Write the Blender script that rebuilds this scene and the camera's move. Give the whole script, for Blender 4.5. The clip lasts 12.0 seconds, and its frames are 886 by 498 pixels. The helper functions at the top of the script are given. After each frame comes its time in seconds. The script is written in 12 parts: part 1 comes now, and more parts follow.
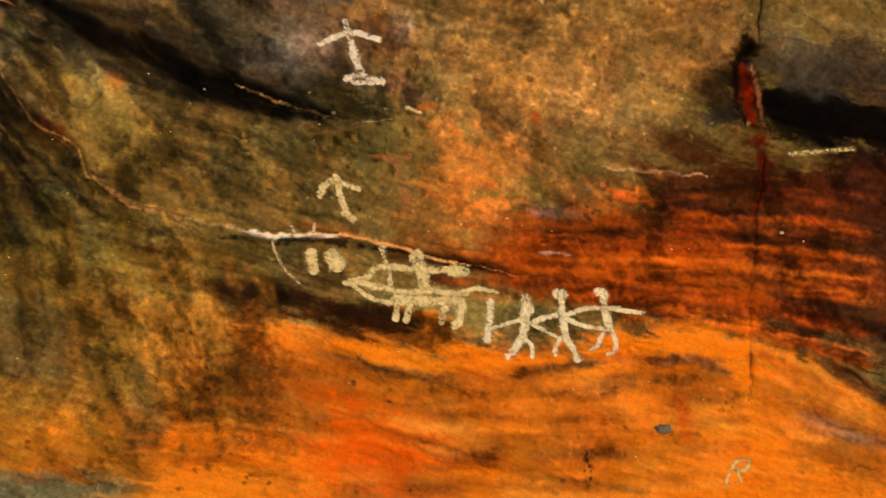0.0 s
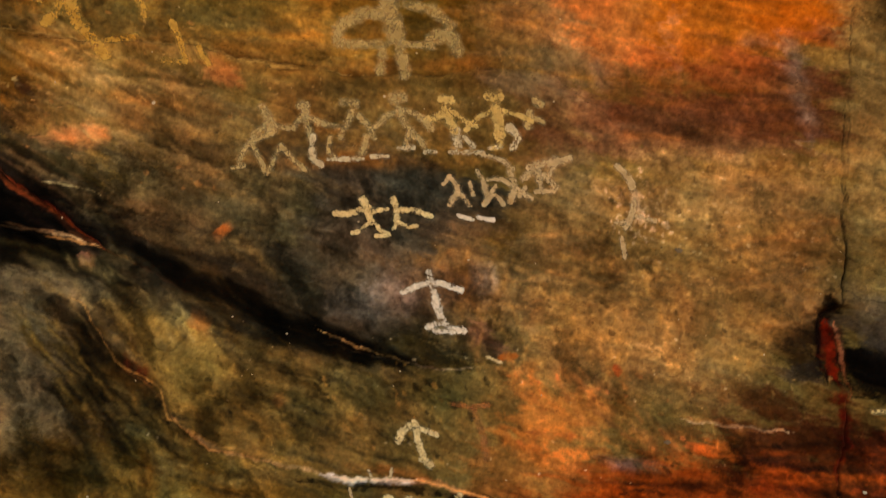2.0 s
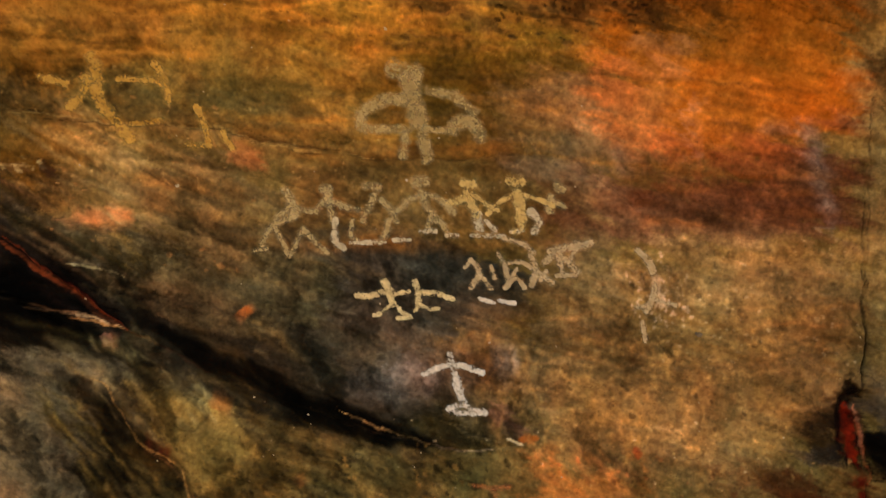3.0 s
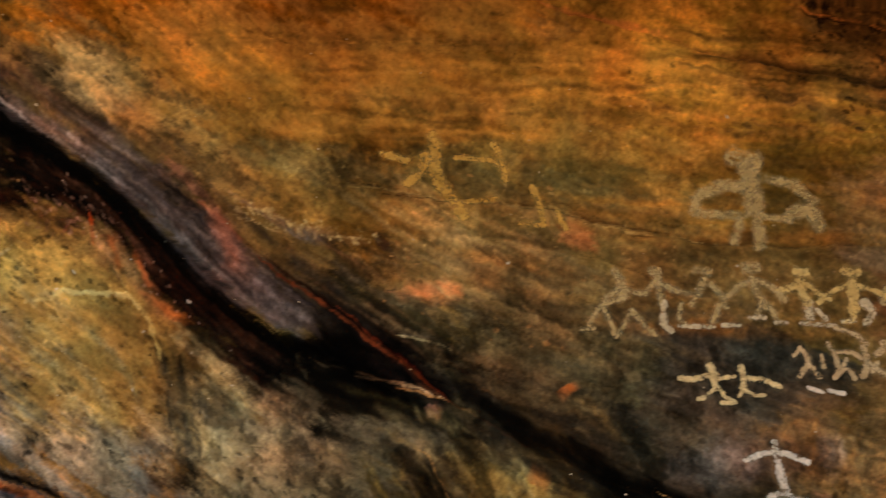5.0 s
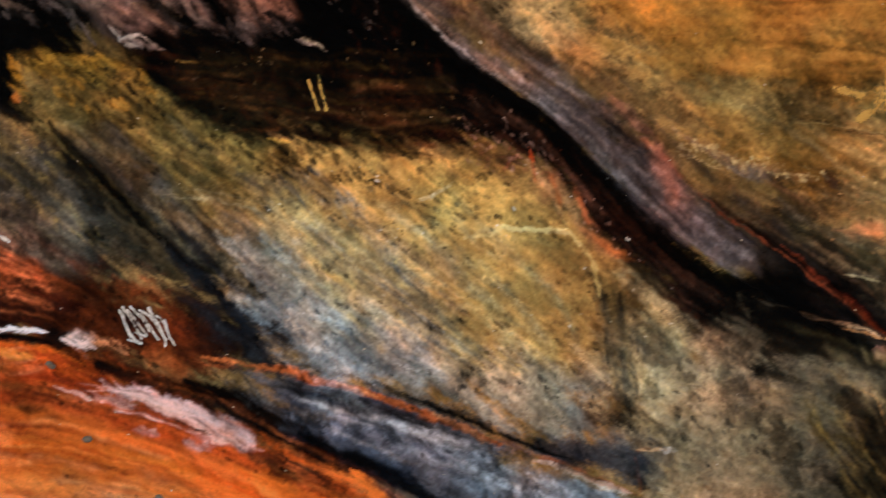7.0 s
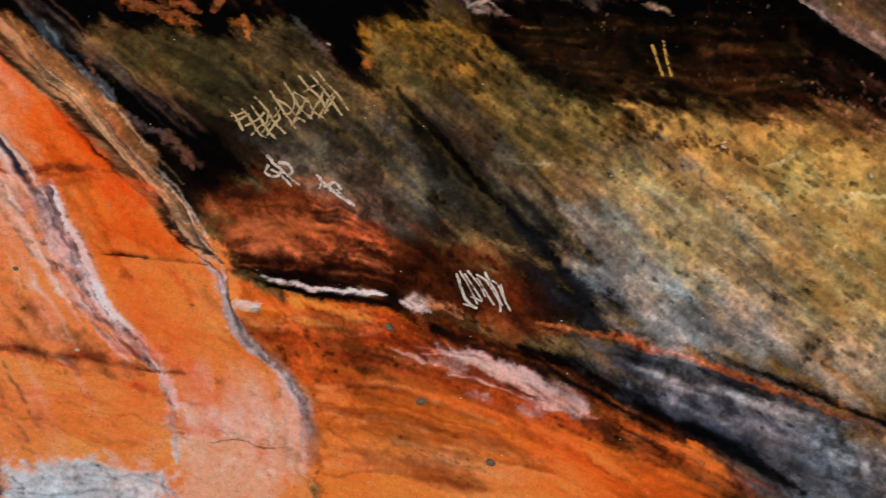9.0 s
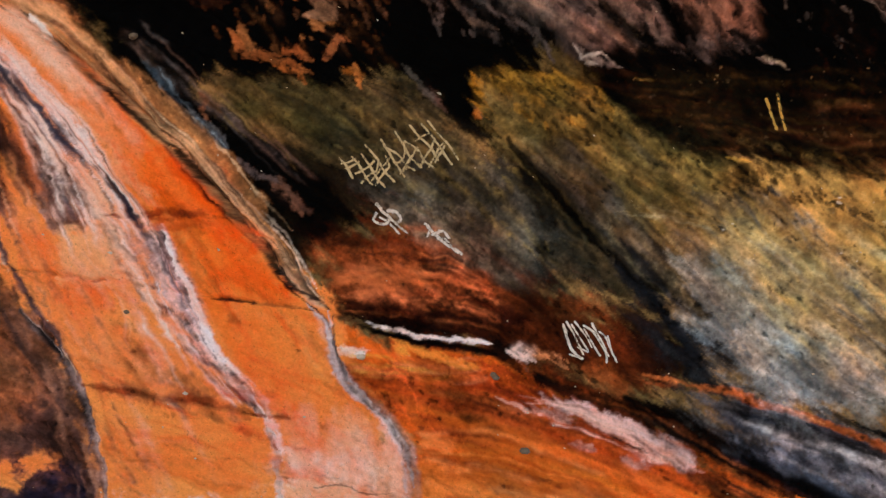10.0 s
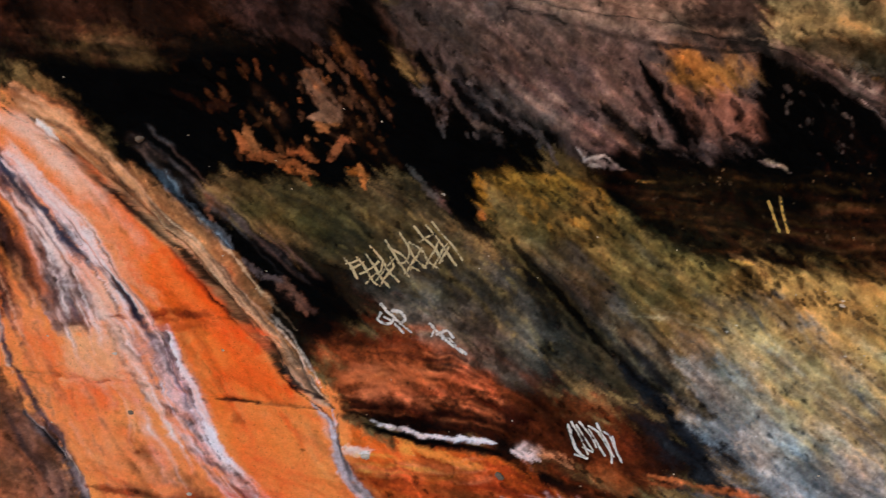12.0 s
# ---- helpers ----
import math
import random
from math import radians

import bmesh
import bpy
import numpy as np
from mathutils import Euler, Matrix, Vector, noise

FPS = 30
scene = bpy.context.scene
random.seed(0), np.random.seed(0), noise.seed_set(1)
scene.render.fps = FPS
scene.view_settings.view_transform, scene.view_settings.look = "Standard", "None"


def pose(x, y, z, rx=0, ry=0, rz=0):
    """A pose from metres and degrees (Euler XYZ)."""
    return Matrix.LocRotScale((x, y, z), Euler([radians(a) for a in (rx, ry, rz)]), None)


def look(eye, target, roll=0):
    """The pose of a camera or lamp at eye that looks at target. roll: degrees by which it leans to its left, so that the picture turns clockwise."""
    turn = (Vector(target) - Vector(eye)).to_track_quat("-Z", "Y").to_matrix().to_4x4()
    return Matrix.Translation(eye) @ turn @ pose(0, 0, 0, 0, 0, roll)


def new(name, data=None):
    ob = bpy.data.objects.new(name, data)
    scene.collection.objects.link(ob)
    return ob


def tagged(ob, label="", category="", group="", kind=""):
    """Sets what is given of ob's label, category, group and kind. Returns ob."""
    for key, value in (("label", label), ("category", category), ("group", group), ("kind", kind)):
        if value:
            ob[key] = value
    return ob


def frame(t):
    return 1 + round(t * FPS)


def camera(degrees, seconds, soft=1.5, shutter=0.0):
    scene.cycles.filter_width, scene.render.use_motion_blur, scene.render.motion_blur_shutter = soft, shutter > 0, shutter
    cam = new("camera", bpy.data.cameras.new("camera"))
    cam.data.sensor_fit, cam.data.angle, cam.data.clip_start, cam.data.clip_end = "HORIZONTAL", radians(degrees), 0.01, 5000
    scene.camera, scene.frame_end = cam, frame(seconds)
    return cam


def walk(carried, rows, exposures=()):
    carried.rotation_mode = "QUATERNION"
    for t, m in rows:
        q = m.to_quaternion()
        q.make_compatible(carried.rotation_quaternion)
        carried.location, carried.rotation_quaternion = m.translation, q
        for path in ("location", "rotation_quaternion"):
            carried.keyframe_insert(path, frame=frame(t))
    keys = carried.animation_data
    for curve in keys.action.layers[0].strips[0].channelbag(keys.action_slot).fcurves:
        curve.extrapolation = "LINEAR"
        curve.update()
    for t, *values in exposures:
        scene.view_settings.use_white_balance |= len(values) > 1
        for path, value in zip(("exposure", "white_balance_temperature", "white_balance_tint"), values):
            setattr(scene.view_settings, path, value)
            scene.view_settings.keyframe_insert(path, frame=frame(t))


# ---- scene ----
cam = camera(66.8, 12.0, 1.2, 0.35)
PATH = [
    (0, (0.223, 0.291, 1.541), (-0.14, 2.247, 1.752), 1.9),
    (0.5, (0.097, 0.258, 1.633), (-0.283, 2.207, 1.867), 2.7),
    (1, (0.046, 0.229, 1.771), (-0.34, 2.176, 2.015), 2.7),
    (1.5, (0.051, 0.203, 1.926), (-0.341, 2.146, 2.187), 3.1),
    (2, (0.025, 0.173, 2.124), (-0.369, 2.111, 2.418), 3.3),
    (2.5, (0.013, 0.157, 2.194), (-0.377, 2.094, 2.503), 3.2),
    (2.7, (0.004, 0.145, 2.249), (-0.388, 2.083, 2.556), 3.3),
    (4.3, (-0.463, -0.025, 2.477), (-0.904, 1.897, 2.813), 5.1),
    (4.5, (-0.548, -0.041, 2.471), (-1.008, 1.875, 2.814), 5.6),
    (5, (-0.826, -0.102, 2.435), (-1.312, 1.807, 2.777), 6.0),
    (5.5, (-1.114, -0.163, 2.379), (-1.633, 1.74, 2.711), 6.5),
    (6, (-1.432, -0.241, 2.314), (-1.987, 1.652, 2.643), 6.6),
    (6.5, (-1.667, -0.298, 2.249), (-2.252, 1.587, 2.573), 7.0),
    (7, (-1.874, -0.35, 2.172), (-2.48, 1.532, 2.47), 7.0),
    (7.5, (-2.183, -0.421, 1.992), (-2.822, 1.449, 2.294), 7.7),
    (7.7, (-2.238, -0.439, 1.965), (-2.891, 1.427, 2.262), 7.8),
    (9.3, (-2.738, -0.625, 1.972), (-3.491, 1.206, 2.253), 8.7),
    (9.5, (-2.794, -0.652, 2.003), (-3.552, 1.177, 2.283), 9.0),
    (10, (-2.906, -0.709, 2.059), (-3.681, 1.113, 2.342), 9.4),
    (10.5, (-2.968, -0.75, 2.158), (-3.75, 1.065, 2.466), 9.5),
    (11, (-3.029, -0.797, 2.263), (-3.819, 1.013, 2.577), 9.5),
    (11.5, (-3.038, -0.809, 2.296), (-3.826, 1.002, 2.607), 9.7),
    (12, (-2.94, -0.769, 2.301), (-3.717, 1.047, 2.621), 9.3),
]
EXPOSURES = [(0.0, 2.42, 11000, 10), (2.5, 2.02, 8700, 10), (4.5, 2.0, 7600, 10), (5.5, 1.6, 7500, 10), (6.0, 1.82, 7000, 10), (6.5, 2.28, 6300, 10), (7.5, 2.25, 6100, 10), (9.5, 2.04, 6650, 14), (12.0, 2.14, 5650, 10)]
walk(cam, [(t, look(eye, target, roll)) for t, eye, target, roll in PATH], EXPOSURES)

# ---- light: an open rock shelter, sun behind the cliff, sky and lit ground in front ----
SUN_HEIGHT, SUN_TURN = radians(52), radians(15)
world = bpy.data.worlds.new("sky")
world.use_nodes = True
scene.world = world
sky = world.node_tree.nodes.new("ShaderNodeTexSky")
sky.sky_type, sky.sun_disc = "NISHITA", False
sky.sun_elevation, sky.sun_rotation = SUN_HEIGHT, SUN_TURN
world.node_tree.links.new(sky.outputs[0], world.node_tree.nodes["Background"].inputs[0])
world.node_tree.nodes["Background"].inputs[1].default_value = 0.15
sun = new("sun", bpy.data.lights.new("sun", "SUN"))
sun.data.energy, sun.data.angle, sun.data.color = 5.0, radians(0.5), (1.0, 0.94, 0.86)
toward = Vector((math.sin(SUN_TURN) * math.cos(SUN_HEIGHT), math.cos(SUN_TURN) * math.cos(SUN_HEIGHT), math.sin(SUN_HEIGHT)))
sun.matrix_world = look(toward * 30, (0, 0, 0))


# ---- noise over the rock face ----
def lattice(x, y, seed):
    """Smooth noise between 0 and 1 on a lattice of unit cells."""
    table = np.random.RandomState(seed).rand(256, 256).astype(np.float32)
    xi, yi = np.floor(x).astype(np.int32), np.floor(y).astype(np.int32)
    fx, fy = (x - xi).astype(np.float32), (y - yi).astype(np.float32)
    fx, fy = fx * fx * fx * (fx * (fx * 6 - 15) + 10), fy * fy * fy * (fy * (fy * 6 - 15) + 10)
    x0, x1, y0, y1 = xi & 255, (xi + 1) & 255, yi & 255, (yi + 1) & 255
    low = table[y0, x0] * (1 - fx) + table[y0, x1] * fx
    high = table[y1, x0] * (1 - fx) + table[y1, x1] * fx
    return low * (1 - fy) + high * fy


def fractal(x, y, seed, octaves=5, rough=0.55):
    """Fractal noise with mean 0.5 and a spread of about 0.2."""
    total, weight, size = 0, 0, 1.0
    for n in range(octaves):
        turn = 0.5 * n
        u, v = x * math.cos(turn) - y * math.sin(turn), x * math.sin(turn) + y * math.cos(turn)
        total = total + size * (lattice(u * 2 ** n + 17.3 * n, v * 2 ** n + 5.1 * n, seed + n) - 0.5)
        weight, size = weight + size * size, size * rough
    return 0.5 + total / math.sqrt(weight) * 0.95


def along(x, z, degrees, fine_along, fine_across, seed, octaves=5):
    """Noise drawn out along a direction that falls to the right by so many degrees; the octaves keep that direction."""
    c, s = math.cos(radians(degrees)), math.sin(radians(degrees))
    p, q = x * c - z * s, x * s + z * c
    total, weight, size = 0, 0, 1.0
    for n in range(octaves):
        total = total + size * (lattice(p * fine_along * 2 ** n + 9.7 * n, q * fine_across * 2 ** n + 3.3 * n, seed + n) - 0.5)
        weight, size = weight + size * size, size * 0.6
    return 0.5 + total / math.sqrt(weight) * 0.95


def step(low, high, value):
    t = np.clip((value - low) / (high - low), 0, 1)
    return t * t * (3 - 2 * t)


# ---- the rock face: a gently curved sheet, leaning out towards its top ----
BEND = (1.65012, 0.76893, -0.17253, -0.28027, 0.01052, -0.04684, 0.10411, -0.02004, 0.00222)


def face(x, z):
    """Depth of the smooth face at x and height z."""
    xc, zc = np.clip(x, -5.2, 1.4), np.clip(z, 0.9, 3.5)
    u, v = (xc + 2) / 3, zc - 2
    terms = (1, u, v, u * u, u * v, v * v, u ** 3, u * u * v, u * v * v)
    y = sum(k * term for k, term in zip(BEND, terms))
    return y + np.where(x < xc, 0.5, 0.12) * (x - xc) - np.where(z > zc, 0.4, 0.0) * (z - zc)


STEP = 0.0036
xs = np.concatenate([np.linspace(-9, -5.15, 60)[:-1], np.arange(-5.15, 1.42, STEP), np.linspace(1.42, 6, 60)[1:]])
zs = np.concatenate([np.linspace(-0.2, 0.98, 40)[:-1], np.arange(0.98, 3.46, STEP), np.linspace(3.46, 4.3, 30)[1:]])
X, Z = (a.astype(np.float32) for a in np.meshgrid(xs, zs))
WX = X + 0.018 * (fractal(X * 5, Z * 5, 11, 3) - 0.5) + 0.010 * (fractal(X * 28, Z * 28, 21, 3) - 0.5)
WZ = Z + 0.018 * (fractal(X * 5, Z * 5, 31, 3) - 0.5) + 0.010 * (fractal(X * 28, Z * 28, 41, 3) - 0.5)
GRAIN = {
    "b": along(WX, WZ, 14, 3.5, 17, 50),
    "d": along(WX, WZ, 36, 4.5, 19, 60),
    "v": along(WX, WZ, 86, 4.0, 20, 70),
    "i": fractal(WX * 9, WZ * 9, 80, 6, 0.65),
}
FINE = fractal(X * 45, Z * 45, 90, 4, 0.7)
SHARP = fractal(X * 100, Z * 100, 95, 2, 0.7)
HUE = np.ones(X.shape + (3,), np.float32) * np.float32((0.21, 0.125, 0.04))
RISE = np.zeros(X.shape, np.float32)


def window(points, margin):
    """The part of the grid round some points."""
    px, pz = [p[0] for p in points], [p[1] for p in points]
    i0, i1 = np.searchsorted(xs, (min(px) - margin, max(px) + margin))
    j0, j1 = np.searchsorted(zs, (min(pz) - margin, max(pz) + margin))
    return slice(j0, j1), slice(i0, i1)


def distance(x, z, points):
    """Distance to a line of points, share of its length there, and the side (positive: left of it)."""
    legs = [math.dist(a, b) for a, b in zip(points, points[1:])]
    best, share, side, gone = np.full(x.shape, 1e9, np.float32), np.zeros_like(x), np.zeros_like(x), 0.0
    for (ax, az), (bx, bz), leg in zip(points, points[1:], legs):
        dx, dz = bx - ax, bz - az
        t = np.clip(((x - ax) * dx + (z - az) * dz) / (leg * leg), 0, 1)
        d = np.hypot(x - ax - t * dx, z - az - t * dz)
        near = d < best
        best = np.where(near, d, best)
        share = np.where(near, (gone + t * leg) / sum(legs), share)
        side = np.where(near, dx * (z - az) - dz * (x - ax), side)
        gone += leg
    return best, share, side


def inside(x, z, points):
    """Signed distance to the rim of a polygon, positive within."""
    ring = list(points) + [points[0]]
    within = np.zeros(x.shape, bool)
    for (ax, az), (bx, bz) in zip(ring, ring[1:]):
        if az != bz:
            within ^= ((az > z) != (bz > z)) & (x < (bx - ax) * (z - az) / (bz - az) + ax)
    return np.where(within, 1, -1) * distance(x, z, ring)[0]


def lay(w, colour, cover):
    HUE[w] += cover[..., None] * (np.float32(colour) - HUE[w])


def taper(share, blunt=0.45):
    """Lines thin out towards both ends."""
    return blunt + (1 - blunt) * step(0, 0.16, share) * step(1, 0.84, share)


def streak(colour, strength, grain, width, *points):
    """A streak of colour along a line, with frayed edges: mineral stains and shaded crevices."""
    w = window(points, width * 1.8 + 0.04)
    d, share, _ = distance(WX[w], WZ[w], points)
    broad = min(max(width / 0.06, 0.25), 0.7)
    ragged = broad * GRAIN[grain][w] + (1 - broad) * (0.6 * FINE[w] + 0.4 * SHARP[w])
    worn = 0.45 + 0.55 * step(0.34, 0.6, GRAIN["i"][w] + 0.5 * (FINE[w] - 0.5)) if width < 0.011 else 1
    lay(w, colour, strength * worn * step(-0.35, 0.6, 1 - d / (width * taper(share)) + 1.9 * (ragged - 0.5)))


def brush(colour, strength, width, *points):
    """A soft thin wash along a line, fading out at its sides and ends."""
    w = window(points, width * 2.2 + 0.01)
    d, share, _ = distance(WX[w], WZ[w], points)
    patchy = step(0.25, 0.7, 0.6 * GRAIN["i"][w] + 0.4 * FINE[w])
    lay(w, colour, strength * (0.35 + 0.65 * patchy) * step(0, 0.25, share) * step(1, 0.75, share) * np.exp(-(d / width) ** 2))


def area(colour, strength, grain, soft, *points):
    """A broad patch of colour with frayed edges: minerals and shaded recesses."""
    w = window(points, soft * 2 + 0.05)
    d = inside(WX[w], WZ[w], points)
    ragged = 0.68 * GRAIN[grain][w] + 0.32 * FINE[w]
    lay(w, colour, strength * step(-0.55, 0.55, d / (soft * 1.25) + 2.8 * (ragged - 0.5)))


def crack(colour, strength, grain, width, *points):
    """A thin dark or pale line in the rock."""
    w = window(points, width * 2 + 0.02)
    d, share, _ = distance(WX[w], WZ[w], points)
    frayed = 0.9 * (FINE[w] - 0.5) + 0.8 * (SHARP[w] - 0.5)
    cover = strength * step(-0.6, 0.7, 1 - d / (width * taper(share, 0.25)) + frayed) * (1 if strength > 0.88 else 0.3 + 0.7 * step(0.36, 0.58, GRAIN["i"][w]))
    lay(w, colour, cover)
    RISE[w] += (0.0015 if sum(colour) > 1.2 else -0.003 if sum(colour) < 0.15 else 0) * cover


def speckle(colour, strength, count, size, degrees, stretch, seed, *points):
    """Small spots scattered over a polygon, drawn out along the grain."""
    dice = random.Random(seed)
    px, pz = [p[0] for p in points], [p[1] for p in points]
    while count:
        x, z = dice.uniform(min(px), max(px)), dice.uniform(min(pz), max(pz))
        if inside(np.float32([x]), np.float32([z]), points)[0] < 0:
            continue
        count -= 1
        r, turn = size * dice.uniform(0.5, 1.5), radians(degrees + dice.uniform(-14, 14))
        dx, dz = math.cos(turn) * r * stretch * dice.uniform(0.3, 1), -math.sin(turn) * r * stretch
        streak(colour, strength * dice.uniform(0.5, 1), "i", r, (x - dx, z - dz), (x + dx, z + dz))


def flow(colours, strength, count, width, seed, first, second):
    """Fine streaks that run between two guide lines, as water and beds have drawn them."""
    dice = random.Random(seed)
    for _ in range(count):
        f, start = dice.random(), dice.uniform(-0.2, 0.8)
        end, wave = start + dice.uniform(0.2, 0.7), dice.uniform(0, 6)
        line = []
        for k in range(13):
            t = min(max(start + (end - start) * k / 12, 0), 1) * (len(first) - 1)
            i = min(int(t), len(first) - 2)
            a, b = (Vector(g[i]).lerp(Vector(g[i + 1]), t - i) for g in (first, second))
            line.append(tuple(a.lerp(b, f + 0.02 * math.sin(wave + 0.6 * k))))
        line = [p for p, q in zip(line, line[1:] + [(99, 99)]) if math.dist(p, q) > 1e-4]
        if len(line) > 1:
            brush(dice.choice(colours), strength * dice.uniform(0.4, 1), width * dice.uniform(0.6, 1.9), *line)


def ledge(rise, reach, *points):
    """The rock stands proud on the left of the line and falls back to the face over some reach."""
    w = window(points, reach * 3)
    d, share, side = distance(WX[w], WZ[w], points)
    ends = step(0, 0.15, share) * step(1, 0.85, share)
    RISE[w] += rise * ends * np.where(side > 0, np.exp(-d / reach) * step(0, 0.012, d), 0)


def groove(width, depth, *points):
    w = window(points, width * 4 + 0.05)
    d, share, _ = distance(WX[w], WZ[w], points)
    RISE[w] -= depth * step(0, 0.08, share) * step(1, 0.92, share) * np.exp(-(d / width) ** 2) * (0.5 + GRAIN["i"][w])


def hollow(depth, soft, *points):
    w = window(points, soft * 2 + 0.05)
    RISE[w] -= depth * step(-1, 1, inside(WX[w], WZ[w], points) / soft)


# beds, swells, pits
RISE += 0.030 * (fractal(X * 1.6, Z * 1.6, 120, 3) - 0.5) + 0.016 * (GRAIN["b"] - 0.5) + 0.007 * (GRAIN["d"] - 0.5)
RISE += 0.005 * (GRAIN["i"] - 0.5) + 0.0022 * (FINE - 0.5)
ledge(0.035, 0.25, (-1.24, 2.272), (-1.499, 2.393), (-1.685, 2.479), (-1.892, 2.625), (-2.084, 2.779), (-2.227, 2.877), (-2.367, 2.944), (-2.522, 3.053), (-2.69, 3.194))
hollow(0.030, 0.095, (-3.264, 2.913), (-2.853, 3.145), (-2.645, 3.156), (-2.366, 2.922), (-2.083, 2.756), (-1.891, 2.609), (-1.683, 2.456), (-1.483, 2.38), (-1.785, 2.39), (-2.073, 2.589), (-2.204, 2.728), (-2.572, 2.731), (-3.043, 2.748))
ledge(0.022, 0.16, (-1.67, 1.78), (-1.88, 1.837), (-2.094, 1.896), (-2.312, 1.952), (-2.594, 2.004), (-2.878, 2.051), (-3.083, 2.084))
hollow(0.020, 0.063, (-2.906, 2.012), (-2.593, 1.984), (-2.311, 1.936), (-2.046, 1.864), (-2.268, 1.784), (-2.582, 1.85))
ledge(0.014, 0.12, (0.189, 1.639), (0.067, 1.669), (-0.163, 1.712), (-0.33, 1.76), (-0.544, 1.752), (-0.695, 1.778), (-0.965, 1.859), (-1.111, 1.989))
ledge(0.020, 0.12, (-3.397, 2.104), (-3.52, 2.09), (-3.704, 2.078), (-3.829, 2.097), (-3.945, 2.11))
ledge(0.016, 0.30, (-3.968, 2.122), (-4.11, 2.211), (-4.222, 2.351), (-4.373, 2.495), (-4.559, 2.628), (-4.695, 2.712), (-4.85, 2.816))
groove(0.009, 0.010, (-4.825, 2.793), (-4.695, 2.712), (-4.559, 2.628), (-4.373, 2.495), (-4.222, 2.351), (-4.11, 2.211), (-3.968, 2.122))
groove(0.006, 0.010, (-4.586, 2.667), (-4.445, 2.543), (-4.267, 2.39), (-4.144, 2.285), (-4.035, 2.208))
groove(0.008, 0.012, (-3.952, 2.109), (-3.797, 2.078), (-3.641, 2.061), (-3.486, 2.065))
groove(0.013, 0.015, (-3.375, 2.027), (-3.169, 1.972), (-2.939, 1.955))
groove(0.006, 0.006, (-4.821, 2.067), (-4.684, 2.077), (-4.515, 2.084), (-4.326, 2.09), (-4.133, 2.098), (-3.983, 2.112))
groove(0.022, 0.010, (-4.695, 2.51), (-4.554, 2.353), (-4.42, 2.204), (-4.37, 2.085))
groove(0.016, 0.007, (-4.014, 2.131), (-3.943, 1.981), (-3.842, 1.867), (-3.705, 1.727))
groove(0.012, 0.008, (-4.734, 1.956), (-4.614, 1.833), (-4.545, 1.667), (-4.497, 1.529))
ledge(0.025, 0.12, (-2.476, 3.092), (-2.649, 3.158), (-2.827, 3.252), (-3.117, 3.295), (-3.408, 3.292), (-3.586, 3.324))
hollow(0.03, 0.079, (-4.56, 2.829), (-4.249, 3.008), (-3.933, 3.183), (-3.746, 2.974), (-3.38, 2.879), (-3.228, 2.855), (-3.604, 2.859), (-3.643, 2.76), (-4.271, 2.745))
groove(0.012, 0.012, (-3.21, 3.188), (-3.16, 3.114), (-3.077, 2.991))
groove(0.005, 0.004, (-1.561, 2.907), (-1.332, 2.891), (-1.103, 2.893), (-0.829, 2.864), (-0.647, 2.84), (-0.422, 2.837), (-0.203, 2.856))
groove(0.009, 0.007, (-1.059, 3.421), (-0.88, 3.371), (-0.672, 3.331), (-0.481, 3.309), (-0.262, 3.276))
ledge(0.012, 0.15, (-0.16, 3.255), (-0.481, 3.307), (-0.672, 3.331), (-0.88, 3.371), (-1.059, 3.421))
groove(0.007, 0.010, (-1.806, 2.711), (-1.586, 2.567), (-1.338, 2.412), (-1.23, 2.334), (-1.025, 2.246))
groove(0.012, 0.012, (-2.098, 2.891), (-2.011, 2.84), (-1.924, 2.781))
groove(0.005, 0.006, (0.693, 2.823), (0.71, 2.414), (0.719, 2.271), (0.742, 2.051), (0.732, 1.825), (0.723, 1.58), (0.722, 1.333))
groove(0.036, 0.035, (0.691, 2.299), (0.707, 2.198), (0.726, 2.08))
groove(0.005, 0.005, (-0.793, 2.18), (-0.66, 2.126), (-0.51, 2.094), (-0.33, 2.073), (-0.167, 2.099))
groove(0.016, 0.008, (0.07, 1.385), (0.162, 1.414), (0.253, 1.441), (0.406, 1.458))
groove(0.008, 0.006, (0.306, 1.97), (0.487, 1.961))
groove(0.012, 0.008, (0.403, 1.616), (0.586, 1.576), (0.77, 1.536), (1.088, 1.439))
groove(0.011, 0.006, (-0.449, 1.3), (-0.234, 1.23), (0.012, 1.172), (0.227, 1.115))

# ---- mineral colours of the rock, with the shade of recesses in the blacks ----
# early base, right side
area((0.2083, 0.1269, 0.037), 1, "i", 0.061, (-1.826, 3.229), (0.94, 3.357), (1.044, 1.566), (-1.856, 1.398))
area((0.1863, 0.094, 0.0128), .85, "b", 0.089, (-0.834, 3.171), (0.023, 3.209), (0.058, 3.003), (-0.174, 2.851), (-0.797, 2.821))
area((0.3932, 0.121, 0.0146), .9, "b", 0.087, (0.006, 3.289), (0.668, 3.31), (0.691, 2.987), (0.411, 2.863), (0.091, 2.863), (-0.03, 3))
area((0.1725, 0.0708, 0.037), .85, "b", 0.074, (-0.174, 2.851), (0.193, 2.868), (0.666, 2.944), (0.696, 2.675), (0.127, 2.633), (-0.05, 2.58), (-0.171, 2.692))
area((0.2923, 0.1727, 0.0723), .9, "b", 0.09, (0.009, 2.613), (0.709, 2.69), (0.731, 2.235), (0.44, 2.128), (0.067, 2.077), (-0.189, 2.092), (-0.239, 2.301), (-0.077, 2.445))
area((0.2482, 0.1657, 0.0633), .9, "i", 0.072, (0.665, 3.349), (1.008, 3.359), (1.095, 2.256), (0.729, 2.295))
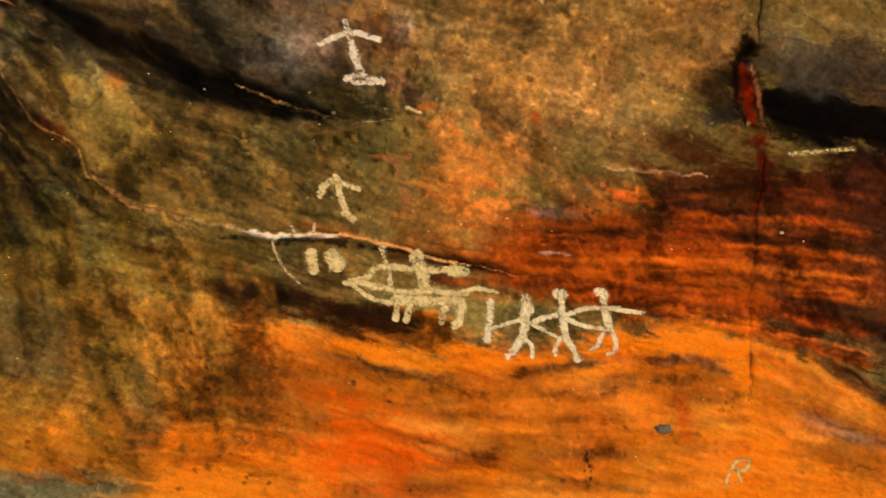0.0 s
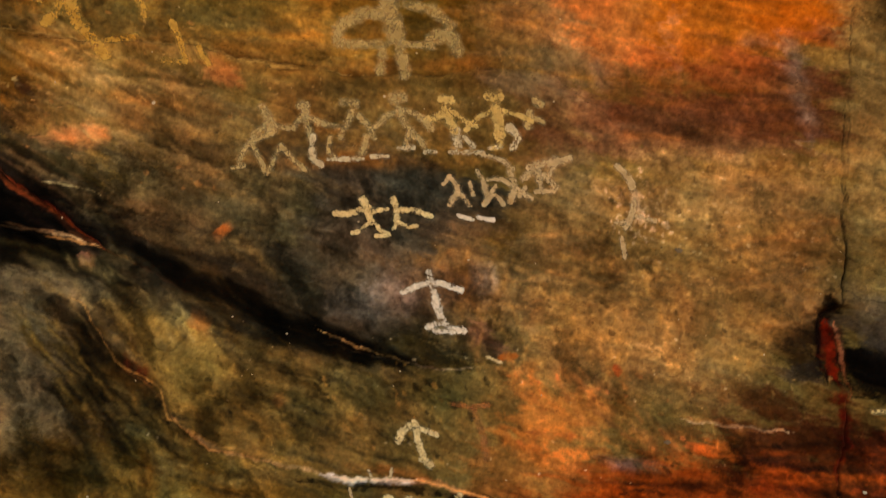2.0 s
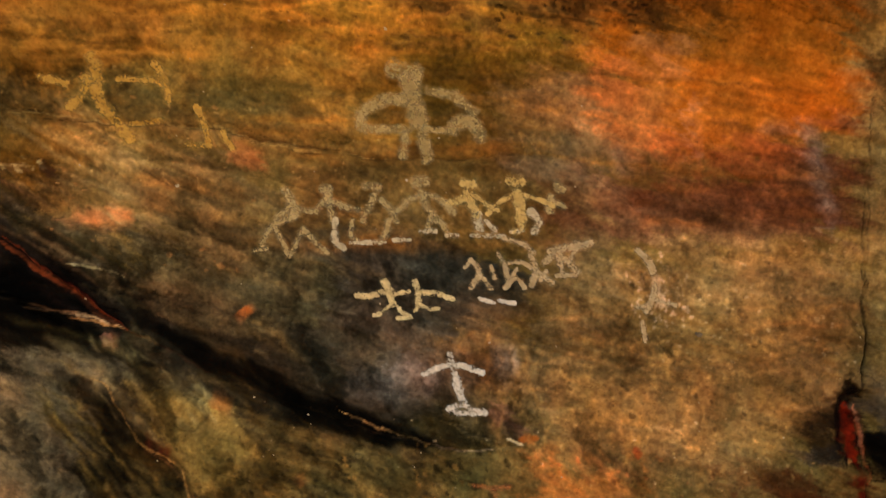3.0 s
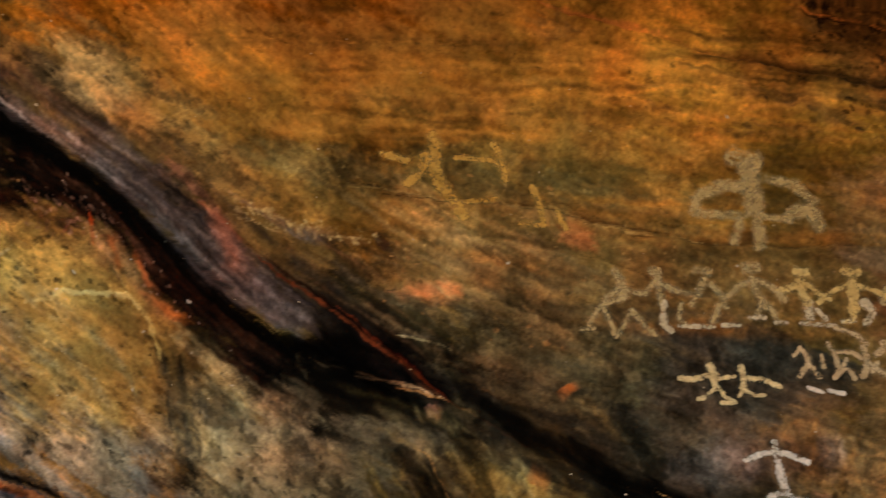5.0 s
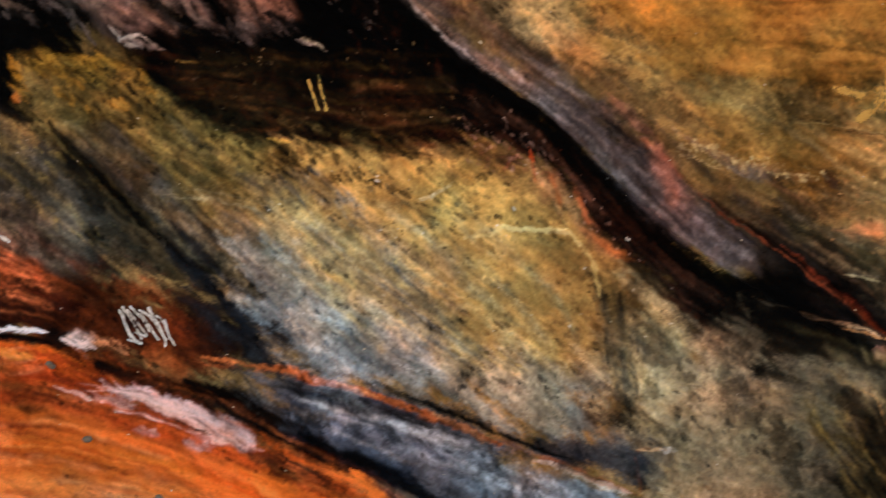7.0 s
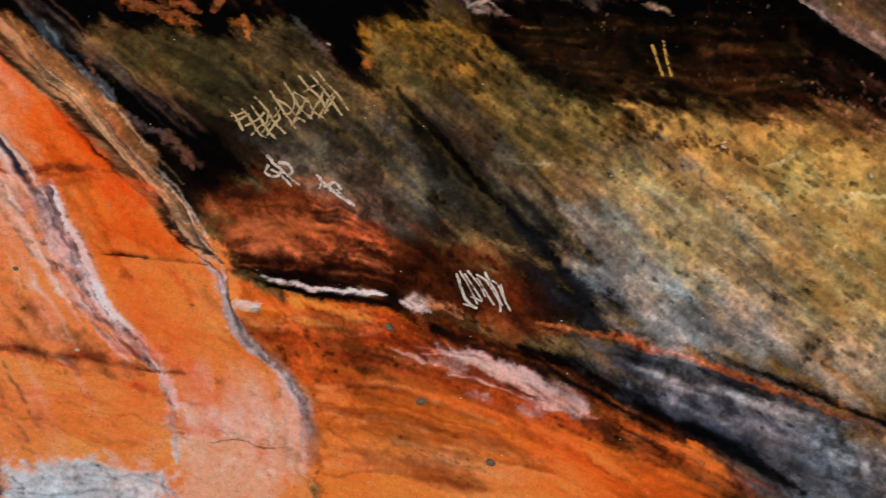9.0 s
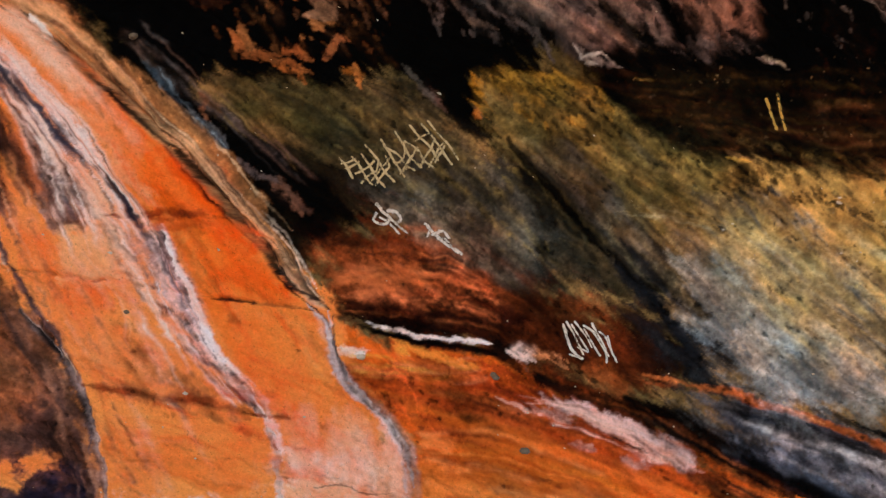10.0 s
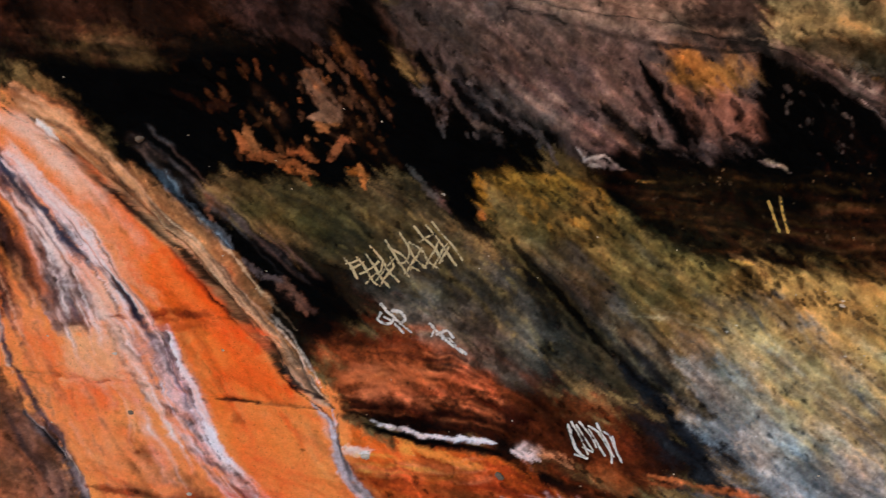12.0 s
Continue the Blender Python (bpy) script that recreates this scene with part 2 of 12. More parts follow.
area((0.0704, 0.0384, 0.0112), .8, "i", 0.035, (0.694, 3.151), (0.954, 3.213), (0.993, 2.746), (0.745, 3.03))
area((0.0554, 0.0514, 0.0403), .8, "b", 0.069, (-0.679, 2.622), (-0.349, 2.624), (-0.168, 2.545), (-0.196, 2.394), (-0.466, 2.349), (-0.678, 2.398), (-0.799, 2.466))
area((0.0887, 0.07, 0.0265), .8, "b", 0.092, (-1.499, 2.121), (-0.838, 2.178), (-0.33, 2.033), (-0.209, 1.901), (-0.3, 1.776), (-0.665, 1.779), (-0.995, 1.858), (-1.296, 1.633), (-1.516, 1.595))
area((0.162, 0.1104, 0.0369), .7, "d", 0.061, (-1.206, 2.193), (-1.001, 2.172), (-0.841, 2.06), (-0.799, 1.926), (-0.979, 1.934), (-1.109, 2.064))
area((0.2705, 0.1557, 0.0565), .7, "b", 0.076, (-0.148, 2.362), (0.623, 2.383), (0.63, 2.195), (0.515, 2.029), (0.184, 1.989), (-0.088, 2.041))
area((0.117, 0.0957, 0.0342), .7, "i", 0.062, (-0.33, 2.048), (-0.088, 2.056), (-0.088, 1.905), (-0.239, 1.885))
area((0.1559, 0.0957, 0.0221), .7, "b", 0.076, (-1.513, 1.762), (-0.996, 1.828), (-0.604, 1.75), (-0.589, 1.659), (-0.938, 1.662), (-1.118, 1.517), (-1.517, 1.442))
area((0.0976, 0.0229, 0.0076), .95, "b", 0.108, (-0.118, 1.858), (0.216, 1.9), (0.723, 2.08), (1.254, 2.17), (1.29, 1.415), (0.755, 1.52), (0.373, 1.568), (0.067, 1.635), (-0.208, 1.718))
area((0.3613, 0.0588, 0.0087), .8, "b", 0.062, (-0.087, 1.875), (0.11, 1.896), (0.308, 1.812), (0.066, 1.742), (-0.102, 1.767))
streak((0.4342, 0.0661, 0.01), .8, "b", 0.034, (0.219, 1.702), (0.447, 1.679), (0.705, 1.702))
streak((0.4342, 0.074, 0.0114), .7, "b", 0.037, (0.582, 1.775), (0.689, 1.717), (0.753, 1.612))
streak((0.305, 0.0398, 0.0076), .8, "b", 0.025, (-0.056, 1.692), (0.158, 1.699), (0.416, 1.754), (0.641, 1.822))
streak((0.5149, 0.0781, 0.01), .8, "b", 0.022, (0.098, 1.621), (0.372, 1.653), (0.722, 1.626))
streak((0.0343, 0.0087, 0.0046), .8, "b", 0.031, (-0.117, 1.721), (0.067, 1.673), (0.219, 1.655))
streak((0.0452, 0.0112, 0.0055), .7, "b", 0.025, (0.403, 1.616), (0.586, 1.576), (0.77, 1.536), (1.088, 1.454))
streak((0.0273, 0.0099, 0.0065), .8, "b", 0.021, (0.367, 1.889), (0.595, 1.866), (0.716, 1.84))
streak((0.1812, 0.1319, 0.1108), .55, "b", 0.015, (0.11, 1.851), (0.277, 1.841))
streak((0.6445, 0.0866, 0.02), .7, "i", 0.015, (0.352, 1.896), (0.413, 1.891))
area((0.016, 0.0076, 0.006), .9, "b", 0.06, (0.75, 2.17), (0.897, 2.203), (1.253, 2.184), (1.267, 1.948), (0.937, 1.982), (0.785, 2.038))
area((0.0452, 0.0371, 0.0342), .75, "i", 0.06, (0.776, 2.258), (0.952, 2.277), (1.159, 2.268), (1.166, 2.152), (0.839, 2.157))
streak((0.0273, 0.014, 0.01), .7, "b", 0.052, (0.937, 1.982), (1.076, 1.806), (1.187, 1.734))
streak((0.1878, 0.0371, 0.01), .6, "b", 0.046, (0.793, 1.797), (0.978, 1.681), (1.13, 1.656))
streak((0.0252, 0.0076, 0.0046), .7, "b", 0.04, (0.829, 1.584), (0.982, 1.543), (1.195, 1.535))
area((0.7454, 0.175, 0.0181), 1, "b", 0.07, (-1.587, 1.257), (-1.132, 1.316), (-0.907, 1.432), (-0.847, 1.542), (-0.62, 1.553), (-0.237, 1.509), (0.069, 1.478), (0.374, 1.522), (0.679, 1.517), (0.908, 1.463), (1.292, 1.322), (1.288, 0.7), (-1.543, 0.619))
area((0.8228, 0.1209, 0.0145), .85, "b", 0.062, (-0.526, 1.336), (-0.327, 1.328), (-0.096, 1.243), (-0.109, 1.072), (-0.26, 0.975), (-0.384, 1.078), (-0.478, 1.183))
area((0.6724, 0.175, 0.0145), .8, "b", 0.093, (-0.113, 1.35), (0.285, 1.38), (0.606, 1.329), (0.594, 1.112), (0.228, 1.084), (-0.05, 1.182))
area((0.1384, 0.0457, 0.01), .85, "i", 0.07, (-0.862, 1.526), (-0.726, 1.531), (-0.542, 1.413), (-0.539, 1.166), (-0.661, 1.162), (-0.799, 1.25), (-0.877, 1.386))
area((0.3515, 0.1104, 0.0265), .6, "v", 0.062, (-1.043, 1.55), (-0.847, 1.526), (-0.784, 1.281), (-0.934, 1.169), (-1.011, 1.305))
# dark strips below the right-hand ledge
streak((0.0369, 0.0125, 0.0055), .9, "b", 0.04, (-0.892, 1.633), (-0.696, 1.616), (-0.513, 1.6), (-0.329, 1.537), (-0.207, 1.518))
streak((0.0612, 0.0173, 0.0055), .8, "b", 0.025, (-0.665, 1.564), (-0.452, 1.54), (-0.329, 1.482))
streak((0.0887, 0.0488, 0.0221), .6, "b", 0.016, (0.07, 1.391), (0.162, 1.414), (0.253, 1.441))
streak((0.0887, 0.0488, 0.0221), .5, "b", 0.014, (0.238, 1.44), (0.406, 1.454), (0.634, 1.454))
streak((0.1022, 0.0588, 0.0265), .5, "i", 0.025, (0.597, 1.437), (0.666, 1.416))
streak((0.0931, 0.0588, 0.0221), .7, "b", 0.014, (-0.542, 1.426), (-0.436, 1.432), (-0.328, 1.413), (-0.083, 1.386))
streak((0.107, 0.0488, 0.0145), .6, "b", 0.019, (-0.449, 1.293), (-0.234, 1.222), (0.012, 1.169), (0.227, 1.115), (0.441, 1.092))
streak((0.1274, 0.0911, 0.0766), .8, "b", 0.019, (0.835, 1.314), (0.958, 1.272), (1.172, 1.225))
streak((0.0612, 0.0229, 0.01), .7, "b", 0.015, (0.893, 1.463), (1.047, 1.391), (1.201, 1.319))
streak((0.6172, 0.0488, 0.01), .7, "v", 0.025, (0.521, 1.373), (0.553, 1.312), (0.57, 1.22))
streak((0.4564, 0.0661, 0.0114), .6, "b", 0.019, (-0.007, 1.401), (0.055, 1.356))
streak((0.8388, 0.2492, 0.0399), .6, "b", 0.019, (-0.037, 1.369), (0.04, 1.353))
streak((0.305, 0.0371, 0.0076), .6, "b", 0.018, (0.432, 1.663), (0.769, 1.582))
area((0.1946, 0.1817, 0.0952), .8, "b", 0.045, (-1.511, 1.106), (-1.202, 1.099), (-0.991, 1.059), (-0.956, 0.908), (-1.502, 0.895))
streak((0.2462, 0.2177, 0.1462), .7, "v", 0.034, (-0.951, 1.307), (-0.9, 1.17))
area((0.0423, 0.0457, 0.0315), .85, "d", 0.061, (-1.516, 1.564), (-1.207, 1.591), (-1.103, 1.518), (-1.073, 1.395), (-1.132, 1.316), (-1.236, 1.313), (-1.516, 1.366))
area((0.0612, 0.0427, 0.0162), .6, "d", 0.06, (-1.589, 1.455), (-1.206, 1.314), (-1.117, 1.317), (-1.205, 1.237), (-1.587, 1.257))
streak((0.3515, 0.0957, 0.0221), .5, "v", 0.028, (-0.975, 1.584), (-0.945, 1.492))
# near-black diagonal band across the right-hand face
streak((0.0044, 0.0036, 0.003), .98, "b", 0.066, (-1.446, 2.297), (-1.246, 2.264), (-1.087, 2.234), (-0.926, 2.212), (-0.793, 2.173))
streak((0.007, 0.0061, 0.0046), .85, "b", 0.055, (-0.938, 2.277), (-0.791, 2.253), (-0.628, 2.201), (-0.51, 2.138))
streak((0.0212, 0.0173, 0.01), .7, "b", 0.046, (-0.794, 2.165), (-0.6, 2.113), (-0.39, 2.046), (-0.209, 2.007))
streak((0.008, 0.0065, 0.005), .9, "d", 0.03, (-1.311, 2.144), (-1.213, 2.03), (-1.068, 1.931), (-0.966, 1.829))
streak((0.016, 0.0156, 0.0114), .8, "d", 0.051, (-1.375, 2.008), (-1.202, 1.91), (-1.056, 1.81), (-0.997, 1.736))
streak((0.0513, 0.0371, 0.0145), .6, "b", 0.025, (-0.874, 1.938), (-0.664, 1.916), (-0.451, 1.953))
streak((0.0176, 0.0164, 0.0129), .8, "i", 0.019, (-0.588, 1.88), (-0.528, 1.86), (-0.482, 1.846))
streak((0.0252, 0.0209, 0.0129), .6, "b", 0.04, (-0.665, 1.748), (-0.483, 1.678), (-0.361, 1.636))
streak((0.0452, 0.014, 0.0087), .7, "b", 0.024, (-1.184, 2.031), (-1.125, 2.011))
streak((0.1559, 0.1376, 0.122), .35, "i", 0.037, (-0.553, 2.218), (-0.448, 2.258), (-0.387, 2.282))
streak((0.2482, 0.227, 0.2306), .35, "i", 0.046, (-0.541, 2.254), (-0.435, 2.253), (-0.254, 2.301))
streak((0.1466, 0.1391, 0.1489), .45, "i", 0.037, (-0.677, 2.3), (-0.54, 2.224))
streak((0.4452, 0.162, 0.1338), .55, "b", 0.031, (-0.254, 2.199), (-0.179, 2.127))
streak((0.4342, 0.1156, 0.0315), .8, "d", 0.014, (-0.776, 1.98), (-0.761, 1.95))
streak((0.4564, 0.1054, 0.02), .85, "i", 0.026, (-1.009, 2.157), (-0.973, 2.136))
streak((0.5149, 0.1376, 0.0265), .3, "v", 0.031, (-0.254, 1.96), (-0.217, 1.87))
streak((0.305, 0.1054, 0.0565), .6, "v", 0.014, (-0.212, 1.886), (-0.196, 1.78))
streak((0.5149, 0.1104, 0.0265), .5, "v", 0.014, (-0.088, 2.026), (-0.065, 1.951))
streak((0.305, 0.0866, 0.02), .8, "b", 0.022, (-0.574, 1.79), (-0.452, 1.786), (-0.361, 1.766))
# dark inside of the slot, its shade put into the colour
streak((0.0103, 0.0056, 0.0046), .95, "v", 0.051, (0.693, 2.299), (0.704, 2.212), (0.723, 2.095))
streak((0.0212, 0.0112, 0.0087), .6, "d", 0.045, (0.57, 2.194), (0.657, 2.255))
streak((0.2159, 0.0173, 0.0046), .95, "v", 0.02, (0.696, 2.256), (0.708, 2.183), (0.72, 2.102))
streak((0.1022, 0.0125, 0.0046), .8, "v", 0.018, (0.721, 2.065), (0.736, 1.931))
streak((0.6348, 0.1949, 0.059), .95, "i", 0.036, (-1.343, 2.611), (-1.276, 2.625), (-1.224, 2.639))
streak((0.5922, 0.1455, 0.037), .95, "i", 0.025, (-0.923, 2.426), (-0.905, 2.388))
streak((0.4993, 0.1521, 0.034), .9, "i", 0.034, (-1.017, 2.159), (-0.971, 2.139))
streak((0.4993, 0.1657, 0.0403), .8, "i", 0.015, (-0.779, 1.979), (-0.755, 1.95))
streak((0.1231, 0.099, 0.0403), .6, "b", 0.03, (-1.397, 2.484), (-1.219, 2.488))
streak((0.3507, 0.3201, 0.3225), .25, "v", 0.026, (0.548, 2.995), (0.577, 2.87), (0.622, 2.701))
streak((0.4043, 0.2442, 0.1872), .4, "v", 0.015, (0.252, 3.039), (0.266, 2.871))
streak((0.0704, 0.0667, 0.0723), .6, "i", 0.027, (0.603, 2.108), (0.676, 2.142))
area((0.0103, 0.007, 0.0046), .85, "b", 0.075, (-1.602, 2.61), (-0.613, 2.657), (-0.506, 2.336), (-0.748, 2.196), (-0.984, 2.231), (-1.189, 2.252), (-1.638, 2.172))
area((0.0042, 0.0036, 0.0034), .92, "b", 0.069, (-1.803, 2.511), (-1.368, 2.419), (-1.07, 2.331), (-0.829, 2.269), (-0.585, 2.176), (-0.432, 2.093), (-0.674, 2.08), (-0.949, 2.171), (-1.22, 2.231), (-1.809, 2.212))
area((0.0554, 0.0415, 0.0186), .5, "b", 0.076, (-1.653, 2.682), (-1.292, 2.587), (-0.844, 2.479), (-0.678, 2.398), (-0.89, 2.356), (-1.219, 2.443), (-1.659, 2.52))
area((0.0149, 0.0119, 0.0083), .7, "d", 0.061, (-1.664, 2.221), (-1.399, 2.115), (-1.218, 2.003), (-1.125, 1.886), (-1.426, 1.931), (-1.663, 2.039))
area((0.089, 0.0656, 0.0286), .7, "d", 0.077, (-2.597, 2.475), (-2.1, 2.526), (-1.974, 2.353), (-1.897, 2.019), (-2.578, 1.955))
# upper middle
area((0.3516, 0.1308, 0.0154), .92, "b", 0.091, (-2.542, 3.606), (-0.905, 3.754), (-1.027, 3.339), (-0.917, 3.177), (-1.109, 3.059), (-1.381, 3.05), (-1.714, 3.092), (-1.923, 3.071), (-2.099, 3.14), (-2.299, 3.219), (-2.577, 3.27))
area((0.262, 0.1513, 0.0227), .85, "b", 0.073, (-1.061, 3.619), (-0.392, 3.659), (-0.342, 3.388), (-0.232, 3.257), (-0.053, 3.157), (-0.293, 3.096), (-0.809, 3.099), (-0.964, 3.216))
area((0.099, 0.0423, 0.0114), .85, "i", 0.056, (-0.378, 3.66), (0.27, 3.691), (0.335, 3.199), (-0.054, 3.171), (-0.191, 3.274), (-0.339, 3.347))
area((0.1874, 0.1243, 0.0388), .7, "b", 0.092, (-1.517, 3.008), (-0.959, 3.101), (-0.629, 3.07), (-0.574, 2.883), (-0.796, 2.819), (-1.102, 2.867), (-1.409, 2.913))
area((0.1269, 0.07, 0.0227), .7, "d", 0.078, (-1.893, 3.045), (-1.668, 2.993), (-1.405, 2.778), (-1.219, 2.72), (-1.432, 2.654), (-1.71, 2.734), (-1.833, 2.858))
area((0.1269, 0.112, 0.0812), .7, "b", 0.078, (-1.306, 2.574), (-0.997, 2.542), (-0.715, 2.417), (-0.646, 2.27), (-0.832, 2.313), (-1.083, 2.411), (-1.304, 2.513))
area((0.3099, 0.1893, 0.0755), .7, "b", 0.078, (-1.345, 2.814), (-0.947, 2.79), (-0.756, 2.626), (-0.936, 2.548), (-1.247, 2.641))
area((0.2027, 0.1374, 0.0388), .9, "v", 0.078, (-2.597, 2.49), (-2.07, 2.545), (-1.927, 2.327), (-1.662, 2.229), (-1.5, 2.09), (-1.487, 1.874), (-2.566, 1.773))
streak((0.3965, 0.3234, 0.1507), .6, "d", 0.053, (-1.225, 2.164), (-1.069, 2.149), (-0.975, 2.113))
streak((0.0134, 0.0108, 0.0081), .8, "b", 0.017, (-0.672, 3.324), (-0.481, 3.309), (-0.277, 3.282), (-0.117, 3.251))
streak((0.0229, 0.016, 0.0097), .7, "b", 0.015, (-0.872, 3.173), (-0.753, 3.168), (-0.664, 3.168))
streak((0.0276, 0.0201, 0.0133), .6, "b", 0.018, (-0.58, 3.246), (-0.374, 3.219), (-0.225, 3.159))
streak((0.5226, 0.1659, 0.0601), .5, "d", 0.034, (-0.949, 2.835), (-0.879, 2.797))
streak((0.0169, 0.016, 0.0154), .8, "d", 0.022, (-1.466, 2.765), (-1.419, 2.731))
streak((0.1391, 0.1374, 0.1507), .6, "d", 0.019, (-1.818, 2.814), (-1.649, 2.755), (-1.481, 2.741))
streak((0.0134, 0.0101, 0.0089), .75, "d", 0.044, (-1.424, 2.439), (-1.235, 2.365), (-1.014, 2.263), (-0.824, 2.175), (-0.668, 2.114))
streak((0.0208, 0.016, 0.0133), .6, "b", 0.034, (-0.798, 2.254), (-0.642, 2.194), (-0.517, 2.131))
streak((0.0415, 0.039, 0.0467), .6, "b", 0.062, (-1.078, 2.318), (-0.767, 2.258), (-0.609, 2.151))
# middle slab
area((0.552, 0.2705, 0.0762), .75, "b", 0.089, (-2.223, 3.13), (-1.935, 3.329), (-1.129, 3.39), (-1.101, 3.115), (-1.474, 3.026), (-1.838, 2.963), (-2.066, 2.999))
area((0.2874, 0.15, 0.0395), 1, "d", 0.063, (-3.131, 2.691), (-2.572, 2.716), (-2.204, 2.728), (-2.039, 2.531), (-1.718, 2.305), (-1.268, 2.268), (-0.971, 2.125), (-0.956, 1.916), (-2.11, 1.752), (-2.533, 1.997), (-2.785, 2.045), (-2.944, 2.136), (-3.093, 2.386))
area((0.3419, 0.1683, 0.0319), .7, "i", 0.079, (-3.056, 2.67), (-2.693, 2.67), (-2.474, 2.588), (-2.495, 2.398), (-2.744, 2.43), (-2.992, 2.524))
area((0.1746, 0.162, 0.1274), .7, "d", 0.072, (-2.967, 2.276), (-2.67, 2.187), (-2.294, 2.154), (-1.928, 2.247), (-1.915, 2.045), (-2.316, 2.009), (-2.661, 2.045), (-2.896, 2.095))
area((0.2307, 0.1812, 0.117), .8, "d", 0.068, (-1.87, 2.286), (-1.566, 2.292), (-1.324, 2.23), (-1.079, 2.05), (-1.013, 1.908), (-1.835, 1.79), (-1.916, 2.061))
area((0.305, 0.162, 0.0369), .6, "v", 0.064, (-2.554, 2.328), (-2.245, 2.366), (-2.201, 2.15), (-2.415, 2.092))
area((0.107, 0.0931, 0.0685), .7, "b", 0.066, (-1.52, 2.483), (-1.284, 2.48), (-0.928, 2.311), (-0.919, 2.192), (-1.213, 2.306), (-1.421, 2.341))
area((0.0273, 0.0232, 0.0212), .9, "b", 0.05, (-1.333, 2.352), (-1.161, 2.388), (-0.925, 2.267), (-0.918, 2.177), (-1.151, 2.253))
streak((0.0423, 0.0369, 0.0319), .8, "d", 0.045, (-1.52, 2.267), (-1.366, 2.194), (-1.271, 2.099), (-1.221, 2.014))
# near-black recess under the slab's ledge: varnish, with its shade painted in
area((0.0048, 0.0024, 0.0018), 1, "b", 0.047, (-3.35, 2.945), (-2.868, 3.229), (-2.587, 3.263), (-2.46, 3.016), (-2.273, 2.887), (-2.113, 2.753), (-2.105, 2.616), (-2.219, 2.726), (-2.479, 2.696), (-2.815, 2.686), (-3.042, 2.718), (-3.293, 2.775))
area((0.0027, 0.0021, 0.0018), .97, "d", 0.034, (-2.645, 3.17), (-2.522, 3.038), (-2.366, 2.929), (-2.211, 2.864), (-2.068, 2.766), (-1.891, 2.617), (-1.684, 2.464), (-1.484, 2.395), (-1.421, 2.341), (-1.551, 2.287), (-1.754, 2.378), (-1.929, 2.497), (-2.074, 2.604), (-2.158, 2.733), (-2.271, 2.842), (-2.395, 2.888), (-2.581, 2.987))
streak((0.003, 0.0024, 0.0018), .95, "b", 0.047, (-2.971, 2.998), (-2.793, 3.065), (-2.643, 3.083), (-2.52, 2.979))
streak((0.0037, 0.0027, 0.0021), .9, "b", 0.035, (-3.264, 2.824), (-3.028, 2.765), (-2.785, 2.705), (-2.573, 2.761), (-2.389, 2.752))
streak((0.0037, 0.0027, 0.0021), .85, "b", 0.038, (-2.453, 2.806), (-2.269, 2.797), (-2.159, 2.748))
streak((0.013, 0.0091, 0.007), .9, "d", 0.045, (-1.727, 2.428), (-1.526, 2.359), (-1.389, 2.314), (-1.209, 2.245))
streak((0.013, 0.0048, 0.0024), .7, "b", 0.022, (-3.118, 2.904), (-2.911, 2.946), (-2.729, 2.864))
streak((0.0343, 0.0103, 0.006), .7, "d", 0.032, (-2.372, 2.724), (-2.264, 2.706))
streak((0.107, 0.0762, 0.0612), .95, "d", 0.031, (-2.614, 3.145), (-2.461, 3.03), (-2.337, 2.955), (-2.212, 2.901), (-2.086, 2.817), (-1.957, 2.694), (-1.861, 2.613))
streak((0.1022, 0.0723, 0.0578), .9, "d", 0.052, (-1.961, 2.755), (-1.815, 2.618), (-1.689, 2.54))
streak((0.2623, 0.1384, 0.0887), .8, "d", 0.016, (-2.523, 3.082), (-2.399, 2.993), (-2.275, 2.932))
streak((0.117, 0.107, 0.0976), .7, "d", 0.034, (-2.217, 2.998), (-2.091, 2.907), (-1.964, 2.8))
streak((0.0369, 0.0296, 0.0212), .7, "d", 0.04, (-2.389, 3.141), (-2.28, 3.05), (-2.186, 2.986))
streak((0.26, 0.14, 0.1), .7, "d", 0.026, (-1.902, 2.791), (-1.851, 2.706), (-1.823, 2.617))
streak((0.305, 0.1274, 0.0802), .7, "d", 0.022, (-2.015, 2.9), (-1.904, 2.821))
streak((0.3916, 0.2623, 0.117), .5, "d", 0.062, (-2.285, 3.181), (-2.129, 3.051))
streak((0.1274, 0.0802, 0.0612), .6, "d", 0.033, (-1.805, 2.695), (-1.617, 2.579), (-1.521, 2.498))
streak((0.5776, 0.2086, 0.0762), .5, "i", 0.025, (-1.383, 2.617), (-1.297, 2.635), (-1.226, 2.652))
streak((0.0452, 0.0252, 0.013), .7, "v", 0.018, (-1.454, 2.778), (-1.421, 2.729))
streak((0.34, 0.17, 0.075), .7, "d", 0.014, (-2.218, 2.711), (-2.167, 2.624), (-2.133, 2.566))
streak((0.3, 0.13, 0.045), .5, "v", 0.016, (-2.216, 2.665), (-2.189, 2.606))
streak((0.4342, 0.305, 0.1384), .35, "b", 0.025, (-2.314, 2.49), (-2.192, 2.513))
streak((0.0452, 0.0369, 0.0252), .7, "v", 0.016, (-1.967, 2.368), (-1.942, 2.214), (-1.917, 2.076))
streak((0.0252, 0.0212, 0.0176), .85, "b", 0.035, (-2.132, 2.049), (-2.006, 2.033), (-1.883, 2.034), (-1.757, 1.988))
streak((0.0212, 0.0212, 0.0273), .85, "b", 0.047, (-2.156, 1.951), (-2, 1.94), (-1.845, 1.929))
streak((0.008, 0.0056, 0.0044), .92, "d", 0.069, (-3.492, 2.488), (-3.317, 2.434), (-3.151, 2.347), (-3.026, 2.237), (-2.943, 2.121))
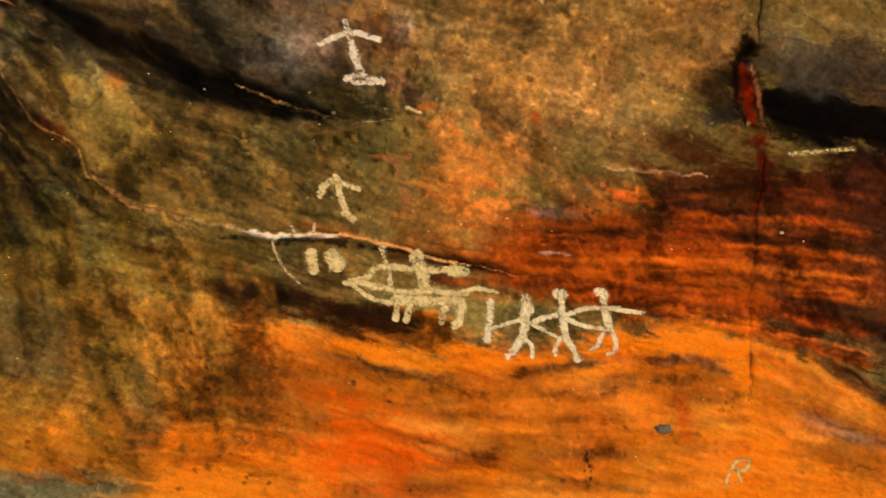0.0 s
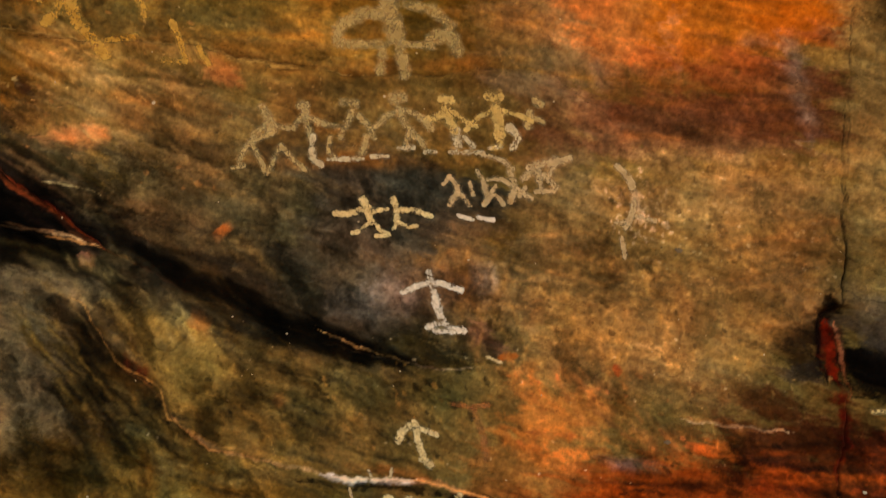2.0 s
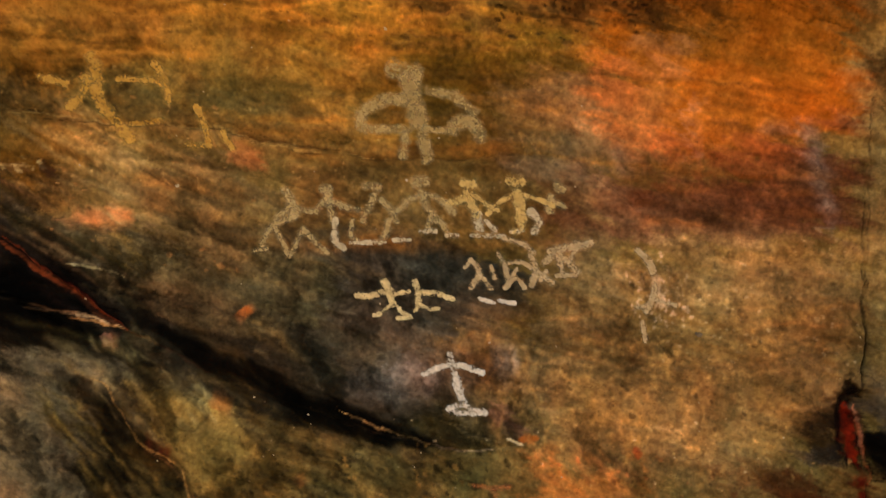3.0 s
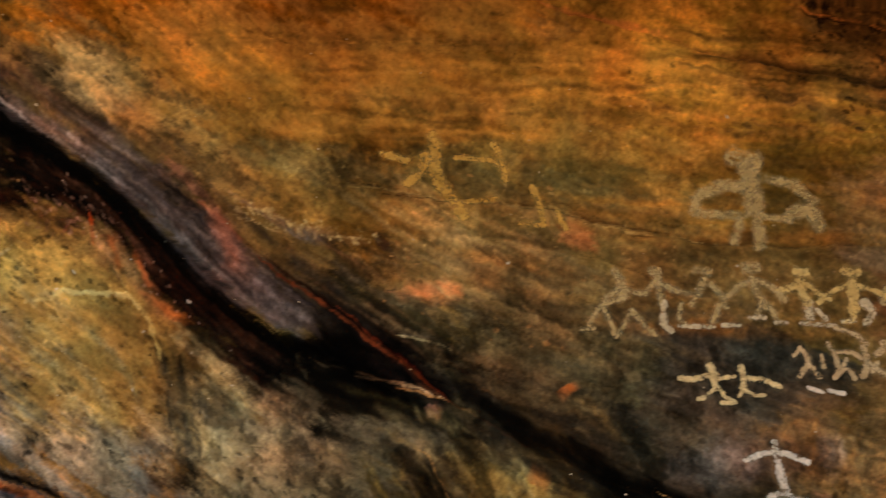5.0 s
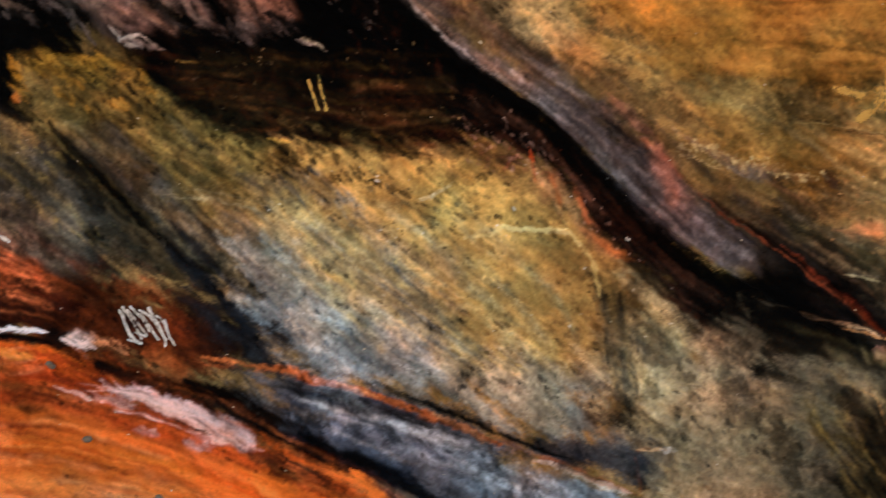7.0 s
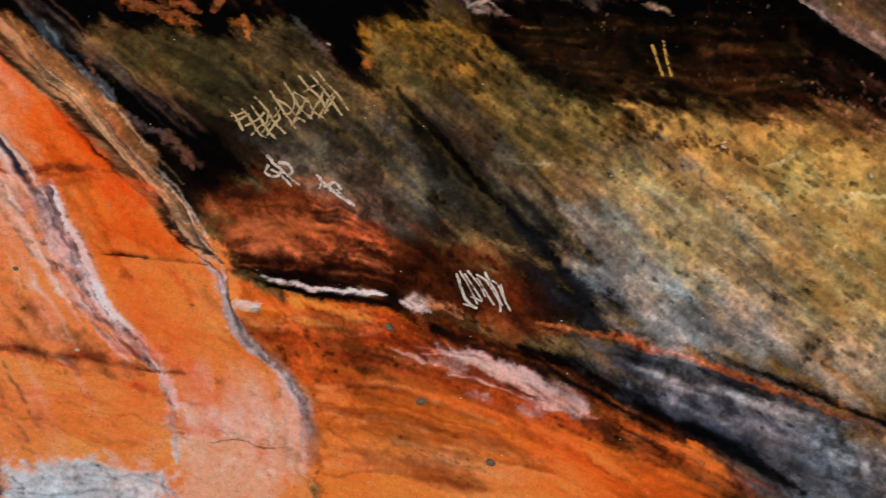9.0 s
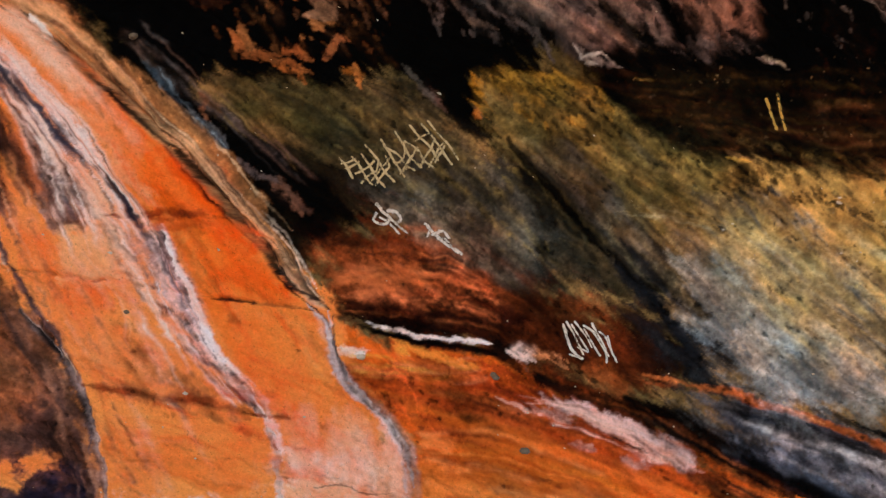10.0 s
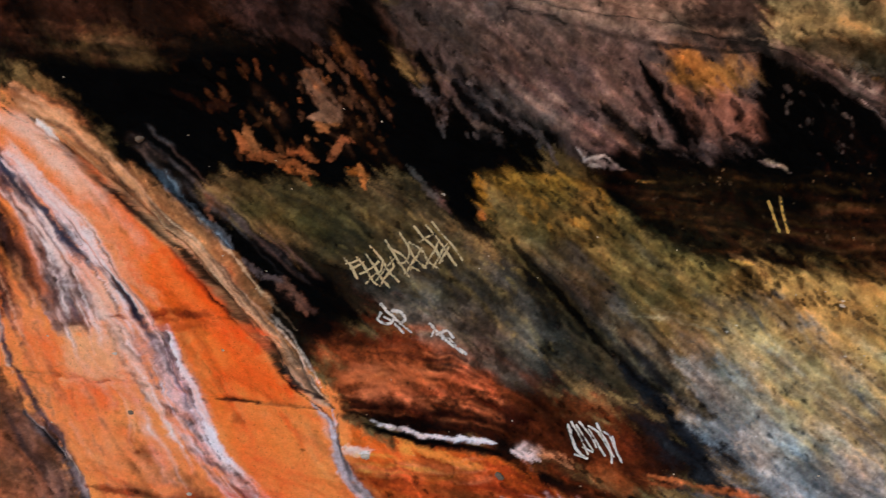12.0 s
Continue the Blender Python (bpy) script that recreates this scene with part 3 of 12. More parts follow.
streak((0.013, 0.0091, 0.0052), .8, "d", 0.04, (-3.349, 2.584), (-3.201, 2.497), (-3.063, 2.405))
streak((0.0452, 0.0296, 0.0091), .6, "b", 0.046, (-3.408, 2.728), (-3.233, 2.646), (-3.114, 2.601))
streak((0.2159, 0.1274, 0.0252), .7, "d", 0.052, (-3.35, 2.706), (-3.204, 2.666), (-3.099, 2.587))
# lower left
area((0.0612, 0.0423, 0.0194), .97, "b", 0.056, (-4.291, 2.694), (-4.016, 2.758), (-3.779, 2.797), (-3.657, 2.756), (-3.527, 2.607), (-3.219, 2.545), (-3.113, 2.372), (-3.192, 2.233), (-3.424, 2.244), (-3.667, 2.413), (-3.882, 2.441), (-3.977, 2.534), (-4.127, 2.571))
area((0.0369, 0.0331, 0.0262), .8, "b", 0.064, (-3.811, 2.531), (-3.586, 2.582), (-3.365, 2.476), (-3.261, 2.318), (-3.41, 2.263), (-3.603, 2.375))
area((0.2874, 0.1559, 0.0369), .92, "d", 0.069, (-3.588, 2.857), (-3.302, 2.854), (-3.141, 2.71), (-2.844, 2.705), (-2.309, 2.757), (-2.23, 2.014), (-2.694, 2.06), (-2.869, 2.173), (-3.037, 2.368), (-3.219, 2.545), (-3.437, 2.621))
area((0.3515, 0.1746, 0.0252), .7, "d", 0.055, (-3.572, 2.845), (-3.317, 2.852), (-3.172, 2.721), (-3.35, 2.68))
area((0.162, 0.1683, 0.15), .7, "d", 0.067, (-3.009, 2.388), (-2.744, 2.272), (-2.439, 2.133), (-2.236, 2.074), (-2.227, 1.984), (-2.574, 2.032), (-2.852, 2.16))
streak((0.0176, 0.0176, 0.0212), .9, "d", 0.072, (-3.195, 2.439), (-3.082, 2.361), (-2.95, 2.24), (-2.864, 2.127))
streak((0.0212, 0.0176, 0.013), .7, "d", 0.041, (-3.435, 2.59), (-3.276, 2.505), (-3.176, 2.394))
streak((0.0423, 0.0319, 0.0176), .6, "d", 0.048, (-3.388, 2.377), (-3.198, 2.296))
streak((0.008, 0.006, 0.0044), .8, "d", 0.035, (-3.529, 2.638), (-3.434, 2.575), (-3.366, 2.491))
streak((0.013, 0.0091, 0.006), .9, "b", 0.055, (-4.082, 2.548), (-3.912, 2.436), (-3.758, 2.414))
# hollow beside the buttress: black stain and painted shade together
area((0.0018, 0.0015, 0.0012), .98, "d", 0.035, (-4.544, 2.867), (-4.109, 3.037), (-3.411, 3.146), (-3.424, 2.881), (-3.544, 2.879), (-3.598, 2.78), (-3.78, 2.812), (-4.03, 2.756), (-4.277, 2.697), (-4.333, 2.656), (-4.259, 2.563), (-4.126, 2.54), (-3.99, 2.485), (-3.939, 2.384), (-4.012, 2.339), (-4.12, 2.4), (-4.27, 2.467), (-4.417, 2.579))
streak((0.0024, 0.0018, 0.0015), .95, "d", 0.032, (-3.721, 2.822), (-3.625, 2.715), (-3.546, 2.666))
streak((0.1022, 0.0802, 0.0212), .7, "b", 0.035, (-4.232, 2.629), (-4.011, 2.622))
area((0.107, 0.0194, 0.0044), .97, "b", 0.064, (-4.013, 2.355), (-3.818, 2.388), (-3.556, 2.367), (-3.348, 2.256), (-3.039, 2.226), (-2.935, 2.083), (-3.079, 1.995), (-3.405, 2.022), (-3.949, 2.061))
area((0.1559, 0.0212, 0.0044), .7, "b", 0.048, (-3.877, 2.362), (-3.57, 2.349), (-3.443, 2.289), (-3.657, 2.271), (-3.873, 2.299))
streak((0.6445, 0.1559, 0.0452), .8, "b", 0.023, (-3.9, 2.239), (-3.748, 2.256), (-3.561, 2.23))
streak((0.0452, 0.008, 0.003), .8, "b", 0.019, (-3.934, 2.305), (-3.752, 2.311), (-3.536, 2.306))
streak((0.0395, 0.008, 0.0037), .9, "b", 0.026, (-3.924, 2.146), (-3.649, 2.16), (-3.402, 2.168))
streak((0.013, 0.0044, 0.003), .9, "b", 0.023, (-3.937, 2.104), (-3.768, 2.107), (-3.49, 2.113))
area((0.0194, 0.007, 0.004), .85, "d", 0.047, (-3.18, 2.267), (-2.997, 2.264), (-2.879, 2.124), (-2.901, 2.041), (-3.088, 2.09))
streak((0.1878, 0.0395, 0.0091), .6, "b", 0.029, (-3.376, 2.22), (-3.192, 2.233))
streak((0.305, 0.0685, 0.0144), .7, "d", 0.035, (-3.239, 2.065), (-3.176, 2.044), (-3.141, 2.001))
area((0.5776, 0.0931, 0.008), .98, "b", 0.064, (-3.949, 2.061), (-3.733, 2.049), (-3.405, 2.022), (-3.166, 1.932), (-2.885, 1.868), (-2.486, 1.719), (-2.473, 1.566), (-3.651, 1.345), (-3.711, 1.791), (-3.908, 1.922))
area((0.8388, 0.2384, 0.0395), .9, "b", 0.064, (-3.624, 1.692), (-3.364, 1.737), (-3.024, 1.732), (-2.915, 1.544), (-3.612, 1.417))
area((0.1946, 0.0194, 0.0037), .85, "b", 0.049, (-3.757, 1.963), (-3.543, 1.999), (-3.325, 1.987), (-3.382, 1.928), (-3.625, 1.871), (-3.72, 1.888))
area((0.305, 0.0369, 0.0044), .7, "b", 0.049, (-3.7, 1.842), (-3.498, 1.844), (-3.522, 1.758), (-3.656, 1.703))
streak((0.6867, 0.1274, 0.0116), .8, "b", 0.023, (-3.647, 1.77), (-3.463, 1.793), (-3.212, 1.763), (-3.054, 1.726))
streak((0.807, 0.1878, 0.0252), .85, "b", 0.024, (-2.716, 1.819), (-2.623, 1.772), (-2.545, 1.724))
streak((0.305, 0.0452, 0.007), .7, "b", 0.025, (-3.062, 1.805), (-2.878, 1.79), (-2.722, 1.722))
streak((0.7605, 0.305, 0.0452), .8, "v", 0.016, (-3.748, 2.046), (-3.729, 2))
# crevice along the groove, blackened in the colour to deepen its shade
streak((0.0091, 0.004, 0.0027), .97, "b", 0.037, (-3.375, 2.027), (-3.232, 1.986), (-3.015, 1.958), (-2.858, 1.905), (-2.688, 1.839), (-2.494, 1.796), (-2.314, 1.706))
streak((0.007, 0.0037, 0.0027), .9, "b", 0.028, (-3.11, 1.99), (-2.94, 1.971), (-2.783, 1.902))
streak((0.0612, 0.013, 0.0044), .7, "b", 0.031, (-2.911, 1.816), (-2.724, 1.754))
area((0.0578, 0.0685, 0.0887), .97, "b", 0.044, (-2.946, 2.033), (-2.722, 2.047), (-2.425, 1.988), (-2.223, 1.938), (-2.2, 1.682), (-2.437, 1.806), (-2.631, 1.865), (-2.832, 1.941))
area((0.2462, 0.2705, 0.2961), .8, "b", 0.058, (-2.534, 1.914), (-2.389, 1.909), (-2.215, 1.848), (-2.202, 1.712), (-2.438, 1.822))
streak((0.0212, 0.0232, 0.0319), .85, "b", 0.03, (-2.869, 2.014), (-2.733, 2.006), (-2.567, 1.955))
streak((0.0252, 0.0176, 0.013), .85, "b", 0.015, (-2.875, 2.077), (-2.665, 2.064), (-2.427, 2.011), (-2.254, 1.971))
area((0.15, 0.162, 0.162), .8, "b", 0.062, (-2.354, 1.898), (-2.046, 1.864), (-1.879, 1.826), (-1.659, 1.628), (-2.399, 1.511), (-2.486, 1.815))
streak((0.2623, 0.2874, 0.305), .6, "b", 0.047, (-2.458, 1.851), (-2.298, 1.779))
streak((0.4125, 0.2232, 0.0612), .6, "b", 0.031, (-2.226, 1.837), (-2.119, 1.822))
streak((0.3916, 0.305, 0.117), .8, "v", 0.018, (-1.951, 1.799), (-1.929, 1.709))
streak((0.0116, 0.0116, 0.0144), .8, "v", 0.021, (-1.897, 1.964), (-1.867, 1.859))
streak((0.0044, 0.0027, 0.0024), .9, "i", 0.032, (-3.497, 2.096), (-3.448, 2.063))
streak((0.7605, 0.5149, 0.4342), .95, "i", 0.024, (-3.438, 2.078), (-3.407, 2.076))
streak((0.6724, 0.2623, 0.1022), .85, "b", 0.014, (-3.411, 2.086), (-3.318, 2.085))
streak((0.5776, 0.4452, 0.4233), .97, "d", 0.021, (-3.33, 1.953), (-3.228, 1.938), (-3.133, 1.914), (-3.039, 1.89))
streak((0.5647, 0.4452, 0.4233), .97, "d", 0.027, (-3.054, 1.89), (-2.977, 1.876), (-2.928, 1.841))
streak((0.4342, 0.305, 0.2623), .85, "b", 0.019, (-3.427, 1.913), (-3.334, 1.92), (-3.255, 1.901))
streak((0.5776, 0.4452, 0.4125), .97, "i", 0.017, (-3.102, 1.822), (-3.041, 1.828))
# far left buttress
area((0.8714, 0.2542, 0.0513), 1, "d", 0.035, (-5.301, 3.064), (-4.694, 2.756), (-4.524, 2.65), (-4.327, 2.512), (-4.186, 2.373), (-4.069, 2.231), (-3.931, 2.129), (-3.919, 1.969), (-3.776, 1.829), (-3.684, 1.665), (-3.644, 1.347), (-5.271, 1.095))
area((0.7913, 0.0976, 0.008), .9, "d", 0.071, (-4.515, 2.53), (-4.357, 2.452), (-4.22, 2.319), (-4.109, 2.195), (-4.046, 2.142), (-4.253, 2.106), (-4.348, 2.233), (-4.441, 2.389))
area((0.7758, 0.1878, 0.0252), .7, "b", 0.065, (-4.296, 2.082), (-4.013, 2.115), (-3.94, 1.949), (-3.839, 1.835), (-4.086, 1.859), (-4.212, 1.935))
area((0.855, 0.3613, 0.162), .6, "v", 0.073, (-4.069, 1.665), (-3.952, 1.718), (-3.771, 1.765), (-3.684, 1.665), (-3.658, 1.409), (-4.067, 1.34))
streak((0.6445, 0.1022, 0.0103), .6, "b", 0.048, (-4.484, 1.629), (-4.288, 1.58), (-4.123, 1.591))
streak((0.4125, 0.162, 0.0482), .95, "d", 0.027, (-4.667, 2.784), (-4.559, 2.673), (-4.417, 2.564), (-4.254, 2.431), (-4.116, 2.322), (-4.036, 2.224))
streak((0.6172, 0.5149, 0.5149), .95, "d", 0.014, (-4.695, 2.555), (-4.583, 2.409), (-4.51, 2.314))
streak((0.491, 0.3813, 0.3613), .97, "d", 0.021, (-4.415, 2.261), (-4.36, 2.183), (-4.311, 2.08), (-4.26, 1.975), (-4.193, 1.873), (-4.094, 1.776))
streak((0.1946, 0.1384, 0.1329), .85, "d", 0.035, (-4.443, 2.232), (-4.386, 2.115), (-4.335, 1.995), (-4.255, 1.911))
streak((0.552, 0.305, 0.2016), .85, "d", 0.017, (-4.674, 2.453), (-4.581, 2.332), (-4.507, 2.22), (-4.443, 2.088), (-4.347, 1.944))
streak((0.1878, 0.0685, 0.0369), .7, "d", 0.014, (-4.55, 2.228), (-4.488, 2.128), (-4.441, 2.057))
streak((0.2232, 0.1274, 0.117), .6, "d", 0.045, (-4.734, 2.38), (-4.664, 2.316), (-4.621, 2.262))
streak((0.8388, 0.3325, 0.1221), .8, "b", 0.04, (-4.659, 2.16), (-4.575, 2.16))
streak((0.0802, 0.016, 0.007), .7, "b", 0.014, (-4.689, 2.214), (-4.578, 2.226))
streak((0.4564, 0.1559, 0.0452), .6, "b", 0.04, (-4.682, 2.029), (-4.511, 2.012), (-4.421, 1.964))
streak((0.1878, 0.0452, 0.016), .6, "b", 0.029, (-4.525, 1.784), (-4.321, 1.786), (-4.139, 1.768))
streak((0.2232, 0.0545, 0.0212), .6, "b", 0.02, (-4.049, 1.783), (-3.894, 1.76), (-3.769, 1.749))
streak((0.7758, 0.4564, 0.3515), .8, "d", 0.023, (-3.792, 1.827), (-3.728, 1.723), (-3.693, 1.598))
streak((0.0545, 0.0319, 0.0273), .9, "d", 0.052, (-4.881, 1.914), (-4.694, 1.755), (-4.6, 1.642), (-4.563, 1.535))
streak((0.0612, 0.0296, 0.0232), .8, "i", 0.061, (-4.824, 1.637), (-4.651, 1.569), (-4.567, 1.583))
area((0.016, 0.016, 0.0319), .9, "i", 0.046, (-4.916, 1.446), (-4.561, 1.519), (-4.481, 1.435), (-4.456, 1.213), (-4.886, 1.149))
area((0.314, 0.314, 0.3419), .85, "i", 0.056, (-4.469, 1.469), (-4.266, 1.502), (-4.054, 1.505), (-4.06, 1.276), (-4.442, 1.215))
streak((0.7605, 0.2232, 0.0612), .8, "d", 0.045, (-4.939, 2.796), (-4.807, 2.779), (-4.697, 2.71))
streak((0.552, 0.1878, 0.0612), .85, "d", 0.021, (-4.833, 2.848), (-4.712, 2.828), (-4.629, 2.785))
streak((0.6172, 0.4233, 0.3419), .9, "d", 0.017, (-4.779, 2.648), (-4.723, 2.582), (-4.651, 2.503))
streak((0.0252, 0.0212, 0.0319), .9, "d", 0.02, (-4.86, 2.647), (-4.791, 2.584), (-4.707, 2.492), (-4.634, 2.412))
streak((0.402, 0.117, 0.0319), .7, "d", 0.027, (-4.871, 2.491), (-4.801, 2.412), (-4.74, 2.266))
streak((0.0452, 0.0212, 0.016), .8, "d", 0.018, (-4.885, 2.565), (-4.816, 2.456), (-4.757, 2.326))
streak((0.1559, 0.0802, 0.0545), .6, "d", 0.036, (-4.881, 2.35), (-4.78, 2.227))
streak((0.117, 0.0545, 0.0319), .7, "i", 0.024, (-4.899, 2.142), (-4.798, 2.033), (-4.72, 1.918))
# black ceiling zone: dark stain, with the hollow's shade put into the colour
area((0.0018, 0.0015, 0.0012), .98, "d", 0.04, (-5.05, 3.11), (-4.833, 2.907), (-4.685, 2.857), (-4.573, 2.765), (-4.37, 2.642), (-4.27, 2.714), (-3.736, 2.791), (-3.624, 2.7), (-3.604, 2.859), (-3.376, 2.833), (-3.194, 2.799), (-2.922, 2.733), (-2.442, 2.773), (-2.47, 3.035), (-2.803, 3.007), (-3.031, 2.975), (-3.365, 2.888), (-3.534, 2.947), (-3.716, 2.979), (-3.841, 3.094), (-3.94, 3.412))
area((0.0482, 0.0176, 0.008), .85, "b", 0.052, (-5.05, 3.166), (-4.253, 3.357), (-4.279, 3.077), (-4.505, 3.049), (-4.752, 2.969), (-5.083, 2.877))
area((0.0685, 0.0369, 0.013), .8, "b", 0.038, (-4.671, 3.015), (-4.477, 3.039), (-4.442, 2.987), (-4.519, 2.95), (-4.657, 2.959))
area((0.0296, 0.008, 0.0037), .7, "b", 0.054, (-4.519, 2.942), (-4.278, 3.003), (-4.247, 2.903), (-4.418, 2.841), (-4.546, 2.847))
area((0.0612, 0.0319, 0.0252), .8, "b", 0.062, (-4.281, 3.323), (-3.968, 3.379), (-3.933, 3.183), (-4.106, 3.094), (-4.251, 3.082))
area((0.1441, 0.0976, 0.0844), .97, "d", 0.043, (-3.94, 3.412), (-2.968, 3.543), (-2.85, 3.278), (-2.884, 3.033), (-3.032, 2.987), (-3.238, 2.983), (-3.366, 2.896), (-3.536, 2.969), (-3.702, 2.996), (-3.834, 3.11))
area((0.2016, 0.117, 0.0887), .8, "d", 0.061, (-3.402, 3.191), (-3.137, 3.184), (-3.123, 3.022), (-3.269, 3.002), (-3.422, 3.054))
area((0.107, 0.0931, 0.0887), .7, "i", 0.062, (-3.846, 3.226), (-3.553, 3.257), (-3.458, 3.153), (-3.542, 3.066), (-3.723, 3.113))
streak((0.3419, 0.1441, 0.0212), .85, "i", 0.054, (-3.107, 3.173), (-2.959, 3.148))
streak((0.305, 0.15, 0.107), .7, "d", 0.039, (-3.039, 3.064), (-2.923, 3.065))
streak((0.3419, 0.2016, 0.0319), .6, "v", 0.017, (-3.667, 3.166), (-3.632, 3.082))
streak((0.0024, 0.0018, 0.0015), .97, "d", 0.014, (-3.21, 3.186), (-3.16, 3.114), (-3.084, 2.99))
streak((0.0024, 0.0018, 0.0015), .9, "d", 0.014, (-3.289, 3.066), (-3.208, 2.973))
streak((0.0024, 0.0018, 0.0015), .97, "v", 0.029, (-2.874, 3.232), (-2.865, 3.131), (-2.878, 3.041))
streak((0.0044, 0.0033, 0.003), .95, "b", 0.063, (-2.815, 3.138), (-2.695, 3.065), (-2.522, 3.014))
streak((0.0513, 0.0423, 0.0369), .85, "d", 0.02, (-2.759, 3.145), (-2.657, 3.106), (-2.527, 3.057))
streak((0.0252, 0.0232, 0.0212), .8, "b", 0.038, (-3.117, 3.302), (-2.929, 3.283), (-2.797, 3.241))
streak((0.1878, 0.15, 0.117), .6, "b", 0.018, (-3.466, 3.27), (-3.26, 3.262), (-3.041, 3.254))
area((0.3325, 0.2384, 0.0887), .95, "i", 0.036, (-2.931, 3.52), (-2.533, 3.558), (-2.505, 3.345), (-2.788, 3.285), (-2.864, 3.276))
streak((0.0976, 0.0976, 0.0802), .9, "b", 0.034, (-2.8, 3.27), (-2.688, 3.268), (-2.521, 3.245))
streak((0.1878, 0.1384, 0.117), .8, "b", 0.017, (-2.856, 3.263), (-2.711, 3.223), (-2.538, 3.157))
streak((0.2016, 0.0844, 0.0343), .95, "d", 0.019, (-4.09, 3.052), (-4.043, 2.955), (-4.005, 2.923))
streak((0.2307, 0.0887, 0.0319), .9, "d", 0.021, (-3.995, 2.879), (-3.978, 2.828))
streak((0.1559, 0.0648, 0.0252), .9, "d", 0.016, (-3.905, 3.024), (-3.872, 2.946))
streak((0.2623, 0.0887, 0.0194), .9, "b", 0.014, (-4.112, 2.817), (-4.038, 2.818))
streak((0.4125, 0.117, 0.0144), .95, "v", 0.016, (-3.932, 2.797), (-3.912, 2.754))
streak((0.4125, 0.162, 0.013), .95, "v", 0.017, (-3.61, 2.827), (-3.583, 2.715))
streak((0.4342, 0.1878, 0.016), .8, "b", 0.031, (-3.572, 2.833), (-3.437, 2.839), (-3.317, 2.842))
streak((0.1878, 0.0887, 0.0612), .85, "d", 0.014, (-3.76, 2.818), (-3.687, 2.729))
streak((0.0887, 0.0762, 0.0685), .9, "d", 0.014, (-4.47, 2.708), (-4.384, 2.647))
streak((0.2016, 0.0976, 0.0648), .85, "d", 0.019, (-4.155, 2.459), (-4.045, 2.383))
streak((0.117, 0.0452, 0.0252), .8, "d", 0.019, (-4.334, 2.656), (-4.265, 2.59))
streak((0.0194, 0.011, 0.0033), .6, "b", 0.045, (-3.157, 2.897), (-2.997, 2.92), (-2.875, 2.862))
streak((0.0194, 0.0103, 0.0033), .6, "b", 0.042, (-3.075, 2.802), (-2.894, 2.752))
streak((0.1559, 0.0482, 0.0091), .8, "b", 0.016, (-4.133, 2.999), (-4.117, 2.964))
streak((0.117, 0.1022, 0.0931), .8, "d", 0.014, (-3.78, 3.059), (-3.732, 2.999))
# later washes
streak((0.0116, 0.0116, 0.0137), .85, "d", 0.062, (-3.193, 2.423), (-3.08, 2.346), (-2.966, 2.253), (-2.88, 2.14))
area((0.0487, 0.048, 0.0403), .6, "b", 0.061, (-0.709, 2.598), (-0.349, 2.617), (-0.168, 2.545), (-0.196, 2.439), (-0.467, 2.379), (-0.678, 2.413))
area((0.0018, 0.0015, 0.0015), .95, "d", 0.025, (-4.559, 2.747), (-4.418, 2.602), (-4.255, 2.462), (-4.117, 2.345), (-4.021, 2.242), (-3.936, 2.336), (-3.88, 2.409), (-3.975, 2.488), (-4.127, 2.555), (-4.245, 2.573), (-4.326, 2.657), (-4.406, 2.762))
area((0.0037, 0.003, 0.0027), .88, "b", 0.06, (-1.477, 2.452), (-0.87, 2.48), (-0.775, 2.283), (-0.984, 2.231), (-1.189, 2.252), (-1.492, 2.252))
streak((0.0044, 0.0036, 0.003), .9, "d", 0.036, (-1.367, 2.171), (-1.255, 2.087), (-1.199, 2.016), (-1.083, 1.945), (-0.995, 1.858))
area((0.3712, 0.2874, 0.1441), .6, "d", 0.089, (-1.899, 2.429), (-1.613, 2.281), (-1.593, 2.038), (-1.837, 2.035), (-2.028, 2.195))
area((0.402, 0.2232, 0.0545), .5, "i", 0.11, (-2.823, 2.623), (-2.367, 2.649), (-2.101, 2.527), (-2.093, 2.249), (-2.457, 2.233), (-2.744, 2.353))
area((0.0176, 0.0052, 0.0027), .45, "b", 0.079, (-3.168, 2.821), (-2.659, 2.931), (-2.41, 2.826), (-2.646, 2.722), (-2.952, 2.744))
area((0.1559, 0.162, 0.1441), .5, "d", 0.089, (-3.081, 2.521), (-2.908, 2.58), (-2.514, 2.49), (-2.406, 2.416), (-2.379, 2.116), (-2.858, 2.024), (-3.003, 2.313))
area((0.162, 0.1559, 0.1221), .5, "d", 0.079, (-3.057, 2.405), (-2.834, 2.309), (-2.518, 2.225), (-2.147, 2.18), (-2.018, 2.072), (-2.363, 2.008), (-2.755, 2.065), (-2.918, 2.171))
area((0.0176, 0.0194, 0.0252), .85, "b", 0.053, (-2.162, 1.989), (-1.864, 2.015), (-1.812, 1.914), (-1.91, 1.837), (-2.08, 1.906))
area((0.305, 0.2705, 0.1946), .6, "d", 0.088, (-1.864, 2.186), (-1.603, 2.16), (-1.573, 1.795), (-1.781, 1.887))
streak((0.0319, 0.0273, 0.0212), .7, "v", 0.014, (-2.017, 2.414), (-1.969, 2.203), (-1.917, 2.023))
streak((0.0395, 0.0319, 0.0232), .6, "v", 0.014, (-1.925, 2.209), (-1.895, 2.026))
streak((0.0037, 0.003, 0.0027), .95, "b", 0.066, (-1.415, 2.328), (-1.188, 2.266), (-0.985, 2.224), (-0.793, 2.18))
streak((0.0052, 0.0043, 0.0034), .8, "b", 0.037, (-0.836, 2.252), (-0.629, 2.171), (-0.48, 2.117))
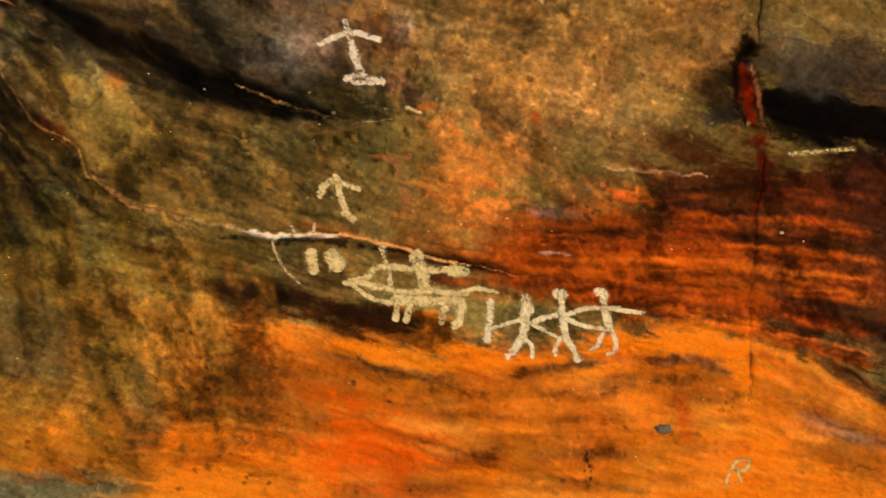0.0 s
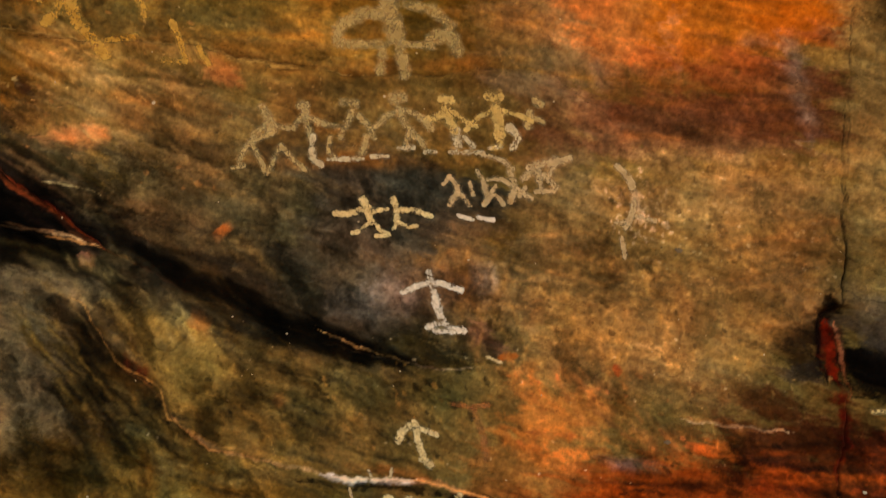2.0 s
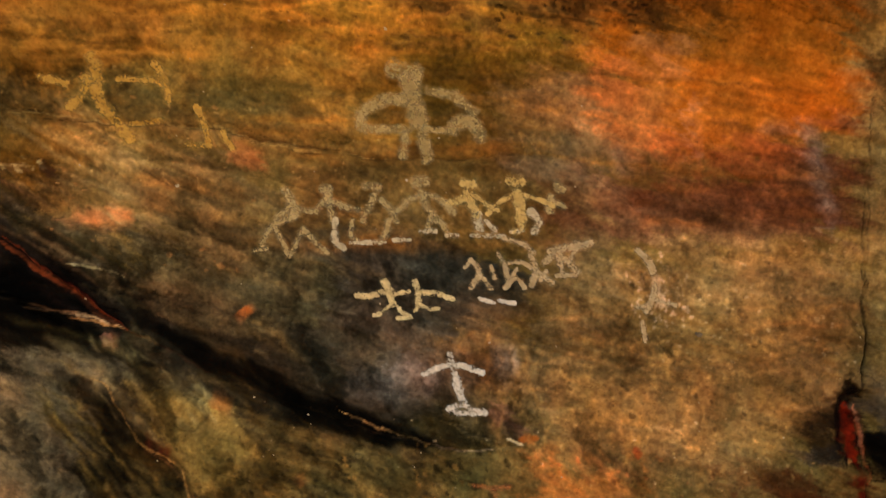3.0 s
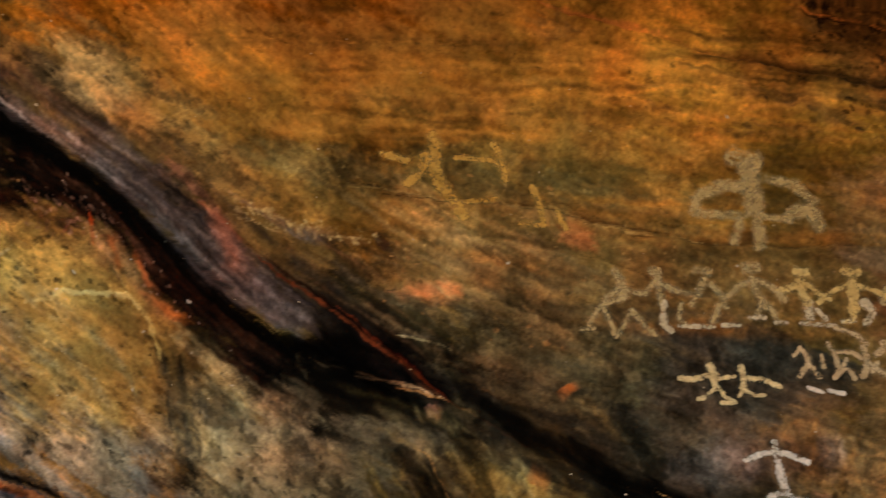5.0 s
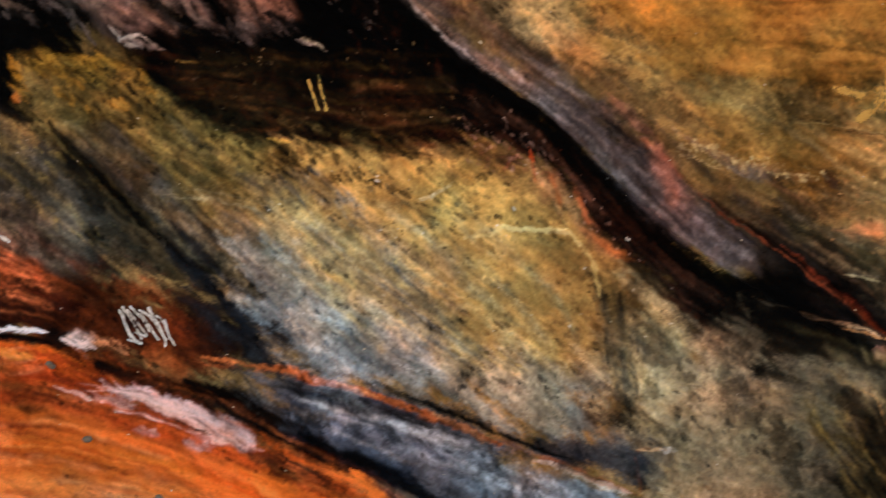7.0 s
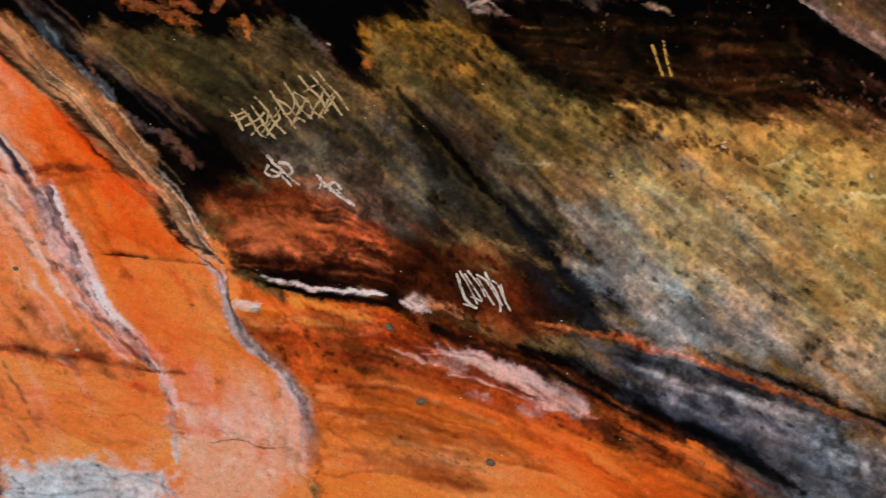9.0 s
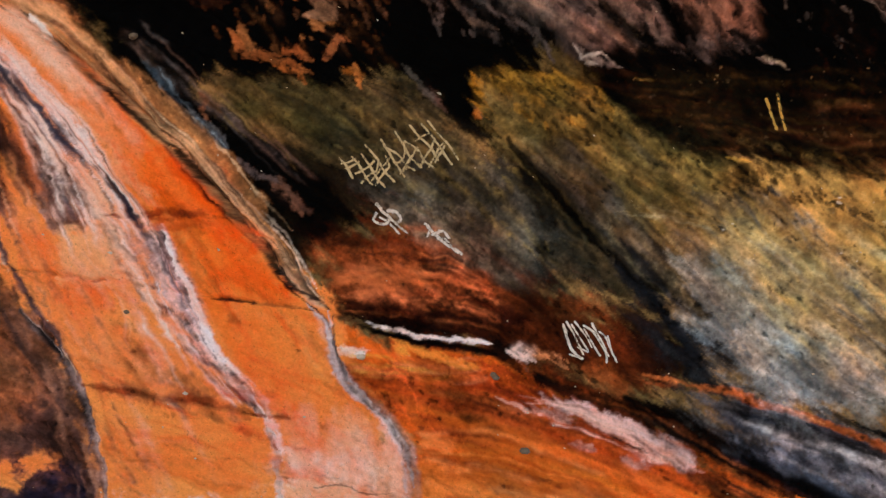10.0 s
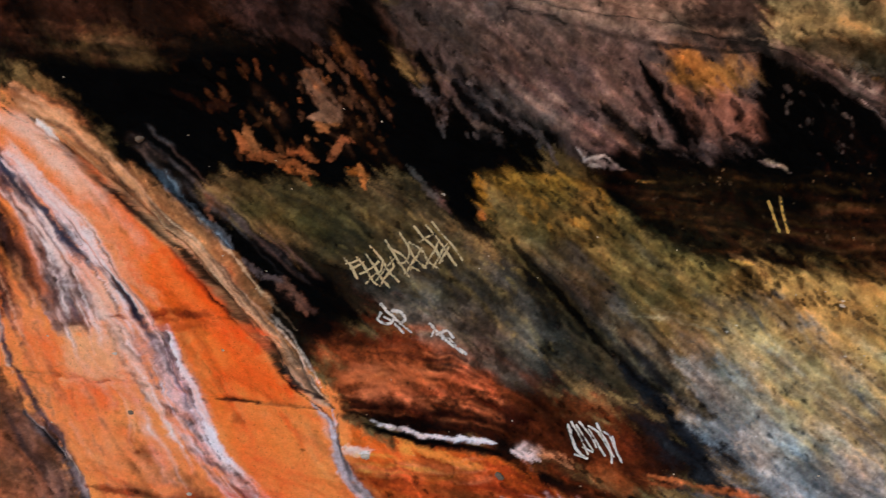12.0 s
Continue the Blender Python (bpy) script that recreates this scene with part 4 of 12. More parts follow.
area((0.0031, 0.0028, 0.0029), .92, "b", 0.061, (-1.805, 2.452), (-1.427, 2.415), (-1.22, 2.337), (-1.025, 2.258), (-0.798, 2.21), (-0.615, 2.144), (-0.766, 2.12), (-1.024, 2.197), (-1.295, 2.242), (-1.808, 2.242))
streak((0.008, 0.0062, 0.0049), .8, "d", 0.037, (-1.547, 2.228), (-1.339, 2.118), (-1.218, 2.003), (-1.156, 1.9))
area((0.052, 0.0327, 0.0128), .6, "b", 0.076, (-1.725, 2.692), (-1.292, 2.587), (-0.89, 2.476), (-0.95, 2.398), (-1.294, 2.453), (-1.731, 2.516))
area((0.0455, 0.037, 0.0175), .7, "d", 0.076, (-1.737, 2.201), (-1.339, 2.164), (-1.188, 2.005), (-1.032, 1.8), (-1.058, 1.662), (-1.725, 1.628))
streak((0.2318, 0.1588, 0.059), .7, "d", 0.043, (-1.145, 2.16), (-1.053, 2.043), (-1.005, 1.939))
area((0.305, 0.1156, 0.02), .6, "i", 0.092, (-1.442, 1.291), (-0.907, 1.401), (-0.844, 1.218), (-0.989, 0.998), (-1.434, 0.987))
area((0.305, 0.0781, 0.01), .6, "b", 0.078, (-0.052, 1.337), (0.59, 1.36), (0.73, 1.241), (0.226, 1.192), (0.011, 1.246))
area((0.1878, 0.0588, 0.0129), .5, "b", 0.062, (0.726, 1.457), (1.09, 1.346), (1.204, 1.103), (0.837, 1.214))
area((0.2442, 0.1374, 0.0467), .5, "b", 0.09, (-0.826, 2.816), (-0.202, 2.842), (-0.021, 2.754), (-0.191, 2.679), (-0.787, 2.624))
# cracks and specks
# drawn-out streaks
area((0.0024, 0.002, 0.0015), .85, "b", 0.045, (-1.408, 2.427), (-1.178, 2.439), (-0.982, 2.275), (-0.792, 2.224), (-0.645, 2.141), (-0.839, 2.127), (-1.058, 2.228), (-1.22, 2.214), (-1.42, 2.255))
area((0.016, 0.0112, 0.0055), .7, "b", 0.061, (-0.973, 2.476), (-0.562, 2.463), (-0.446, 2.324), (-0.358, 2.225), (-0.449, 2.148), (-0.569, 2.159), (-0.687, 2.228), (-0.894, 2.279))
area((0.0273, 0.025, 0.02), .55, "i", 0.046, (-0.551, 2.306), (-0.327, 2.357), (-0.239, 2.17), (-0.359, 2.121), (-0.539, 2.16))
area((0.0762, 0.0488, 0.0145), .7, "d", 0.046, (-0.571, 2.069), (-0.239, 2.058), (-0.209, 1.946), (-0.573, 1.934))
area((0.162, 0.0781, 0.0129), .65, "d", 0.038, (-1.193, 2.164), (-1.016, 2.186), (-0.945, 2.07), (-0.979, 1.919), (-1.024, 1.917), (-1.065, 2.036), (-1.167, 2.076))
streak((0.3325, 0.0957, 0.0181), .7, "d", 0.023, (-1.012, 2.16), (-0.966, 2.125))
area((0.1274, 0.07, 0.0145), .5, "b", 0.09, (-0.354, 2.47), (1.228, 2.511), (1.241, 2.357), (-0.357, 2.312))
area((0.5271, 0.1319, 0.0221), .55, "b", 0.062, (-0.103, 1.889), (0.216, 1.885), (0.412, 1.921), (0.46, 1.816), (0.673, 1.778), (0.676, 1.64), (0.066, 1.742), (-0.102, 1.798))
area((0.1946, 0.1156, 0.0289), .6, "v", 0.046, (-1.37, 1.508), (-1.236, 1.313), (-1.07, 1.241), (-0.846, 1.403), (-0.953, 1.523), (-1.073, 1.519))
area((0.314, 0.1319, 0.02), .65, "v", 0.046, (-1.088, 1.549), (-0.908, 1.555), (-0.801, 1.404), (-0.829, 1.218), (-1.025, 1.243))
area((0.1221, 0.1104, 0.0602), .7, "v", 0.031, (-0.96, 1.399), (-0.892, 1.401), (-0.859, 1.217), (-0.934, 1.169))
streak((0.0513, 0.0554, 0.0494), .75, "d", 0.061, (-1.208, 1.545), (-1.133, 1.424))
streak((0.2623, 0.2331, 0.1462), .6, "v", 0.021, (-1.166, 1.454), (-1.15, 1.362))
area((0.1746, 0.0554, 0.0114), .7, "i", 0.046, (-0.862, 1.564), (-0.604, 1.535), (-0.519, 1.414), (-0.571, 1.242), (-0.692, 1.192), (-0.815, 1.311))
area((0.92, 0.4342, 0.2086), .8, "d", 0.022, (-4.73, 2.669), (-4.625, 2.591), (-4.507, 2.474), (-4.4, 2.352), (-4.334, 2.285), (-4.441, 2.313), (-4.533, 2.407), (-4.636, 2.512))
area((0.855, 0.162, 0.0194), .8, "d", 0.035, (-4.596, 2.569), (-4.465, 2.498), (-4.344, 2.423), (-4.251, 2.34), (-4.173, 2.287), (-4.106, 2.197), (-4.041, 2.144), (-4.16, 2.107), (-4.255, 2.171), (-4.305, 2.258), (-4.4, 2.368), (-4.507, 2.474))
area((0.7758, 0.0723, 0.006), .75, "b", 0.035, (-4.416, 2.397), (-4.329, 2.413), (-4.25, 2.324), (-4.173, 2.29), (-4.185, 2.248), (-4.29, 2.253), (-4.382, 2.308))
area((0.7913, 0.0802, 0.007), .7, "b", 0.029, (-4.225, 2.176), (-4.105, 2.181), (-4.041, 2.136), (-4.175, 2.101))
area((0.9047, 0.3712, 0.1274), .85, "i", 0.025, (-4.652, 2.21), (-4.538, 2.215), (-4.476, 2.106), (-4.616, 2.076))
area((0.9047, 0.2789, 0.0545), .7, "b", 0.049, (-4.291, 2.051), (-4.038, 2.093), (-3.953, 1.997), (-3.896, 1.877), (-4.02, 1.888), (-4.208, 1.952))
area((0.6867, 0.117, 0.0144), .8, "v", 0.031, (-4.778, 2.202), (-4.666, 2.207), (-4.645, 2.083), (-4.515, 2.075), (-4.509, 1.996), (-4.638, 1.972), (-4.742, 2.05))
area((0.107, 0.0762, 0.0887), .75, "d", 0.03, (-4.872, 2.669), (-4.791, 2.641), (-4.721, 2.549), (-4.663, 2.46), (-4.597, 2.252), (-4.682, 2.236), (-4.742, 2.335), (-4.788, 2.481), (-4.872, 2.571))
area((0.305, 0.162, 0.1221), .6, "d", 0.031, (-4.733, 2.461), (-4.635, 2.465), (-4.557, 2.307), (-4.582, 2.239), (-4.681, 2.22))
area((0.6172, 0.1274, 0.0176), .7, "d", 0.015, (-4.872, 2.602), (-4.831, 2.58), (-4.746, 2.443), (-4.713, 2.309), (-4.784, 2.327), (-4.842, 2.439))
streak((0.0452, 0.0232, 0.0194), .85, "d", 0.021, (-4.857, 2.521), (-4.8, 2.417), (-4.734, 2.305))
streak((0.5776, 0.2016, 0.0252), .8, "d", 0.015, (-4.855, 2.437), (-4.813, 2.383), (-4.773, 2.329))
area((0.1119, 0.0545, 0.0395), .85, "i", 0.034, (-4.906, 2.003), (-4.767, 1.994), (-4.66, 1.888), (-4.593, 1.771), (-4.557, 1.567), (-4.867, 1.515))
area((0.2159, 0.0685, 0.0252), .6, "b", 0.035, (-4.558, 1.866), (-4.416, 1.931), (-4.228, 1.835), (-4.328, 1.777), (-4.52, 1.767))
area((0.15, 0.1119, 0.117), .9, "d", 0.011, (-4.454, 2.231), (-4.394, 2.261), (-4.343, 2.187), (-4.298, 2.098), (-4.252, 2.009), (-4.2, 1.921), (-4.131, 1.844), (-4.217, 1.877), (-4.313, 1.95), (-4.376, 2.032), (-4.422, 2.116))
area((0.4342, 0.162, 0.0513), .75, "d", 0.013, (-4.599, 2.688), (-4.485, 2.688), (-4.352, 2.59), (-4.229, 2.487), (-4.126, 2.378), (-4.161, 2.332), (-4.301, 2.442), (-4.423, 2.534), (-4.526, 2.603), (-4.612, 2.663))
area((0.007, 0.0044, 0.0039), .7, "b", 0.038, (-1.598, 2.613), (-1.425, 2.565), (-1.219, 2.443), (-0.95, 2.292), (-1.01, 2.221), (-1.22, 2.299), (-1.428, 2.4), (-1.602, 2.479))
area((0.0554, 0.0415, 0.0186), .45, "i", 0.061, (-0.92, 2.505), (-0.679, 2.488), (-0.677, 2.277), (-0.874, 2.266))
area((0.3016, 0.1874, 0.059), .55, "b", 0.077, (-0.917, 2.051), (-0.342, 2.175), (-0.008, 2.072), (0.074, 1.804), (-0.849, 1.749))
area((0.008, 0.0061, 0.0042), .5, "b", 0.061, (-1.38, 1.858), (-1.204, 1.835), (-0.997, 1.736), (-1.118, 1.655), (-1.385, 1.6))
# the ledge's recess blackened again, shade included in the colour
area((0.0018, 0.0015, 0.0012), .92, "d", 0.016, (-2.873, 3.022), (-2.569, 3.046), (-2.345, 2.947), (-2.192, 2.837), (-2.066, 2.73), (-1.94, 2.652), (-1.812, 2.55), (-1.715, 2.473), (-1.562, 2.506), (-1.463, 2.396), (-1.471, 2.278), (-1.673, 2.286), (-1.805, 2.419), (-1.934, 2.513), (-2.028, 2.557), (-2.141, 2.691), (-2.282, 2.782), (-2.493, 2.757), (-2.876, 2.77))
area((0.1221, 0.0685, 0.0545), .85, "d", 0.016, (-2.177, 2.854), (-2.069, 2.821), (-1.947, 2.819), (-1.851, 2.723), (-1.723, 2.63), (-1.579, 2.538), (-1.684, 2.483), (-1.797, 2.563), (-1.925, 2.657), (-2.052, 2.75))
area((0.0482, 0.0273, 0.0212), .7, "d", 0.022, (-2.148, 2.918), (-2.041, 2.899), (-1.946, 2.804), (-2.084, 2.804))
area((0.4452, 0.0887, 0.0273), .8, "d", 0.013, (-1.897, 2.802), (-1.84, 2.77), (-1.802, 2.667), (-1.844, 2.644), (-1.896, 2.703))
area((0.007, 0.0044, 0.003), .8, "b", 0.022, (-1.488, 2.424), (-1.306, 2.337), (-1.238, 2.229), (-1.394, 2.277), (-1.48, 2.293))
area((0.3965, 0.1813, 0.0426), .4, "b", 0.09, (-2.006, 3.336), (-0.825, 3.466), (-0.102, 3.404), (-0.086, 3.211), (-0.814, 3.214), (-1.714, 3.107))
area((0.2712, 0.1659, 0.0931), .5, "b", 0.058, (-0.29, 3.053), (0.204, 3.12), (0.23, 2.835), (-0.201, 2.827))
area((0.013, 0.0075, 0.0044), .7, "b", 0.045, (-1.591, 2.587), (-1.417, 2.554), (-1.27, 2.504), (-1.032, 2.443), (-1.063, 2.382), (-1.272, 2.399), (-1.594, 2.484))
area((0.0091, 0.006, 0.0037), .7, "b", 0.046, (-1.598, 2.32), (-1.421, 2.315), (-1.303, 2.217), (-1.182, 2.102), (-1.332, 2.063), (-1.599, 2.138))
area((0.807, 0.0957, 0.01), .6, "b", 0.047, (-0.572, 1.335), (-0.327, 1.328), (-0.096, 1.243), (-0.109, 1.072), (-0.26, 0.975), (-0.445, 1.076))
area((0.7305, 0.2028, 0.0265), .5, "b", 0.078, (0.071, 1.357), (0.407, 1.369), (0.5, 1.264), (0.226, 1.192))
area((0.1559, 0.07, 0.0181), .3, "b", 0.091, (-0.681, 2.431), (0.649, 2.469), (0.664, 2.078), (0.063, 2.045), (-0.658, 2.2))
area((0.007, 0.0052, 0.0034), .55, "b", 0.06, (-1.275, 2.262), (-1.058, 2.228), (-1.192, 2.179), (-1.279, 2.189))
area((0.305, 0.0648, 0.0144), .7, "d", 0.024, (-4.964, 2.548), (-4.853, 2.432), (-4.802, 2.221), (-4.837, 2.086), (-4.949, 2.129))
area((0.117, 0.0273, 0.0091), .8, "d", 0.027, (-5.146, 2.734), (-4.926, 2.716), (-4.87, 2.568), (-4.817, 2.392), (-4.781, 2.225), (-4.838, 2.102), (-5.13, 2))
area((0.3325, 0.0685, 0.0116), .85, "i", 0.026, (-5.084, 3.172), (-4.761, 3.254), (-4.811, 3.058), (-4.879, 2.949), (-4.939, 2.881), (-5.145, 2.815))
area((0.0423, 0.0513, 0.0762), .5, "b", 0.044, (-2.671, 1.969), (-2.275, 1.898), (-2.255, 1.671), (-2.512, 1.683))
area((0.0091, 0.006, 0.003), .5, "b", 0.059, (-3.019, 2.847), (-2.375, 2.851), (-2.364, 2.758), (-2.86, 2.718))
area((0.2232, 0.107, 0.016), .55, "d", 0.062, (-1.583, 1.852), (-1.314, 1.897), (-0.995, 1.822), (-0.884, 1.643), (-1.03, 1.419), (-1.571, 1.392))
area((0.0612, 0.0319, 0.007), .4, "v", 0.025, (-1.434, 1.829), (-1.359, 1.833), (-1.31, 1.62), (-1.365, 1.463), (-1.415, 1.615))
area((0.305, 0.1384, 0.0212), .5, "v", 0.025, (-1.223, 1.81), (-1.132, 1.799), (-1.096, 1.57), (-1.187, 1.565))
area((0.0887, 0.0612, 0.0343), .5, "b", 0.076, (-1.116, 2.494), (-0.715, 2.626), (-0.486, 2.529), (-0.441, 2.291), (-0.683, 2.111), (-0.918, 2.238), (-1.077, 2.344))
area((0.1878, 0.1274, 0.0723), .35, "i", 0.075, (-0.923, 2.33), (-0.557, 2.491), (-0.194, 2.529), (-0.17, 2.171), (-0.758, 2.102))
area((0.2232, 0.1559, 0.0844), .22, "d", 0.074, (-1.799, 2.254), (-1.215, 2.281), (-1.186, 1.904), (-1.693, 1.83))
# overlying washes
area((0.0232, 0.0091, 0.0048), .95, "b", 0.028, (-4.906, 3.136), (-4.366, 3.25), (-4.379, 3.081), (-4.63, 3.023), (-4.833, 2.907), (-4.912, 2.89))
area((0.0762, 0.0452, 0.0144), .75, "i", 0.025, (-4.752, 2.98), (-4.589, 3.039), (-4.478, 3.047), (-4.442, 2.99), (-4.477, 2.956), (-4.575, 2.953), (-4.685, 2.953))
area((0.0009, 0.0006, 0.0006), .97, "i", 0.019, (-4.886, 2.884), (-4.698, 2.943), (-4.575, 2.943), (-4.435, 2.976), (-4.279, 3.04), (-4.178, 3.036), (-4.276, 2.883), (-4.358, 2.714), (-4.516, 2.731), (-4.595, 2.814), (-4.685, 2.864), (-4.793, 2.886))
area((0.1384, 0.0976, 0.0762), .75, "d", 0.035, (-3.847, 3.226), (-3.553, 3.242), (-3.241, 3.213), (-3.203, 3.101), (-3.302, 3.042), (-3.367, 2.911), (-3.446, 2.96), (-3.569, 3.017), (-3.692, 3.088), (-3.786, 3.177))
area((0.107, 0.0723, 0.0723), .6, "d", 0.028, (-3.619, 3.114), (-3.327, 3.172), (-3.302, 3.042), (-3.366, 2.896), (-3.493, 2.998))
area((0.2384, 0.1683, 0.1329), .9, "b", 0.019, (-3.588, 3.353), (-2.958, 3.435), (-3.063, 3.338), (-3.014, 3.272), (-3.141, 3.238), (-3.288, 3.248), (-3.407, 3.266), (-3.526, 3.29))
area((0.0343, 0.0319, 0.0319), .85, "i", 0.022, (-3.068, 3.394), (-2.927, 3.41), (-2.881, 3.302), (-2.898, 3.255), (-3.027, 3.256), (-3.101, 3.275))
area((0.305, 0.2705, 0.1441), .97, "b", 0.012, (-2.932, 3.465), (-2.525, 3.507), (-2.504, 3.336), (-2.693, 3.316), (-2.775, 3.298), (-2.86, 3.274), (-2.883, 3.331))
area((0.0844, 0.0762, 0.0395), .8, "b", 0.018, (-2.789, 3.293), (-2.505, 3.344), (-2.496, 3.261), (-2.7, 3.249), (-2.8, 3.262))
area((0.107, 0.0762, 0.0685), .8, "b", 0.018, (-2.855, 3.251), (-2.712, 3.234), (-2.486, 3.177), (-2.475, 3.078), (-2.651, 3.179), (-2.823, 3.212))
area((0.305, 0.1441, 0.0319), .65, "i", 0.031, (-3.123, 3.2), (-2.981, 3.225), (-2.902, 3.221), (-2.916, 3.146), (-3.015, 3.119), (-3.104, 3.144))
area((0.2705, 0.117, 0.0723), .8, "d", 0.025, (-3.117, 3.12), (-2.902, 3.148), (-2.875, 3.049), (-2.963, 3.029), (-3.082, 3.05))
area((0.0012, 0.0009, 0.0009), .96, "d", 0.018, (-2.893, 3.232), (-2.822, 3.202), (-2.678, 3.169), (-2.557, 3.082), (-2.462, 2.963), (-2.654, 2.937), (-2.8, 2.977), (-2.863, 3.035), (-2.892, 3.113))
area((0.1384, 0.107, 0.0319), .6, "d", 0.035, (-3.584, 2.777), (-3.3, 2.81), (-3.143, 2.729), (-2.989, 2.66), (-3.13, 2.575), (-3.36, 2.617), (-3.515, 2.655))
area((0.305, 0.162, 0.0273), .6, "i", 0.029, (-3.61, 2.827), (-3.53, 2.87), (-3.438, 2.846), (-3.303, 2.852), (-3.314, 2.804), (-3.433, 2.785), (-3.524, 2.786), (-3.58, 2.723))
area((0.016, 0.013, 0.0052), .7, "b", 0.031, (-3.189, 2.922), (-2.943, 2.972), (-2.812, 2.96), (-2.781, 2.784), (-2.919, 2.702), (-3.07, 2.741), (-3.196, 2.829))
area((0.4793, 0.2874, 0.0802), .55, "d", 0.047, (-3.091, 2.644), (-2.844, 2.682), (-2.433, 2.684), (-2.415, 2.506), (-2.679, 2.462), (-2.975, 2.506))
area((0.1559, 0.1812, 0.1746), .7, "d", 0.054, (-3.075, 2.458), (-2.9, 2.488), (-2.673, 2.401), (-2.398, 2.326), (-2.379, 2.115), (-2.714, 2.05), (-2.933, 2.199))
area((0.013, 0.0144, 0.0176), .85, "d", 0.035, (-3.21, 2.452), (-3.114, 2.389), (-3.046, 2.29), (-2.934, 2.214), (-2.861, 2.054), (-2.951, 2.069), (-3.083, 2.204), (-3.198, 2.311))
area((0.0648, 0.0612, 0.0482), .55, "d", 0.039, (-3.959, 2.469), (-3.719, 2.526), (-3.502, 2.483), (-3.339, 2.351), (-3.423, 2.256), (-3.613, 2.336), (-3.801, 2.384))
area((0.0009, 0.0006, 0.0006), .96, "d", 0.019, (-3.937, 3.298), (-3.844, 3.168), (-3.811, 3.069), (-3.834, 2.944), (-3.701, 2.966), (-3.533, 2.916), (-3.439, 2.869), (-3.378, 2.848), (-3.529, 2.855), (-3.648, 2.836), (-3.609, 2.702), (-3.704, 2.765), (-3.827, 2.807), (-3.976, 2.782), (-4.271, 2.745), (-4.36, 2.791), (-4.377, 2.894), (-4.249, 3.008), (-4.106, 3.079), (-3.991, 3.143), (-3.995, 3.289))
area((0.8714, 0.402, 0.162), .7, "i", 0.023, (-4.665, 2.203), (-4.555, 2.233), (-4.514, 2.147), (-4.53, 2.064), (-4.645, 2.06))
area((0.2623, 0.0887, 0.0369), .5, "b", 0.036, (-4.892, 1.985), (-4.754, 1.993), (-4.646, 1.867), (-4.59, 1.715), (-4.868, 1.67))
area((0.8714, 0.402, 0.2384), .38, "v", 0.056, (-4.057, 1.692), (-3.894, 1.761), (-3.739, 1.754), (-3.684, 1.665), (-3.68, 1.47), (-4.044, 1.409))
area((0.8388, 0.1878, 0.0212), .5, "b", 0.042, (-3.675, 1.732), (-3.367, 1.768), (-3.086, 1.736), (-2.981, 1.595), (-3.65, 1.476))
area((0.4125, 0.4125, 0.3813), .85, "b", 0.030, (-4.459, 1.479), (-4.266, 1.506), (-4.054, 1.505), (-4.058, 1.39), (-4.455, 1.326))
area((0.016, 0.013, 0.0273), .9, "i", 0.026, (-4.733, 1.54), (-4.565, 1.559), (-4.504, 1.529), (-4.476, 1.323), (-4.708, 1.287))
area((0.0612, 0.0262, 0.0212), .7, "i", 0.032, (-4.749, 1.746), (-4.604, 1.69), (-4.534, 1.621), (-4.551, 1.562), (-4.733, 1.54))
area((0.807, 0.0887, 0.006), .6, "d", 0.036, (-4.428, 2.439), (-4.269, 2.452), (-4.19, 2.325), (-4.261, 2.265), (-4.379, 2.275))
area((0.855, 0.1022, 0.0052), .6, "b", 0.029, (-4.228, 2.191), (-4.112, 2.243), (-4.031, 2.16), (-4.105, 2.132), (-4.209, 2.122))
area((0.305, 0.0319, 0.0052), .65, "b", 0.039, (-3.872, 1.939), (-3.476, 1.997), (-3.24, 1.902), (-2.984, 1.809), (-3.202, 1.811), (-3.511, 1.848), (-3.78, 1.857))
area((0.8879, 0.4342, 0.2623), .4, "v", 0.048, (-4.061, 1.77), (-3.821, 1.82), (-3.712, 1.739), (-3.664, 1.523), (-3.829, 1.406), (-4.028, 1.381))
area((0.8714, 0.2623, 0.0452), .35, "b", 0.048, (-3.642, 1.605), (-3.315, 1.683), (-2.974, 1.682), (-2.775, 1.551), (-3.625, 1.433))
area((0.5271, 0.2961, 0.0762), .5, "d", 0.054, (-3.096, 2.572), (-2.642, 2.669), (-2.26, 2.631), (-2.052, 2.472), (-1.999, 2.199), (-2.137, 2.04), (-2.522, 2.066), (-2.839, 2.15), (-3.021, 2.316))
area((0.3916, 0.2159, 0.0482), .5, "d", 0.041, (-3.038, 2.626), (-2.642, 2.669), (-2.413, 2.659), (-2.477, 2.497), (-2.782, 2.458), (-3, 2.491))
area((0.1812, 0.1878, 0.15), .55, "d", 0.045, (-2.894, 2.27), (-2.614, 2.26), (-2.301, 2.191), (-2.009, 2.136), (-2.014, 2.01), (-2.442, 2.029), (-2.727, 2.101))
area((0.4342, 0.2874, 0.1221), .65, "v", 0.053, (-1.945, 2.269), (-1.765, 2.23), (-1.499, 2.143), (-1.469, 1.751), (-1.811, 1.697), (-1.871, 1.905), (-1.942, 2.051))
area((0.1878, 0.1746, 0.1746), .75, "b", 0.038, (-2.591, 1.96), (-2.358, 1.945), (-2.123, 1.868), (-1.894, 1.824), (-1.942, 1.676), (-2.181, 1.64), (-2.422, 1.777))
area((0.0887, 0.0802, 0.0723), .5, "v", 0.032, (-2.131, 1.97), (-1.939, 2.005), (-1.818, 1.975), (-1.824, 1.865), (-1.943, 1.871))
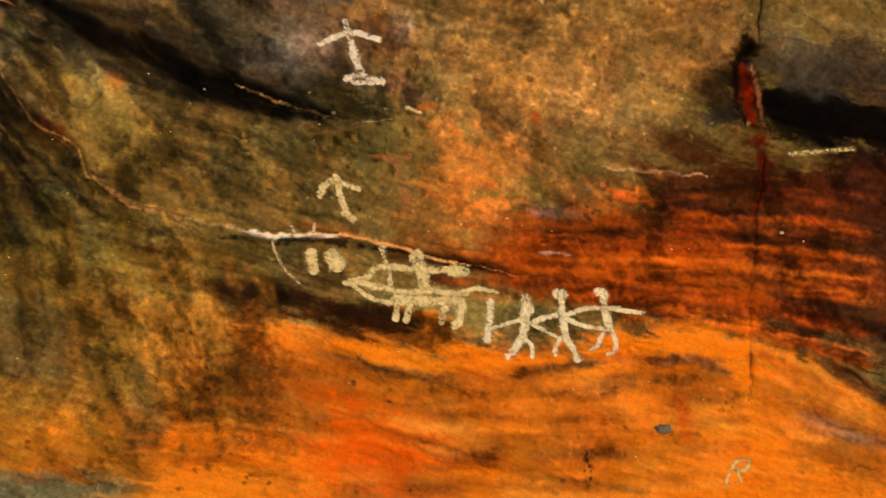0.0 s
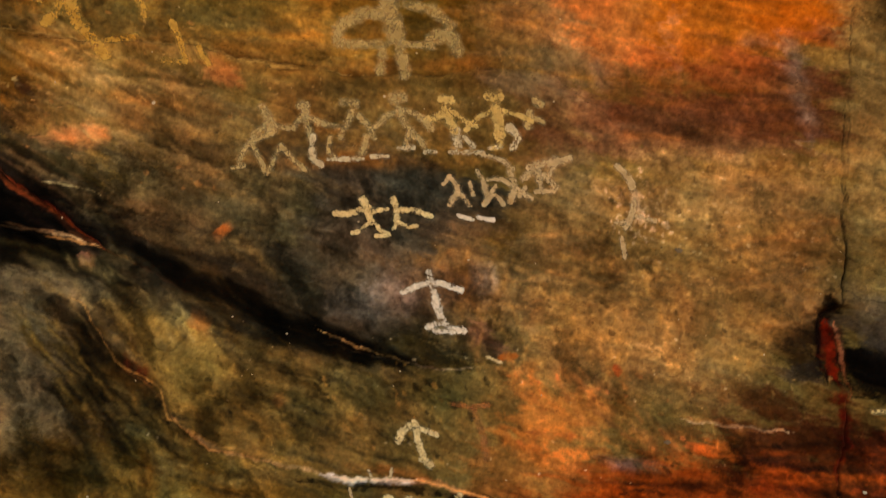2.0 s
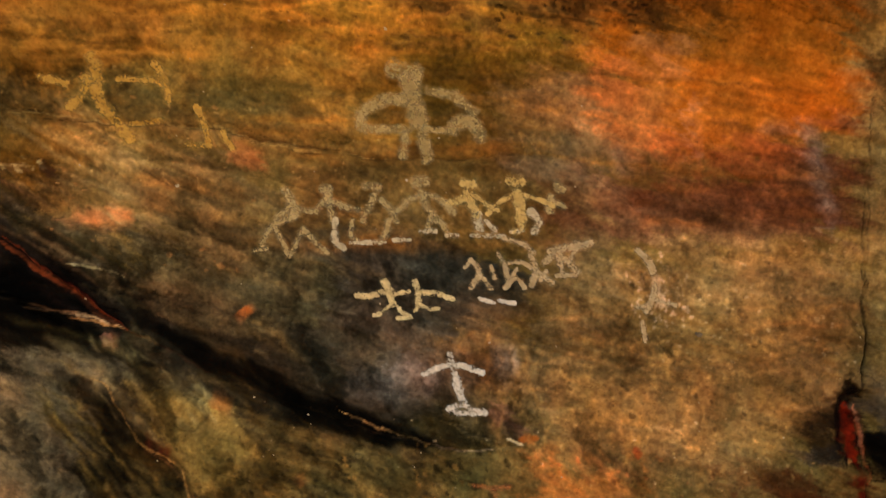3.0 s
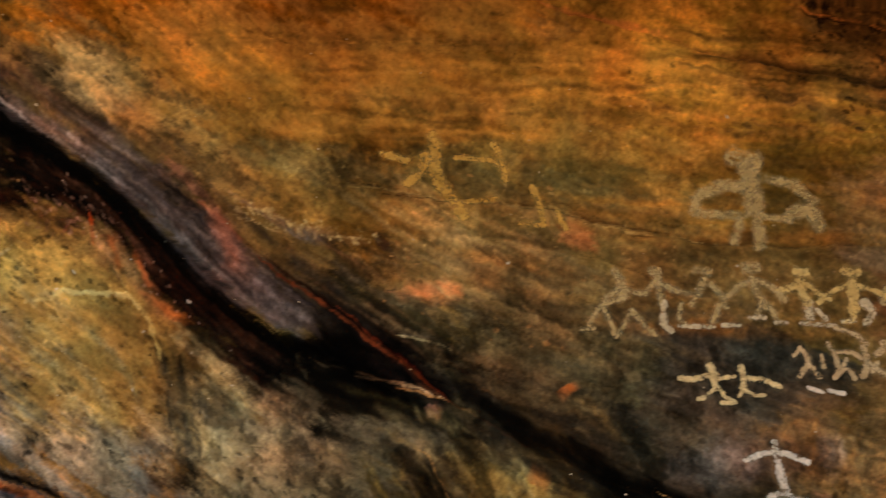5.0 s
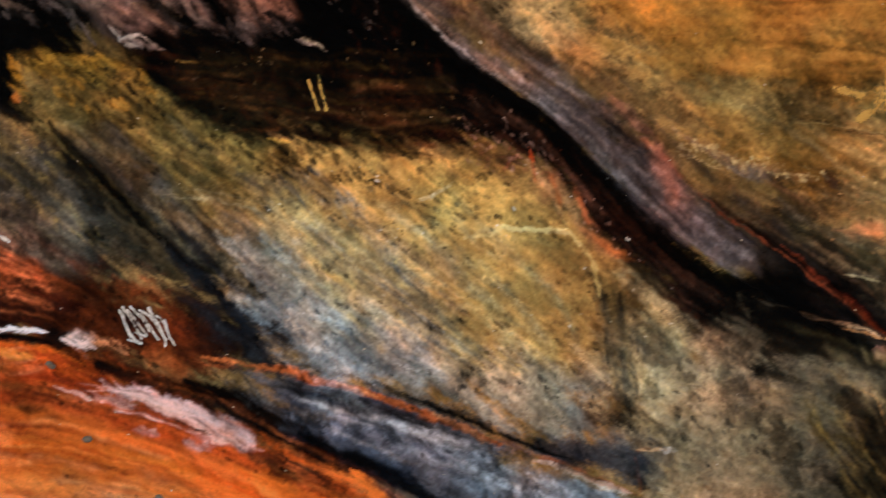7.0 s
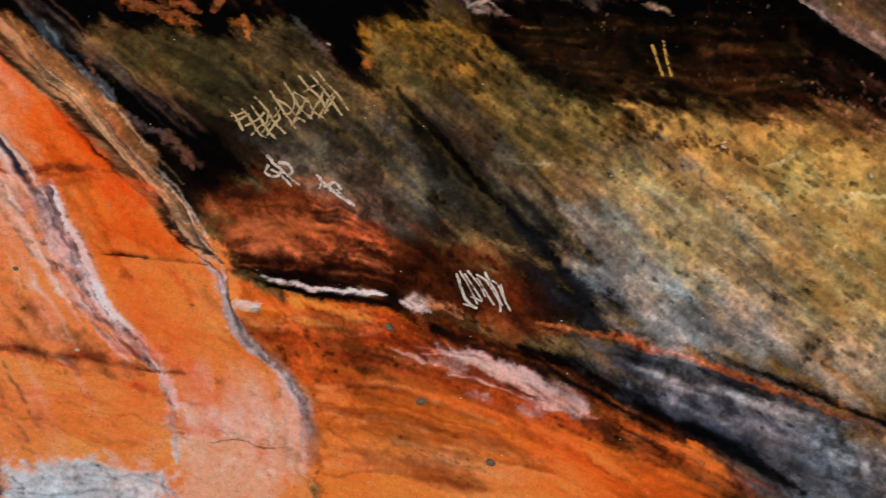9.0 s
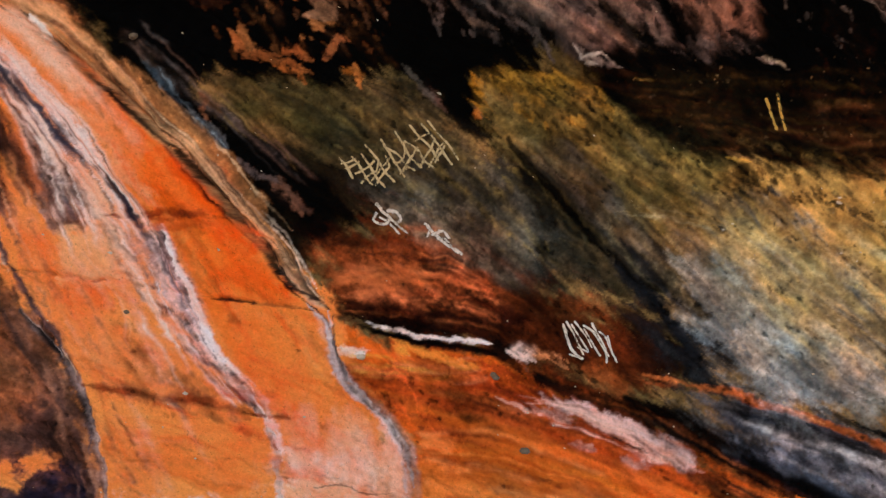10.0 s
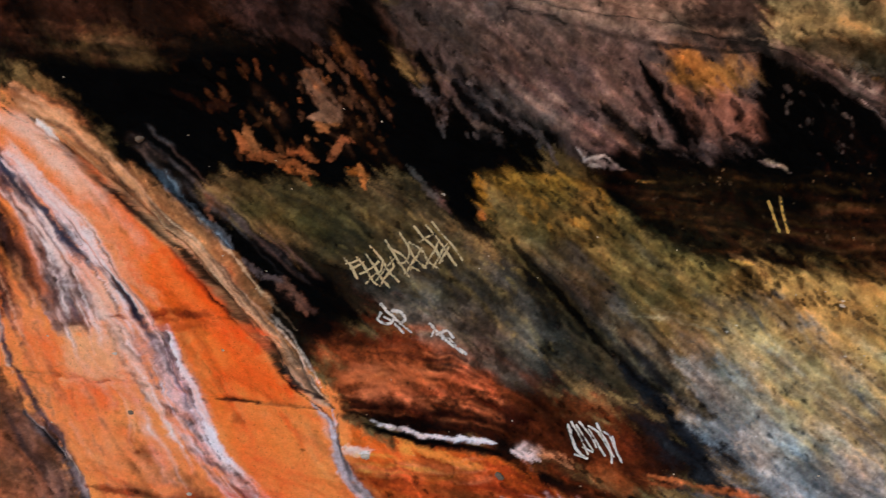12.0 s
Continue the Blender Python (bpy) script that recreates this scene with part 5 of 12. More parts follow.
area((0.4125, 0.2542, 0.0762), .6, "b", 0.040, (-2.077, 3.094), (-1.599, 3.134), (-1.565, 2.824), (-1.793, 2.846), (-1.946, 2.933))
area((0.1384, 0.107, 0.1022), .5, "d", 0.025, (-2.437, 2.986), (-2.268, 2.93), (-2.112, 2.828), (-1.917, 2.624), (-1.729, 2.479), (-1.588, 2.496), (-1.775, 2.655), (-1.932, 2.788), (-2.134, 2.915), (-2.319, 3.013))
area((0.3515, 0.15, 0.1022), .5, "d", 0.028, (-1.904, 2.805), (-1.844, 2.782), (-1.812, 2.666), (-1.874, 2.629))
area((0.162, 0.107, 0.0296), .5, "b", 0.042, (-4.276, 2.667), (-4.103, 2.736), (-3.896, 2.733), (-3.713, 2.686), (-3.83, 2.621), (-4.038, 2.586), (-4.216, 2.601))
area((0.0976, 0.0844, 0.0612), .5, "d", 0.042, (-3.764, 2.507), (-3.525, 2.576), (-3.361, 2.429), (-3.415, 2.325), (-3.605, 2.407))
area((0.1946, 0.1274, 0.0319), .5, "d", 0.035, (-3.568, 2.785), (-3.3, 2.824), (-3.141, 2.71), (-3.255, 2.632), (-3.441, 2.682))
area((0.2016, 0.0482, 0.0116), .7, "b", 0.025, (-5.004, 3.088), (-4.809, 3.133), (-4.864, 2.991), (-5.009, 2.901))
area((0.3325, 0.0976, 0.0273), .5, "d", 0.042, (-5.003, 2.25), (-4.837, 2.187), (-4.782, 1.973), (-4.661, 1.704), (-4.96, 1.59))
area((0.3325, 0.2542, 0.1441), .4, "v", 0.053, (-1.872, 2.213), (-1.657, 2.364), (-1.221, 2.355), (-1.184, 1.873), (-1.691, 1.799))
area((0.1274, 0.1022, 0.0648), .5, "d", 0.045, (-3.851, 2.451), (-3.578, 2.481), (-3.412, 2.318), (-3.528, 2.235), (-3.75, 2.325))
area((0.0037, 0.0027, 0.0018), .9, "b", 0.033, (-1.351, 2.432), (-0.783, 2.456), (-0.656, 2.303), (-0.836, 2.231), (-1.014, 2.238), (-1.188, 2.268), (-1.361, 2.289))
area((0.0116, 0.0103, 0.0052), .8, "d", 0.040, (-0.941, 2.205), (-0.686, 2.287), (-0.508, 2.235), (-0.359, 2.152), (-0.209, 2.097), (-0.33, 2.071), (-0.571, 2.1), (-0.795, 2.122))
area((0.1878, 0.1119, 0.0212), .7, "d", 0.037, (-1.236, 2.193), (-1.016, 2.187), (-0.914, 2.117), (-0.797, 2.032), (-0.694, 1.931), (-0.845, 1.925), (-0.994, 1.95), (-1.08, 2.051), (-1.195, 2.121))
area((0.0044, 0.003, 0.0021), .9, "d", 0.025, (-1.34, 2.144), (-1.24, 2.104), (-1.213, 2.039), (-1.097, 1.976), (-1.025, 1.888), (-0.951, 1.846), (-1.071, 1.826), (-1.204, 1.866), (-1.35, 1.906))
area((0.0844, 0.0685, 0.0232), .6, "i", 0.046, (-0.721, 2.08), (-0.451, 2.059), (-0.33, 2.003), (-0.452, 1.939), (-0.695, 1.824), (-0.906, 1.862), (-0.799, 1.957))
area((0.1221, 0.0844, 0.0252), .6, "v", 0.040, (-1.353, 1.785), (-1.116, 1.794), (-0.967, 1.769), (-0.998, 1.661), (-1.208, 1.638), (-1.356, 1.571))
area((0.1119, 0.107, 0.0513), .7, "v", 0.031, (-1.356, 1.602), (-1.148, 1.579), (-1.089, 1.458), (-1.148, 1.363), (-1.356, 1.357))
area((0.2232, 0.1119, 0.0176), .6, "b", 0.040, (-1.027, 1.751), (-0.59, 1.736), (-0.544, 1.63), (-0.696, 1.625), (-0.923, 1.663))
area((0.2016, 0.0545, 0.0091), .7, "i", 0.044, (-0.923, 1.556), (-0.574, 1.537), (-0.542, 1.352), (-0.663, 1.224), (-0.815, 1.25), (-0.908, 1.402))
area((0.3916, 0.1384, 0.0176), .6, "v", 0.040, (-1.355, 1.326), (-1.057, 1.32), (-0.875, 1.218), (-0.964, 1.123), (-1.352, 1.142))
area((0.1946, 0.1812, 0.0931), .7, "b", 0.025, (-1.35, 1.097), (-1.143, 1.11), (-0.977, 1.046), (-0.989, 0.969), (-1.346, 0.96))
area((0.314, 0.0762, 0.013), .6, "i", 0.043, (-0.255, 1.87), (0.034, 1.894), (0.096, 1.744), (-0.087, 1.722), (-0.239, 1.748))
area((0.2086, 0.0232, 0.0052), .5, "b", 0.034, (-0.011, 1.832), (0.368, 1.859), (0.701, 1.839), (0.705, 1.702), (0.219, 1.686), (0.005, 1.741))
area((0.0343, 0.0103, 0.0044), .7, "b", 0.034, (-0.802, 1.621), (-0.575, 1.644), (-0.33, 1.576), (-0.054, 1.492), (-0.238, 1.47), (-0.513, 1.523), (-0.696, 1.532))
# near-black patches on both sides of the slot
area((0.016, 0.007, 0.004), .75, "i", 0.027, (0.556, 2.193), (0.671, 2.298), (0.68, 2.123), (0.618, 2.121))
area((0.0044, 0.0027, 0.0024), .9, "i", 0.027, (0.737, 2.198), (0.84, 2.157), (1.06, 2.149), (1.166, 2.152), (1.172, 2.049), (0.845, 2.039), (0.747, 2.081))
area((0.0723, 0.0545, 0.0423), .6, "i", 0.033, (0.744, 2.329), (1.052, 2.294), (1.163, 2.21), (0.883, 2.188), (0.732, 2.256))
area((0.0887, 0.016, 0.007), .6, "b", 0.037, (0.756, 2.007), (1.173, 2.034), (1.184, 1.809), (0.822, 1.828))
area((0.5776, 0.1384, 0.013), .5, "b", 0.040, (0.07, 1.357), (0.528, 1.388), (0.683, 1.27), (0.593, 1.112), (0.227, 1.099), (0.041, 1.217))
area((0.8388, 0.0887, 0.0091), .6, "b", 0.040, (-0.45, 1.324), (-0.144, 1.303), (-0.081, 1.182), (-0.202, 1.07), (-0.386, 1.141))
area((0.4564, 0.0648, 0.008), .4, "b", 0.040, (0.004, 1.802), (0.369, 1.783), (0.718, 1.764), (0.738, 1.58), (0.373, 1.568), (0.067, 1.65))
area((0.314, 0.0931, 0.0144), .5, "i", 0.062, (-1.149, 1.517), (-0.802, 1.529), (-0.572, 1.289), (-0.692, 1.162), (-1.071, 1.212))
# the diagonal band again, near-black
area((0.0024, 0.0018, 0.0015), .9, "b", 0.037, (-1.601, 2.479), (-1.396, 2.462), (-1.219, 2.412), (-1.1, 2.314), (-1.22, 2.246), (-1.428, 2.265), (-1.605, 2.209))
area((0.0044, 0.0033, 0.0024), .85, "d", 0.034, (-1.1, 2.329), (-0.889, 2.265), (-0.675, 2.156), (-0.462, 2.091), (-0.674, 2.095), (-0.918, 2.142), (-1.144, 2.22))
area((0.007, 0.0044, 0.003), .75, "d", 0.027, (-1.59, 2.802), (-1.432, 2.769), (-1.392, 2.655), (-1.452, 2.592), (-1.597, 2.613))
area((0.0545, 0.0423, 0.0144), .6, "b", 0.043, (-1.365, 2.583), (-0.979, 2.561), (-0.739, 2.544), (-0.648, 2.429), (-0.829, 2.359), (-1.069, 2.421), (-1.293, 2.483))
area((0.0685, 0.0612, 0.0452), .7, "b", 0.040, (-0.739, 2.589), (-0.349, 2.624), (-0.317, 2.492), (-0.345, 2.356), (-0.617, 2.371), (-0.708, 2.471))
area((0.1683, 0.117, 0.0482), .5, "i", 0.046, (-0.171, 2.692), (0.097, 2.675), (0.077, 2.318), (-0.163, 2.275))
area((0.314, 0.162, 0.0513), .5, "i", 0.054, (0.068, 2.645), (0.681, 2.688), (0.706, 2.471), (0.58, 2.346), (0.135, 2.381))
area((0.1384, 0.0369, 0.0144), .6, "b", 0.042, (0.121, 2.85), (0.41, 2.905), (0.669, 2.902), (0.694, 2.704), (0.346, 2.702), (0.094, 2.762))
area((0.5271, 0.1221, 0.013), .35, "b", 0.041, (-0.031, 3.083), (0.538, 3.172), (0.658, 3.068), (0.522, 2.966), (0.12, 2.864), (0.015, 2.959))
area((0.2705, 0.162, 0.0423), .6, "d", 0.031, (-1.234, 2.185), (-1.039, 2.166), (-0.932, 2.08), (-0.975, 1.956), (-1.066, 1.951), (-1.128, 2.069))
area((0.305, 0.1441, 0.0452), .45, "i", 0.055, (-0.073, 2.31), (0.433, 2.338), (0.641, 2.289), (0.44, 2.128), (0.144, 2.02), (-0.084, 2.128))
area((0.305, 0.2159, 0.0887), .28, "b", 0.046, (-1.183, 2.551), (-0.886, 2.583), (-0.663, 2.547), (-0.724, 2.389), (-1.021, 2.385), (-1.222, 2.454))
area((0.4452, 0.162, 0.016), .5, "b", 0.056, (-2.108, 3.159), (-1.596, 3.167), (-1.294, 3.108), (-1.466, 2.974), (-1.77, 2.974), (-1.984, 3.04))
area((0.305, 0.1384, 0.0212), .5, "b", 0.047, (-1.829, 2.937), (-1.433, 2.918), (-1.272, 2.754), (-1.482, 2.717), (-1.731, 2.797))
area((0.3916, 0.1812, 0.0273), .4, "b", 0.055, (-2.168, 3.253), (-0.599, 3.416), (-0.474, 3.007), (-0.987, 2.961), (-1.437, 2.992), (-1.891, 2.961), (-2.076, 3.074))
area((0.2016, 0.1329, 0.0369), .4, "i", 0.055, (-1.287, 2.096), (-0.758, 2.066), (-0.302, 2.031), (0.001, 2.019), (0.303, 1.946), (0.008, 1.776), (-0.598, 1.739), (-1.056, 1.803))
area((0.5029, 0.1441, 0.0273), .5, "i", 0.040, (-0.158, 2.063), (0.083, 2.047), (0.146, 1.96), (-0.002, 1.86), (-0.124, 1.898))
area((0.1559, 0.1221, 0.0762), .22, "b", 0.062, (-1.25, 2.42), (-0.955, 2.515), (-0.515, 2.504), (-0.36, 2.343), (-0.484, 2.086), (-1.071, 2.01), (-1.391, 2.218))
area((0.2874, 0.15, 0.0296), .4, "v", 0.053, (-1.551, 1.753), (-1.133, 1.774), (-0.858, 1.663), (-0.641, 1.489), (-1.031, 1.255), (-1.539, 1.233))

# the grain of the beds: nearly level to the right, falling more steeply to the left
def blend(level, steep, sheer):
    lean = step(-0.7, -2.0, X) * (0.35 + 0.65 * step(1.75, 2.1, Z))
    left = step(-3.4, -4.1, X + 0.75 * (Z - 2.0)) * step(1.3, 2.0, Z)
    return (level * (1 - lean) + steep * lean) * (1 - left) + sheer * left


FIBRE = blend(along(X, Z, 13, 7, 62, 300), along(X, Z, 34, 7, 62, 310), along(X, Z, 52, 7, 62, 320))
BANDS = blend(along(WX, WZ, 13, 2.5, 15, 330), along(WX, WZ, 34, 2.5, 15, 340), along(WX, WZ, 52, 2.5, 15, 350))
FALL = blend(np.float32(13), np.float32(34), np.float32(52)) * math.pi / 180

# minerals run along the grain and seep into their neighbours
SHEER = step(-3.4, -4.1, X + 0.75 * (Z - 2.0))
pull = (0.07 * (FIBRE - 0.5) + 0.06 * (BANDS - 0.5)) * (1 - 0.75 * SHEER)
shift_x = pull * np.cos(FALL) + 0.012 * (1 - 0.6 * SHEER) * (FINE - 0.5)
shift_z = -pull * np.sin(FALL) + 0.012 * (1 - 0.6 * SHEER) * (fractal(X * 50, Z * 50, 360, 3, 0.7) - 0.5)
at_x = np.clip(np.searchsorted(xs, (X + shift_x).ravel()), 0, len(xs) - 1).reshape(X.shape)
at_z = np.clip(np.searchsorted(zs, (Z + shift_z).ravel()), 0, len(zs) - 1).reshape(X.shape)
HUE = 0.65 * HUE[at_z, at_x] + 0.35 * HUE

# fine veins, lips, cracks and specks
streak((0.1559, 0.0457, 0.01), .6, "b", 0.011, (0.164, 1.236), (0.347, 1.258), (0.592, 1.251))
streak((0.5149, 0.1263, 0.0221), .9, "b", 0.012, (-0.179, 2.115), (-0.126, 2.114))
streak((0.4342, 0.2575, 0.1278), .9, "b", 0.006, (-0.973, 1.859), (-0.891, 1.813), (-0.725, 1.78), (-0.635, 1.768))
streak((0.6724, 0.5962, 0.5705), .95, "b", 0.008, (-0.65, 1.767), (-0.559, 1.755), (-0.452, 1.749), (-0.391, 1.758))
streak((0.5776, 0.2411, 0.1003), .9, "b", 0.008, (-0.407, 1.757), (-0.33, 1.763), (-0.239, 1.732))
streak((0.3916, 0.1684, 0.0766), .8, "b", 0.005, (-0.178, 1.711), (-0.04, 1.693), (0.067, 1.666))
streak((0.5149, 0.3294, 0.1949), .7, "b", 0.004, (0.306, 1.97), (0.487, 1.961), (0.592, 1.96))
streak((0.4564, 0.2832, 0.1593), .7, "b", 0.003, (-0.66, 2.126), (-0.51, 2.094), (-0.33, 2.073), (-0.239, 2.081))
streak((0.7157, 0.5561, 0.3278), .8, "b", 0.004, (-0.206, 2.114), (-0.167, 2.099))
streak((0.5149, 0.1104, 0.0399), .5, "v", 0.003, (0.717, 2.256), (0.738, 2.155), (0.745, 2.051))
streak((0.3507, 0.1153, 0.0723), .7, "i", 0.008, (-1.287, 2.306), (-1.262, 2.293))
streak((0.5922, 0.1657, 0.0723), .8, "i", 0.009, (0.13, 2.103), (0.138, 2.081))
streak((0.5783, 0.3965, 0.2495), .5, "d", 0.012, (0.159, 2.561), (0.191, 2.489))
streak((0.457, 0.1585, 0.0467), .7, "b", 0.009, (-1.059, 3.414), (-0.88, 3.371), (-0.732, 3.347), (-0.658, 3.332))
speckle((0.3965, 0.3234, 0.1507), .6, 40, 0.003, 12, 2.2, 14, (-1.833, 2.805), (-1.665, 2.791), (-1.451, 2.774), (-1.45, 2.743), (-1.665, 2.756), (-1.832, 2.77))
crack((0.2442, 0.1975, 0.159), .25, "b", 0.003, (-1.38, 2.505), (-1.272, 2.5))
streak((0.006, 0.0044, 0.0037), .95, "d", 0.011, (-2.09, 2.884), (-2.011, 2.84), (-1.924, 2.781))
streak((0.0887, 0.0232, 0.0116), .8, "d", 0.004, (-1.806, 2.711), (-1.712, 2.652), (-1.586, 2.567), (-1.461, 2.482), (-1.338, 2.412), (-1.245, 2.347), (-1.125, 2.286), (-1.025, 2.246))
streak((0.1878, 0.0545, 0.0212), .8, "d", 0.01, (-1.446, 2.476), (-1.353, 2.418), (-1.275, 2.359))
crack((0.4564, 0.2232, 0.1274), .7, "i", 0.006, (-1.301, 2.318), (-1.277, 2.31))
speckle((0.4564, 0.3325, 0.1441), .7, 80, 0.003, 12, 2.2, 20, (-1.844, 2.82), (-1.678, 2.803), (-1.483, 2.775), (-1.479, 2.73), (-1.674, 2.752), (-1.84, 2.768))
crack((0.1878, 0.1384, 0.0802), .25, "b", 0.003, (-1.62, 2.41), (-1.454, 2.383), (-1.29, 2.357))
streak((0.1878, 0.117, 0.0545), .3, "b", 0.012, (-1.45, 2.537), (-1.285, 2.495), (-1.052, 2.446))
streak((0.552, 0.162, 0.0612), .9, "d", 0.009, (-2.109, 2.677), (-2.057, 2.575))
streak((0.552, 0.1746, 0.0452), .85, "d", 0.013, (-2.071, 2.55), (-1.991, 2.505), (-1.913, 2.476))
streak((0.491, 0.3325, 0.1384), .6, "b", 0.006, (-2.392, 2.497), (-2.285, 2.525), (-2.101, 2.536), (-2.051, 2.483))
streak((0.0545, 0.0482, 0.0319), .6, "v", 0.011, (-2.015, 2.393), (-1.994, 2.302))
streak((0.4564, 0.1559, 0.0212), .8, "b", 0.008, (-1.902, 1.971), (-1.864, 1.98))
streak((0.6724, 0.2016, 0.0723), .8, "d", 0.013, (-3.747, 2.24), (-3.667, 2.205), (-3.56, 2.206))
streak((0.6724, 0.2232, 0.0319), .8, "b", 0.013, (-3.78, 2.065), (-3.67, 2.035), (-3.544, 2.015))
streak((0.314, 0.0802, 0.0194), .97, "b", 0.011, (-3.086, 2.071), (-2.873, 2.062), (-2.662, 2.03), (-2.453, 1.983), (-2.251, 1.933))
streak((0.552, 0.2623, 0.1022), .8, "b", 0.006, (-2.722, 2.042), (-2.602, 2.015))
streak((0.402, 0.1878, 0.0802), .9, "b", 0.009, (-2.438, 1.99), (-2.343, 1.955), (-2.28, 1.932))
streak((0.2705, 0.0887, 0.0369), .9, "b", 0.009, (-2.282, 1.956), (-2.094, 1.896), (-1.88, 1.837))
streak((0.4342, 0.3515, 0.2623), .8, "b", 0.008, (-2.155, 1.903), (-2.001, 1.855), (-1.895, 1.839))
streak((0.552, 0.5029, 0.4342), .7, "i", 0.009, (-1.832, 1.981), (-1.788, 1.982))
streak((0.807, 0.6724, 0.6172), .98, "b", 0.01, (-3.86, 2.099), (-3.782, 2.089), (-3.688, 2.075), (-3.52, 2.09))
# shadow below the pale ledge lip, painted as a black strip
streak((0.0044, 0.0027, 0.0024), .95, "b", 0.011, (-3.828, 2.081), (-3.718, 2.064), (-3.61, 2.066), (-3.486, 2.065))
streak((0.0116, 0.0044, 0.003), .8, "b", 0.01, (-3.407, 2.038), (-3.295, 2), (-3.169, 1.972))
streak((0.552, 0.4125, 0.3515), .9, "d", 0.011, (-3.265, 1.838), (-3.21, 1.831))
streak((0.007, 0.0037, 0.003), .95, "d", 0.008, (-3.177, 1.89), (-3.129, 1.866), (-3.073, 1.844))
streak((0.7605, 0.4342, 0.305), .8, "b", 0.013, (-3.959, 1.991), (-3.852, 2.002))
streak((0.5149, 0.2384, 0.1022), .8, "d", 0.009, (-4.531, 2.633), (-4.373, 2.511), (-4.223, 2.382), (-4.083, 2.264))
streak((0.491, 0.3515, 0.305), .9, "v", 0.013, (-4.094, 1.776), (-4.056, 1.684), (-4.033, 1.524))
streak((0.0296, 0.0252, 0.0319), .9, "d", 0.012, (-4.695, 2.502), (-4.611, 2.435), (-4.525, 2.342), (-4.436, 2.249), (-4.389, 2.162))
streak((0.305, 0.2159, 0.2016), .95, "d", 0.008, (-4.011, 2.123), (-3.964, 2.058), (-3.934, 1.966), (-3.89, 1.892))
streak((0.305, 0.2086, 0.1878), .95, "d", 0.01, (-3.89, 1.892), (-3.776, 1.829), (-3.716, 1.758), (-3.682, 1.649))
streak((0.117, 0.0887, 0.0802), .95, "d", 0.011, (-4.734, 1.956), (-4.629, 1.847), (-4.562, 1.697), (-4.517, 1.591), (-4.481, 1.435))
streak((0.0319, 0.0212, 0.0194), .8, "d", 0.006, (-4.646, 1.892), (-4.58, 1.742), (-4.527, 1.622))
streak((0.7758, 0.6724, 0.6038), .9, "d", 0.011, (-4.746, 2.773), (-4.718, 2.74))
streak((0.007, 0.0048, 0.004), .95, "d", 0.008, (-4.766, 2.78), (-4.697, 2.726))
streak((0.305, 0.0887, 0.0212), .95, "b", 0.013, (-4.257, 2.837), (-4.199, 2.792), (-4.125, 2.784), (-4.042, 2.755))
streak((0.0976, 0.0844, 0.0802), .9, "d", 0.013, (-4.354, 2.606), (-4.247, 2.515))
streak((0.3419, 0.2542, 0.2159), .9, "b", 0.009, (-3.346, 2.937), (-3.307, 2.905), (-3.232, 2.901))
streak((0.305, 0.2232, 0.1878), .8, "b", 0.006, (-2.886, 2.98), (-2.836, 2.98), (-2.801, 2.965))
streak((0.2623, 0.1274, 0.0452), .8, "b", 0.008, (-2.935, 2.715), (-2.874, 2.694))
# dark lines along the grooves: dirt, and crease shade painted in
crack((0.0134, 0.0087, 0.0067), .7, "b", 0.003, (-1.561, 2.907), (-1.332, 2.891), (-1.103, 2.893), (-0.829, 2.864), (-0.647, 2.84), (-0.422, 2.837), (-0.203, 2.856))
crack((0.0119, 0.008, 0.006), .85, "b", 0.006, (-0.732, 3.345), (-0.584, 3.316), (-0.481, 3.309), (-0.262, 3.276))
crack((0.0024, 0.0018, 0.0015), 1, "d", 0.008, (-4.825, 2.793), (-4.695, 2.712), (-4.559, 2.628), (-4.373, 2.495), (-4.222, 2.351), (-4.11, 2.211), (-3.968, 2.122))
crack((0.0052, 0.0033, 0.0027), .9, "d", 0.005, (-4.586, 2.667), (-4.445, 2.543), (-4.267, 2.39), (-4.144, 2.285), (-4.035, 2.208))
crack((0.0044, 0.003, 0.0027), .95, "d", 0.006, (-4.052, 2.253), (-4.031, 2.192), (-3.984, 2.136), (-3.945, 2.11))
crack((0.013, 0.0052, 0.0037), .85, "b", 0.004, (-4.821, 2.067), (-4.684, 2.077), (-4.515, 2.084), (-4.326, 2.09), (-4.133, 2.098), (-3.983, 2.112))
crack((0.0612, 0.016, 0.007), .7, "b", 0.004, (-4.525, 1.784), (-4.321, 1.794), (-4.14, 1.776), (-3.957, 1.782), (-3.77, 1.757))
crack((0.0612, 0.0212, 0.0116), .7, "b", 0.003, (-4.034, 1.614), (-3.913, 1.626), (-3.789, 1.623), (-3.72, 1.561))
crack((0.013, 0.0076, 0.0046), .6, "v", 0.003, (0.693, 2.823), (0.71, 2.414), (0.719, 2.271))
crack((0.013, 0.0065, 0.0046), .6, "v", 0.003, (0.742, 2.051), (0.732, 1.825), (0.723, 1.58), (0.722, 1.333))
crack((0.0319, 0.0099, 0.0046), .7, "b", 0.005, (-0.178, 1.711), (0.067, 1.669), (0.311, 1.651))
crack((0.0212, 0.0087, 0.0046), .8, "b", 0.006, (-0.449, 1.3), (-0.234, 1.23), (0.012, 1.172), (0.227, 1.115))
crack((0.013, 0.0065, 0.0038), .85, "b", 0.006, (0.07, 1.385), (0.162, 1.411), (0.253, 1.438))
crack((0.0212, 0.0076, 0.0046), .8, "b", 0.006, (0.403, 1.616), (0.586, 1.576), (0.77, 1.536), (0.953, 1.48), (1.088, 1.431))
crack((0.0452, 0.0112, 0.0055), .7, "b", 0.005, (0.221, 1.563), (0.464, 1.595), (0.723, 1.565))
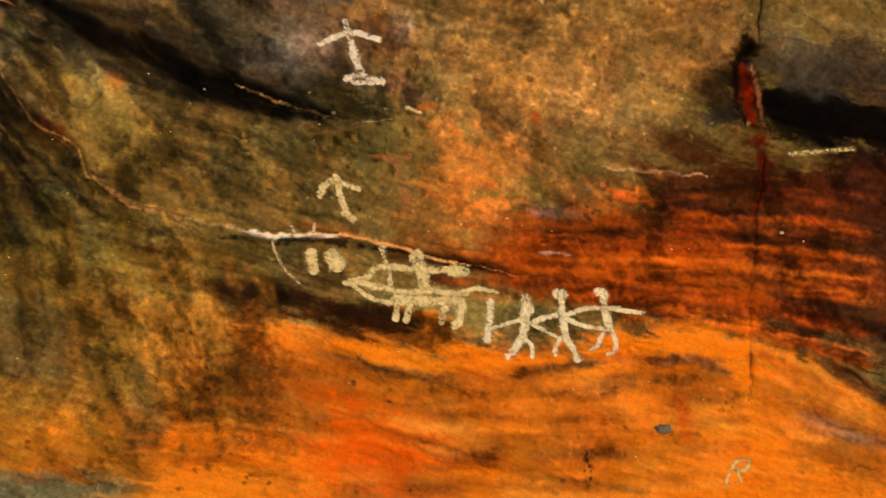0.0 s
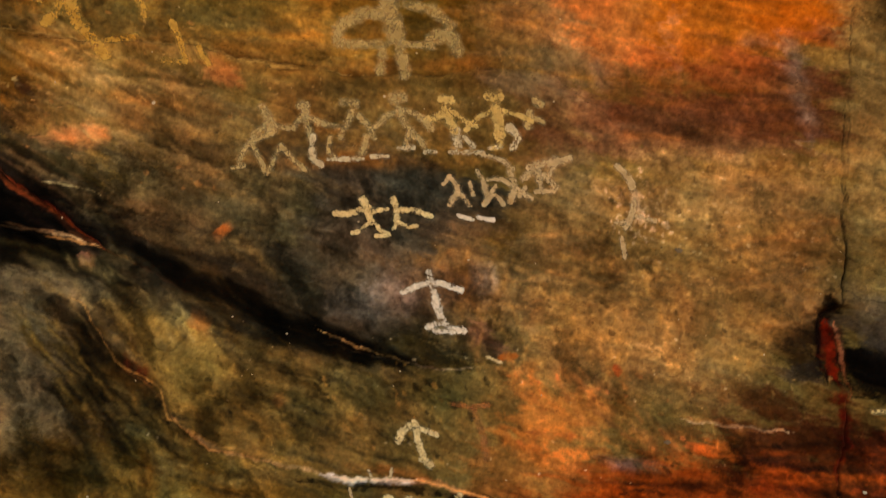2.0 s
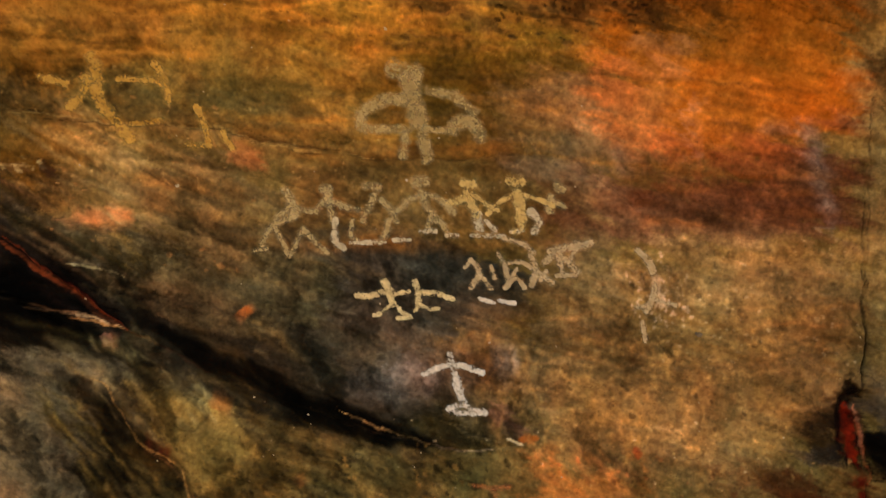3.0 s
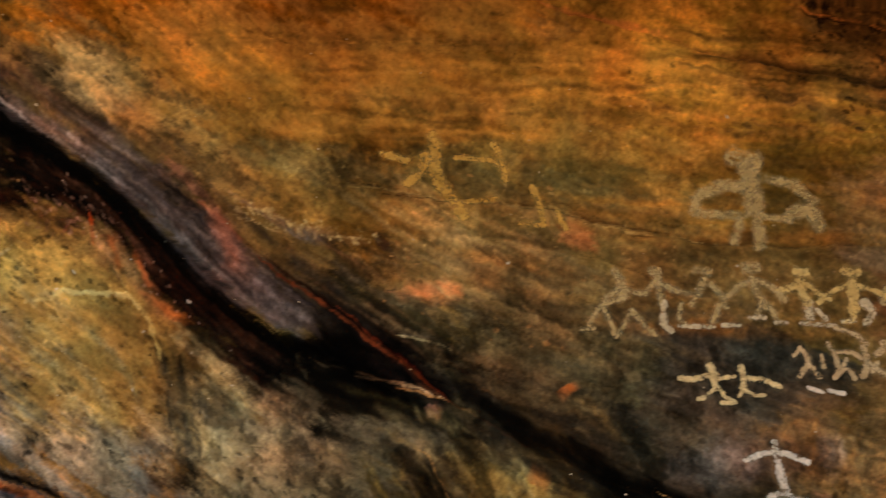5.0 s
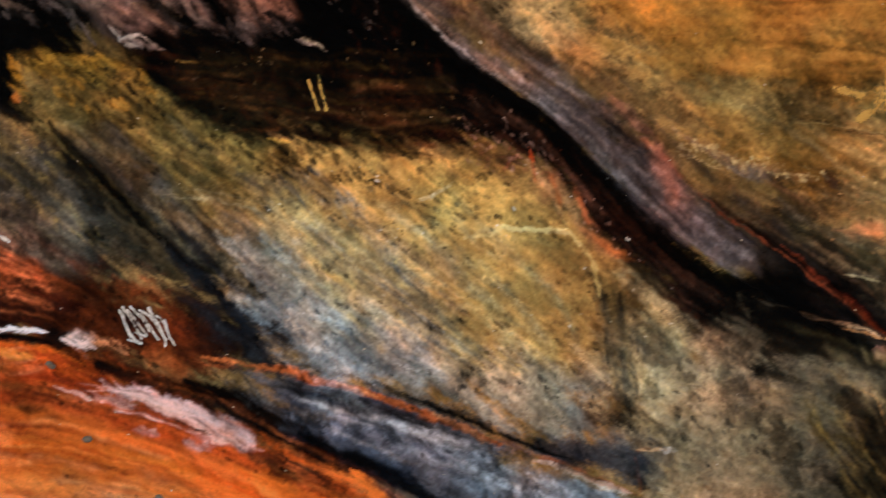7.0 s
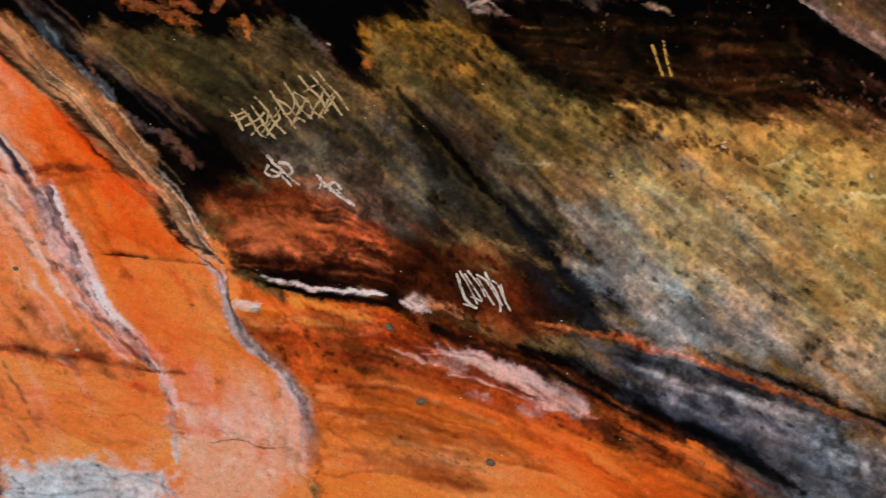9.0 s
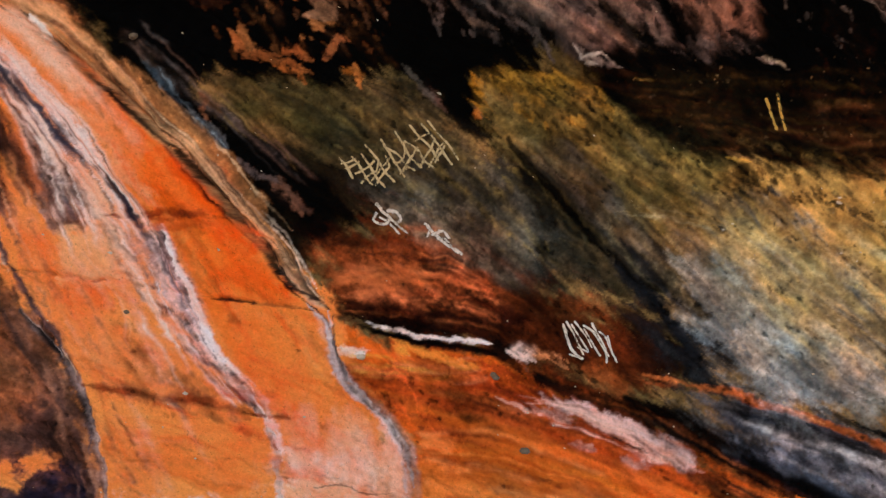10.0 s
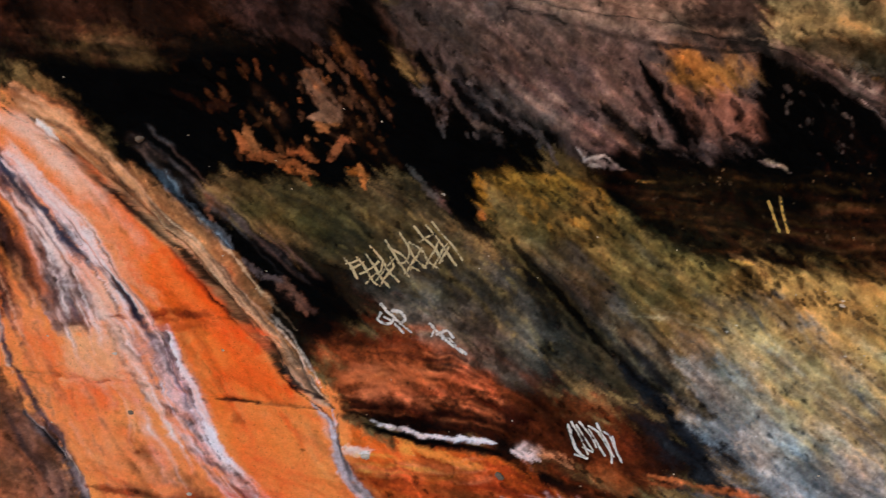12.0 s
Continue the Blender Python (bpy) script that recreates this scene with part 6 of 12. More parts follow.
crack((0.0212, 0.0099, 0.0055), .7, "b", 0.005, (0.8, 1.521), (0.954, 1.465), (1.09, 1.377))
crack((0.0176, 0.0125, 0.0076), .7, "b", 0.005, (-0.995, 1.858), (-1.111, 1.989), (-1.226, 2.074))
crack((0.013, 0.0099, 0.0076), .7, "b", 0.005, (-0.794, 2.165), (-0.66, 2.126), (-0.51, 2.094), (-0.33, 2.073))
crack((0.0103, 0.006, 0.0044), .8, "d", 0.005, (-1.807, 2.714), (-1.586, 2.57), (-1.338, 2.415), (-1.23, 2.334))
crack((0.007, 0.0048, 0.0037), .8, "d", 0.006, (-1.962, 2.77), (-1.881, 2.687), (-1.8, 2.62))
crack((0.2623, 0.1746, 0.0887), .4, "d", 0.003, (-1.445, 2.261), (-1.351, 2.196), (-1.258, 2.117))
crack((0.013, 0.0116, 0.0103), .8, "d", 0.006, (-1.414, 2.25), (-1.321, 2.185), (-1.239, 2.058))
crack((0.0037, 0.003, 0.0027), .9, "b", 0.006, (-2.536, 2.037), (-2.377, 1.993), (-2.218, 1.95), (-2.06, 1.916))
crack((0.5776, 0.4564, 0.2623), .6, "b", 0.003, (-2.505, 2.6), (-2.43, 2.632))
crack((0.5776, 0.402, 0.1559), .5, "b", 0.003, (-2.808, 2.493), (-2.687, 2.523))
speckle((0.016, 0.0144, 0.0103), .85, 150, 0.006, 24, 2.0, 81, (-3.066, 2.483), (-2.775, 2.426), (-2.332, 2.26), (-1.9, 2.282), (-1.916, 2.061), (-2.413, 2.06), (-2.741, 2.082), (-2.964, 2.213))
speckle((0.0212, 0.016, 0.0091), .7, 110, 0.005, 24, 2.0, 82, (-3.071, 2.653), (-2.571, 2.685), (-2.227, 2.586), (-2.241, 2.303), (-2.68, 2.375), (-3.02, 2.458))
speckle((0.0212, 0.0194, 0.016), .7, 90, 0.005, 28, 2.0, 83, (-1.9, 2.282), (-1.594, 2.258), (-1.287, 2.113), (-1.249, 1.995), (-1.874, 1.909))
speckle((0.0151, 0.0142, 0.0133), .8, 90, 0.005, 12, 2.2, 84, (-0.935, 3.261), (-0.379, 3.303), (-0.057, 3.213), (-0.05, 3.129), (-0.661, 3.111))
speckle((0.0067, 0.0047, 0.004), .8, 220, 0.006, 10, 1.2, 85, (-0.391, 3.467), (0.111, 3.497), (0.144, 3.171), (-0.114, 3.209), (-0.322, 3.307))
speckle((0.3409, 0.1813, 0.0426), .4, 60, 0.005, 10, 1.5, 86, (-0.391, 3.467), (0.111, 3.497), (0.138, 3.227), (-0.116, 3.237), (-0.324, 3.334))
speckle((0.0587, 0.0329, 0.0133), .5, 60, 0.005, 12, 2.5, 87, (-2.151, 3.32), (-0.971, 3.427), (-0.963, 3.202), (-1.714, 3.107), (-2.157, 3.149))
speckle((0.0367, 0.0208, 0.0083), .6, 80, 0.004, 12, 1.8, 88, (-0.021, 2.626), (0.681, 2.674), (0.705, 2.144), (-0.159, 2.094))
speckle((0.5922, 0.2902, 0.098), .5, 60, 0.004, 12, 1.6, 89, (-0.016, 2.434), (0.689, 2.529), (0.707, 2.084), (-0.158, 2.033))
speckle((0.0452, 0.014, 0.0038), .6, 150, 0.004, 14, 2.0, 90, (-1.294, 1.265), (-0.846, 1.388), (0.07, 1.434), (0.987, 1.343), (1.082, 1.099), (-1.288, 1.021))
speckle((0.0452, 0.014, 0.0055), .7, 160, 0.003, 30, 1.2, 91, (-0.847, 1.496), (-0.573, 1.474), (-0.539, 1.197), (-0.799, 1.25))
speckle((0.0091, 0.0056, 0.0038), .6, 80, 0.005, 14, 3, 92, (-0.088, 1.905), (0.668, 1.929), (1.069, 1.684), (0.677, 1.579), (0.067, 1.681))
speckle((0.6445, 0.1104, 0.0129), .6, 60, 0.005, 12, 3, 93, (-0.011, 1.77), (0.702, 1.794), (0.708, 1.58), (0.22, 1.594))
speckle((0.013, 0.0112, 0.0076), .7, 110, 0.006, 26, 1.6, 94, (-1.196, 2.09), (-0.33, 2.033), (-0.331, 1.821), (-0.846, 1.833))
speckle((0.305, 0.1957, 0.0565), .55, 110, 0.006, 24, 2.2, 95, (-1.192, 2.179), (-0.691, 2.08), (-0.33, 2.033), (-0.088, 1.905), (-0.331, 1.806), (-0.845, 1.864))
speckle((0.5922, 0.2442, 0.0723), .5, 50, 0.005, 10, 1.4, 96, (-1.409, 2.971), (-0.853, 3.003), (-0.859, 2.508), (-1.425, 2.535))
speckle((0.1878, 0.0319, 0.0044), .6, 90, 0.004, 12, 2.2, 97, (-4.513, 2.044), (-3.982, 2.104), (-3.699, 1.663), (-3.687, 1.534), (-4.463, 1.405))
speckle((0.0319, 0.0103, 0.0052), .7, 60, 0.004, 12, 1.6, 98, (-3.694, 1.957), (-3.161, 1.885), (-2.691, 1.712), (-3.656, 1.539))
speckle((0.0452, 0.0091, 0.003), .6, 70, 0.005, 16, 3.5, 99, (-3.936, 2.336), (-3.51, 2.358), (-3.192, 2.233), (-3.022, 2.037), (-3.391, 2.04), (-3.892, 2.119))
speckle((0.0176, 0.016, 0.0116), .8, 120, 0.005, 26, 2.2, 100, (-3.045, 2.631), (-2.409, 2.656), (-2.349, 2.086), (-2.788, 2.107), (-2.985, 2.297))
speckle((0.1878, 0.1274, 0.0319), .5, 90, 0.006, 30, 2.4, 101, (-4.276, 2.667), (-3.778, 2.767), (-3.369, 2.522), (-3.261, 2.318), (-3.574, 2.396))
speckle((0.1274, 0.0395, 0.0116), .7, 60, 0.006, 48, 2.4, 102, (-4.421, 2.991), (-3.932, 3.153), (-3.804, 2.934), (-4.242, 2.751))
speckle((0.305, 0.1878, 0.1022), .6, 60, 0.001, 20, 1.5, 103, (-3.385, 2.954), (-2.606, 3.018), (-2.582, 2.783), (-3.195, 2.814))
speckle((0.003, 0.0024, 0.0021), .9, 50, 0.011, 50, 2.4, 104, (-4.136, 3.118), (-3.759, 3.24), (-3.477, 2.986), (-3.829, 2.838), (-4.157, 2.843))
speckle((0.0452, 0.0343, 0.0319), .7, 70, 0.006, 40, 2.4, 105, (-3.876, 3.221), (-2.947, 3.323), (-2.923, 3.065), (-3.537, 2.992))
speckle((0.305, 0.1559, 0.1022), .6, 70, 0.001, 30, 1.6, 106, (-2.703, 3.076), (-2.117, 2.829), (-2.044, 2.608), (-2.387, 2.707), (-2.758, 2.8))
speckle((0.2232, 0.0685, 0.0369), .8, 50, 0.004, 40, 1.4, 107, (-2.42, 2.749), (-2.144, 2.765), (-2.108, 2.662), (-2.355, 2.68))
flow(((0.8714, 0.3325, 0.107), (0.7157, 0.0723, 0.006), (0.8714, 0.2232, 0.0395), (0.6172, 0.117, 0.0212), (0.807, 0.1384, 0.013),), .4, 40, 0.01, 108,
     ((-4.695, 2.712), (-4.559, 2.628), (-4.373, 2.495), (-4.222, 2.351), (-4.11, 2.211), (-3.968, 2.122), (-3.934, 1.966), (-3.776, 1.829), (-3.684, 1.665)),
     ((-4.682, 2.55), (-4.569, 2.412), (-4.496, 2.317), (-4.4, 2.255), (-4.346, 2.186), (-4.296, 2.082), (-4.245, 1.978), (-4.178, 1.876), (-4.024, 1.673)))
flow(((0.5776, 0.402, 0.3515), (0.0452, 0.0319, 0.0343), (0.7605, 0.305, 0.1559), (0.305, 0.1022, 0.0452), (0.6445, 0.1559, 0.0319), (0.117, 0.0802, 0.0802), (0.5149, 0.0887, 0.013),), .45, 30, 0.008, 109,
     ((-4.695, 2.54), (-4.583, 2.409), (-4.51, 2.314), (-4.415, 2.253), (-4.36, 2.183), (-4.311, 2.08), (-4.26, 1.975), (-4.193, 1.873), (-4.044, 1.637)),
     ((-4.775, 2.387), (-4.718, 2.259), (-4.659, 2.145), (-4.612, 2.042), (-4.564, 1.939), (-4.529, 1.832), (-4.478, 1.727), (-4.426, 1.638), (-4.321, 1.461)))
flow(((0.305, 0.0802, 0.0273), (0.1022, 0.0452, 0.0319), (0.7157, 0.2232, 0.0612), (0.0612, 0.0319, 0.0273), (0.5776, 0.117, 0.0212),), .7, 40, 0.006, 110,
     ((-4.775, 2.387), (-4.718, 2.259), (-4.659, 2.145), (-4.612, 2.042), (-4.564, 1.939), (-4.529, 1.832), (-4.478, 1.727), (-4.426, 1.638), (-4.321, 1.461)),
     ((-4.902, 2.098), (-4.845, 2.015), (-4.787, 1.931), (-4.726, 1.83), (-4.664, 1.728), (-4.599, 1.626), (-4.548, 1.537), (-4.512, 1.462), (-4.477, 1.403)))
flow(((0.6445, 0.305, 0.1274), (0.0452, 0.0212, 0.013), (0.305, 0.1022, 0.0319), (0.013, 0.008, 0.006), (0.7605, 0.4564, 0.2623),), .8, 36, 0.005, 111,
     ((-4.694, 2.749), (-4.573, 2.685), (-4.432, 2.577), (-4.255, 2.439), (-4.116, 2.322), (-4.019, 2.194), (-3.953, 2.125)),
     ((-4.695, 2.69), (-4.572, 2.61), (-4.387, 2.485), (-4.236, 2.34), (-4.125, 2.208), (-3.999, 2.125), (-3.952, 2.101)))
flow(((0.4564, 0.305, 0.2623), (0.1022, 0.0452, 0.0319), (0.7157, 0.305, 0.1559), (0.305, 0.0802, 0.0319),), .7, 26, 0.005, 112,
     ((-4.023, 2.145), (-3.979, 2.056), (-3.949, 1.963), (-3.89, 1.892), (-3.775, 1.813), (-3.721, 1.724), (-3.69, 1.566)),
     ((-3.985, 2.152), (-3.941, 2.062), (-3.911, 1.97), (-3.844, 1.9), (-3.738, 1.836), (-3.684, 1.747), (-3.652, 1.573)))
flow(((0.305, 0.0513, 0.0103), (0.0212, 0.0052, 0.0027), (0.1274, 0.0212, 0.0048), (0.0091, 0.0037, 0.0024), (0.4564, 0.107, 0.0343),), .55, 26, 0.008, 113,
     ((-3.968, 2.355), (-3.817, 2.372), (-3.665, 2.381), (-3.508, 2.343), (-3.347, 2.241)),
     ((-3.952, 2.109), (-3.799, 2.11), (-3.645, 2.112), (-3.49, 2.113), (-3.335, 2.098)))
flow(((0.7605, 0.1878, 0.0212), (0.305, 0.0395, 0.0052), (0.807, 0.2623, 0.0452), (0.1559, 0.0252, 0.0052), (0.6445, 0.1022, 0.007),), .6, 44, 0.006, 114,
     ((-3.917, 2.05), (-3.731, 2.032), (-3.482, 2.009), (-3.164, 1.917), (-2.85, 1.811), (-2.541, 1.678)),
     ((-3.656, 1.539), (-3.534, 1.561), (-3.349, 1.577), (-3.131, 1.568), (-2.9, 1.546), (-2.674, 1.527)))
flow(((0.013, 0.0044, 0.0027), (0.1878, 0.0319, 0.007), (0.0452, 0.0091, 0.0037), (0.3515, 0.0723, 0.013),), .7, 30, 0.005, 115,
     ((-3.408, 2.054), (-3.234, 2.002), (-3.016, 1.974), (-2.782, 1.886), (-2.478, 1.783)),
     ((-3.383, 1.944), (-3.225, 1.906), (-3.036, 1.858), (-2.848, 1.795), (-2.615, 1.695)))
flow(((0.1878, 0.2016, 0.2159), (0.0319, 0.0343, 0.0423), (0.314, 0.305, 0.2874), (0.0612, 0.0578, 0.0578),), .6, 30, 0.006, 116,
     ((-2.885, 2.028), (-2.72, 2.024), (-2.496, 1.975), (-2.278, 1.929)),
     ((-2.832, 1.941), (-2.646, 1.863), (-2.437, 1.806), (-2.259, 1.716)))
flow(((0.107, 0.0762, 0.0612), (0.0212, 0.0168, 0.0137), (0.0612, 0.0423, 0.0319), (0.0116, 0.0091, 0.007), (0.1384, 0.0685, 0.0395),), .5, 40, 0.008, 117,
     ((-2.645, 3.17), (-2.522, 3.068), (-2.367, 2.959), (-2.212, 2.894), (-2.054, 2.79), (-1.894, 2.655), (-1.734, 2.535), (-1.609, 2.472)),
     ((-2.495, 3.187), (-2.341, 3.073), (-2.187, 3.001), (-2.03, 2.898), (-1.902, 2.791), (-1.775, 2.699), (-1.617, 2.579), (-1.491, 2.486)))
flow(((0.0024, 0.0018, 0.0015), (0.0452, 0.013, 0.007), (0.007, 0.0037, 0.0027), (0.0212, 0.008, 0.0044),), .8, 40, 0.006, 118,
     ((-2.705, 3.163), (-2.551, 3.02), (-2.395, 2.903), (-2.24, 2.845), (-2.082, 2.741), (-1.921, 2.606), (-1.727, 2.428), (-1.509, 2.33)),
     ((-2.793, 3.094), (-2.64, 2.935), (-2.483, 2.803), (-2.267, 2.766), (-2.123, 2.66), (-1.977, 2.522), (-1.783, 2.359), (-1.564, 2.262)))
flow(((0.2232, 0.15, 0.0802), (0.0762, 0.0513, 0.0319), (0.2623, 0.162, 0.0723), (0.0319, 0.0232, 0.0176), (0.2623, 0.117, 0.0482),), .35, 24, 0.007, 119,
     ((-1.805, 2.695), (-1.585, 2.552), (-1.338, 2.412), (-1.024, 2.239)),
     ((-1.754, 2.822), (-1.506, 2.697), (-1.263, 2.573), (-0.991, 2.394)))
flow(((0.2232, 0.162, 0.0844), (0.0452, 0.0369, 0.0273), (0.1022, 0.0762, 0.0423), (0.1878, 0.117, 0.0452),), .22, 26, 0.008, 120,
     ((-1.872, 2.317), (-1.639, 2.252), (-1.41, 2.189), (-1.222, 2.03)),
     ((-1.509, 2.33), (-1.357, 2.272), (-1.204, 2.185), (-1.011, 2.059)))
flow(((0.0612, 0.0482, 0.0319), (0.0452, 0.0369, 0.0252), (0.3515, 0.2232, 0.0612),), .5, 30, 0.007, 121,
     ((-1.971, 2.43), (-1.948, 2.308), (-1.924, 2.185), (-1.898, 2.032)),
     ((-2.065, 2.45), (-2.026, 2.329), (-2.003, 2.207), (-1.977, 2.053)))
flow(((0.5226, 0.2146, 0.0352), (0.1329, 0.0613, 0.0154), (0.0587, 0.0329, 0.0133), (0.3965, 0.1975, 0.0467),), .45, 50, 0.006, 122,
     ((-2.154, 3.263), (-1.712, 3.337), (-1.266, 3.362), (-0.821, 3.355), (-0.378, 3.289), (0.055, 3.221)),
     ((-2.159, 3.09), (-1.714, 3.092), (-1.261, 3.119), (-0.809, 3.099), (-0.365, 3.091), (0.066, 3.095)))
flow(((0.3965, 0.2707, 0.0994), (0.0587, 0.0423, 0.0227), (0.2442, 0.1243, 0.0388), (0.5226, 0.2911, 0.0994),), .5, 40, 0.006, 123,
     ((-1.864, 3.018), (-1.637, 2.892), (-1.405, 2.763), (-1.17, 2.648), (-0.856, 2.495)),
     ((-1.563, 3.048), (-1.333, 2.935), (-1.102, 2.852), (-0.869, 2.752), (-0.636, 2.638)))
flow(((0.0119, 0.008, 0.0067), (0.0587, 0.0273, 0.0201), (0.0415, 0.03, 0.0286), (0.0169, 0.0124, 0.0133),), .4, 26, 0.008, 124,
     ((-2.161, 2.958), (-1.968, 2.723), (-1.705, 2.535), (-1.391, 2.38), (-1.073, 2.226)),
     ((-2.072, 3.041), (-1.833, 2.797), (-1.554, 2.611), (-1.269, 2.439), (-0.922, 2.273)))
flow(((0.008, 0.0062, 0.0049), (0.1793, 0.1329, 0.0473), (0.0367, 0.0301, 0.0165), (0.0035, 0.0032, 0.0029), (0.1176, 0.0796, 0.0282),), .65, 60, 0.006, 125,
     ((-1.587, 2.495), (-1.294, 2.423), (-0.995, 2.305), (-0.676, 2.186), (-0.371, 2.082)),
     ((-1.591, 2.104), (-1.338, 1.997), (-1.065, 1.89), (-0.82, 1.812), (-0.546, 1.767)))
flow(((0.0212, 0.0173, 0.01), (0.1878, 0.1263, 0.0399), (0.0612, 0.0457, 0.0181), (0.013, 0.0099, 0.0065),), .6, 60, 0.006, 126,
     ((-1.367, 2.171), (-1.064, 2.066), (-0.799, 1.956), (-0.543, 1.844), (-0.239, 1.763)),
     ((-1.383, 1.722), (-1.147, 1.7), (-0.923, 1.662), (-0.696, 1.609), (-0.452, 1.54)))
flow(((0.0252, 0.0076, 0.0046), (0.2623, 0.0457, 0.0087), (0.0802, 0.0173, 0.0055), (0.402, 0.074, 0.0129), (0.0116, 0.0047, 0.0034),), .7, 60, 0.006, 127,
     ((-0.148, 1.873), (0.14, 1.882), (0.442, 1.922), (0.743, 1.946), (1.07, 1.942)),
     ((-0.239, 1.717), (0.067, 1.635), (0.373, 1.576), (0.755, 1.52), (1.089, 1.393)))
flow(((0.8388, 0.2028, 0.0221), (0.3515, 0.0588, 0.0076), (0.1878, 0.0488, 0.01), (0.807, 0.1104, 0.0087), (0.8714, 0.2832, 0.0399),), .5, 70, 0.007, 128,
     ((-0.603, 1.411), (-0.451, 1.447), (-0.084, 1.46), (0.374, 1.507), (0.755, 1.489), (1.09, 1.346)),
     ((-1.288, 1.021), (-0.839, 1.003), (-0.229, 0.976), (0.23, 0.946), (0.687, 0.962), (1.145, 0.978)))
flow(((0.4623, 0.262, 0.1096), (0.1466, 0.0796, 0.034), (0.5922, 0.2442, 0.0723), (0.0923, 0.0514, 0.0231),), .35, 50, 0.006, 129,
     ((-0.17, 2.619), (0.127, 2.619), (0.421, 2.648), (0.71, 2.676)),
     ((-0.189, 2.062), (0.068, 2.046), (0.411, 2.082), (0.705, 2.144)))
flow(((0.4043, 0.1521, 0.0208), (0.0923, 0.048, 0.0128), (0.2567, 0.1043, 0.0208), (0.052, 0.0276, 0.0112),), .4, 40, 0.006, 130,
     ((-0.793, 3.063), (-0.47, 3.092), (-0.177, 3.091), (0.113, 3.075), (0.658, 3.068)),
     ((-0.917, 2.8), (-0.544, 2.819), (-0.173, 2.823), (0.122, 2.807), (0.675, 2.789)))
flow(((0.2232, 0.15, 0.1274), (0.0612, 0.0452, 0.0395), (0.305, 0.1878, 0.1559), (0.0319, 0.0232, 0.0212), (0.2623, 0.1274, 0.0802),), .7, 50, 0.008, 131,
     ((-3.936, 3.27), (-3.813, 3.128), (-3.688, 3.014), (-3.536, 2.977), (-3.366, 2.904)),
     ((-3.412, 3.349), (-3.317, 3.247), (-3.207, 3.145), (-3.126, 3.052), (-3.061, 2.986)))
flow(((0.003, 0.0024, 0.0018), (0.1559, 0.0545, 0.0176), (0.0018, 0.0015, 0.0012), (0.0802, 0.0296, 0.013), (0.2623, 0.0887, 0.0212),), .8, 20, 0.008, 132,
     ((-4.307, 3.027), (-4.233, 2.921), (-4.157, 2.843), (-4.035, 2.756)),
     ((-3.992, 3.202), (-3.929, 3.079), (-3.836, 2.975), (-3.708, 2.827)))
flow(((0.1022, 0.0802, 0.0723), (0.007, 0.0052, 0.0044), (0.1878, 0.1022, 0.0723), (0.0024, 0.0018, 0.0015),), .7, 30, 0.005, 133,
     ((-4.559, 2.783), (-4.414, 2.672), (-4.264, 2.559), (-4.076, 2.401)),
     ((-4.489, 2.827), (-4.329, 2.719), (-4.177, 2.606), (-3.974, 2.467)))
crack((0.5149, 0.4125, 0.3613), .85, "d", 0.006, (-4.695, 2.558), (-4.583, 2.415), (-4.51, 2.317), (-4.422, 2.258))
crack((0.552, 0.4342, 0.3916), .9, "d", 0.008, (-4.415, 2.261), (-4.36, 2.183), (-4.308, 2.08), (-4.257, 1.976), (-4.19, 1.874), (-4.091, 1.773), (-4.038, 1.654))
crack((0.0212, 0.0176, 0.0232), .9, "d", 0.006, (-4.695, 2.51), (-4.612, 2.441), (-4.525, 2.346), (-4.442, 2.26), (-4.405, 2.191), (-4.393, 2.097))
crack((0.5776, 0.3515, 0.2623), .8, "d", 0.005, (-4.667, 2.447), (-4.574, 2.33), (-4.499, 2.218), (-4.436, 2.087), (-4.339, 1.946))
crack((0.3515, 0.2623, 0.2462), .9, "d", 0.007, (-4.011, 2.123), (-3.961, 2.059), (-3.932, 1.963), (-3.886, 1.889), (-3.773, 1.827), (-3.712, 1.755), (-3.679, 1.646))
crack((0.0452, 0.0252, 0.0212), .8, "d", 0.005, (-3.999, 2.125), (-3.948, 2.053), (-3.92, 1.965), (-3.875, 1.894))
crack((0.7605, 0.5149, 0.3515), .8, "d", 0.005, (-4.124, 2.328), (-4.053, 2.261), (-4.027, 2.209), (-3.985, 2.152))
crack((0.2232, 0.162, 0.1441), .9, "d", 0.006, (-4.734, 1.964), (-4.63, 1.855), (-4.562, 1.697), (-4.516, 1.591), (-4.478, 1.435))
crack((0.013, 0.0091, 0.008), .9, "d", 0.005, (-4.719, 1.943), (-4.613, 1.817), (-4.567, 1.696), (-4.526, 1.614))
crack((0.007, 0.0044, 0.0037), .95, "d", 0.006, (-4.773, 2.786), (-4.732, 2.757), (-4.67, 2.701), (-4.556, 2.622), (-4.439, 2.543))
crack((0.7454, 0.6172, 0.552), .9, "d", 0.006, (-4.75, 2.783), (-4.725, 2.743), (-4.7, 2.728))
crack((0.1022, 0.0452, 0.0212), .8, "d", 0.005, (-4.833, 2.848), (-4.753, 2.843), (-4.671, 2.822), (-4.601, 2.775))
flow(((0.0452, 0.0116, 0.0044), (0.0024, 0.0018, 0.0015), (0.0887, 0.0273, 0.008), (0.013, 0.0044, 0.0024),), .6, 44, 0.006, 146,
     ((-3.378, 2.85), (-3.108, 2.829), (-2.802, 2.779), (-2.494, 2.725), (-2.22, 2.696)),
     ((-3.232, 2.96), (-2.961, 2.938), (-2.658, 2.916), (-2.382, 2.859), (-2.136, 2.766)))
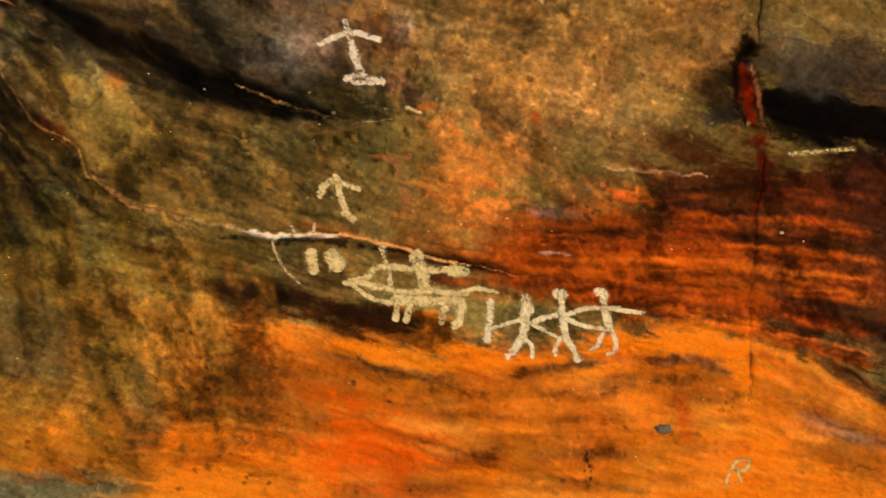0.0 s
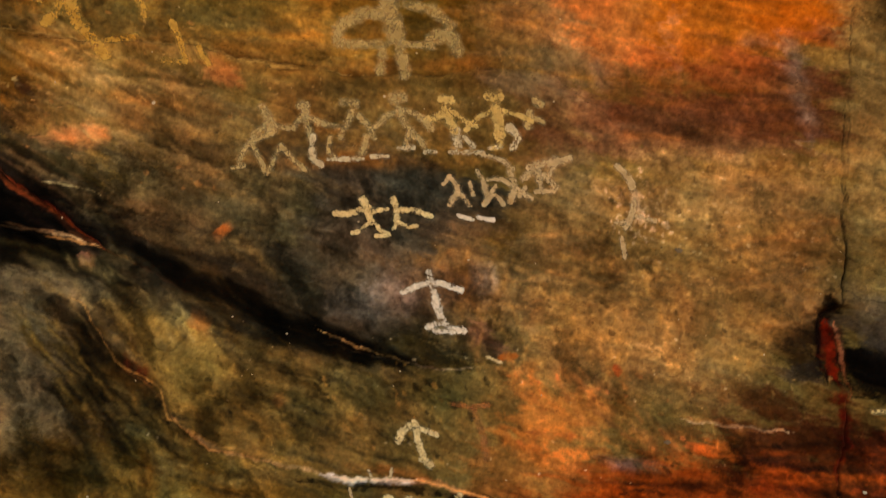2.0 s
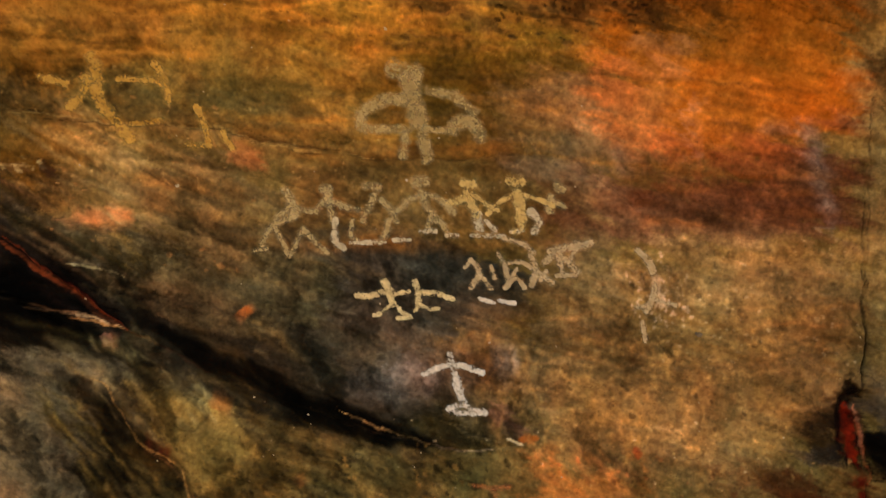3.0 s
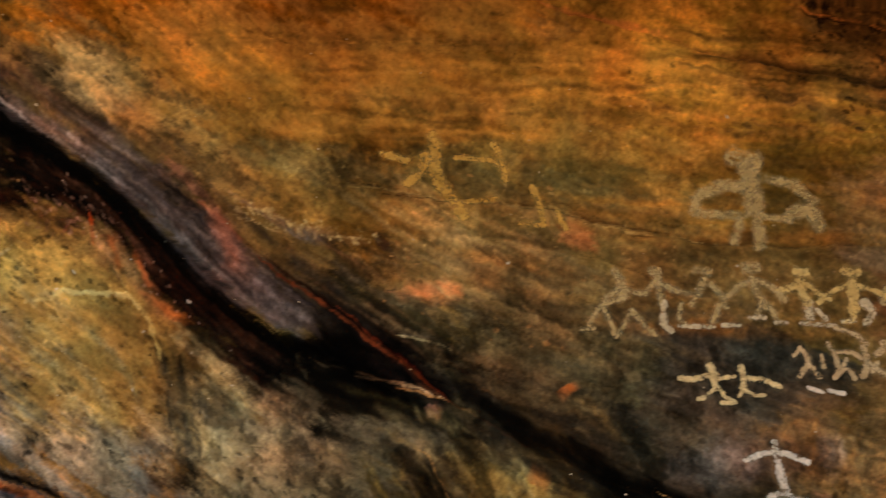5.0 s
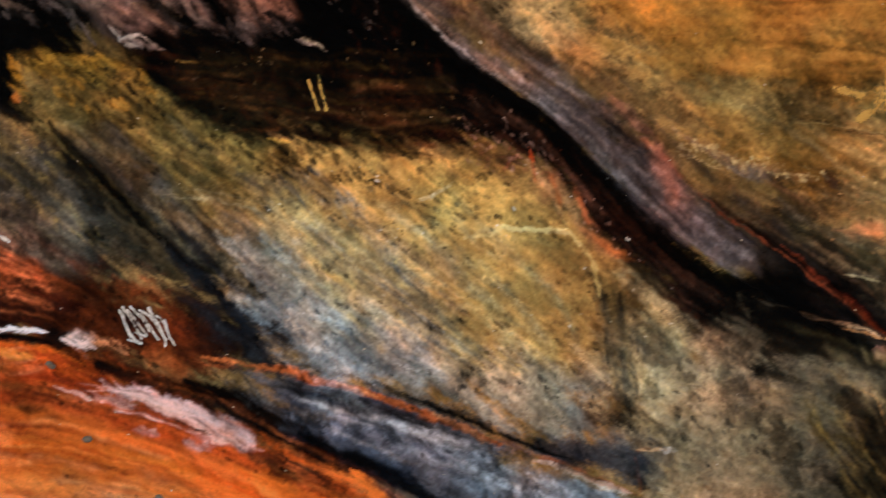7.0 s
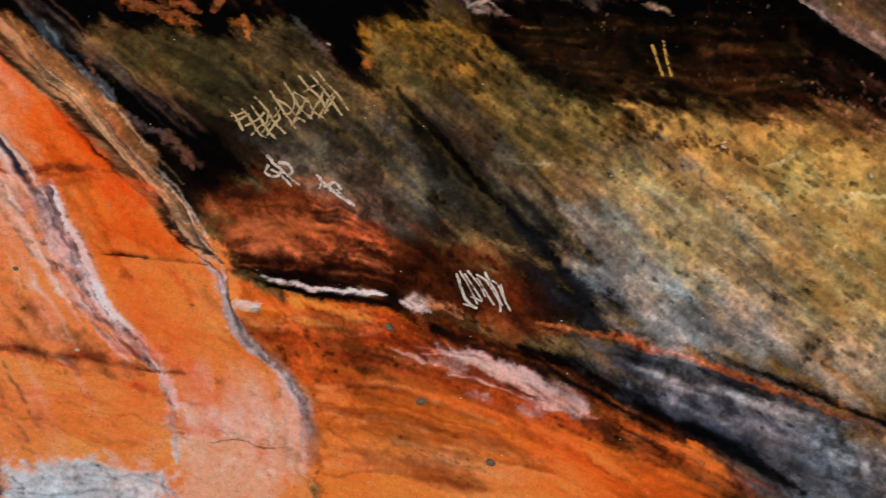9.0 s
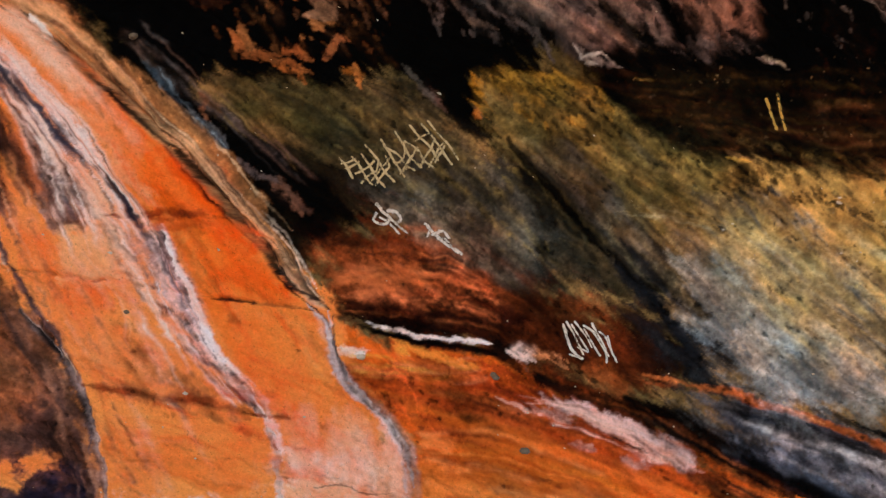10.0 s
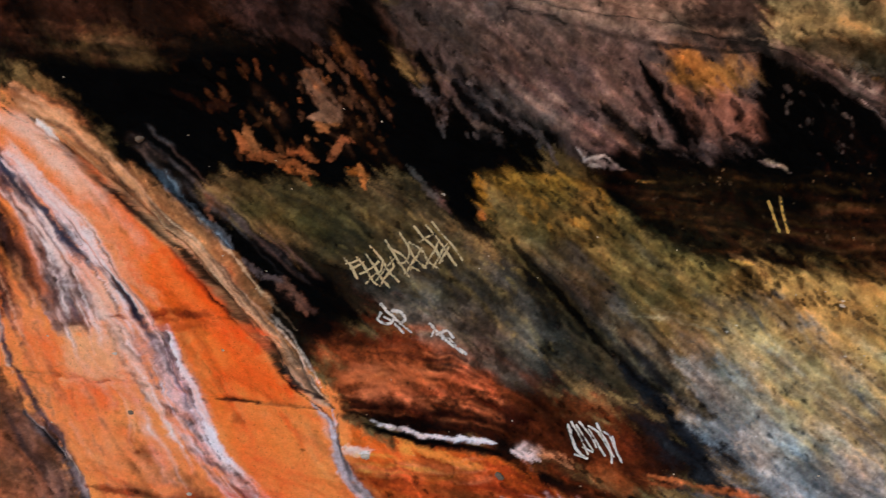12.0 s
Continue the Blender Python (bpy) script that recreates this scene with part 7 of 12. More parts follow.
speckle((0.0044, 0.0033, 0.0024), .75, 90, 0.006, 28, 2.4, 147, (-3.347, 2.795), (-3.072, 2.698), (-2.795, 2.673), (-2.489, 2.665), (-2.248, 2.678), (-2.243, 2.618), (-2.545, 2.597), (-2.853, 2.604), (-3.16, 2.64), (-3.374, 2.716))
speckle((0.24, 0.12, 0.08), .45, 60, 0.004, 40, 1.3, 148, (-2.471, 2.834), (-2.211, 2.773), (-2.189, 2.685), (-2.4, 2.691))
flow(((0.007, 0.006, 0.0052), (0.1274, 0.0844, 0.0273), (0.0212, 0.0185, 0.016), (0.2232, 0.1441, 0.0395), (0.0452, 0.0395, 0.0319),), .7, 44, 0.006, 149,
     ((-3.53, 2.653), (-3.401, 2.548), (-3.271, 2.443), (-3.109, 2.326), (-2.914, 2.182)),
     ((-3.381, 2.691), (-3.253, 2.602), (-3.154, 2.492), (-3.022, 2.37), (-2.826, 2.196)))
flow(((0.0212, 0.0176, 0.0116), (0.1022, 0.0685, 0.0252), (0.1559, 0.107, 0.0395), (0.0319, 0.0273, 0.0212),), .5, 40, 0.008, 150,
     ((-4.098, 2.576), (-3.914, 2.482), (-3.698, 2.423), (-3.426, 2.276)),
     ((-3.779, 2.782), (-3.591, 2.659), (-3.37, 2.538), (-3.173, 2.363)))
flow(((0.402, 0.2384, 0.0545), (0.1559, 0.107, 0.0296), (0.1022, 0.0976, 0.0762), (0.4342, 0.2623, 0.0802), (0.0452, 0.0369, 0.0212),), .5, 40, 0.008, 151,
     ((-3.301, 2.839), (-3.141, 2.71), (-2.857, 2.688), (-2.498, 2.704)),
     ((-3.053, 2.381), (-2.852, 2.16), (-2.649, 2.051), (-2.341, 1.995)))
crack((0.0802, 0.0723, 0.0685), .8, "d", 0.008, (-4.483, 2.718), (-4.426, 2.687), (-4.383, 2.644))
crack((0.0723, 0.0648, 0.0648), .8, "d", 0.008, (-4.317, 2.564), (-4.275, 2.535), (-4.24, 2.51))
crack((0.1878, 0.0802, 0.0452), .85, "d", 0.013, (-4.125, 2.449), (-4.067, 2.416), (-4.034, 2.364))
crack((0.1274, 0.0482, 0.0212), .8, "d", 0.009, (-4.331, 2.659), (-4.29, 2.637), (-4.275, 2.606))
crack((0.7605, 0.552, 0.402), .7, "d", 0.004, (-4.209, 2.4), (-4.117, 2.329), (-4.052, 2.253))
crack((0.0452, 0.0099, 0.0065), .7, "b", 0.011, (-1.176, 2.039), (-1.118, 2.004))
crack((0.305, 0.175, 0.0766), .45, "b", 0.003, (-1.155, 2.014), (-1.097, 1.972), (-1.046, 1.909), (-0.973, 1.859))
crack((0.1878, 0.1209, 0.0461), .4, "b", 0.003, (-1.036, 2.222), (-0.926, 2.212), (-0.793, 2.173), (-0.615, 2.12))
crack((0.305, 0.1684, 0.0681), .4, "b", 0.003, (0.487, 1.954), (0.606, 1.995), (0.696, 2.012))
crack((0.2567, 0.1329, 0.051), .35, "d", 0.003, (-0.558, 3.018), (-0.441, 2.981), (-0.381, 2.899))
crack((0.3515, 0.2462, 0.1119), .4, "b", 0.003, (-3.172, 2.538), (-3.022, 2.531), (-2.857, 2.51))
crack((0.2623, 0.1946, 0.1022), .3, "v", 0.003, (-3.234, 2.559), (-3.211, 2.468), (-3.195, 2.36))
crack((0.3515, 0.2384, 0.1022), .4, "b", 0.003, (-3.201, 2.513), (-3.065, 2.52), (-2.945, 2.515))
crack((0.1878, 0.1559, 0.0887), .3, "v", 0.003, (-3.245, 2.587), (-3.222, 2.497), (-3.206, 2.39))
crack((0.6445, 0.5149, 0.305), .6, "d", 0.003, (-2.53, 2.591), (-2.427, 2.642))
crack((0.3515, 0.2623, 0.1274), .4, "d", 0.003, (-3.185, 2.505), (-3.063, 2.517), (-2.939, 2.496))
speckle((0.2623, 0.0887, 0.0252), .95, 26, 0.011, 44, 1.3, 168, (-4.246, 2.888), (-4.046, 3.059), (-3.868, 3.03), (-3.848, 2.912), (-4.035, 2.772), (-4.228, 2.784))
speckle((0.1559, 0.0648, 0.0273), .9, 24, 0.009, 50, 1.6, 169, (-4.135, 3.074), (-3.932, 3.139), (-3.836, 2.99), (-3.951, 2.879), (-4.101, 2.914))
speckle((0.1022, 0.0844, 0.0762), .85, 30, 0.009, 50, 1.8, 170, (-3.855, 3.077), (-3.69, 3.043), (-3.476, 2.971), (-3.366, 2.896), (-3.532, 2.916), (-3.744, 2.944))
speckle((0.0024, 0.0018, 0.0015), .95, 30, 0.011, 52, 2.2, 171, (-3.844, 3.168), (-3.54, 3.037), (-3.385, 2.954), (-3.44, 2.885), (-3.654, 2.943))
speckle((0.0024, 0.0018, 0.0015), .9, 24, 0.009, 56, 2.6, 172, (-3.337, 3.112), (-2.928, 3.123), (-2.917, 3.006), (-3.238, 2.976))
speckle((0.4342, 0.2086, 0.0252), .8, 26, 0.009, 34, 2, 173, (-3.589, 2.861), (-3.318, 2.857), (-3.193, 2.784), (-3.366, 2.695), (-3.52, 2.733))
speckle((0.0052, 0.004, 0.003), .7, 34, 0.006, 34, 2.2, 174, (-3.376, 2.833), (-2.995, 2.737), (-2.632, 2.715), (-2.624, 2.64), (-3.059, 2.618), (-3.306, 2.704))
speckle((0.305, 0.162, 0.0319), .4, 20, 0.006, 34, 2, 175, (-3.19, 2.753), (-2.778, 2.754), (-2.55, 2.743), (-2.542, 2.668), (-2.989, 2.661))
crack((0.0319, 0.0273, 0.0232), .9, "b", 0.006, (-3.586, 3.324), (-3.408, 3.289), (-3.116, 3.285), (-2.855, 3.252), (-2.71, 3.206), (-2.536, 3.136))
crack((0.2232, 0.1812, 0.1384), .5, "b", 0.003, (-3.558, 3.343), (-3.395, 3.309), (-3.118, 3.305), (-2.85, 3.272), (-2.698, 3.224), (-2.538, 3.157))
crack((0.0212, 0.0176, 0.0144), .8, "v", 0.009, (-1.971, 2.383), (-1.951, 2.26), (-1.937, 2.152), (-1.919, 2.06))
crack((0.0319, 0.0252, 0.0176), .7, "v", 0.006, (-2.012, 2.394), (-1.992, 2.271), (-1.979, 2.178))
crack((0.0037, 0.0027, 0.0024), .9, "d", 0.008, (-2.675, 3.167), (-2.537, 3.042), (-2.381, 2.926), (-2.226, 2.856), (-2.083, 2.756), (-1.914, 2.614), (-1.714, 2.468))
crack((0.305, 0.2307, 0.2086), .7, "d", 0.005, (-2.645, 3.17), (-2.513, 3.057), (-2.367, 2.955), (-2.212, 2.885), (-2.069, 2.788), (-1.909, 2.65), (-1.797, 2.571))
speckle((0.6348, 0.3965, 0.2495), .6, 80, 0.003, 40, 1.2, 182, (0.084, 2.587), (0.171, 2.636), (0.264, 2.508), (0.193, 2.415), (0.102, 2.455))
speckle((0.5644, 0.346, 0.1765), .5, 60, 0.002, 14, 1.6, 183, (-0.914, 2.733), (-0.346, 2.799), (-0.054, 2.81), (-0.044, 2.663), (-0.783, 2.563))
flow(((0.305, 0.0452, 0.007), (0.1559, 0.0252, 0.006), (0.5149, 0.0612, 0.007),), .7, 16, 0.006, 184,
     ((-4.496, 2.317), (-4.41, 2.32), (-4.309, 2.332), (-4.191, 2.34)),
     ((-4.479, 2.257), (-4.394, 2.28), (-4.292, 2.291), (-4.16, 2.298)))
flow(((0.0802, 0.016, 0.007), (0.1878, 0.0395, 0.013),), .6, 14, 0.005, 185,
     ((-4.689, 2.225), (-4.606, 2.241), (-4.494, 2.251)),
     ((-4.688, 2.199), (-4.605, 2.211), (-4.492, 2.22)))
flow(((0.5776, 0.0887, 0.0091), (0.8714, 0.305, 0.0887), (0.4564, 0.0802, 0.016),), .5, 24, 0.006, 186,
     ((-4.294, 2.05), (-4.189, 2.036), (-4.066, 1.992), (-3.965, 1.879)),
     ((-3.982, 2.104), (-3.955, 2.044), (-3.925, 1.951), (-3.839, 1.835)))
flow(((0.305, 0.0545, 0.0103), (0.7605, 0.2232, 0.0452), (0.1878, 0.0395, 0.0116), (0.8714, 0.3515, 0.1274),), .6, 30, 0.006, 187,
     ((-4.497, 1.789), (-4.321, 1.794), (-4.139, 1.768), (-3.924, 1.755), (-3.766, 1.717)),
     ((-4.476, 1.533), (-4.3, 1.545), (-4.12, 1.559), (-3.938, 1.573), (-3.752, 1.572)))
crack((0.0018, 0.0015, 0.0015), .95, "d", 0.005, (-4.614, 2.639), (-4.474, 2.546), (-4.327, 2.423), (-4.197, 2.292), (-4.078, 2.176), (-3.982, 2.104))
crack((0.013, 0.007, 0.0052), .85, "d", 0.003, (-4.531, 2.648), (-4.388, 2.531), (-4.254, 2.416), (-4.13, 2.303), (-4.05, 2.213))
crack((0.2016, 0.1441, 0.1441), .5, "d", 0.021, (-4.386, 2.131), (-4.32, 2.03), (-4.237, 1.931))
crack((0.807, 0.6867, 0.6584), .9, "d", 0.008, (-4.413, 2.27), (-4.368, 2.198), (-4.33, 2.128), (-4.291, 2.051), (-4.239, 1.963), (-4.189, 1.907), (-4.127, 1.856))
crack((0.6172, 0.4564, 0.4125), .85, "d", 0.008, (-4.132, 1.86), (-4.093, 1.81), (-4.066, 1.75), (-4.038, 1.673))
crack((0.855, 0.7454, 0.7305), .9, "d", 0.014, (-4.753, 2.645), (-4.708, 2.578), (-4.665, 2.522))
crack((0.7913, 0.6584, 0.6172), .9, "d", 0.006, (-4.672, 2.528), (-4.606, 2.44), (-4.556, 2.355), (-4.512, 2.284), (-4.479, 2.21))
crack((0.6867, 0.402, 0.2542), .8, "d", 0.006, (-4.718, 2.534), (-4.649, 2.455), (-4.588, 2.361), (-4.527, 2.278), (-4.485, 2.19), (-4.455, 2.099))
crack((0.0212, 0.0194, 0.0319), .9, "d", 0.01, (-4.853, 2.689), (-4.791, 2.603), (-4.721, 2.526), (-4.649, 2.475), (-4.591, 2.439))
crack((0.0176, 0.016, 0.0252), .9, "d", 0.008, (-4.598, 2.438), (-4.546, 2.376), (-4.485, 2.317), (-4.438, 2.25), (-4.416, 2.182))
crack((0.0343, 0.0296, 0.0423), .85, "d", 0.004, (-4.708, 2.602), (-4.651, 2.527), (-4.577, 2.433), (-4.516, 2.35), (-4.454, 2.279))
crack((0.0545, 0.0423, 0.0513), .7, "d", 0.008, (-4.805, 2.608), (-4.747, 2.49), (-4.702, 2.39))
crack((0.0612, 0.0513, 0.0648), .9, "d", 0.008, (-4.879, 2.308), (-4.843, 2.252), (-4.81, 2.164), (-4.786, 2.089), (-4.725, 2.005), (-4.647, 1.906), (-4.596, 1.803), (-4.558, 1.696), (-4.533, 1.587))
crack((0.7305, 0.491, 0.3325), .8, "d", 0.005, (-4.865, 2.31), (-4.835, 2.238), (-4.81, 2.132), (-4.777, 2.051))
crack((0.5776, 0.305, 0.1878), .7, "d", 0.005, (-4.631, 1.877), (-4.569, 1.743))
crack((0.305, 0.0482, 0.0116), .45, "b", 0.008, (-4.526, 2.262), (-4.397, 2.308), (-4.251, 2.348))
crack((0.2623, 0.0423, 0.0103), .5, "b", 0.006, (-4.481, 2.242), (-4.292, 2.283), (-4.174, 2.304))
crack((0.0395, 0.0194, 0.0144), .8, "b", 0.005, (-4.309, 2.088), (-4.234, 2.09), (-4.129, 2.096), (-4.023, 2.102))
crack((0.2016, 0.0343, 0.0103), .6, "b", 0.006, (-4.146, 1.931), (-3.992, 1.917), (-3.823, 1.92))
crack((0.2016, 0.0452, 0.016), .6, "b", 0.006, (-4.659, 2.078), (-4.544, 2.083), (-4.431, 2.139))
# shadow in the dip of the buttress, painted as a brown band
crack((0.1559, 0.0452, 0.0212), .5, "b", 0.015, (-4.406, 1.812), (-4.213, 1.829), (-4.01, 1.773))
crack((0.006, 0.004, 0.004), .95, "d", 0.006, (-4.683, 2.732), (-4.612, 2.655), (-4.525, 2.58), (-4.436, 2.519), (-4.345, 2.434), (-4.251, 2.348), (-4.158, 2.289))
crack((0.1022, 0.0395, 0.0176), .8, "d", 0.005, (-4.577, 2.654), (-4.482, 2.58), (-4.385, 2.513), (-4.285, 2.421), (-4.191, 2.343))
crack((0.0212, 0.013, 0.0116), .9, "d", 0.005, (-4.15, 2.286), (-4.1, 2.214), (-4.043, 2.16), (-3.961, 2.132))
crack((0.0612, 0.0343, 0.0252), .85, "d", 0.004, (-4.161, 2.335), (-4.082, 2.282), (-4.034, 2.21), (-3.973, 2.148))
crack((0.7913, 0.6038, 0.4564), .85, "d", 0.004, (-4.14, 2.365), (-4.068, 2.301), (-4.02, 2.229), (-3.983, 2.171))
crack((0.7157, 0.4342, 0.2307), .7, "d", 0.004, (-4.382, 2.62), (-4.245, 2.495), (-4.134, 2.388), (-4.054, 2.319))
crack((0.4125, 0.314, 0.2961), .9, "d", 0.007, (-4.006, 2.115), (-3.965, 2.068), (-3.934, 1.993), (-3.897, 1.923), (-3.818, 1.867))
crack((0.1946, 0.15, 0.1559), .75, "d", 0.021, (-4.428, 2.211), (-4.369, 2.102), (-4.299, 1.993), (-4.216, 1.894), (-4.154, 1.845))
crack((0.007, 0.0048, 0.004), .85, "d", 0.005, (-2.048, 2.891), (-1.977, 2.801), (-1.905, 2.74))
crack((0.0212, 0.013, 0.0103), .7, "d", 0.005, (-2.116, 2.861), (-2.022, 2.788), (-1.943, 2.713), (-1.878, 2.643))
crack((0.016, 0.007, 0.0048), .85, "d", 0.004, (-1.819, 2.696), (-1.723, 2.63), (-1.595, 2.536))
crack((0.1746, 0.0343, 0.0103), .9, "d", 0.004, (-1.78, 2.682), (-1.66, 2.603), (-1.516, 2.514), (-1.405, 2.449), (-1.31, 2.398), (-1.245, 2.344))
crack((0.3515, 0.1812, 0.0887), .7, "b", 0.003, (-1.509, 2.391), (-1.431, 2.376), (-1.354, 2.374), (-1.269, 2.353))
crack((0.2159, 0.1274, 0.0802), .6, "d", 0.003, (-1.845, 2.601), (-1.781, 2.554), (-1.731, 2.49))
crack((0.003, 0.0024, 0.0018), .8, "d", 0.016, (-2.08, 2.698), (-1.969, 2.602), (-1.84, 2.501), (-1.727, 2.412), (-1.615, 2.347))
crack((0.006, 0.0043, 0.0034), .7, "d", 0.024, (-1.339, 2.157), (-1.255, 2.073), (-1.155, 2.002), (-1.068, 1.931))
speckle((0.0369, 0.008, 0.0037), .6, 70, 0.009, 28, 2.2, 225, (-3.133, 2.857), (-2.791, 2.932), (-2.455, 2.866), (-2.204, 2.728), (-2.451, 2.761), (-2.786, 2.72), (-3.057, 2.746))
speckle((0.0452, 0.0103, 0.0044), .5, 40, 0.006, 60, 2, 226, (-2.763, 3.098), (-2.583, 3.061), (-2.364, 2.877), (-2.484, 2.833), (-2.7, 2.928))
crack((0.0044, 0.0026, 0.0027), .75, "v", 0.014, (0.668, 2.277), (0.677, 2.197), (0.696, 2.094))
crack((0.1812, 0.0099, 0.003), .9, "v", 0.007, (0.699, 2.263), (0.711, 2.183), (0.723, 2.088))
crack((0.3515, 0.0488, 0.0087), .7, "v", 0.005, (0.714, 2.169), (0.724, 2.103))
crack((0.1559, 0.0488, 0.0221), .35, "v", 0.003, (0.726, 2.256), (0.737, 2.198), (0.74, 2.125))
crack((0.6172, 0.0488, 0.0114), .45, "v", 0.011, (0.517, 1.372), (0.539, 1.311), (0.565, 1.219))
crack((0.92, 0.4452, 0.1878), .5, "b", 0.017, (-4.66, 2.216), (-4.524, 2.232))
crack((0.1559, 0.0452, 0.0212), .6, "d", 0.008, (-4.856, 2.571), (-4.784, 2.445), (-4.722, 2.3), (-4.659, 2.184))
crack((0.0802, 0.0395, 0.0319), .65, "d", 0.009, (-4.911, 2.62), (-4.841, 2.496), (-4.795, 2.38), (-4.748, 2.263))
crack((0.5149, 0.1559, 0.0319), .7, "d", 0.006, (-4.869, 2.506), (-4.809, 2.378), (-4.761, 2.244))
crack((0.1878, 0.0612, 0.0273), .5, "d", 0.008, (-4.617, 2.336), (-4.529, 2.192), (-4.446, 2.062))
crack((0.7605, 0.3515, 0.1559), .5, "d", 0.008, (-4.651, 2.313), (-4.573, 2.2), (-4.506, 2.067), (-4.451, 1.931))
crack((0.5776, 0.3515, 0.2232), .7, "d", 0.006, (-4.816, 2.61), (-4.73, 2.503), (-4.656, 2.408), (-4.579, 2.311), (-4.515, 2.211), (-4.448, 2.094))
crack((0.0212, 0.0194, 0.0319), .8, "d", 0.012, (-4.926, 2.746), (-4.845, 2.673), (-4.761, 2.598), (-4.689, 2.519), (-4.614, 2.432), (-4.538, 2.351))
crack((0.016, 0.0144, 0.0232), .85, "d", 0.007, (-4.733, 2.588), (-4.645, 2.489), (-4.555, 2.395), (-4.477, 2.298), (-4.425, 2.22))
crack((0.0612, 0.0482, 0.0612), .8, "d", 0.005, (-4.859, 2.708), (-4.746, 2.562), (-4.658, 2.455), (-4.567, 2.345), (-4.503, 2.245))
crack((0.7913, 0.6724, 0.6308), .85, "d", 0.005, (-4.783, 2.655), (-4.704, 2.571), (-4.631, 2.484), (-4.562, 2.402), (-4.492, 2.312), (-4.436, 2.242), (-4.382, 2.163))
crack((0.8388, 0.7454, 0.7157), .7, "d", 0.003, (-4.858, 2.693), (-4.789, 2.6), (-4.716, 2.506), (-4.649, 2.409))
crack((0.1022, 0.0612, 0.0513), .8, "d", 0.007, (-4.894, 2.454), (-4.849, 2.338), (-4.802, 2.221), (-4.739, 2.105), (-4.674, 1.988), (-4.619, 1.836))
crack((0.7605, 0.4564, 0.2623), .7, "d", 0.004, (-4.881, 2.457), (-4.828, 2.327), (-4.781, 2.209), (-4.717, 2.093))
crack((0.0103, 0.0044, 0.003), .85, "d", 0.009, (-4.777, 3.138), (-4.812, 3.029), (-4.866, 2.945), (-4.926, 2.875), (-4.991, 2.849))
crack((0.0452, 0.0103, 0.0044), .6, "d", 0.007, (-4.843, 3.151), (-4.871, 3.059), (-4.912, 2.978))
crack((0.013, 0.0116, 0.0176), .85, "d", 0.012, (-5.017, 2.852), (-4.939, 2.78), (-4.879, 2.718), (-4.817, 2.655))
crack((0.6445, 0.1559, 0.0212), .7, "d", 0.006, (-4.925, 2.602), (-4.881, 2.473), (-4.85, 2.354), (-4.825, 2.248))
crack((0.0212, 0.008, 0.006), .8, "d", 0.006, (-4.965, 2.654), (-4.91, 2.529), (-4.872, 2.396), (-4.847, 2.276))
speckle((0.0452, 0.0273, 0.0103), .5, 70, 0.005, 60, 2.4, 251, (-1.524, 1.916), (-0.996, 1.853), (-0.884, 1.612), (-1.183, 1.442), (-1.514, 1.456))
# patches, drips and veins over the washes
# the black hollow, its deep shade painted near-black, with flaked orange crust
crack((0.0006, 0.0006, 0.0006), .95, "d", 0.0254, (-3.978, 3.219), (-3.924, 3.125), (-3.854, 3.047), (-3.828, 2.961))
crack((0.0006, 0.0006, 0.0006), .95, "d", 0.0143, (-3.784, 3.14), (-3.751, 3.079), (-3.727, 3.03))
streak((0.0006, 0.0006, 0.0006), .9, "d", 0.0175, (-3.691, 3.058), (-3.613, 2.995), (-3.527, 2.947), (-3.441, 2.9))
crack((0.0006, 0.0006, 0.0006), .95, "d", 0.0141, (-3.207, 3.181), (-3.16, 3.114), (-3.118, 3.045), (-3.068, 2.982))
crack((0.0006, 0.0006, 0.0006), .95, "d", 0.0158, (-3.302, 3.075), (-3.241, 3.013), (-3.164, 2.979), (-3.118, 2.96))
crack((0.0006, 0.0006, 0.0006), .9, "d", 0.0125, (-2.964, 3.037), (-2.905, 3.022), (-2.846, 3.012))
crack((0.0012, 0.0009, 0.0009), .9, "d", 0.0094, (-3.114, 3.083), (-3.08, 3.036), (-3.041, 3.004))
area((0.1946, 0.0931, 0.0482), .9, "i", 0.006, (-4.113, 3.03), (-4.068, 3.048), (-4.045, 3.015), (-4.018, 2.989), (-3.996, 2.96), (-3.997, 2.917), (-4.041, 2.897), (-4.083, 2.908), (-4.063, 2.942), (-4.094, 2.991))
streak((0.305, 0.0976, 0.0296), .95, "i", 0.0096, (-4.112, 3.026), (-4.075, 3.017), (-4.044, 2.985))
streak((0.2874, 0.0762, 0.0194), .85, "i", 0.0113, (-4.263, 2.842), (-4.241, 2.812), (-4.207, 2.785), (-4.156, 2.797), (-4.097, 2.82), (-4.049, 2.793))
streak((0.2462, 0.0685, 0.0212), .85, "i", 0.0096, (-4.019, 2.798), (-4.009, 2.835), (-3.987, 2.873), (-3.959, 2.868))
streak((0.3916, 0.107, 0.0212), .9, "i", 0.0081, (-4.14, 2.769), (-4.083, 2.751), (-4.054, 2.722))
streak((0.2232, 0.0887, 0.0395), .9, "i", 0.0096, (-3.967, 2.98), (-3.928, 2.956), (-3.915, 2.912))
streak((0.1946, 0.0844, 0.0423), .9, "i", 0.0096, (-3.89, 2.978), (-3.861, 2.946))
streak((0.3763, 0.1221, 0.0252), .9, "d", 0.0113, (-3.948, 2.81), (-3.928, 2.774), (-3.911, 2.743))
streak((0.162, 0.0685, 0.0319), .9, "i", 0.0080, (-4.048, 3.096), (-4.01, 3.066), (-3.979, 3.026))
streak((0.1221, 0.0482, 0.0252), .9, "i", 0.0080, (-3.948, 3.091), (-3.929, 3.057), (-3.91, 3.035))
streak((0.305, 0.0802, 0.0212), .9, "i", 0.0096, (-3.921, 2.872), (-3.899, 2.845))
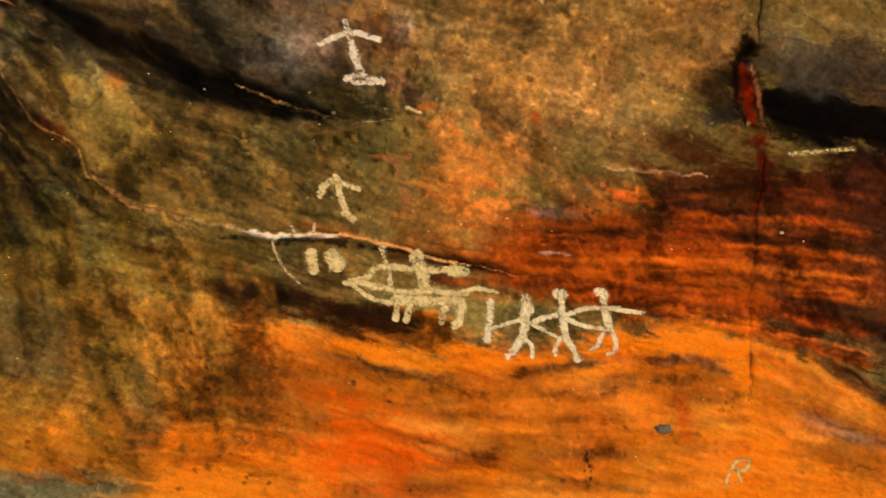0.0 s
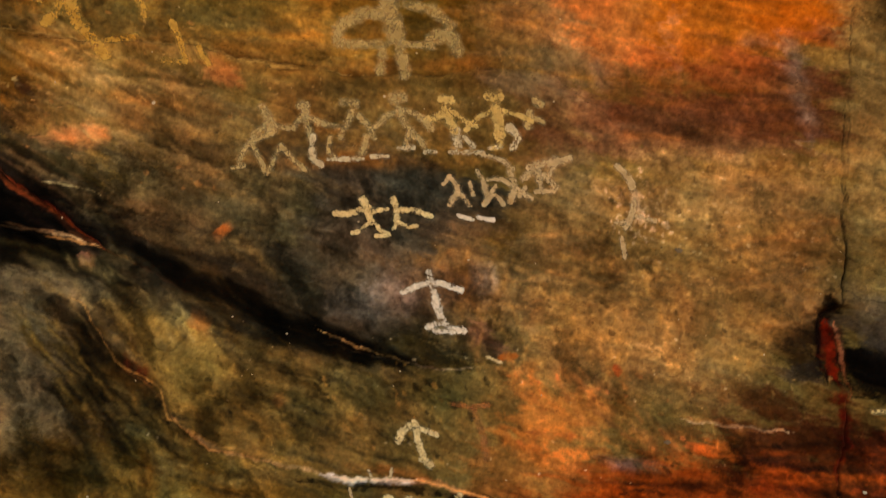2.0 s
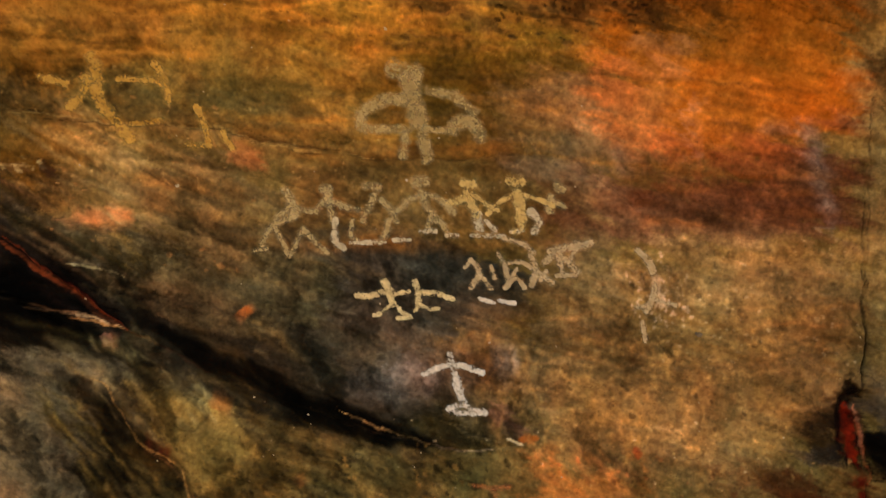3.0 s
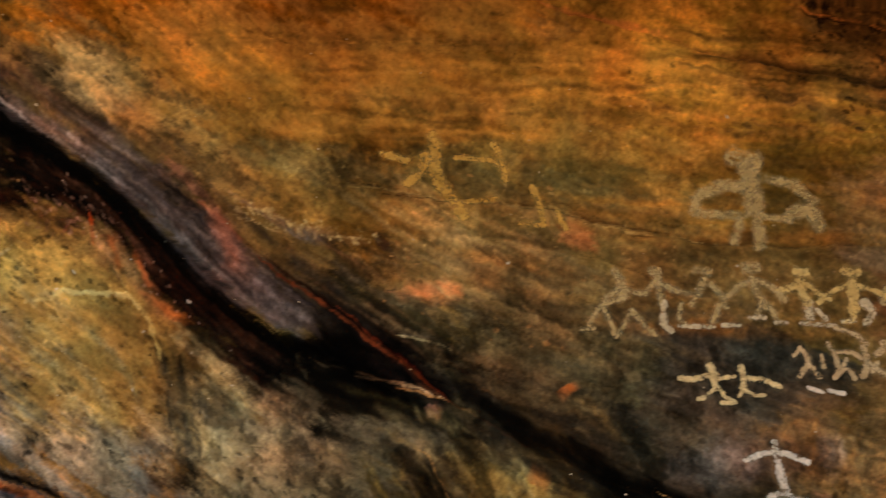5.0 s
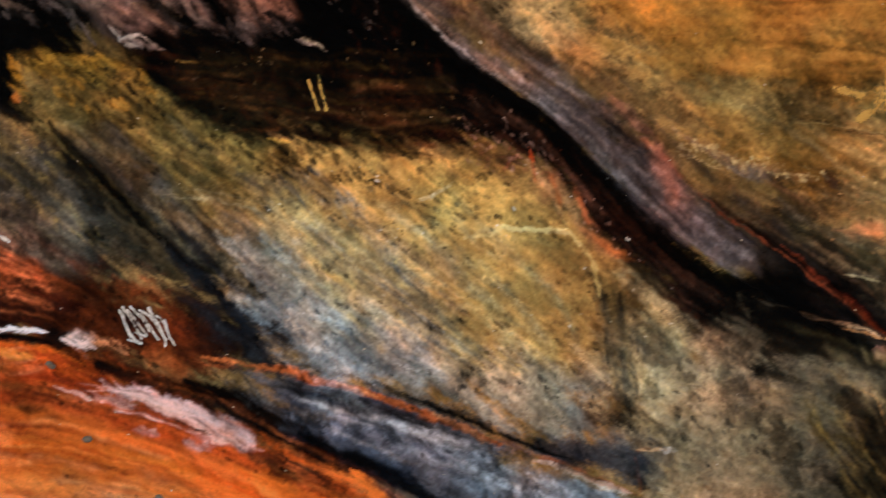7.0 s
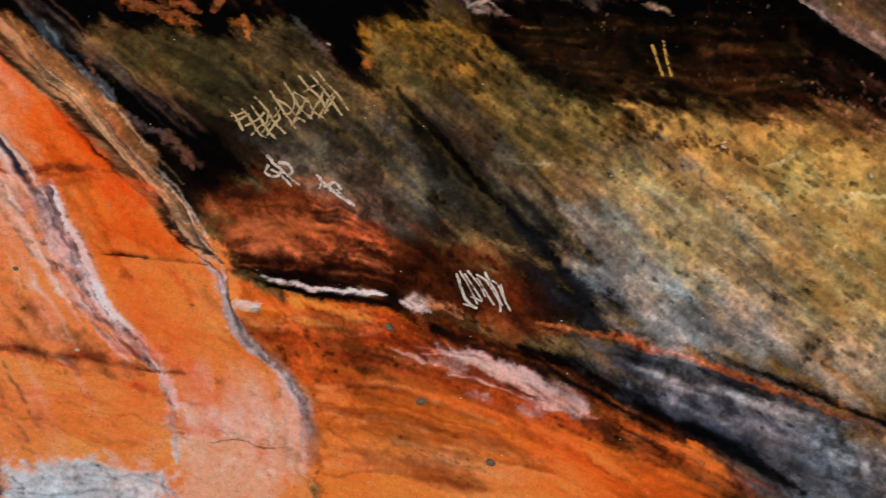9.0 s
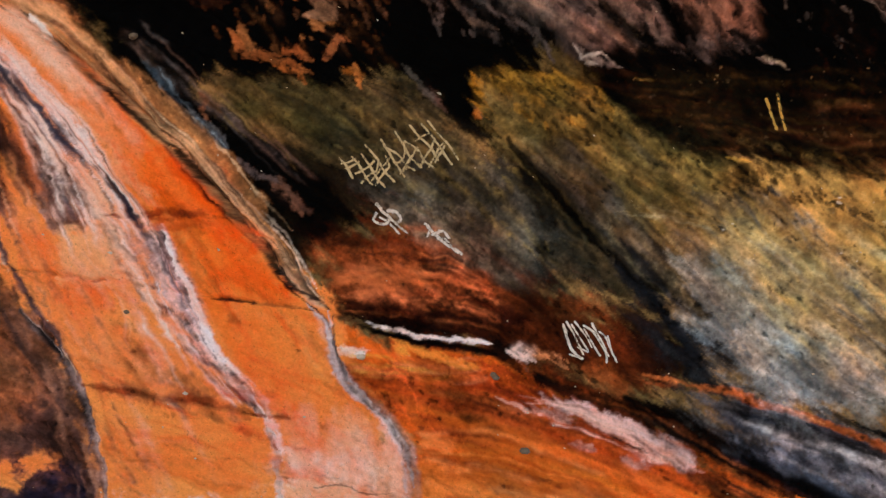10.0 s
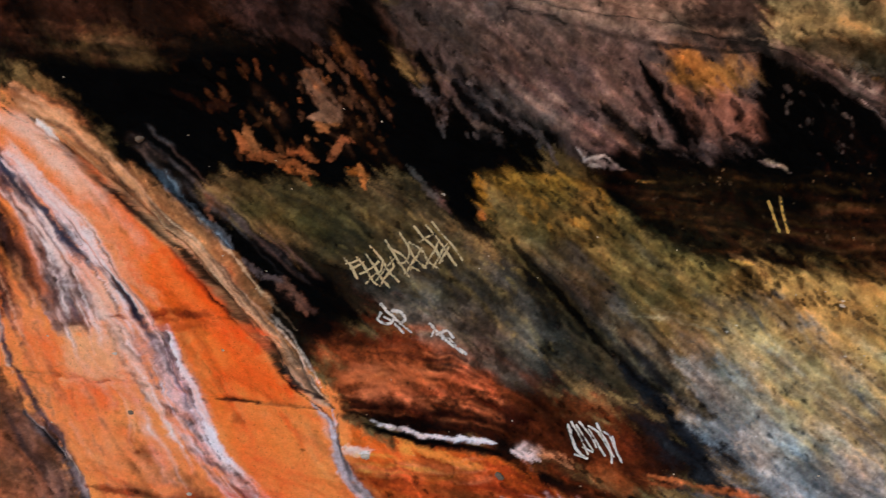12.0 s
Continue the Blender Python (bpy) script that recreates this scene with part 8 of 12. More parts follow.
streak((0.1878, 0.0612, 0.0194), .8, "i", 0.0064, (-4.217, 2.866), (-4.195, 2.879))
streak((0.117, 0.0887, 0.0685), .85, "d", 0.0097, (-3.806, 2.826), (-3.75, 2.773), (-3.702, 2.731))
streak((0.2232, 0.107, 0.0612), .8, "d", 0.0081, (-3.604, 2.735), (-3.576, 2.705))
streak((0.4342, 0.1384, 0.0194), .9, "i", 0.0129, (-3.601, 2.722), (-3.582, 2.704))
streak((0.1274, 0.0844, 0.0612), .9, "d", 0.0080, (-3.72, 3.054), (-3.665, 3.002), (-3.61, 2.957), (-3.55, 2.947))
streak((0.15, 0.1022, 0.0844), .85, "d", 0.0111, (-3.532, 3.023), (-3.492, 2.976), (-3.438, 2.954), (-3.396, 2.891))
streak((0.0452, 0.013, 0.006), .7, "b", 0.0159, (-4.42, 2.916), (-4.348, 2.892), (-4.276, 2.913))
streak((0.0612, 0.0343, 0.0252), .8, "i", 0.0080, (-4.514, 2.777), (-4.491, 2.772))
streak((0.0648, 0.0762, 0.0887), .9, "d", 0.0113, (-4.47, 2.708), (-4.429, 2.673), (-4.387, 2.643))
streak((0.0452, 0.0545, 0.0648), .85, "d", 0.0081, (-4.37, 2.631), (-4.339, 2.599), (-4.285, 2.539), (-4.244, 2.509))
streak((0.1878, 0.0648, 0.0273), .85, "i", 0.0065, (-4.339, 2.658), (-4.309, 2.642), (-4.325, 2.608), (-4.306, 2.58))
streak((0.1441, 0.0931, 0.0802), .85, "d", 0.0098, (-4.216, 2.485), (-4.155, 2.455), (-4.101, 2.445))
streak((0.162, 0.0762, 0.0452), .85, "d", 0.0114, (-4.102, 2.457), (-4.07, 2.418), (-4.032, 2.373))
streak((0.1022, 0.0482, 0.0319), .8, "d", 0.0098, (-4.038, 2.392), (-4.006, 2.372))
crack((0.5149, 0.4452, 0.3813), .85, "i", 0.0040, (-3.351, 2.941), (-3.331, 2.91), (-3.285, 2.926), (-3.226, 2.901))
crack((0.4564, 0.3916, 0.3231), .8, "i", 0.0032, (-3.324, 2.899), (-3.288, 2.898))
crack((0.5149, 0.402, 0.2623), .85, "i", 0.0047, (-2.878, 2.987), (-2.832, 2.982), (-2.804, 2.964))
crack((0.402, 0.305, 0.1878), .8, "i", 0.0048, (-3.152, 2.836), (-3.135, 2.845))
crack((0.3916, 0.2159, 0.0452), .8, "i", 0.0048, (-3.149, 2.802), (-3.113, 2.796))
crack((0.4678, 0.2623, 0.0452), .8, "b", 0.0047, (-2.934, 2.703), (-2.874, 2.693))
crack((0.3916, 0.2159, 0.0452), .7, "d", 0.0048, (-3.2, 2.875), (-3.142, 2.889))
speckle((0.1878, 0.1274, 0.1022), .7, 26, 0.0046, 40, 1.6, 981, (-2.879, 3.202), (-2.675, 3.14), (-2.575, 2.992), (-2.773, 2.995))
speckle((0.0012, 0.0009, 0.0009), .8, 30, 0.0095, 56, 2.4, 982, (-3.815, 3.172), (-3.547, 3.14), (-3.384, 2.939), (-3.599, 3.012))
speckle((0.2623, 0.1878, 0.1559), .55, 30, 0.0063, 50, 2, 983, (-3.815, 3.172), (-3.547, 3.14), (-3.326, 2.963), (-3.6, 3.042))
speckle((0.305, 0.1559, 0.0452), .6, 20, 0.0048, 40, 1.4, 984, (-3.29, 2.691), (-3.188, 2.722), (-3.133, 2.606), (-3.267, 2.585))
streak((0.0232, 0.0212, 0.0194), .8, "b", 0.0062, (-3.554, 3.271), (-3.406, 3.255), (-3.243, 3.233), (-3.14, 3.227), (-2.911, 3.244))
streak((0.2232, 0.1746, 0.1384), .7, "b", 0.0046, (-2.885, 3.268), (-2.771, 3.258), (-2.655, 3.215), (-2.567, 3.168))
# water-drawn stripes of the buttress
flow(((0.8879, 0.1384, 0.007), (0.7454, 0.0685, 0.0037), (0.9387, 0.2462, 0.0369), (0.807, 0.1022, 0.006),), .6, 70, 0.0114, 985,
     ((-4.738, 2.656), (-4.55, 2.444), (-4.396, 2.248), (-4.281, 2.091), (-4.124, 1.826)),
     ((-4.684, 2.71), (-4.468, 2.545), (-4.254, 2.354), (-4.108, 2.186), (-3.985, 1.98)))
flow(((0.8879, 0.7758, 0.7011), (0.5395, 0.3813, 0.3325), (0.0452, 0.0395, 0.0612), (0.2016, 0.1221, 0.107), (0.807, 0.314, 0.1384),), .75, 44, 0.0048, 986,
     ((-4.846, 2.635), (-4.747, 2.438), (-4.642, 2.252), (-4.5, 2.053), (-4.317, 1.793)),
     ((-4.807, 2.696), (-4.68, 2.513), (-4.531, 2.336), (-4.393, 2.201), (-4.242, 1.968)))
flow(((0.305, 0.0844, 0.0319), (0.162, 0.0648, 0.0482), (0.7305, 0.2307, 0.0648), (0.8388, 0.314, 0.1384),), .6, 40, 0.0081, 987,
     ((-4.883, 2.412), (-4.808, 2.222), (-4.771, 2.038), (-4.662, 1.896), (-4.547, 1.722)),
     ((-4.733, 2.425), (-4.663, 2.248), (-4.573, 2.056), (-4.46, 1.898), (-4.329, 1.759)))
flow(((0.5776, 0.305, 0.1221), (0.305, 0.1221, 0.0423), (0.7605, 0.4342, 0.2086), (0.117, 0.0482, 0.0232),), .65, 40, 0.0048, 988,
     ((-4.807, 2.816), (-4.684, 2.728), (-4.482, 2.551), (-4.286, 2.412), (-4.075, 2.159)),
     ((-4.807, 2.854), (-4.671, 2.799), (-4.471, 2.623), (-4.259, 2.449), (-4.033, 2.207)))
brush((0.956, 0.8714, 0.8228), .9, 0.0128, (-4.806, 2.658), (-4.751, 2.611), (-4.695, 2.565), (-4.623, 2.493))
crack((0.8714, 0.807, 0.7605), .9, "d", 0.0081, (-4.638, 2.506), (-4.578, 2.423), (-4.538, 2.335))
crack((0.8714, 0.7758, 0.7305), .8, "d", 0.0066, (-4.395, 2.233), (-4.336, 2.13), (-4.301, 2.055), (-4.241, 1.952), (-4.175, 1.882), (-4.116, 1.824))
crack((0.0212, 0.0273, 0.0482), .9, "d", 0.0112, (-4.826, 2.639), (-4.771, 2.565), (-4.707, 2.5), (-4.62, 2.415))
crack((0.013, 0.0144, 0.0232), .85, "d", 0.0065, (-4.563, 2.394), (-4.501, 2.31), (-4.442, 2.24))
crack((0.0037, 0.003, 0.003), .9, "d", 0.0081, (-4.709, 2.729), (-4.641, 2.66), (-4.57, 2.612), (-4.483, 2.558), (-4.393, 2.496), (-4.317, 2.438), (-4.224, 2.359))
crack((0.8308, 0.7758, 0.7305), .95, "i", 0.0111, (-4.75, 2.776), (-4.731, 2.752), (-4.701, 2.731))
crack((0.007, 0.0044, 0.0037), .9, "i", 0.0048, (-4.753, 2.757), (-4.734, 2.734), (-4.698, 2.726))
streak((0.305, 0.0452, 0.0103), .6, "b", 0.0098, (-4.542, 2.27), (-4.398, 2.287), (-4.252, 2.335))
streak((0.6172, 0.0931, 0.013), .6, "b", 0.0131, (-4.469, 2.251), (-4.25, 2.298), (-4.145, 2.293))
streak((0.807, 0.402, 0.1878), .6, "b", 0.0081, (-4.66, 2.07), (-4.532, 2.099), (-4.474, 2.099))
crack((0.013, 0.007, 0.0052), .85, "b", 0.0041, (-4.293, 2.086), (-4.206, 2.091), (-4.116, 2.094), (-3.995, 2.108))
# the ledge under the red beds, with its shadow painted below the lip
crack((0.956, 0.8388, 0.7454), .85, "b", 0.0039, (-3.86, 2.1), (-3.794, 2.095), (-3.717, 2.086), (-3.639, 2.08), (-3.547, 2.089), (-3.504, 2.091))
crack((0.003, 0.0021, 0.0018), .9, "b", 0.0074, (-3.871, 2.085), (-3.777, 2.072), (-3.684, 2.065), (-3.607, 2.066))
brush((0.8714, 0.5776, 0.4564), .8, 0.0114, (-3.457, 2.083), (-3.408, 2.088), (-3.371, 2.085))
crack((0.7605, 0.491, 0.3712), .9, "b", 0.0082, (-3.926, 2.007), (-3.864, 2.001), (-3.834, 2.013))
streak((0.552, 0.107, 0.0273), .5, "b", 0.0147, (-3.912, 2.228), (-3.791, 2.241), (-3.668, 2.243), (-3.559, 2.233))
streak((0.4452, 0.0648, 0.0144), .5, "b", 0.0131, (-3.878, 2.177), (-3.726, 2.204), (-3.588, 2.204))
streak((0.0452, 0.006, 0.003), .6, "b", 0.0131, (-3.932, 2.281), (-3.764, 2.297), (-3.611, 2.304))
streak((0.0252, 0.0044, 0.0024), .7, "b", 0.0147, (-3.905, 2.127), (-3.721, 2.143), (-3.552, 2.145))
flow(((0.5149, 0.1022, 0.0252), (0.1878, 0.0212, 0.006), (0.0612, 0.0091, 0.0037), (0.6867, 0.1812, 0.0612),), .5, 40, 0.0082, 989,
     ((-3.929, 2.249), (-3.793, 2.273), (-3.639, 2.275), (-3.482, 2.23)),
     ((-3.937, 2.143), (-3.785, 2.169), (-3.631, 2.169), (-3.476, 2.154)))
flow(((0.552, 0.305, 0.0452), (0.305, 0.0612, 0.013), (0.7157, 0.2623, 0.1022),), .6, 30, 0.0049, 990,
     ((-3.909, 1.993), (-3.711, 2.015), (-3.528, 2.041)),
     ((-3.887, 1.916), (-3.705, 1.948), (-3.492, 1.986)))
streak((0.1878, 0.0296, 0.008), .7, "b", 0.0115, (-4.582, 1.775), (-4.409, 1.788), (-4.232, 1.795), (-4.094, 1.776))
streak((0.305, 0.0545, 0.013), .6, "b", 0.0099, (-4.079, 1.775), (-3.957, 1.773), (-3.831, 1.747))
streak((0.0452, 0.0091, 0.0044), .7, "b", 0.0064, (-4.703, 2.215), (-4.634, 2.235), (-4.557, 2.237))
streak((0.1746, 0.0212, 0.006), .6, "b", 0.0097, (-4.551, 2.269), (-4.38, 2.307), (-4.22, 2.316))
streak((0.6724, 0.1329, 0.0212), .6, "b", 0.0132, (-4.058, 1.896), (-3.935, 1.884), (-3.776, 1.829))
crack((0.1022, 0.0452, 0.0319), .7, "b", 0.0041, (-4.049, 1.612), (-3.944, 1.631), (-3.821, 1.639), (-3.742, 1.623))
crack((0.1878, 0.0931, 0.0648), .6, "v", 0.0041, (-4.041, 1.605), (-4.029, 1.525))
crack((0.5149, 0.3712, 0.3419), .9, "d", 0.0099, (-3.952, 2.109), (-3.948, 2.013), (-3.906, 1.906), (-3.841, 1.868), (-3.772, 1.814), (-3.713, 1.726), (-3.696, 1.631))
crack((0.0612, 0.0452, 0.0452), .75, "d", 0.0049, (-3.939, 2.103), (-3.936, 2.015), (-3.891, 1.905), (-3.825, 1.857), (-3.756, 1.807), (-3.704, 1.711))
crack((0.305, 0.1878, 0.1559), .9, "d", 0.0081, (-4.645, 1.869), (-4.588, 1.758), (-4.545, 1.668), (-4.513, 1.592), (-4.49, 1.466))
crack((0.0212, 0.016, 0.0176), .85, "d", 0.0049, (-4.663, 1.89), (-4.604, 1.771), (-4.566, 1.681), (-4.531, 1.602))
speckle((0.0452, 0.0319, 0.0319), .6, 30, 0.0065, 0, 1.4, 891, (-4.634, 1.54), (-4.508, 1.577), (-4.466, 1.438), (-4.607, 1.399))
speckle((0.6445, 0.6105, 0.5776), .6, 60, 0.0049, 0, 1.4, 892, (-4.455, 1.472), (-4.086, 1.516), (-4.063, 1.438), (-4.445, 1.376))
speckle((0.956, 0.6445, 0.4564), .5, 40, 0.0066, 0, 1.6, 893, (-4.039, 1.671), (-3.736, 1.722), (-3.688, 1.55), (-4.022, 1.494))
speckle((0.0452, 0.0176, 0.0103), .7, 24, 0.0049, 20, 1.6, 894, (-3.485, 1.699), (-3.294, 1.651), (-3.154, 1.644), (-3.355, 1.641))
area((0.6172, 0.4125, 0.3712), .5, "b", 0.013, (-3.352, 1.969), (-3.259, 1.955), (-3.118, 1.927), (-3.02, 1.901), (-2.956, 1.877), (-2.905, 1.833), (-2.971, 1.83), (-3.031, 1.851), (-3.09, 1.807), (-3.125, 1.821), (-3.078, 1.852), (-3.161, 1.881), (-3.257, 1.924), (-3.335, 1.945))
streak((0.0212, 0.0103, 0.008), .85, "b", 0.0049, (-3.177, 1.887), (-3.114, 1.868), (-3.066, 1.859))
streak((0.5149, 0.305, 0.2623), .85, "i", 0.0097, (-3.273, 1.836), (-3.219, 1.828))
crack((0.2462, 0.0545, 0.0144), .8, "b", 0.0042, (-3.151, 2.056), (-3.003, 2.054), (-2.878, 2.049), (-2.706, 2.031), (-2.595, 2.008), (-2.438, 1.982), (-2.28, 1.931))
crack((0.4678, 0.2462, 0.1441), .85, "b", 0.0048, (-2.28, 1.931), (-2.125, 1.892), (-1.986, 1.857), (-1.878, 1.839))
crack((0.007, 0.006, 0.007), .85, "b", 0.0081, (-2.907, 2.013), (-2.751, 2.005), (-2.625, 1.988), (-2.436, 1.95))
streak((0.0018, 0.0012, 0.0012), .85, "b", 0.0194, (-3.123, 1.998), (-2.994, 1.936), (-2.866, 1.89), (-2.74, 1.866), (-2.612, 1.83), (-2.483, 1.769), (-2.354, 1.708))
streak((0.7605, 0.162, 0.016), .85, "d", 0.0113, (-2.66, 1.807), (-2.606, 1.759), (-2.54, 1.712))
flow(((0.807, 0.1221, 0.0103), (0.402, 0.0369, 0.006), (0.9216, 0.2623, 0.0452), (0.1878, 0.0176, 0.0044),), .6, 44, 0.0065, 815,
     ((-3.767, 1.891), (-3.516, 1.911), (-3.235, 1.838), (-2.982, 1.777), (-2.721, 1.638)),
     ((-3.722, 1.674), (-3.5, 1.705), (-3.223, 1.695), (-2.974, 1.682), (-2.778, 1.582)))
flow(((0.305, 0.305, 0.305), (0.0452, 0.0513, 0.0685), (0.162, 0.1746, 0.1878), (0.402, 0.3813, 0.3515),), .55, 40, 0.0064, 816,
     ((-2.875, 2.001), (-2.623, 1.972), (-2.357, 1.93), (-2.123, 1.868), (-1.909, 1.822)),
     ((-2.711, 1.896), (-2.505, 1.845), (-2.299, 1.78), (-2.112, 1.728), (-1.957, 1.674)))
crack((0.7605, 0.5776, 0.2232), .65, "b", 0.0047, (-2.393, 2.495), (-2.325, 2.5), (-2.282, 2.529), (-2.206, 2.53), (-2.11, 2.545))
crack((0.6724, 0.4793, 0.1559), .6, "d", 0.0063, (-2.11, 2.541), (-2.062, 2.501), (-2.034, 2.443), (-2.016, 2.368))
crack((0.6172, 0.4564, 0.162), .5, "b", 0.0048, (-2.258, 2.419), (-2.212, 2.415), (-2.144, 2.414))
crack((0.5149, 0.4342, 0.2623), .55, "d", 0.0040, (-2.522, 2.587), (-2.471, 2.614), (-2.427, 2.636))
crack((0.402, 0.305, 0.1559), .45, "b", 0.0040, (-3.185, 2.503), (-3.063, 2.514), (-2.954, 2.495))
brush((0.0319, 0.0296, 0.0232), .4, 0.0126, (-1.988, 2.387), (-1.957, 2.236), (-1.923, 2.085))
streak((0.0452, 0.0395, 0.0273), .6, "v", 0.0079, (-1.931, 2.27), (-1.906, 2.118))
brush((0.5149, 0.1746, 0.0723), .5, 0.0110, (-2.176, 2.713), (-2.142, 2.66), (-2.122, 2.601))
brush((0.4564, 0.1384, 0.0545), .5, 0.0110, (-2.111, 2.648), (-2.069, 2.592), (-2.013, 2.538))
streak((0.6724, 0.2159, 0.0452), .8, "i", 0.0094, (-1.972, 2.493), (-1.946, 2.484))
speckle((0.402, 0.2016, 0.1384), .5, 30, 0.0038, 50, 2.2, 817, (-2.455, 2.82), (-2.228, 2.801), (-2.13, 2.691), (-2.324, 2.684))
speckle((0.0091, 0.008, 0.0052), .55, 70, 0.0064, 30, 1.5, 818, (-3.035, 2.565), (-2.633, 2.524), (-2.464, 2.311), (-2.604, 2.118), (-2.925, 2.266))
speckle((0.016, 0.016, 0.0144), .5, 60, 0.0056, 30, 1.5, 819, (-2.614, 2.26), (-2.148, 2.18), (-2.019, 2.072), (-2.447, 2.092))
speckle((0.008, 0.007, 0.0052), .7, 40, 0.0096, 40, 2.4, 820, (-3.52, 2.603), (-3.276, 2.515), (-3.054, 2.359), (-3.175, 2.326), (-3.395, 2.452))
streak((0.0018, 0.0015, 0.0015), .8, "d", 0.0112, (-3.506, 2.666), (-3.43, 2.586), (-3.321, 2.493), (-3.209, 2.384))
streak((0.0024, 0.0021, 0.0018), .8, "d", 0.0129, (-3.21, 2.4), (-3.146, 2.346), (-3.067, 2.309))
crack((0.1878, 0.0452, 0.0176), .7, "v", 0.0047, (-1.905, 1.963), (-1.883, 1.903), (-1.869, 1.843))
flow(((0.1878, 0.0212, 0.0052), (0.402, 0.0545, 0.0091), (0.0612, 0.0091, 0.0037), (0.6172, 0.107, 0.0176),), .6, 70, 0.0082, 901,
     ((-3.915, 2.018), (-3.73, 2.017), (-3.48, 1.993), (-3.225, 1.906), (-2.926, 1.813)),
     ((-3.776, 1.829), (-3.589, 1.812), (-3.369, 1.784), (-3.15, 1.758), (-2.918, 1.734)))
flow(((0.7305, 0.1878, 0.0319), (0.3515, 0.0612, 0.0116), (0.8714, 0.3515, 0.1274), (0.1878, 0.0319, 0.0091),), .45, 50, 0.0082, 902,
     ((-3.705, 1.727), (-3.517, 1.71), (-3.297, 1.683), (-3.047, 1.647)),
     ((-3.69, 1.566), (-3.505, 1.582), (-3.288, 1.588), (-3.041, 1.584)))
flow(((0.0452, 0.0212, 0.007), (0.0887, 0.0452, 0.0103), (0.013, 0.007, 0.0037), (0.1274, 0.0612, 0.0176),), .55, 70, 0.0062, 903,
     ((-3.185, 2.884), (-2.954, 2.944), (-2.669, 2.977), (-2.433, 2.974)),
     ((-3.177, 2.78), (-2.937, 2.752), (-2.645, 2.745), (-2.414, 2.803)))
speckle((0.4342, 0.2462, 0.107), .6, 36, 0.0028, 30, 1.5, 904, (-3.217, 2.91), (-2.451, 3.029), (-2.425, 2.801), (-3.083, 2.733))
speckle((0.0024, 0.0021, 0.0015), .6, 40, 0.0064, 40, 2.2, 905, (-3.585, 2.813), (-3.316, 2.837), (-3.141, 2.71), (-3.38, 2.675))
crack((0.8714, 0.7605, 0.7011), .75, "d", 0.0056, (-4.695, 2.525), (-4.639, 2.445), (-4.582, 2.376), (-4.535, 2.307))
brush((0.3515, 0.2384, 0.2159), .8, 0.0228, (-4.554, 2.384), (-4.449, 2.231), (-4.377, 2.084), (-4.288, 1.955), (-4.21, 1.9))
crack((0.8714, 0.7758, 0.7305), .7, "d", 0.0049, (-4.407, 2.251), (-4.344, 2.154), (-4.294, 2.051), (-4.243, 1.946), (-4.178, 1.873), (-4.092, 1.786))
crack((0.0395, 0.0296, 0.0343), .8, "d", 0.0056, (-4.667, 2.47), (-4.568, 2.366), (-4.48, 2.288), (-4.417, 2.218))
brush((0.6172, 0.3712, 0.2623), .75, 0.0145, (-4.652, 2.396), (-4.55, 2.26), (-4.473, 2.115), (-4.406, 1.996))
brush((0.1746, 0.0802, 0.0648), .65, 0.0129, (-4.693, 2.404), (-4.607, 2.265), (-4.528, 2.134))
brush((0.1878, 0.0395, 0.0194), .6, 0.0193, (-4.705, 2.324), (-4.634, 2.25), (-4.573, 2.246))
brush((0.117, 0.0612, 0.0513), .6, 0.0114, (-4.509, 2.283), (-4.432, 2.155), (-4.373, 2.037), (-4.317, 1.95))
brush((0.8388, 0.552, 0.4564), .6, 0.0362, (-4.023, 1.657), (-3.885, 1.664), (-3.765, 1.701))
brush((0.5149, 0.1022, 0.0252), .5, 0.0131, (-4.068, 2.025), (-3.99, 2.005), (-3.948, 1.964))
crack((0.305, 0.0452, 0.013), .5, "b", 0.0033, (-4.487, 2.113), (-4.399, 2.093), (-4.312, 2.096))
crack((0.552, 0.4564, 0.402), .85, "i", 0.0049, (-3.87, 1.993), (-3.852, 2.003), (-3.842, 1.988))
crack((0.013, 0.0091, 0.008), .85, "i", 0.0041, (-3.863, 1.981), (-3.841, 1.978))
speckle((0.0212, 0.0091, 0.006), .6, 20, 0.0041, 10, 1.4, 906, (-4.512, 2.044), (-3.641, 2.064), (-3.61, 1.711), (-4.116, 1.854))
flow(((0.956, 0.8714, 0.8228), (0.807, 0.6172, 0.5395), (0.0612, 0.0513, 0.0762), (0.013, 0.013, 0.0252), (0.5776, 0.3515, 0.2874), (0.9047, 0.402, 0.1878),), .85, 70, 0.0029, 1007,
     ((-4.833, 2.68), (-4.751, 2.592), (-4.65, 2.456), (-4.545, 2.318), (-4.451, 2.19)),
     ((-4.82, 2.716), (-4.71, 2.616), (-4.594, 2.483), (-4.488, 2.344), (-4.394, 2.217)))
flow(((0.956, 0.8714, 0.8388), (0.6172, 0.4342, 0.3916), (0.1878, 0.1274, 0.1384), (0.1022, 0.0723, 0.0887), (0.8714, 0.3515, 0.1559),), .8, 50, 0.0033, 1008,
     ((-4.496, 2.215), (-4.413, 2.068), (-4.296, 1.894), (-4.181, 1.784)),
     ((-4.401, 2.247), (-4.311, 2.086), (-4.21, 1.941), (-4.093, 1.815)))
flow(((0.0452, 0.0343, 0.0452), (0.7913, 0.5149, 0.402), (0.2623, 0.1022, 0.0612), (0.956, 0.7605, 0.6445), (0.013, 0.0091, 0.013),), .7, 50, 0.0032, 1009,
     ((-4.832, 2.576), (-4.761, 2.435), (-4.685, 2.276), (-4.606, 2.131)),
     ((-4.778, 2.587), (-4.677, 2.435), (-4.587, 2.294), (-4.507, 2.148)))
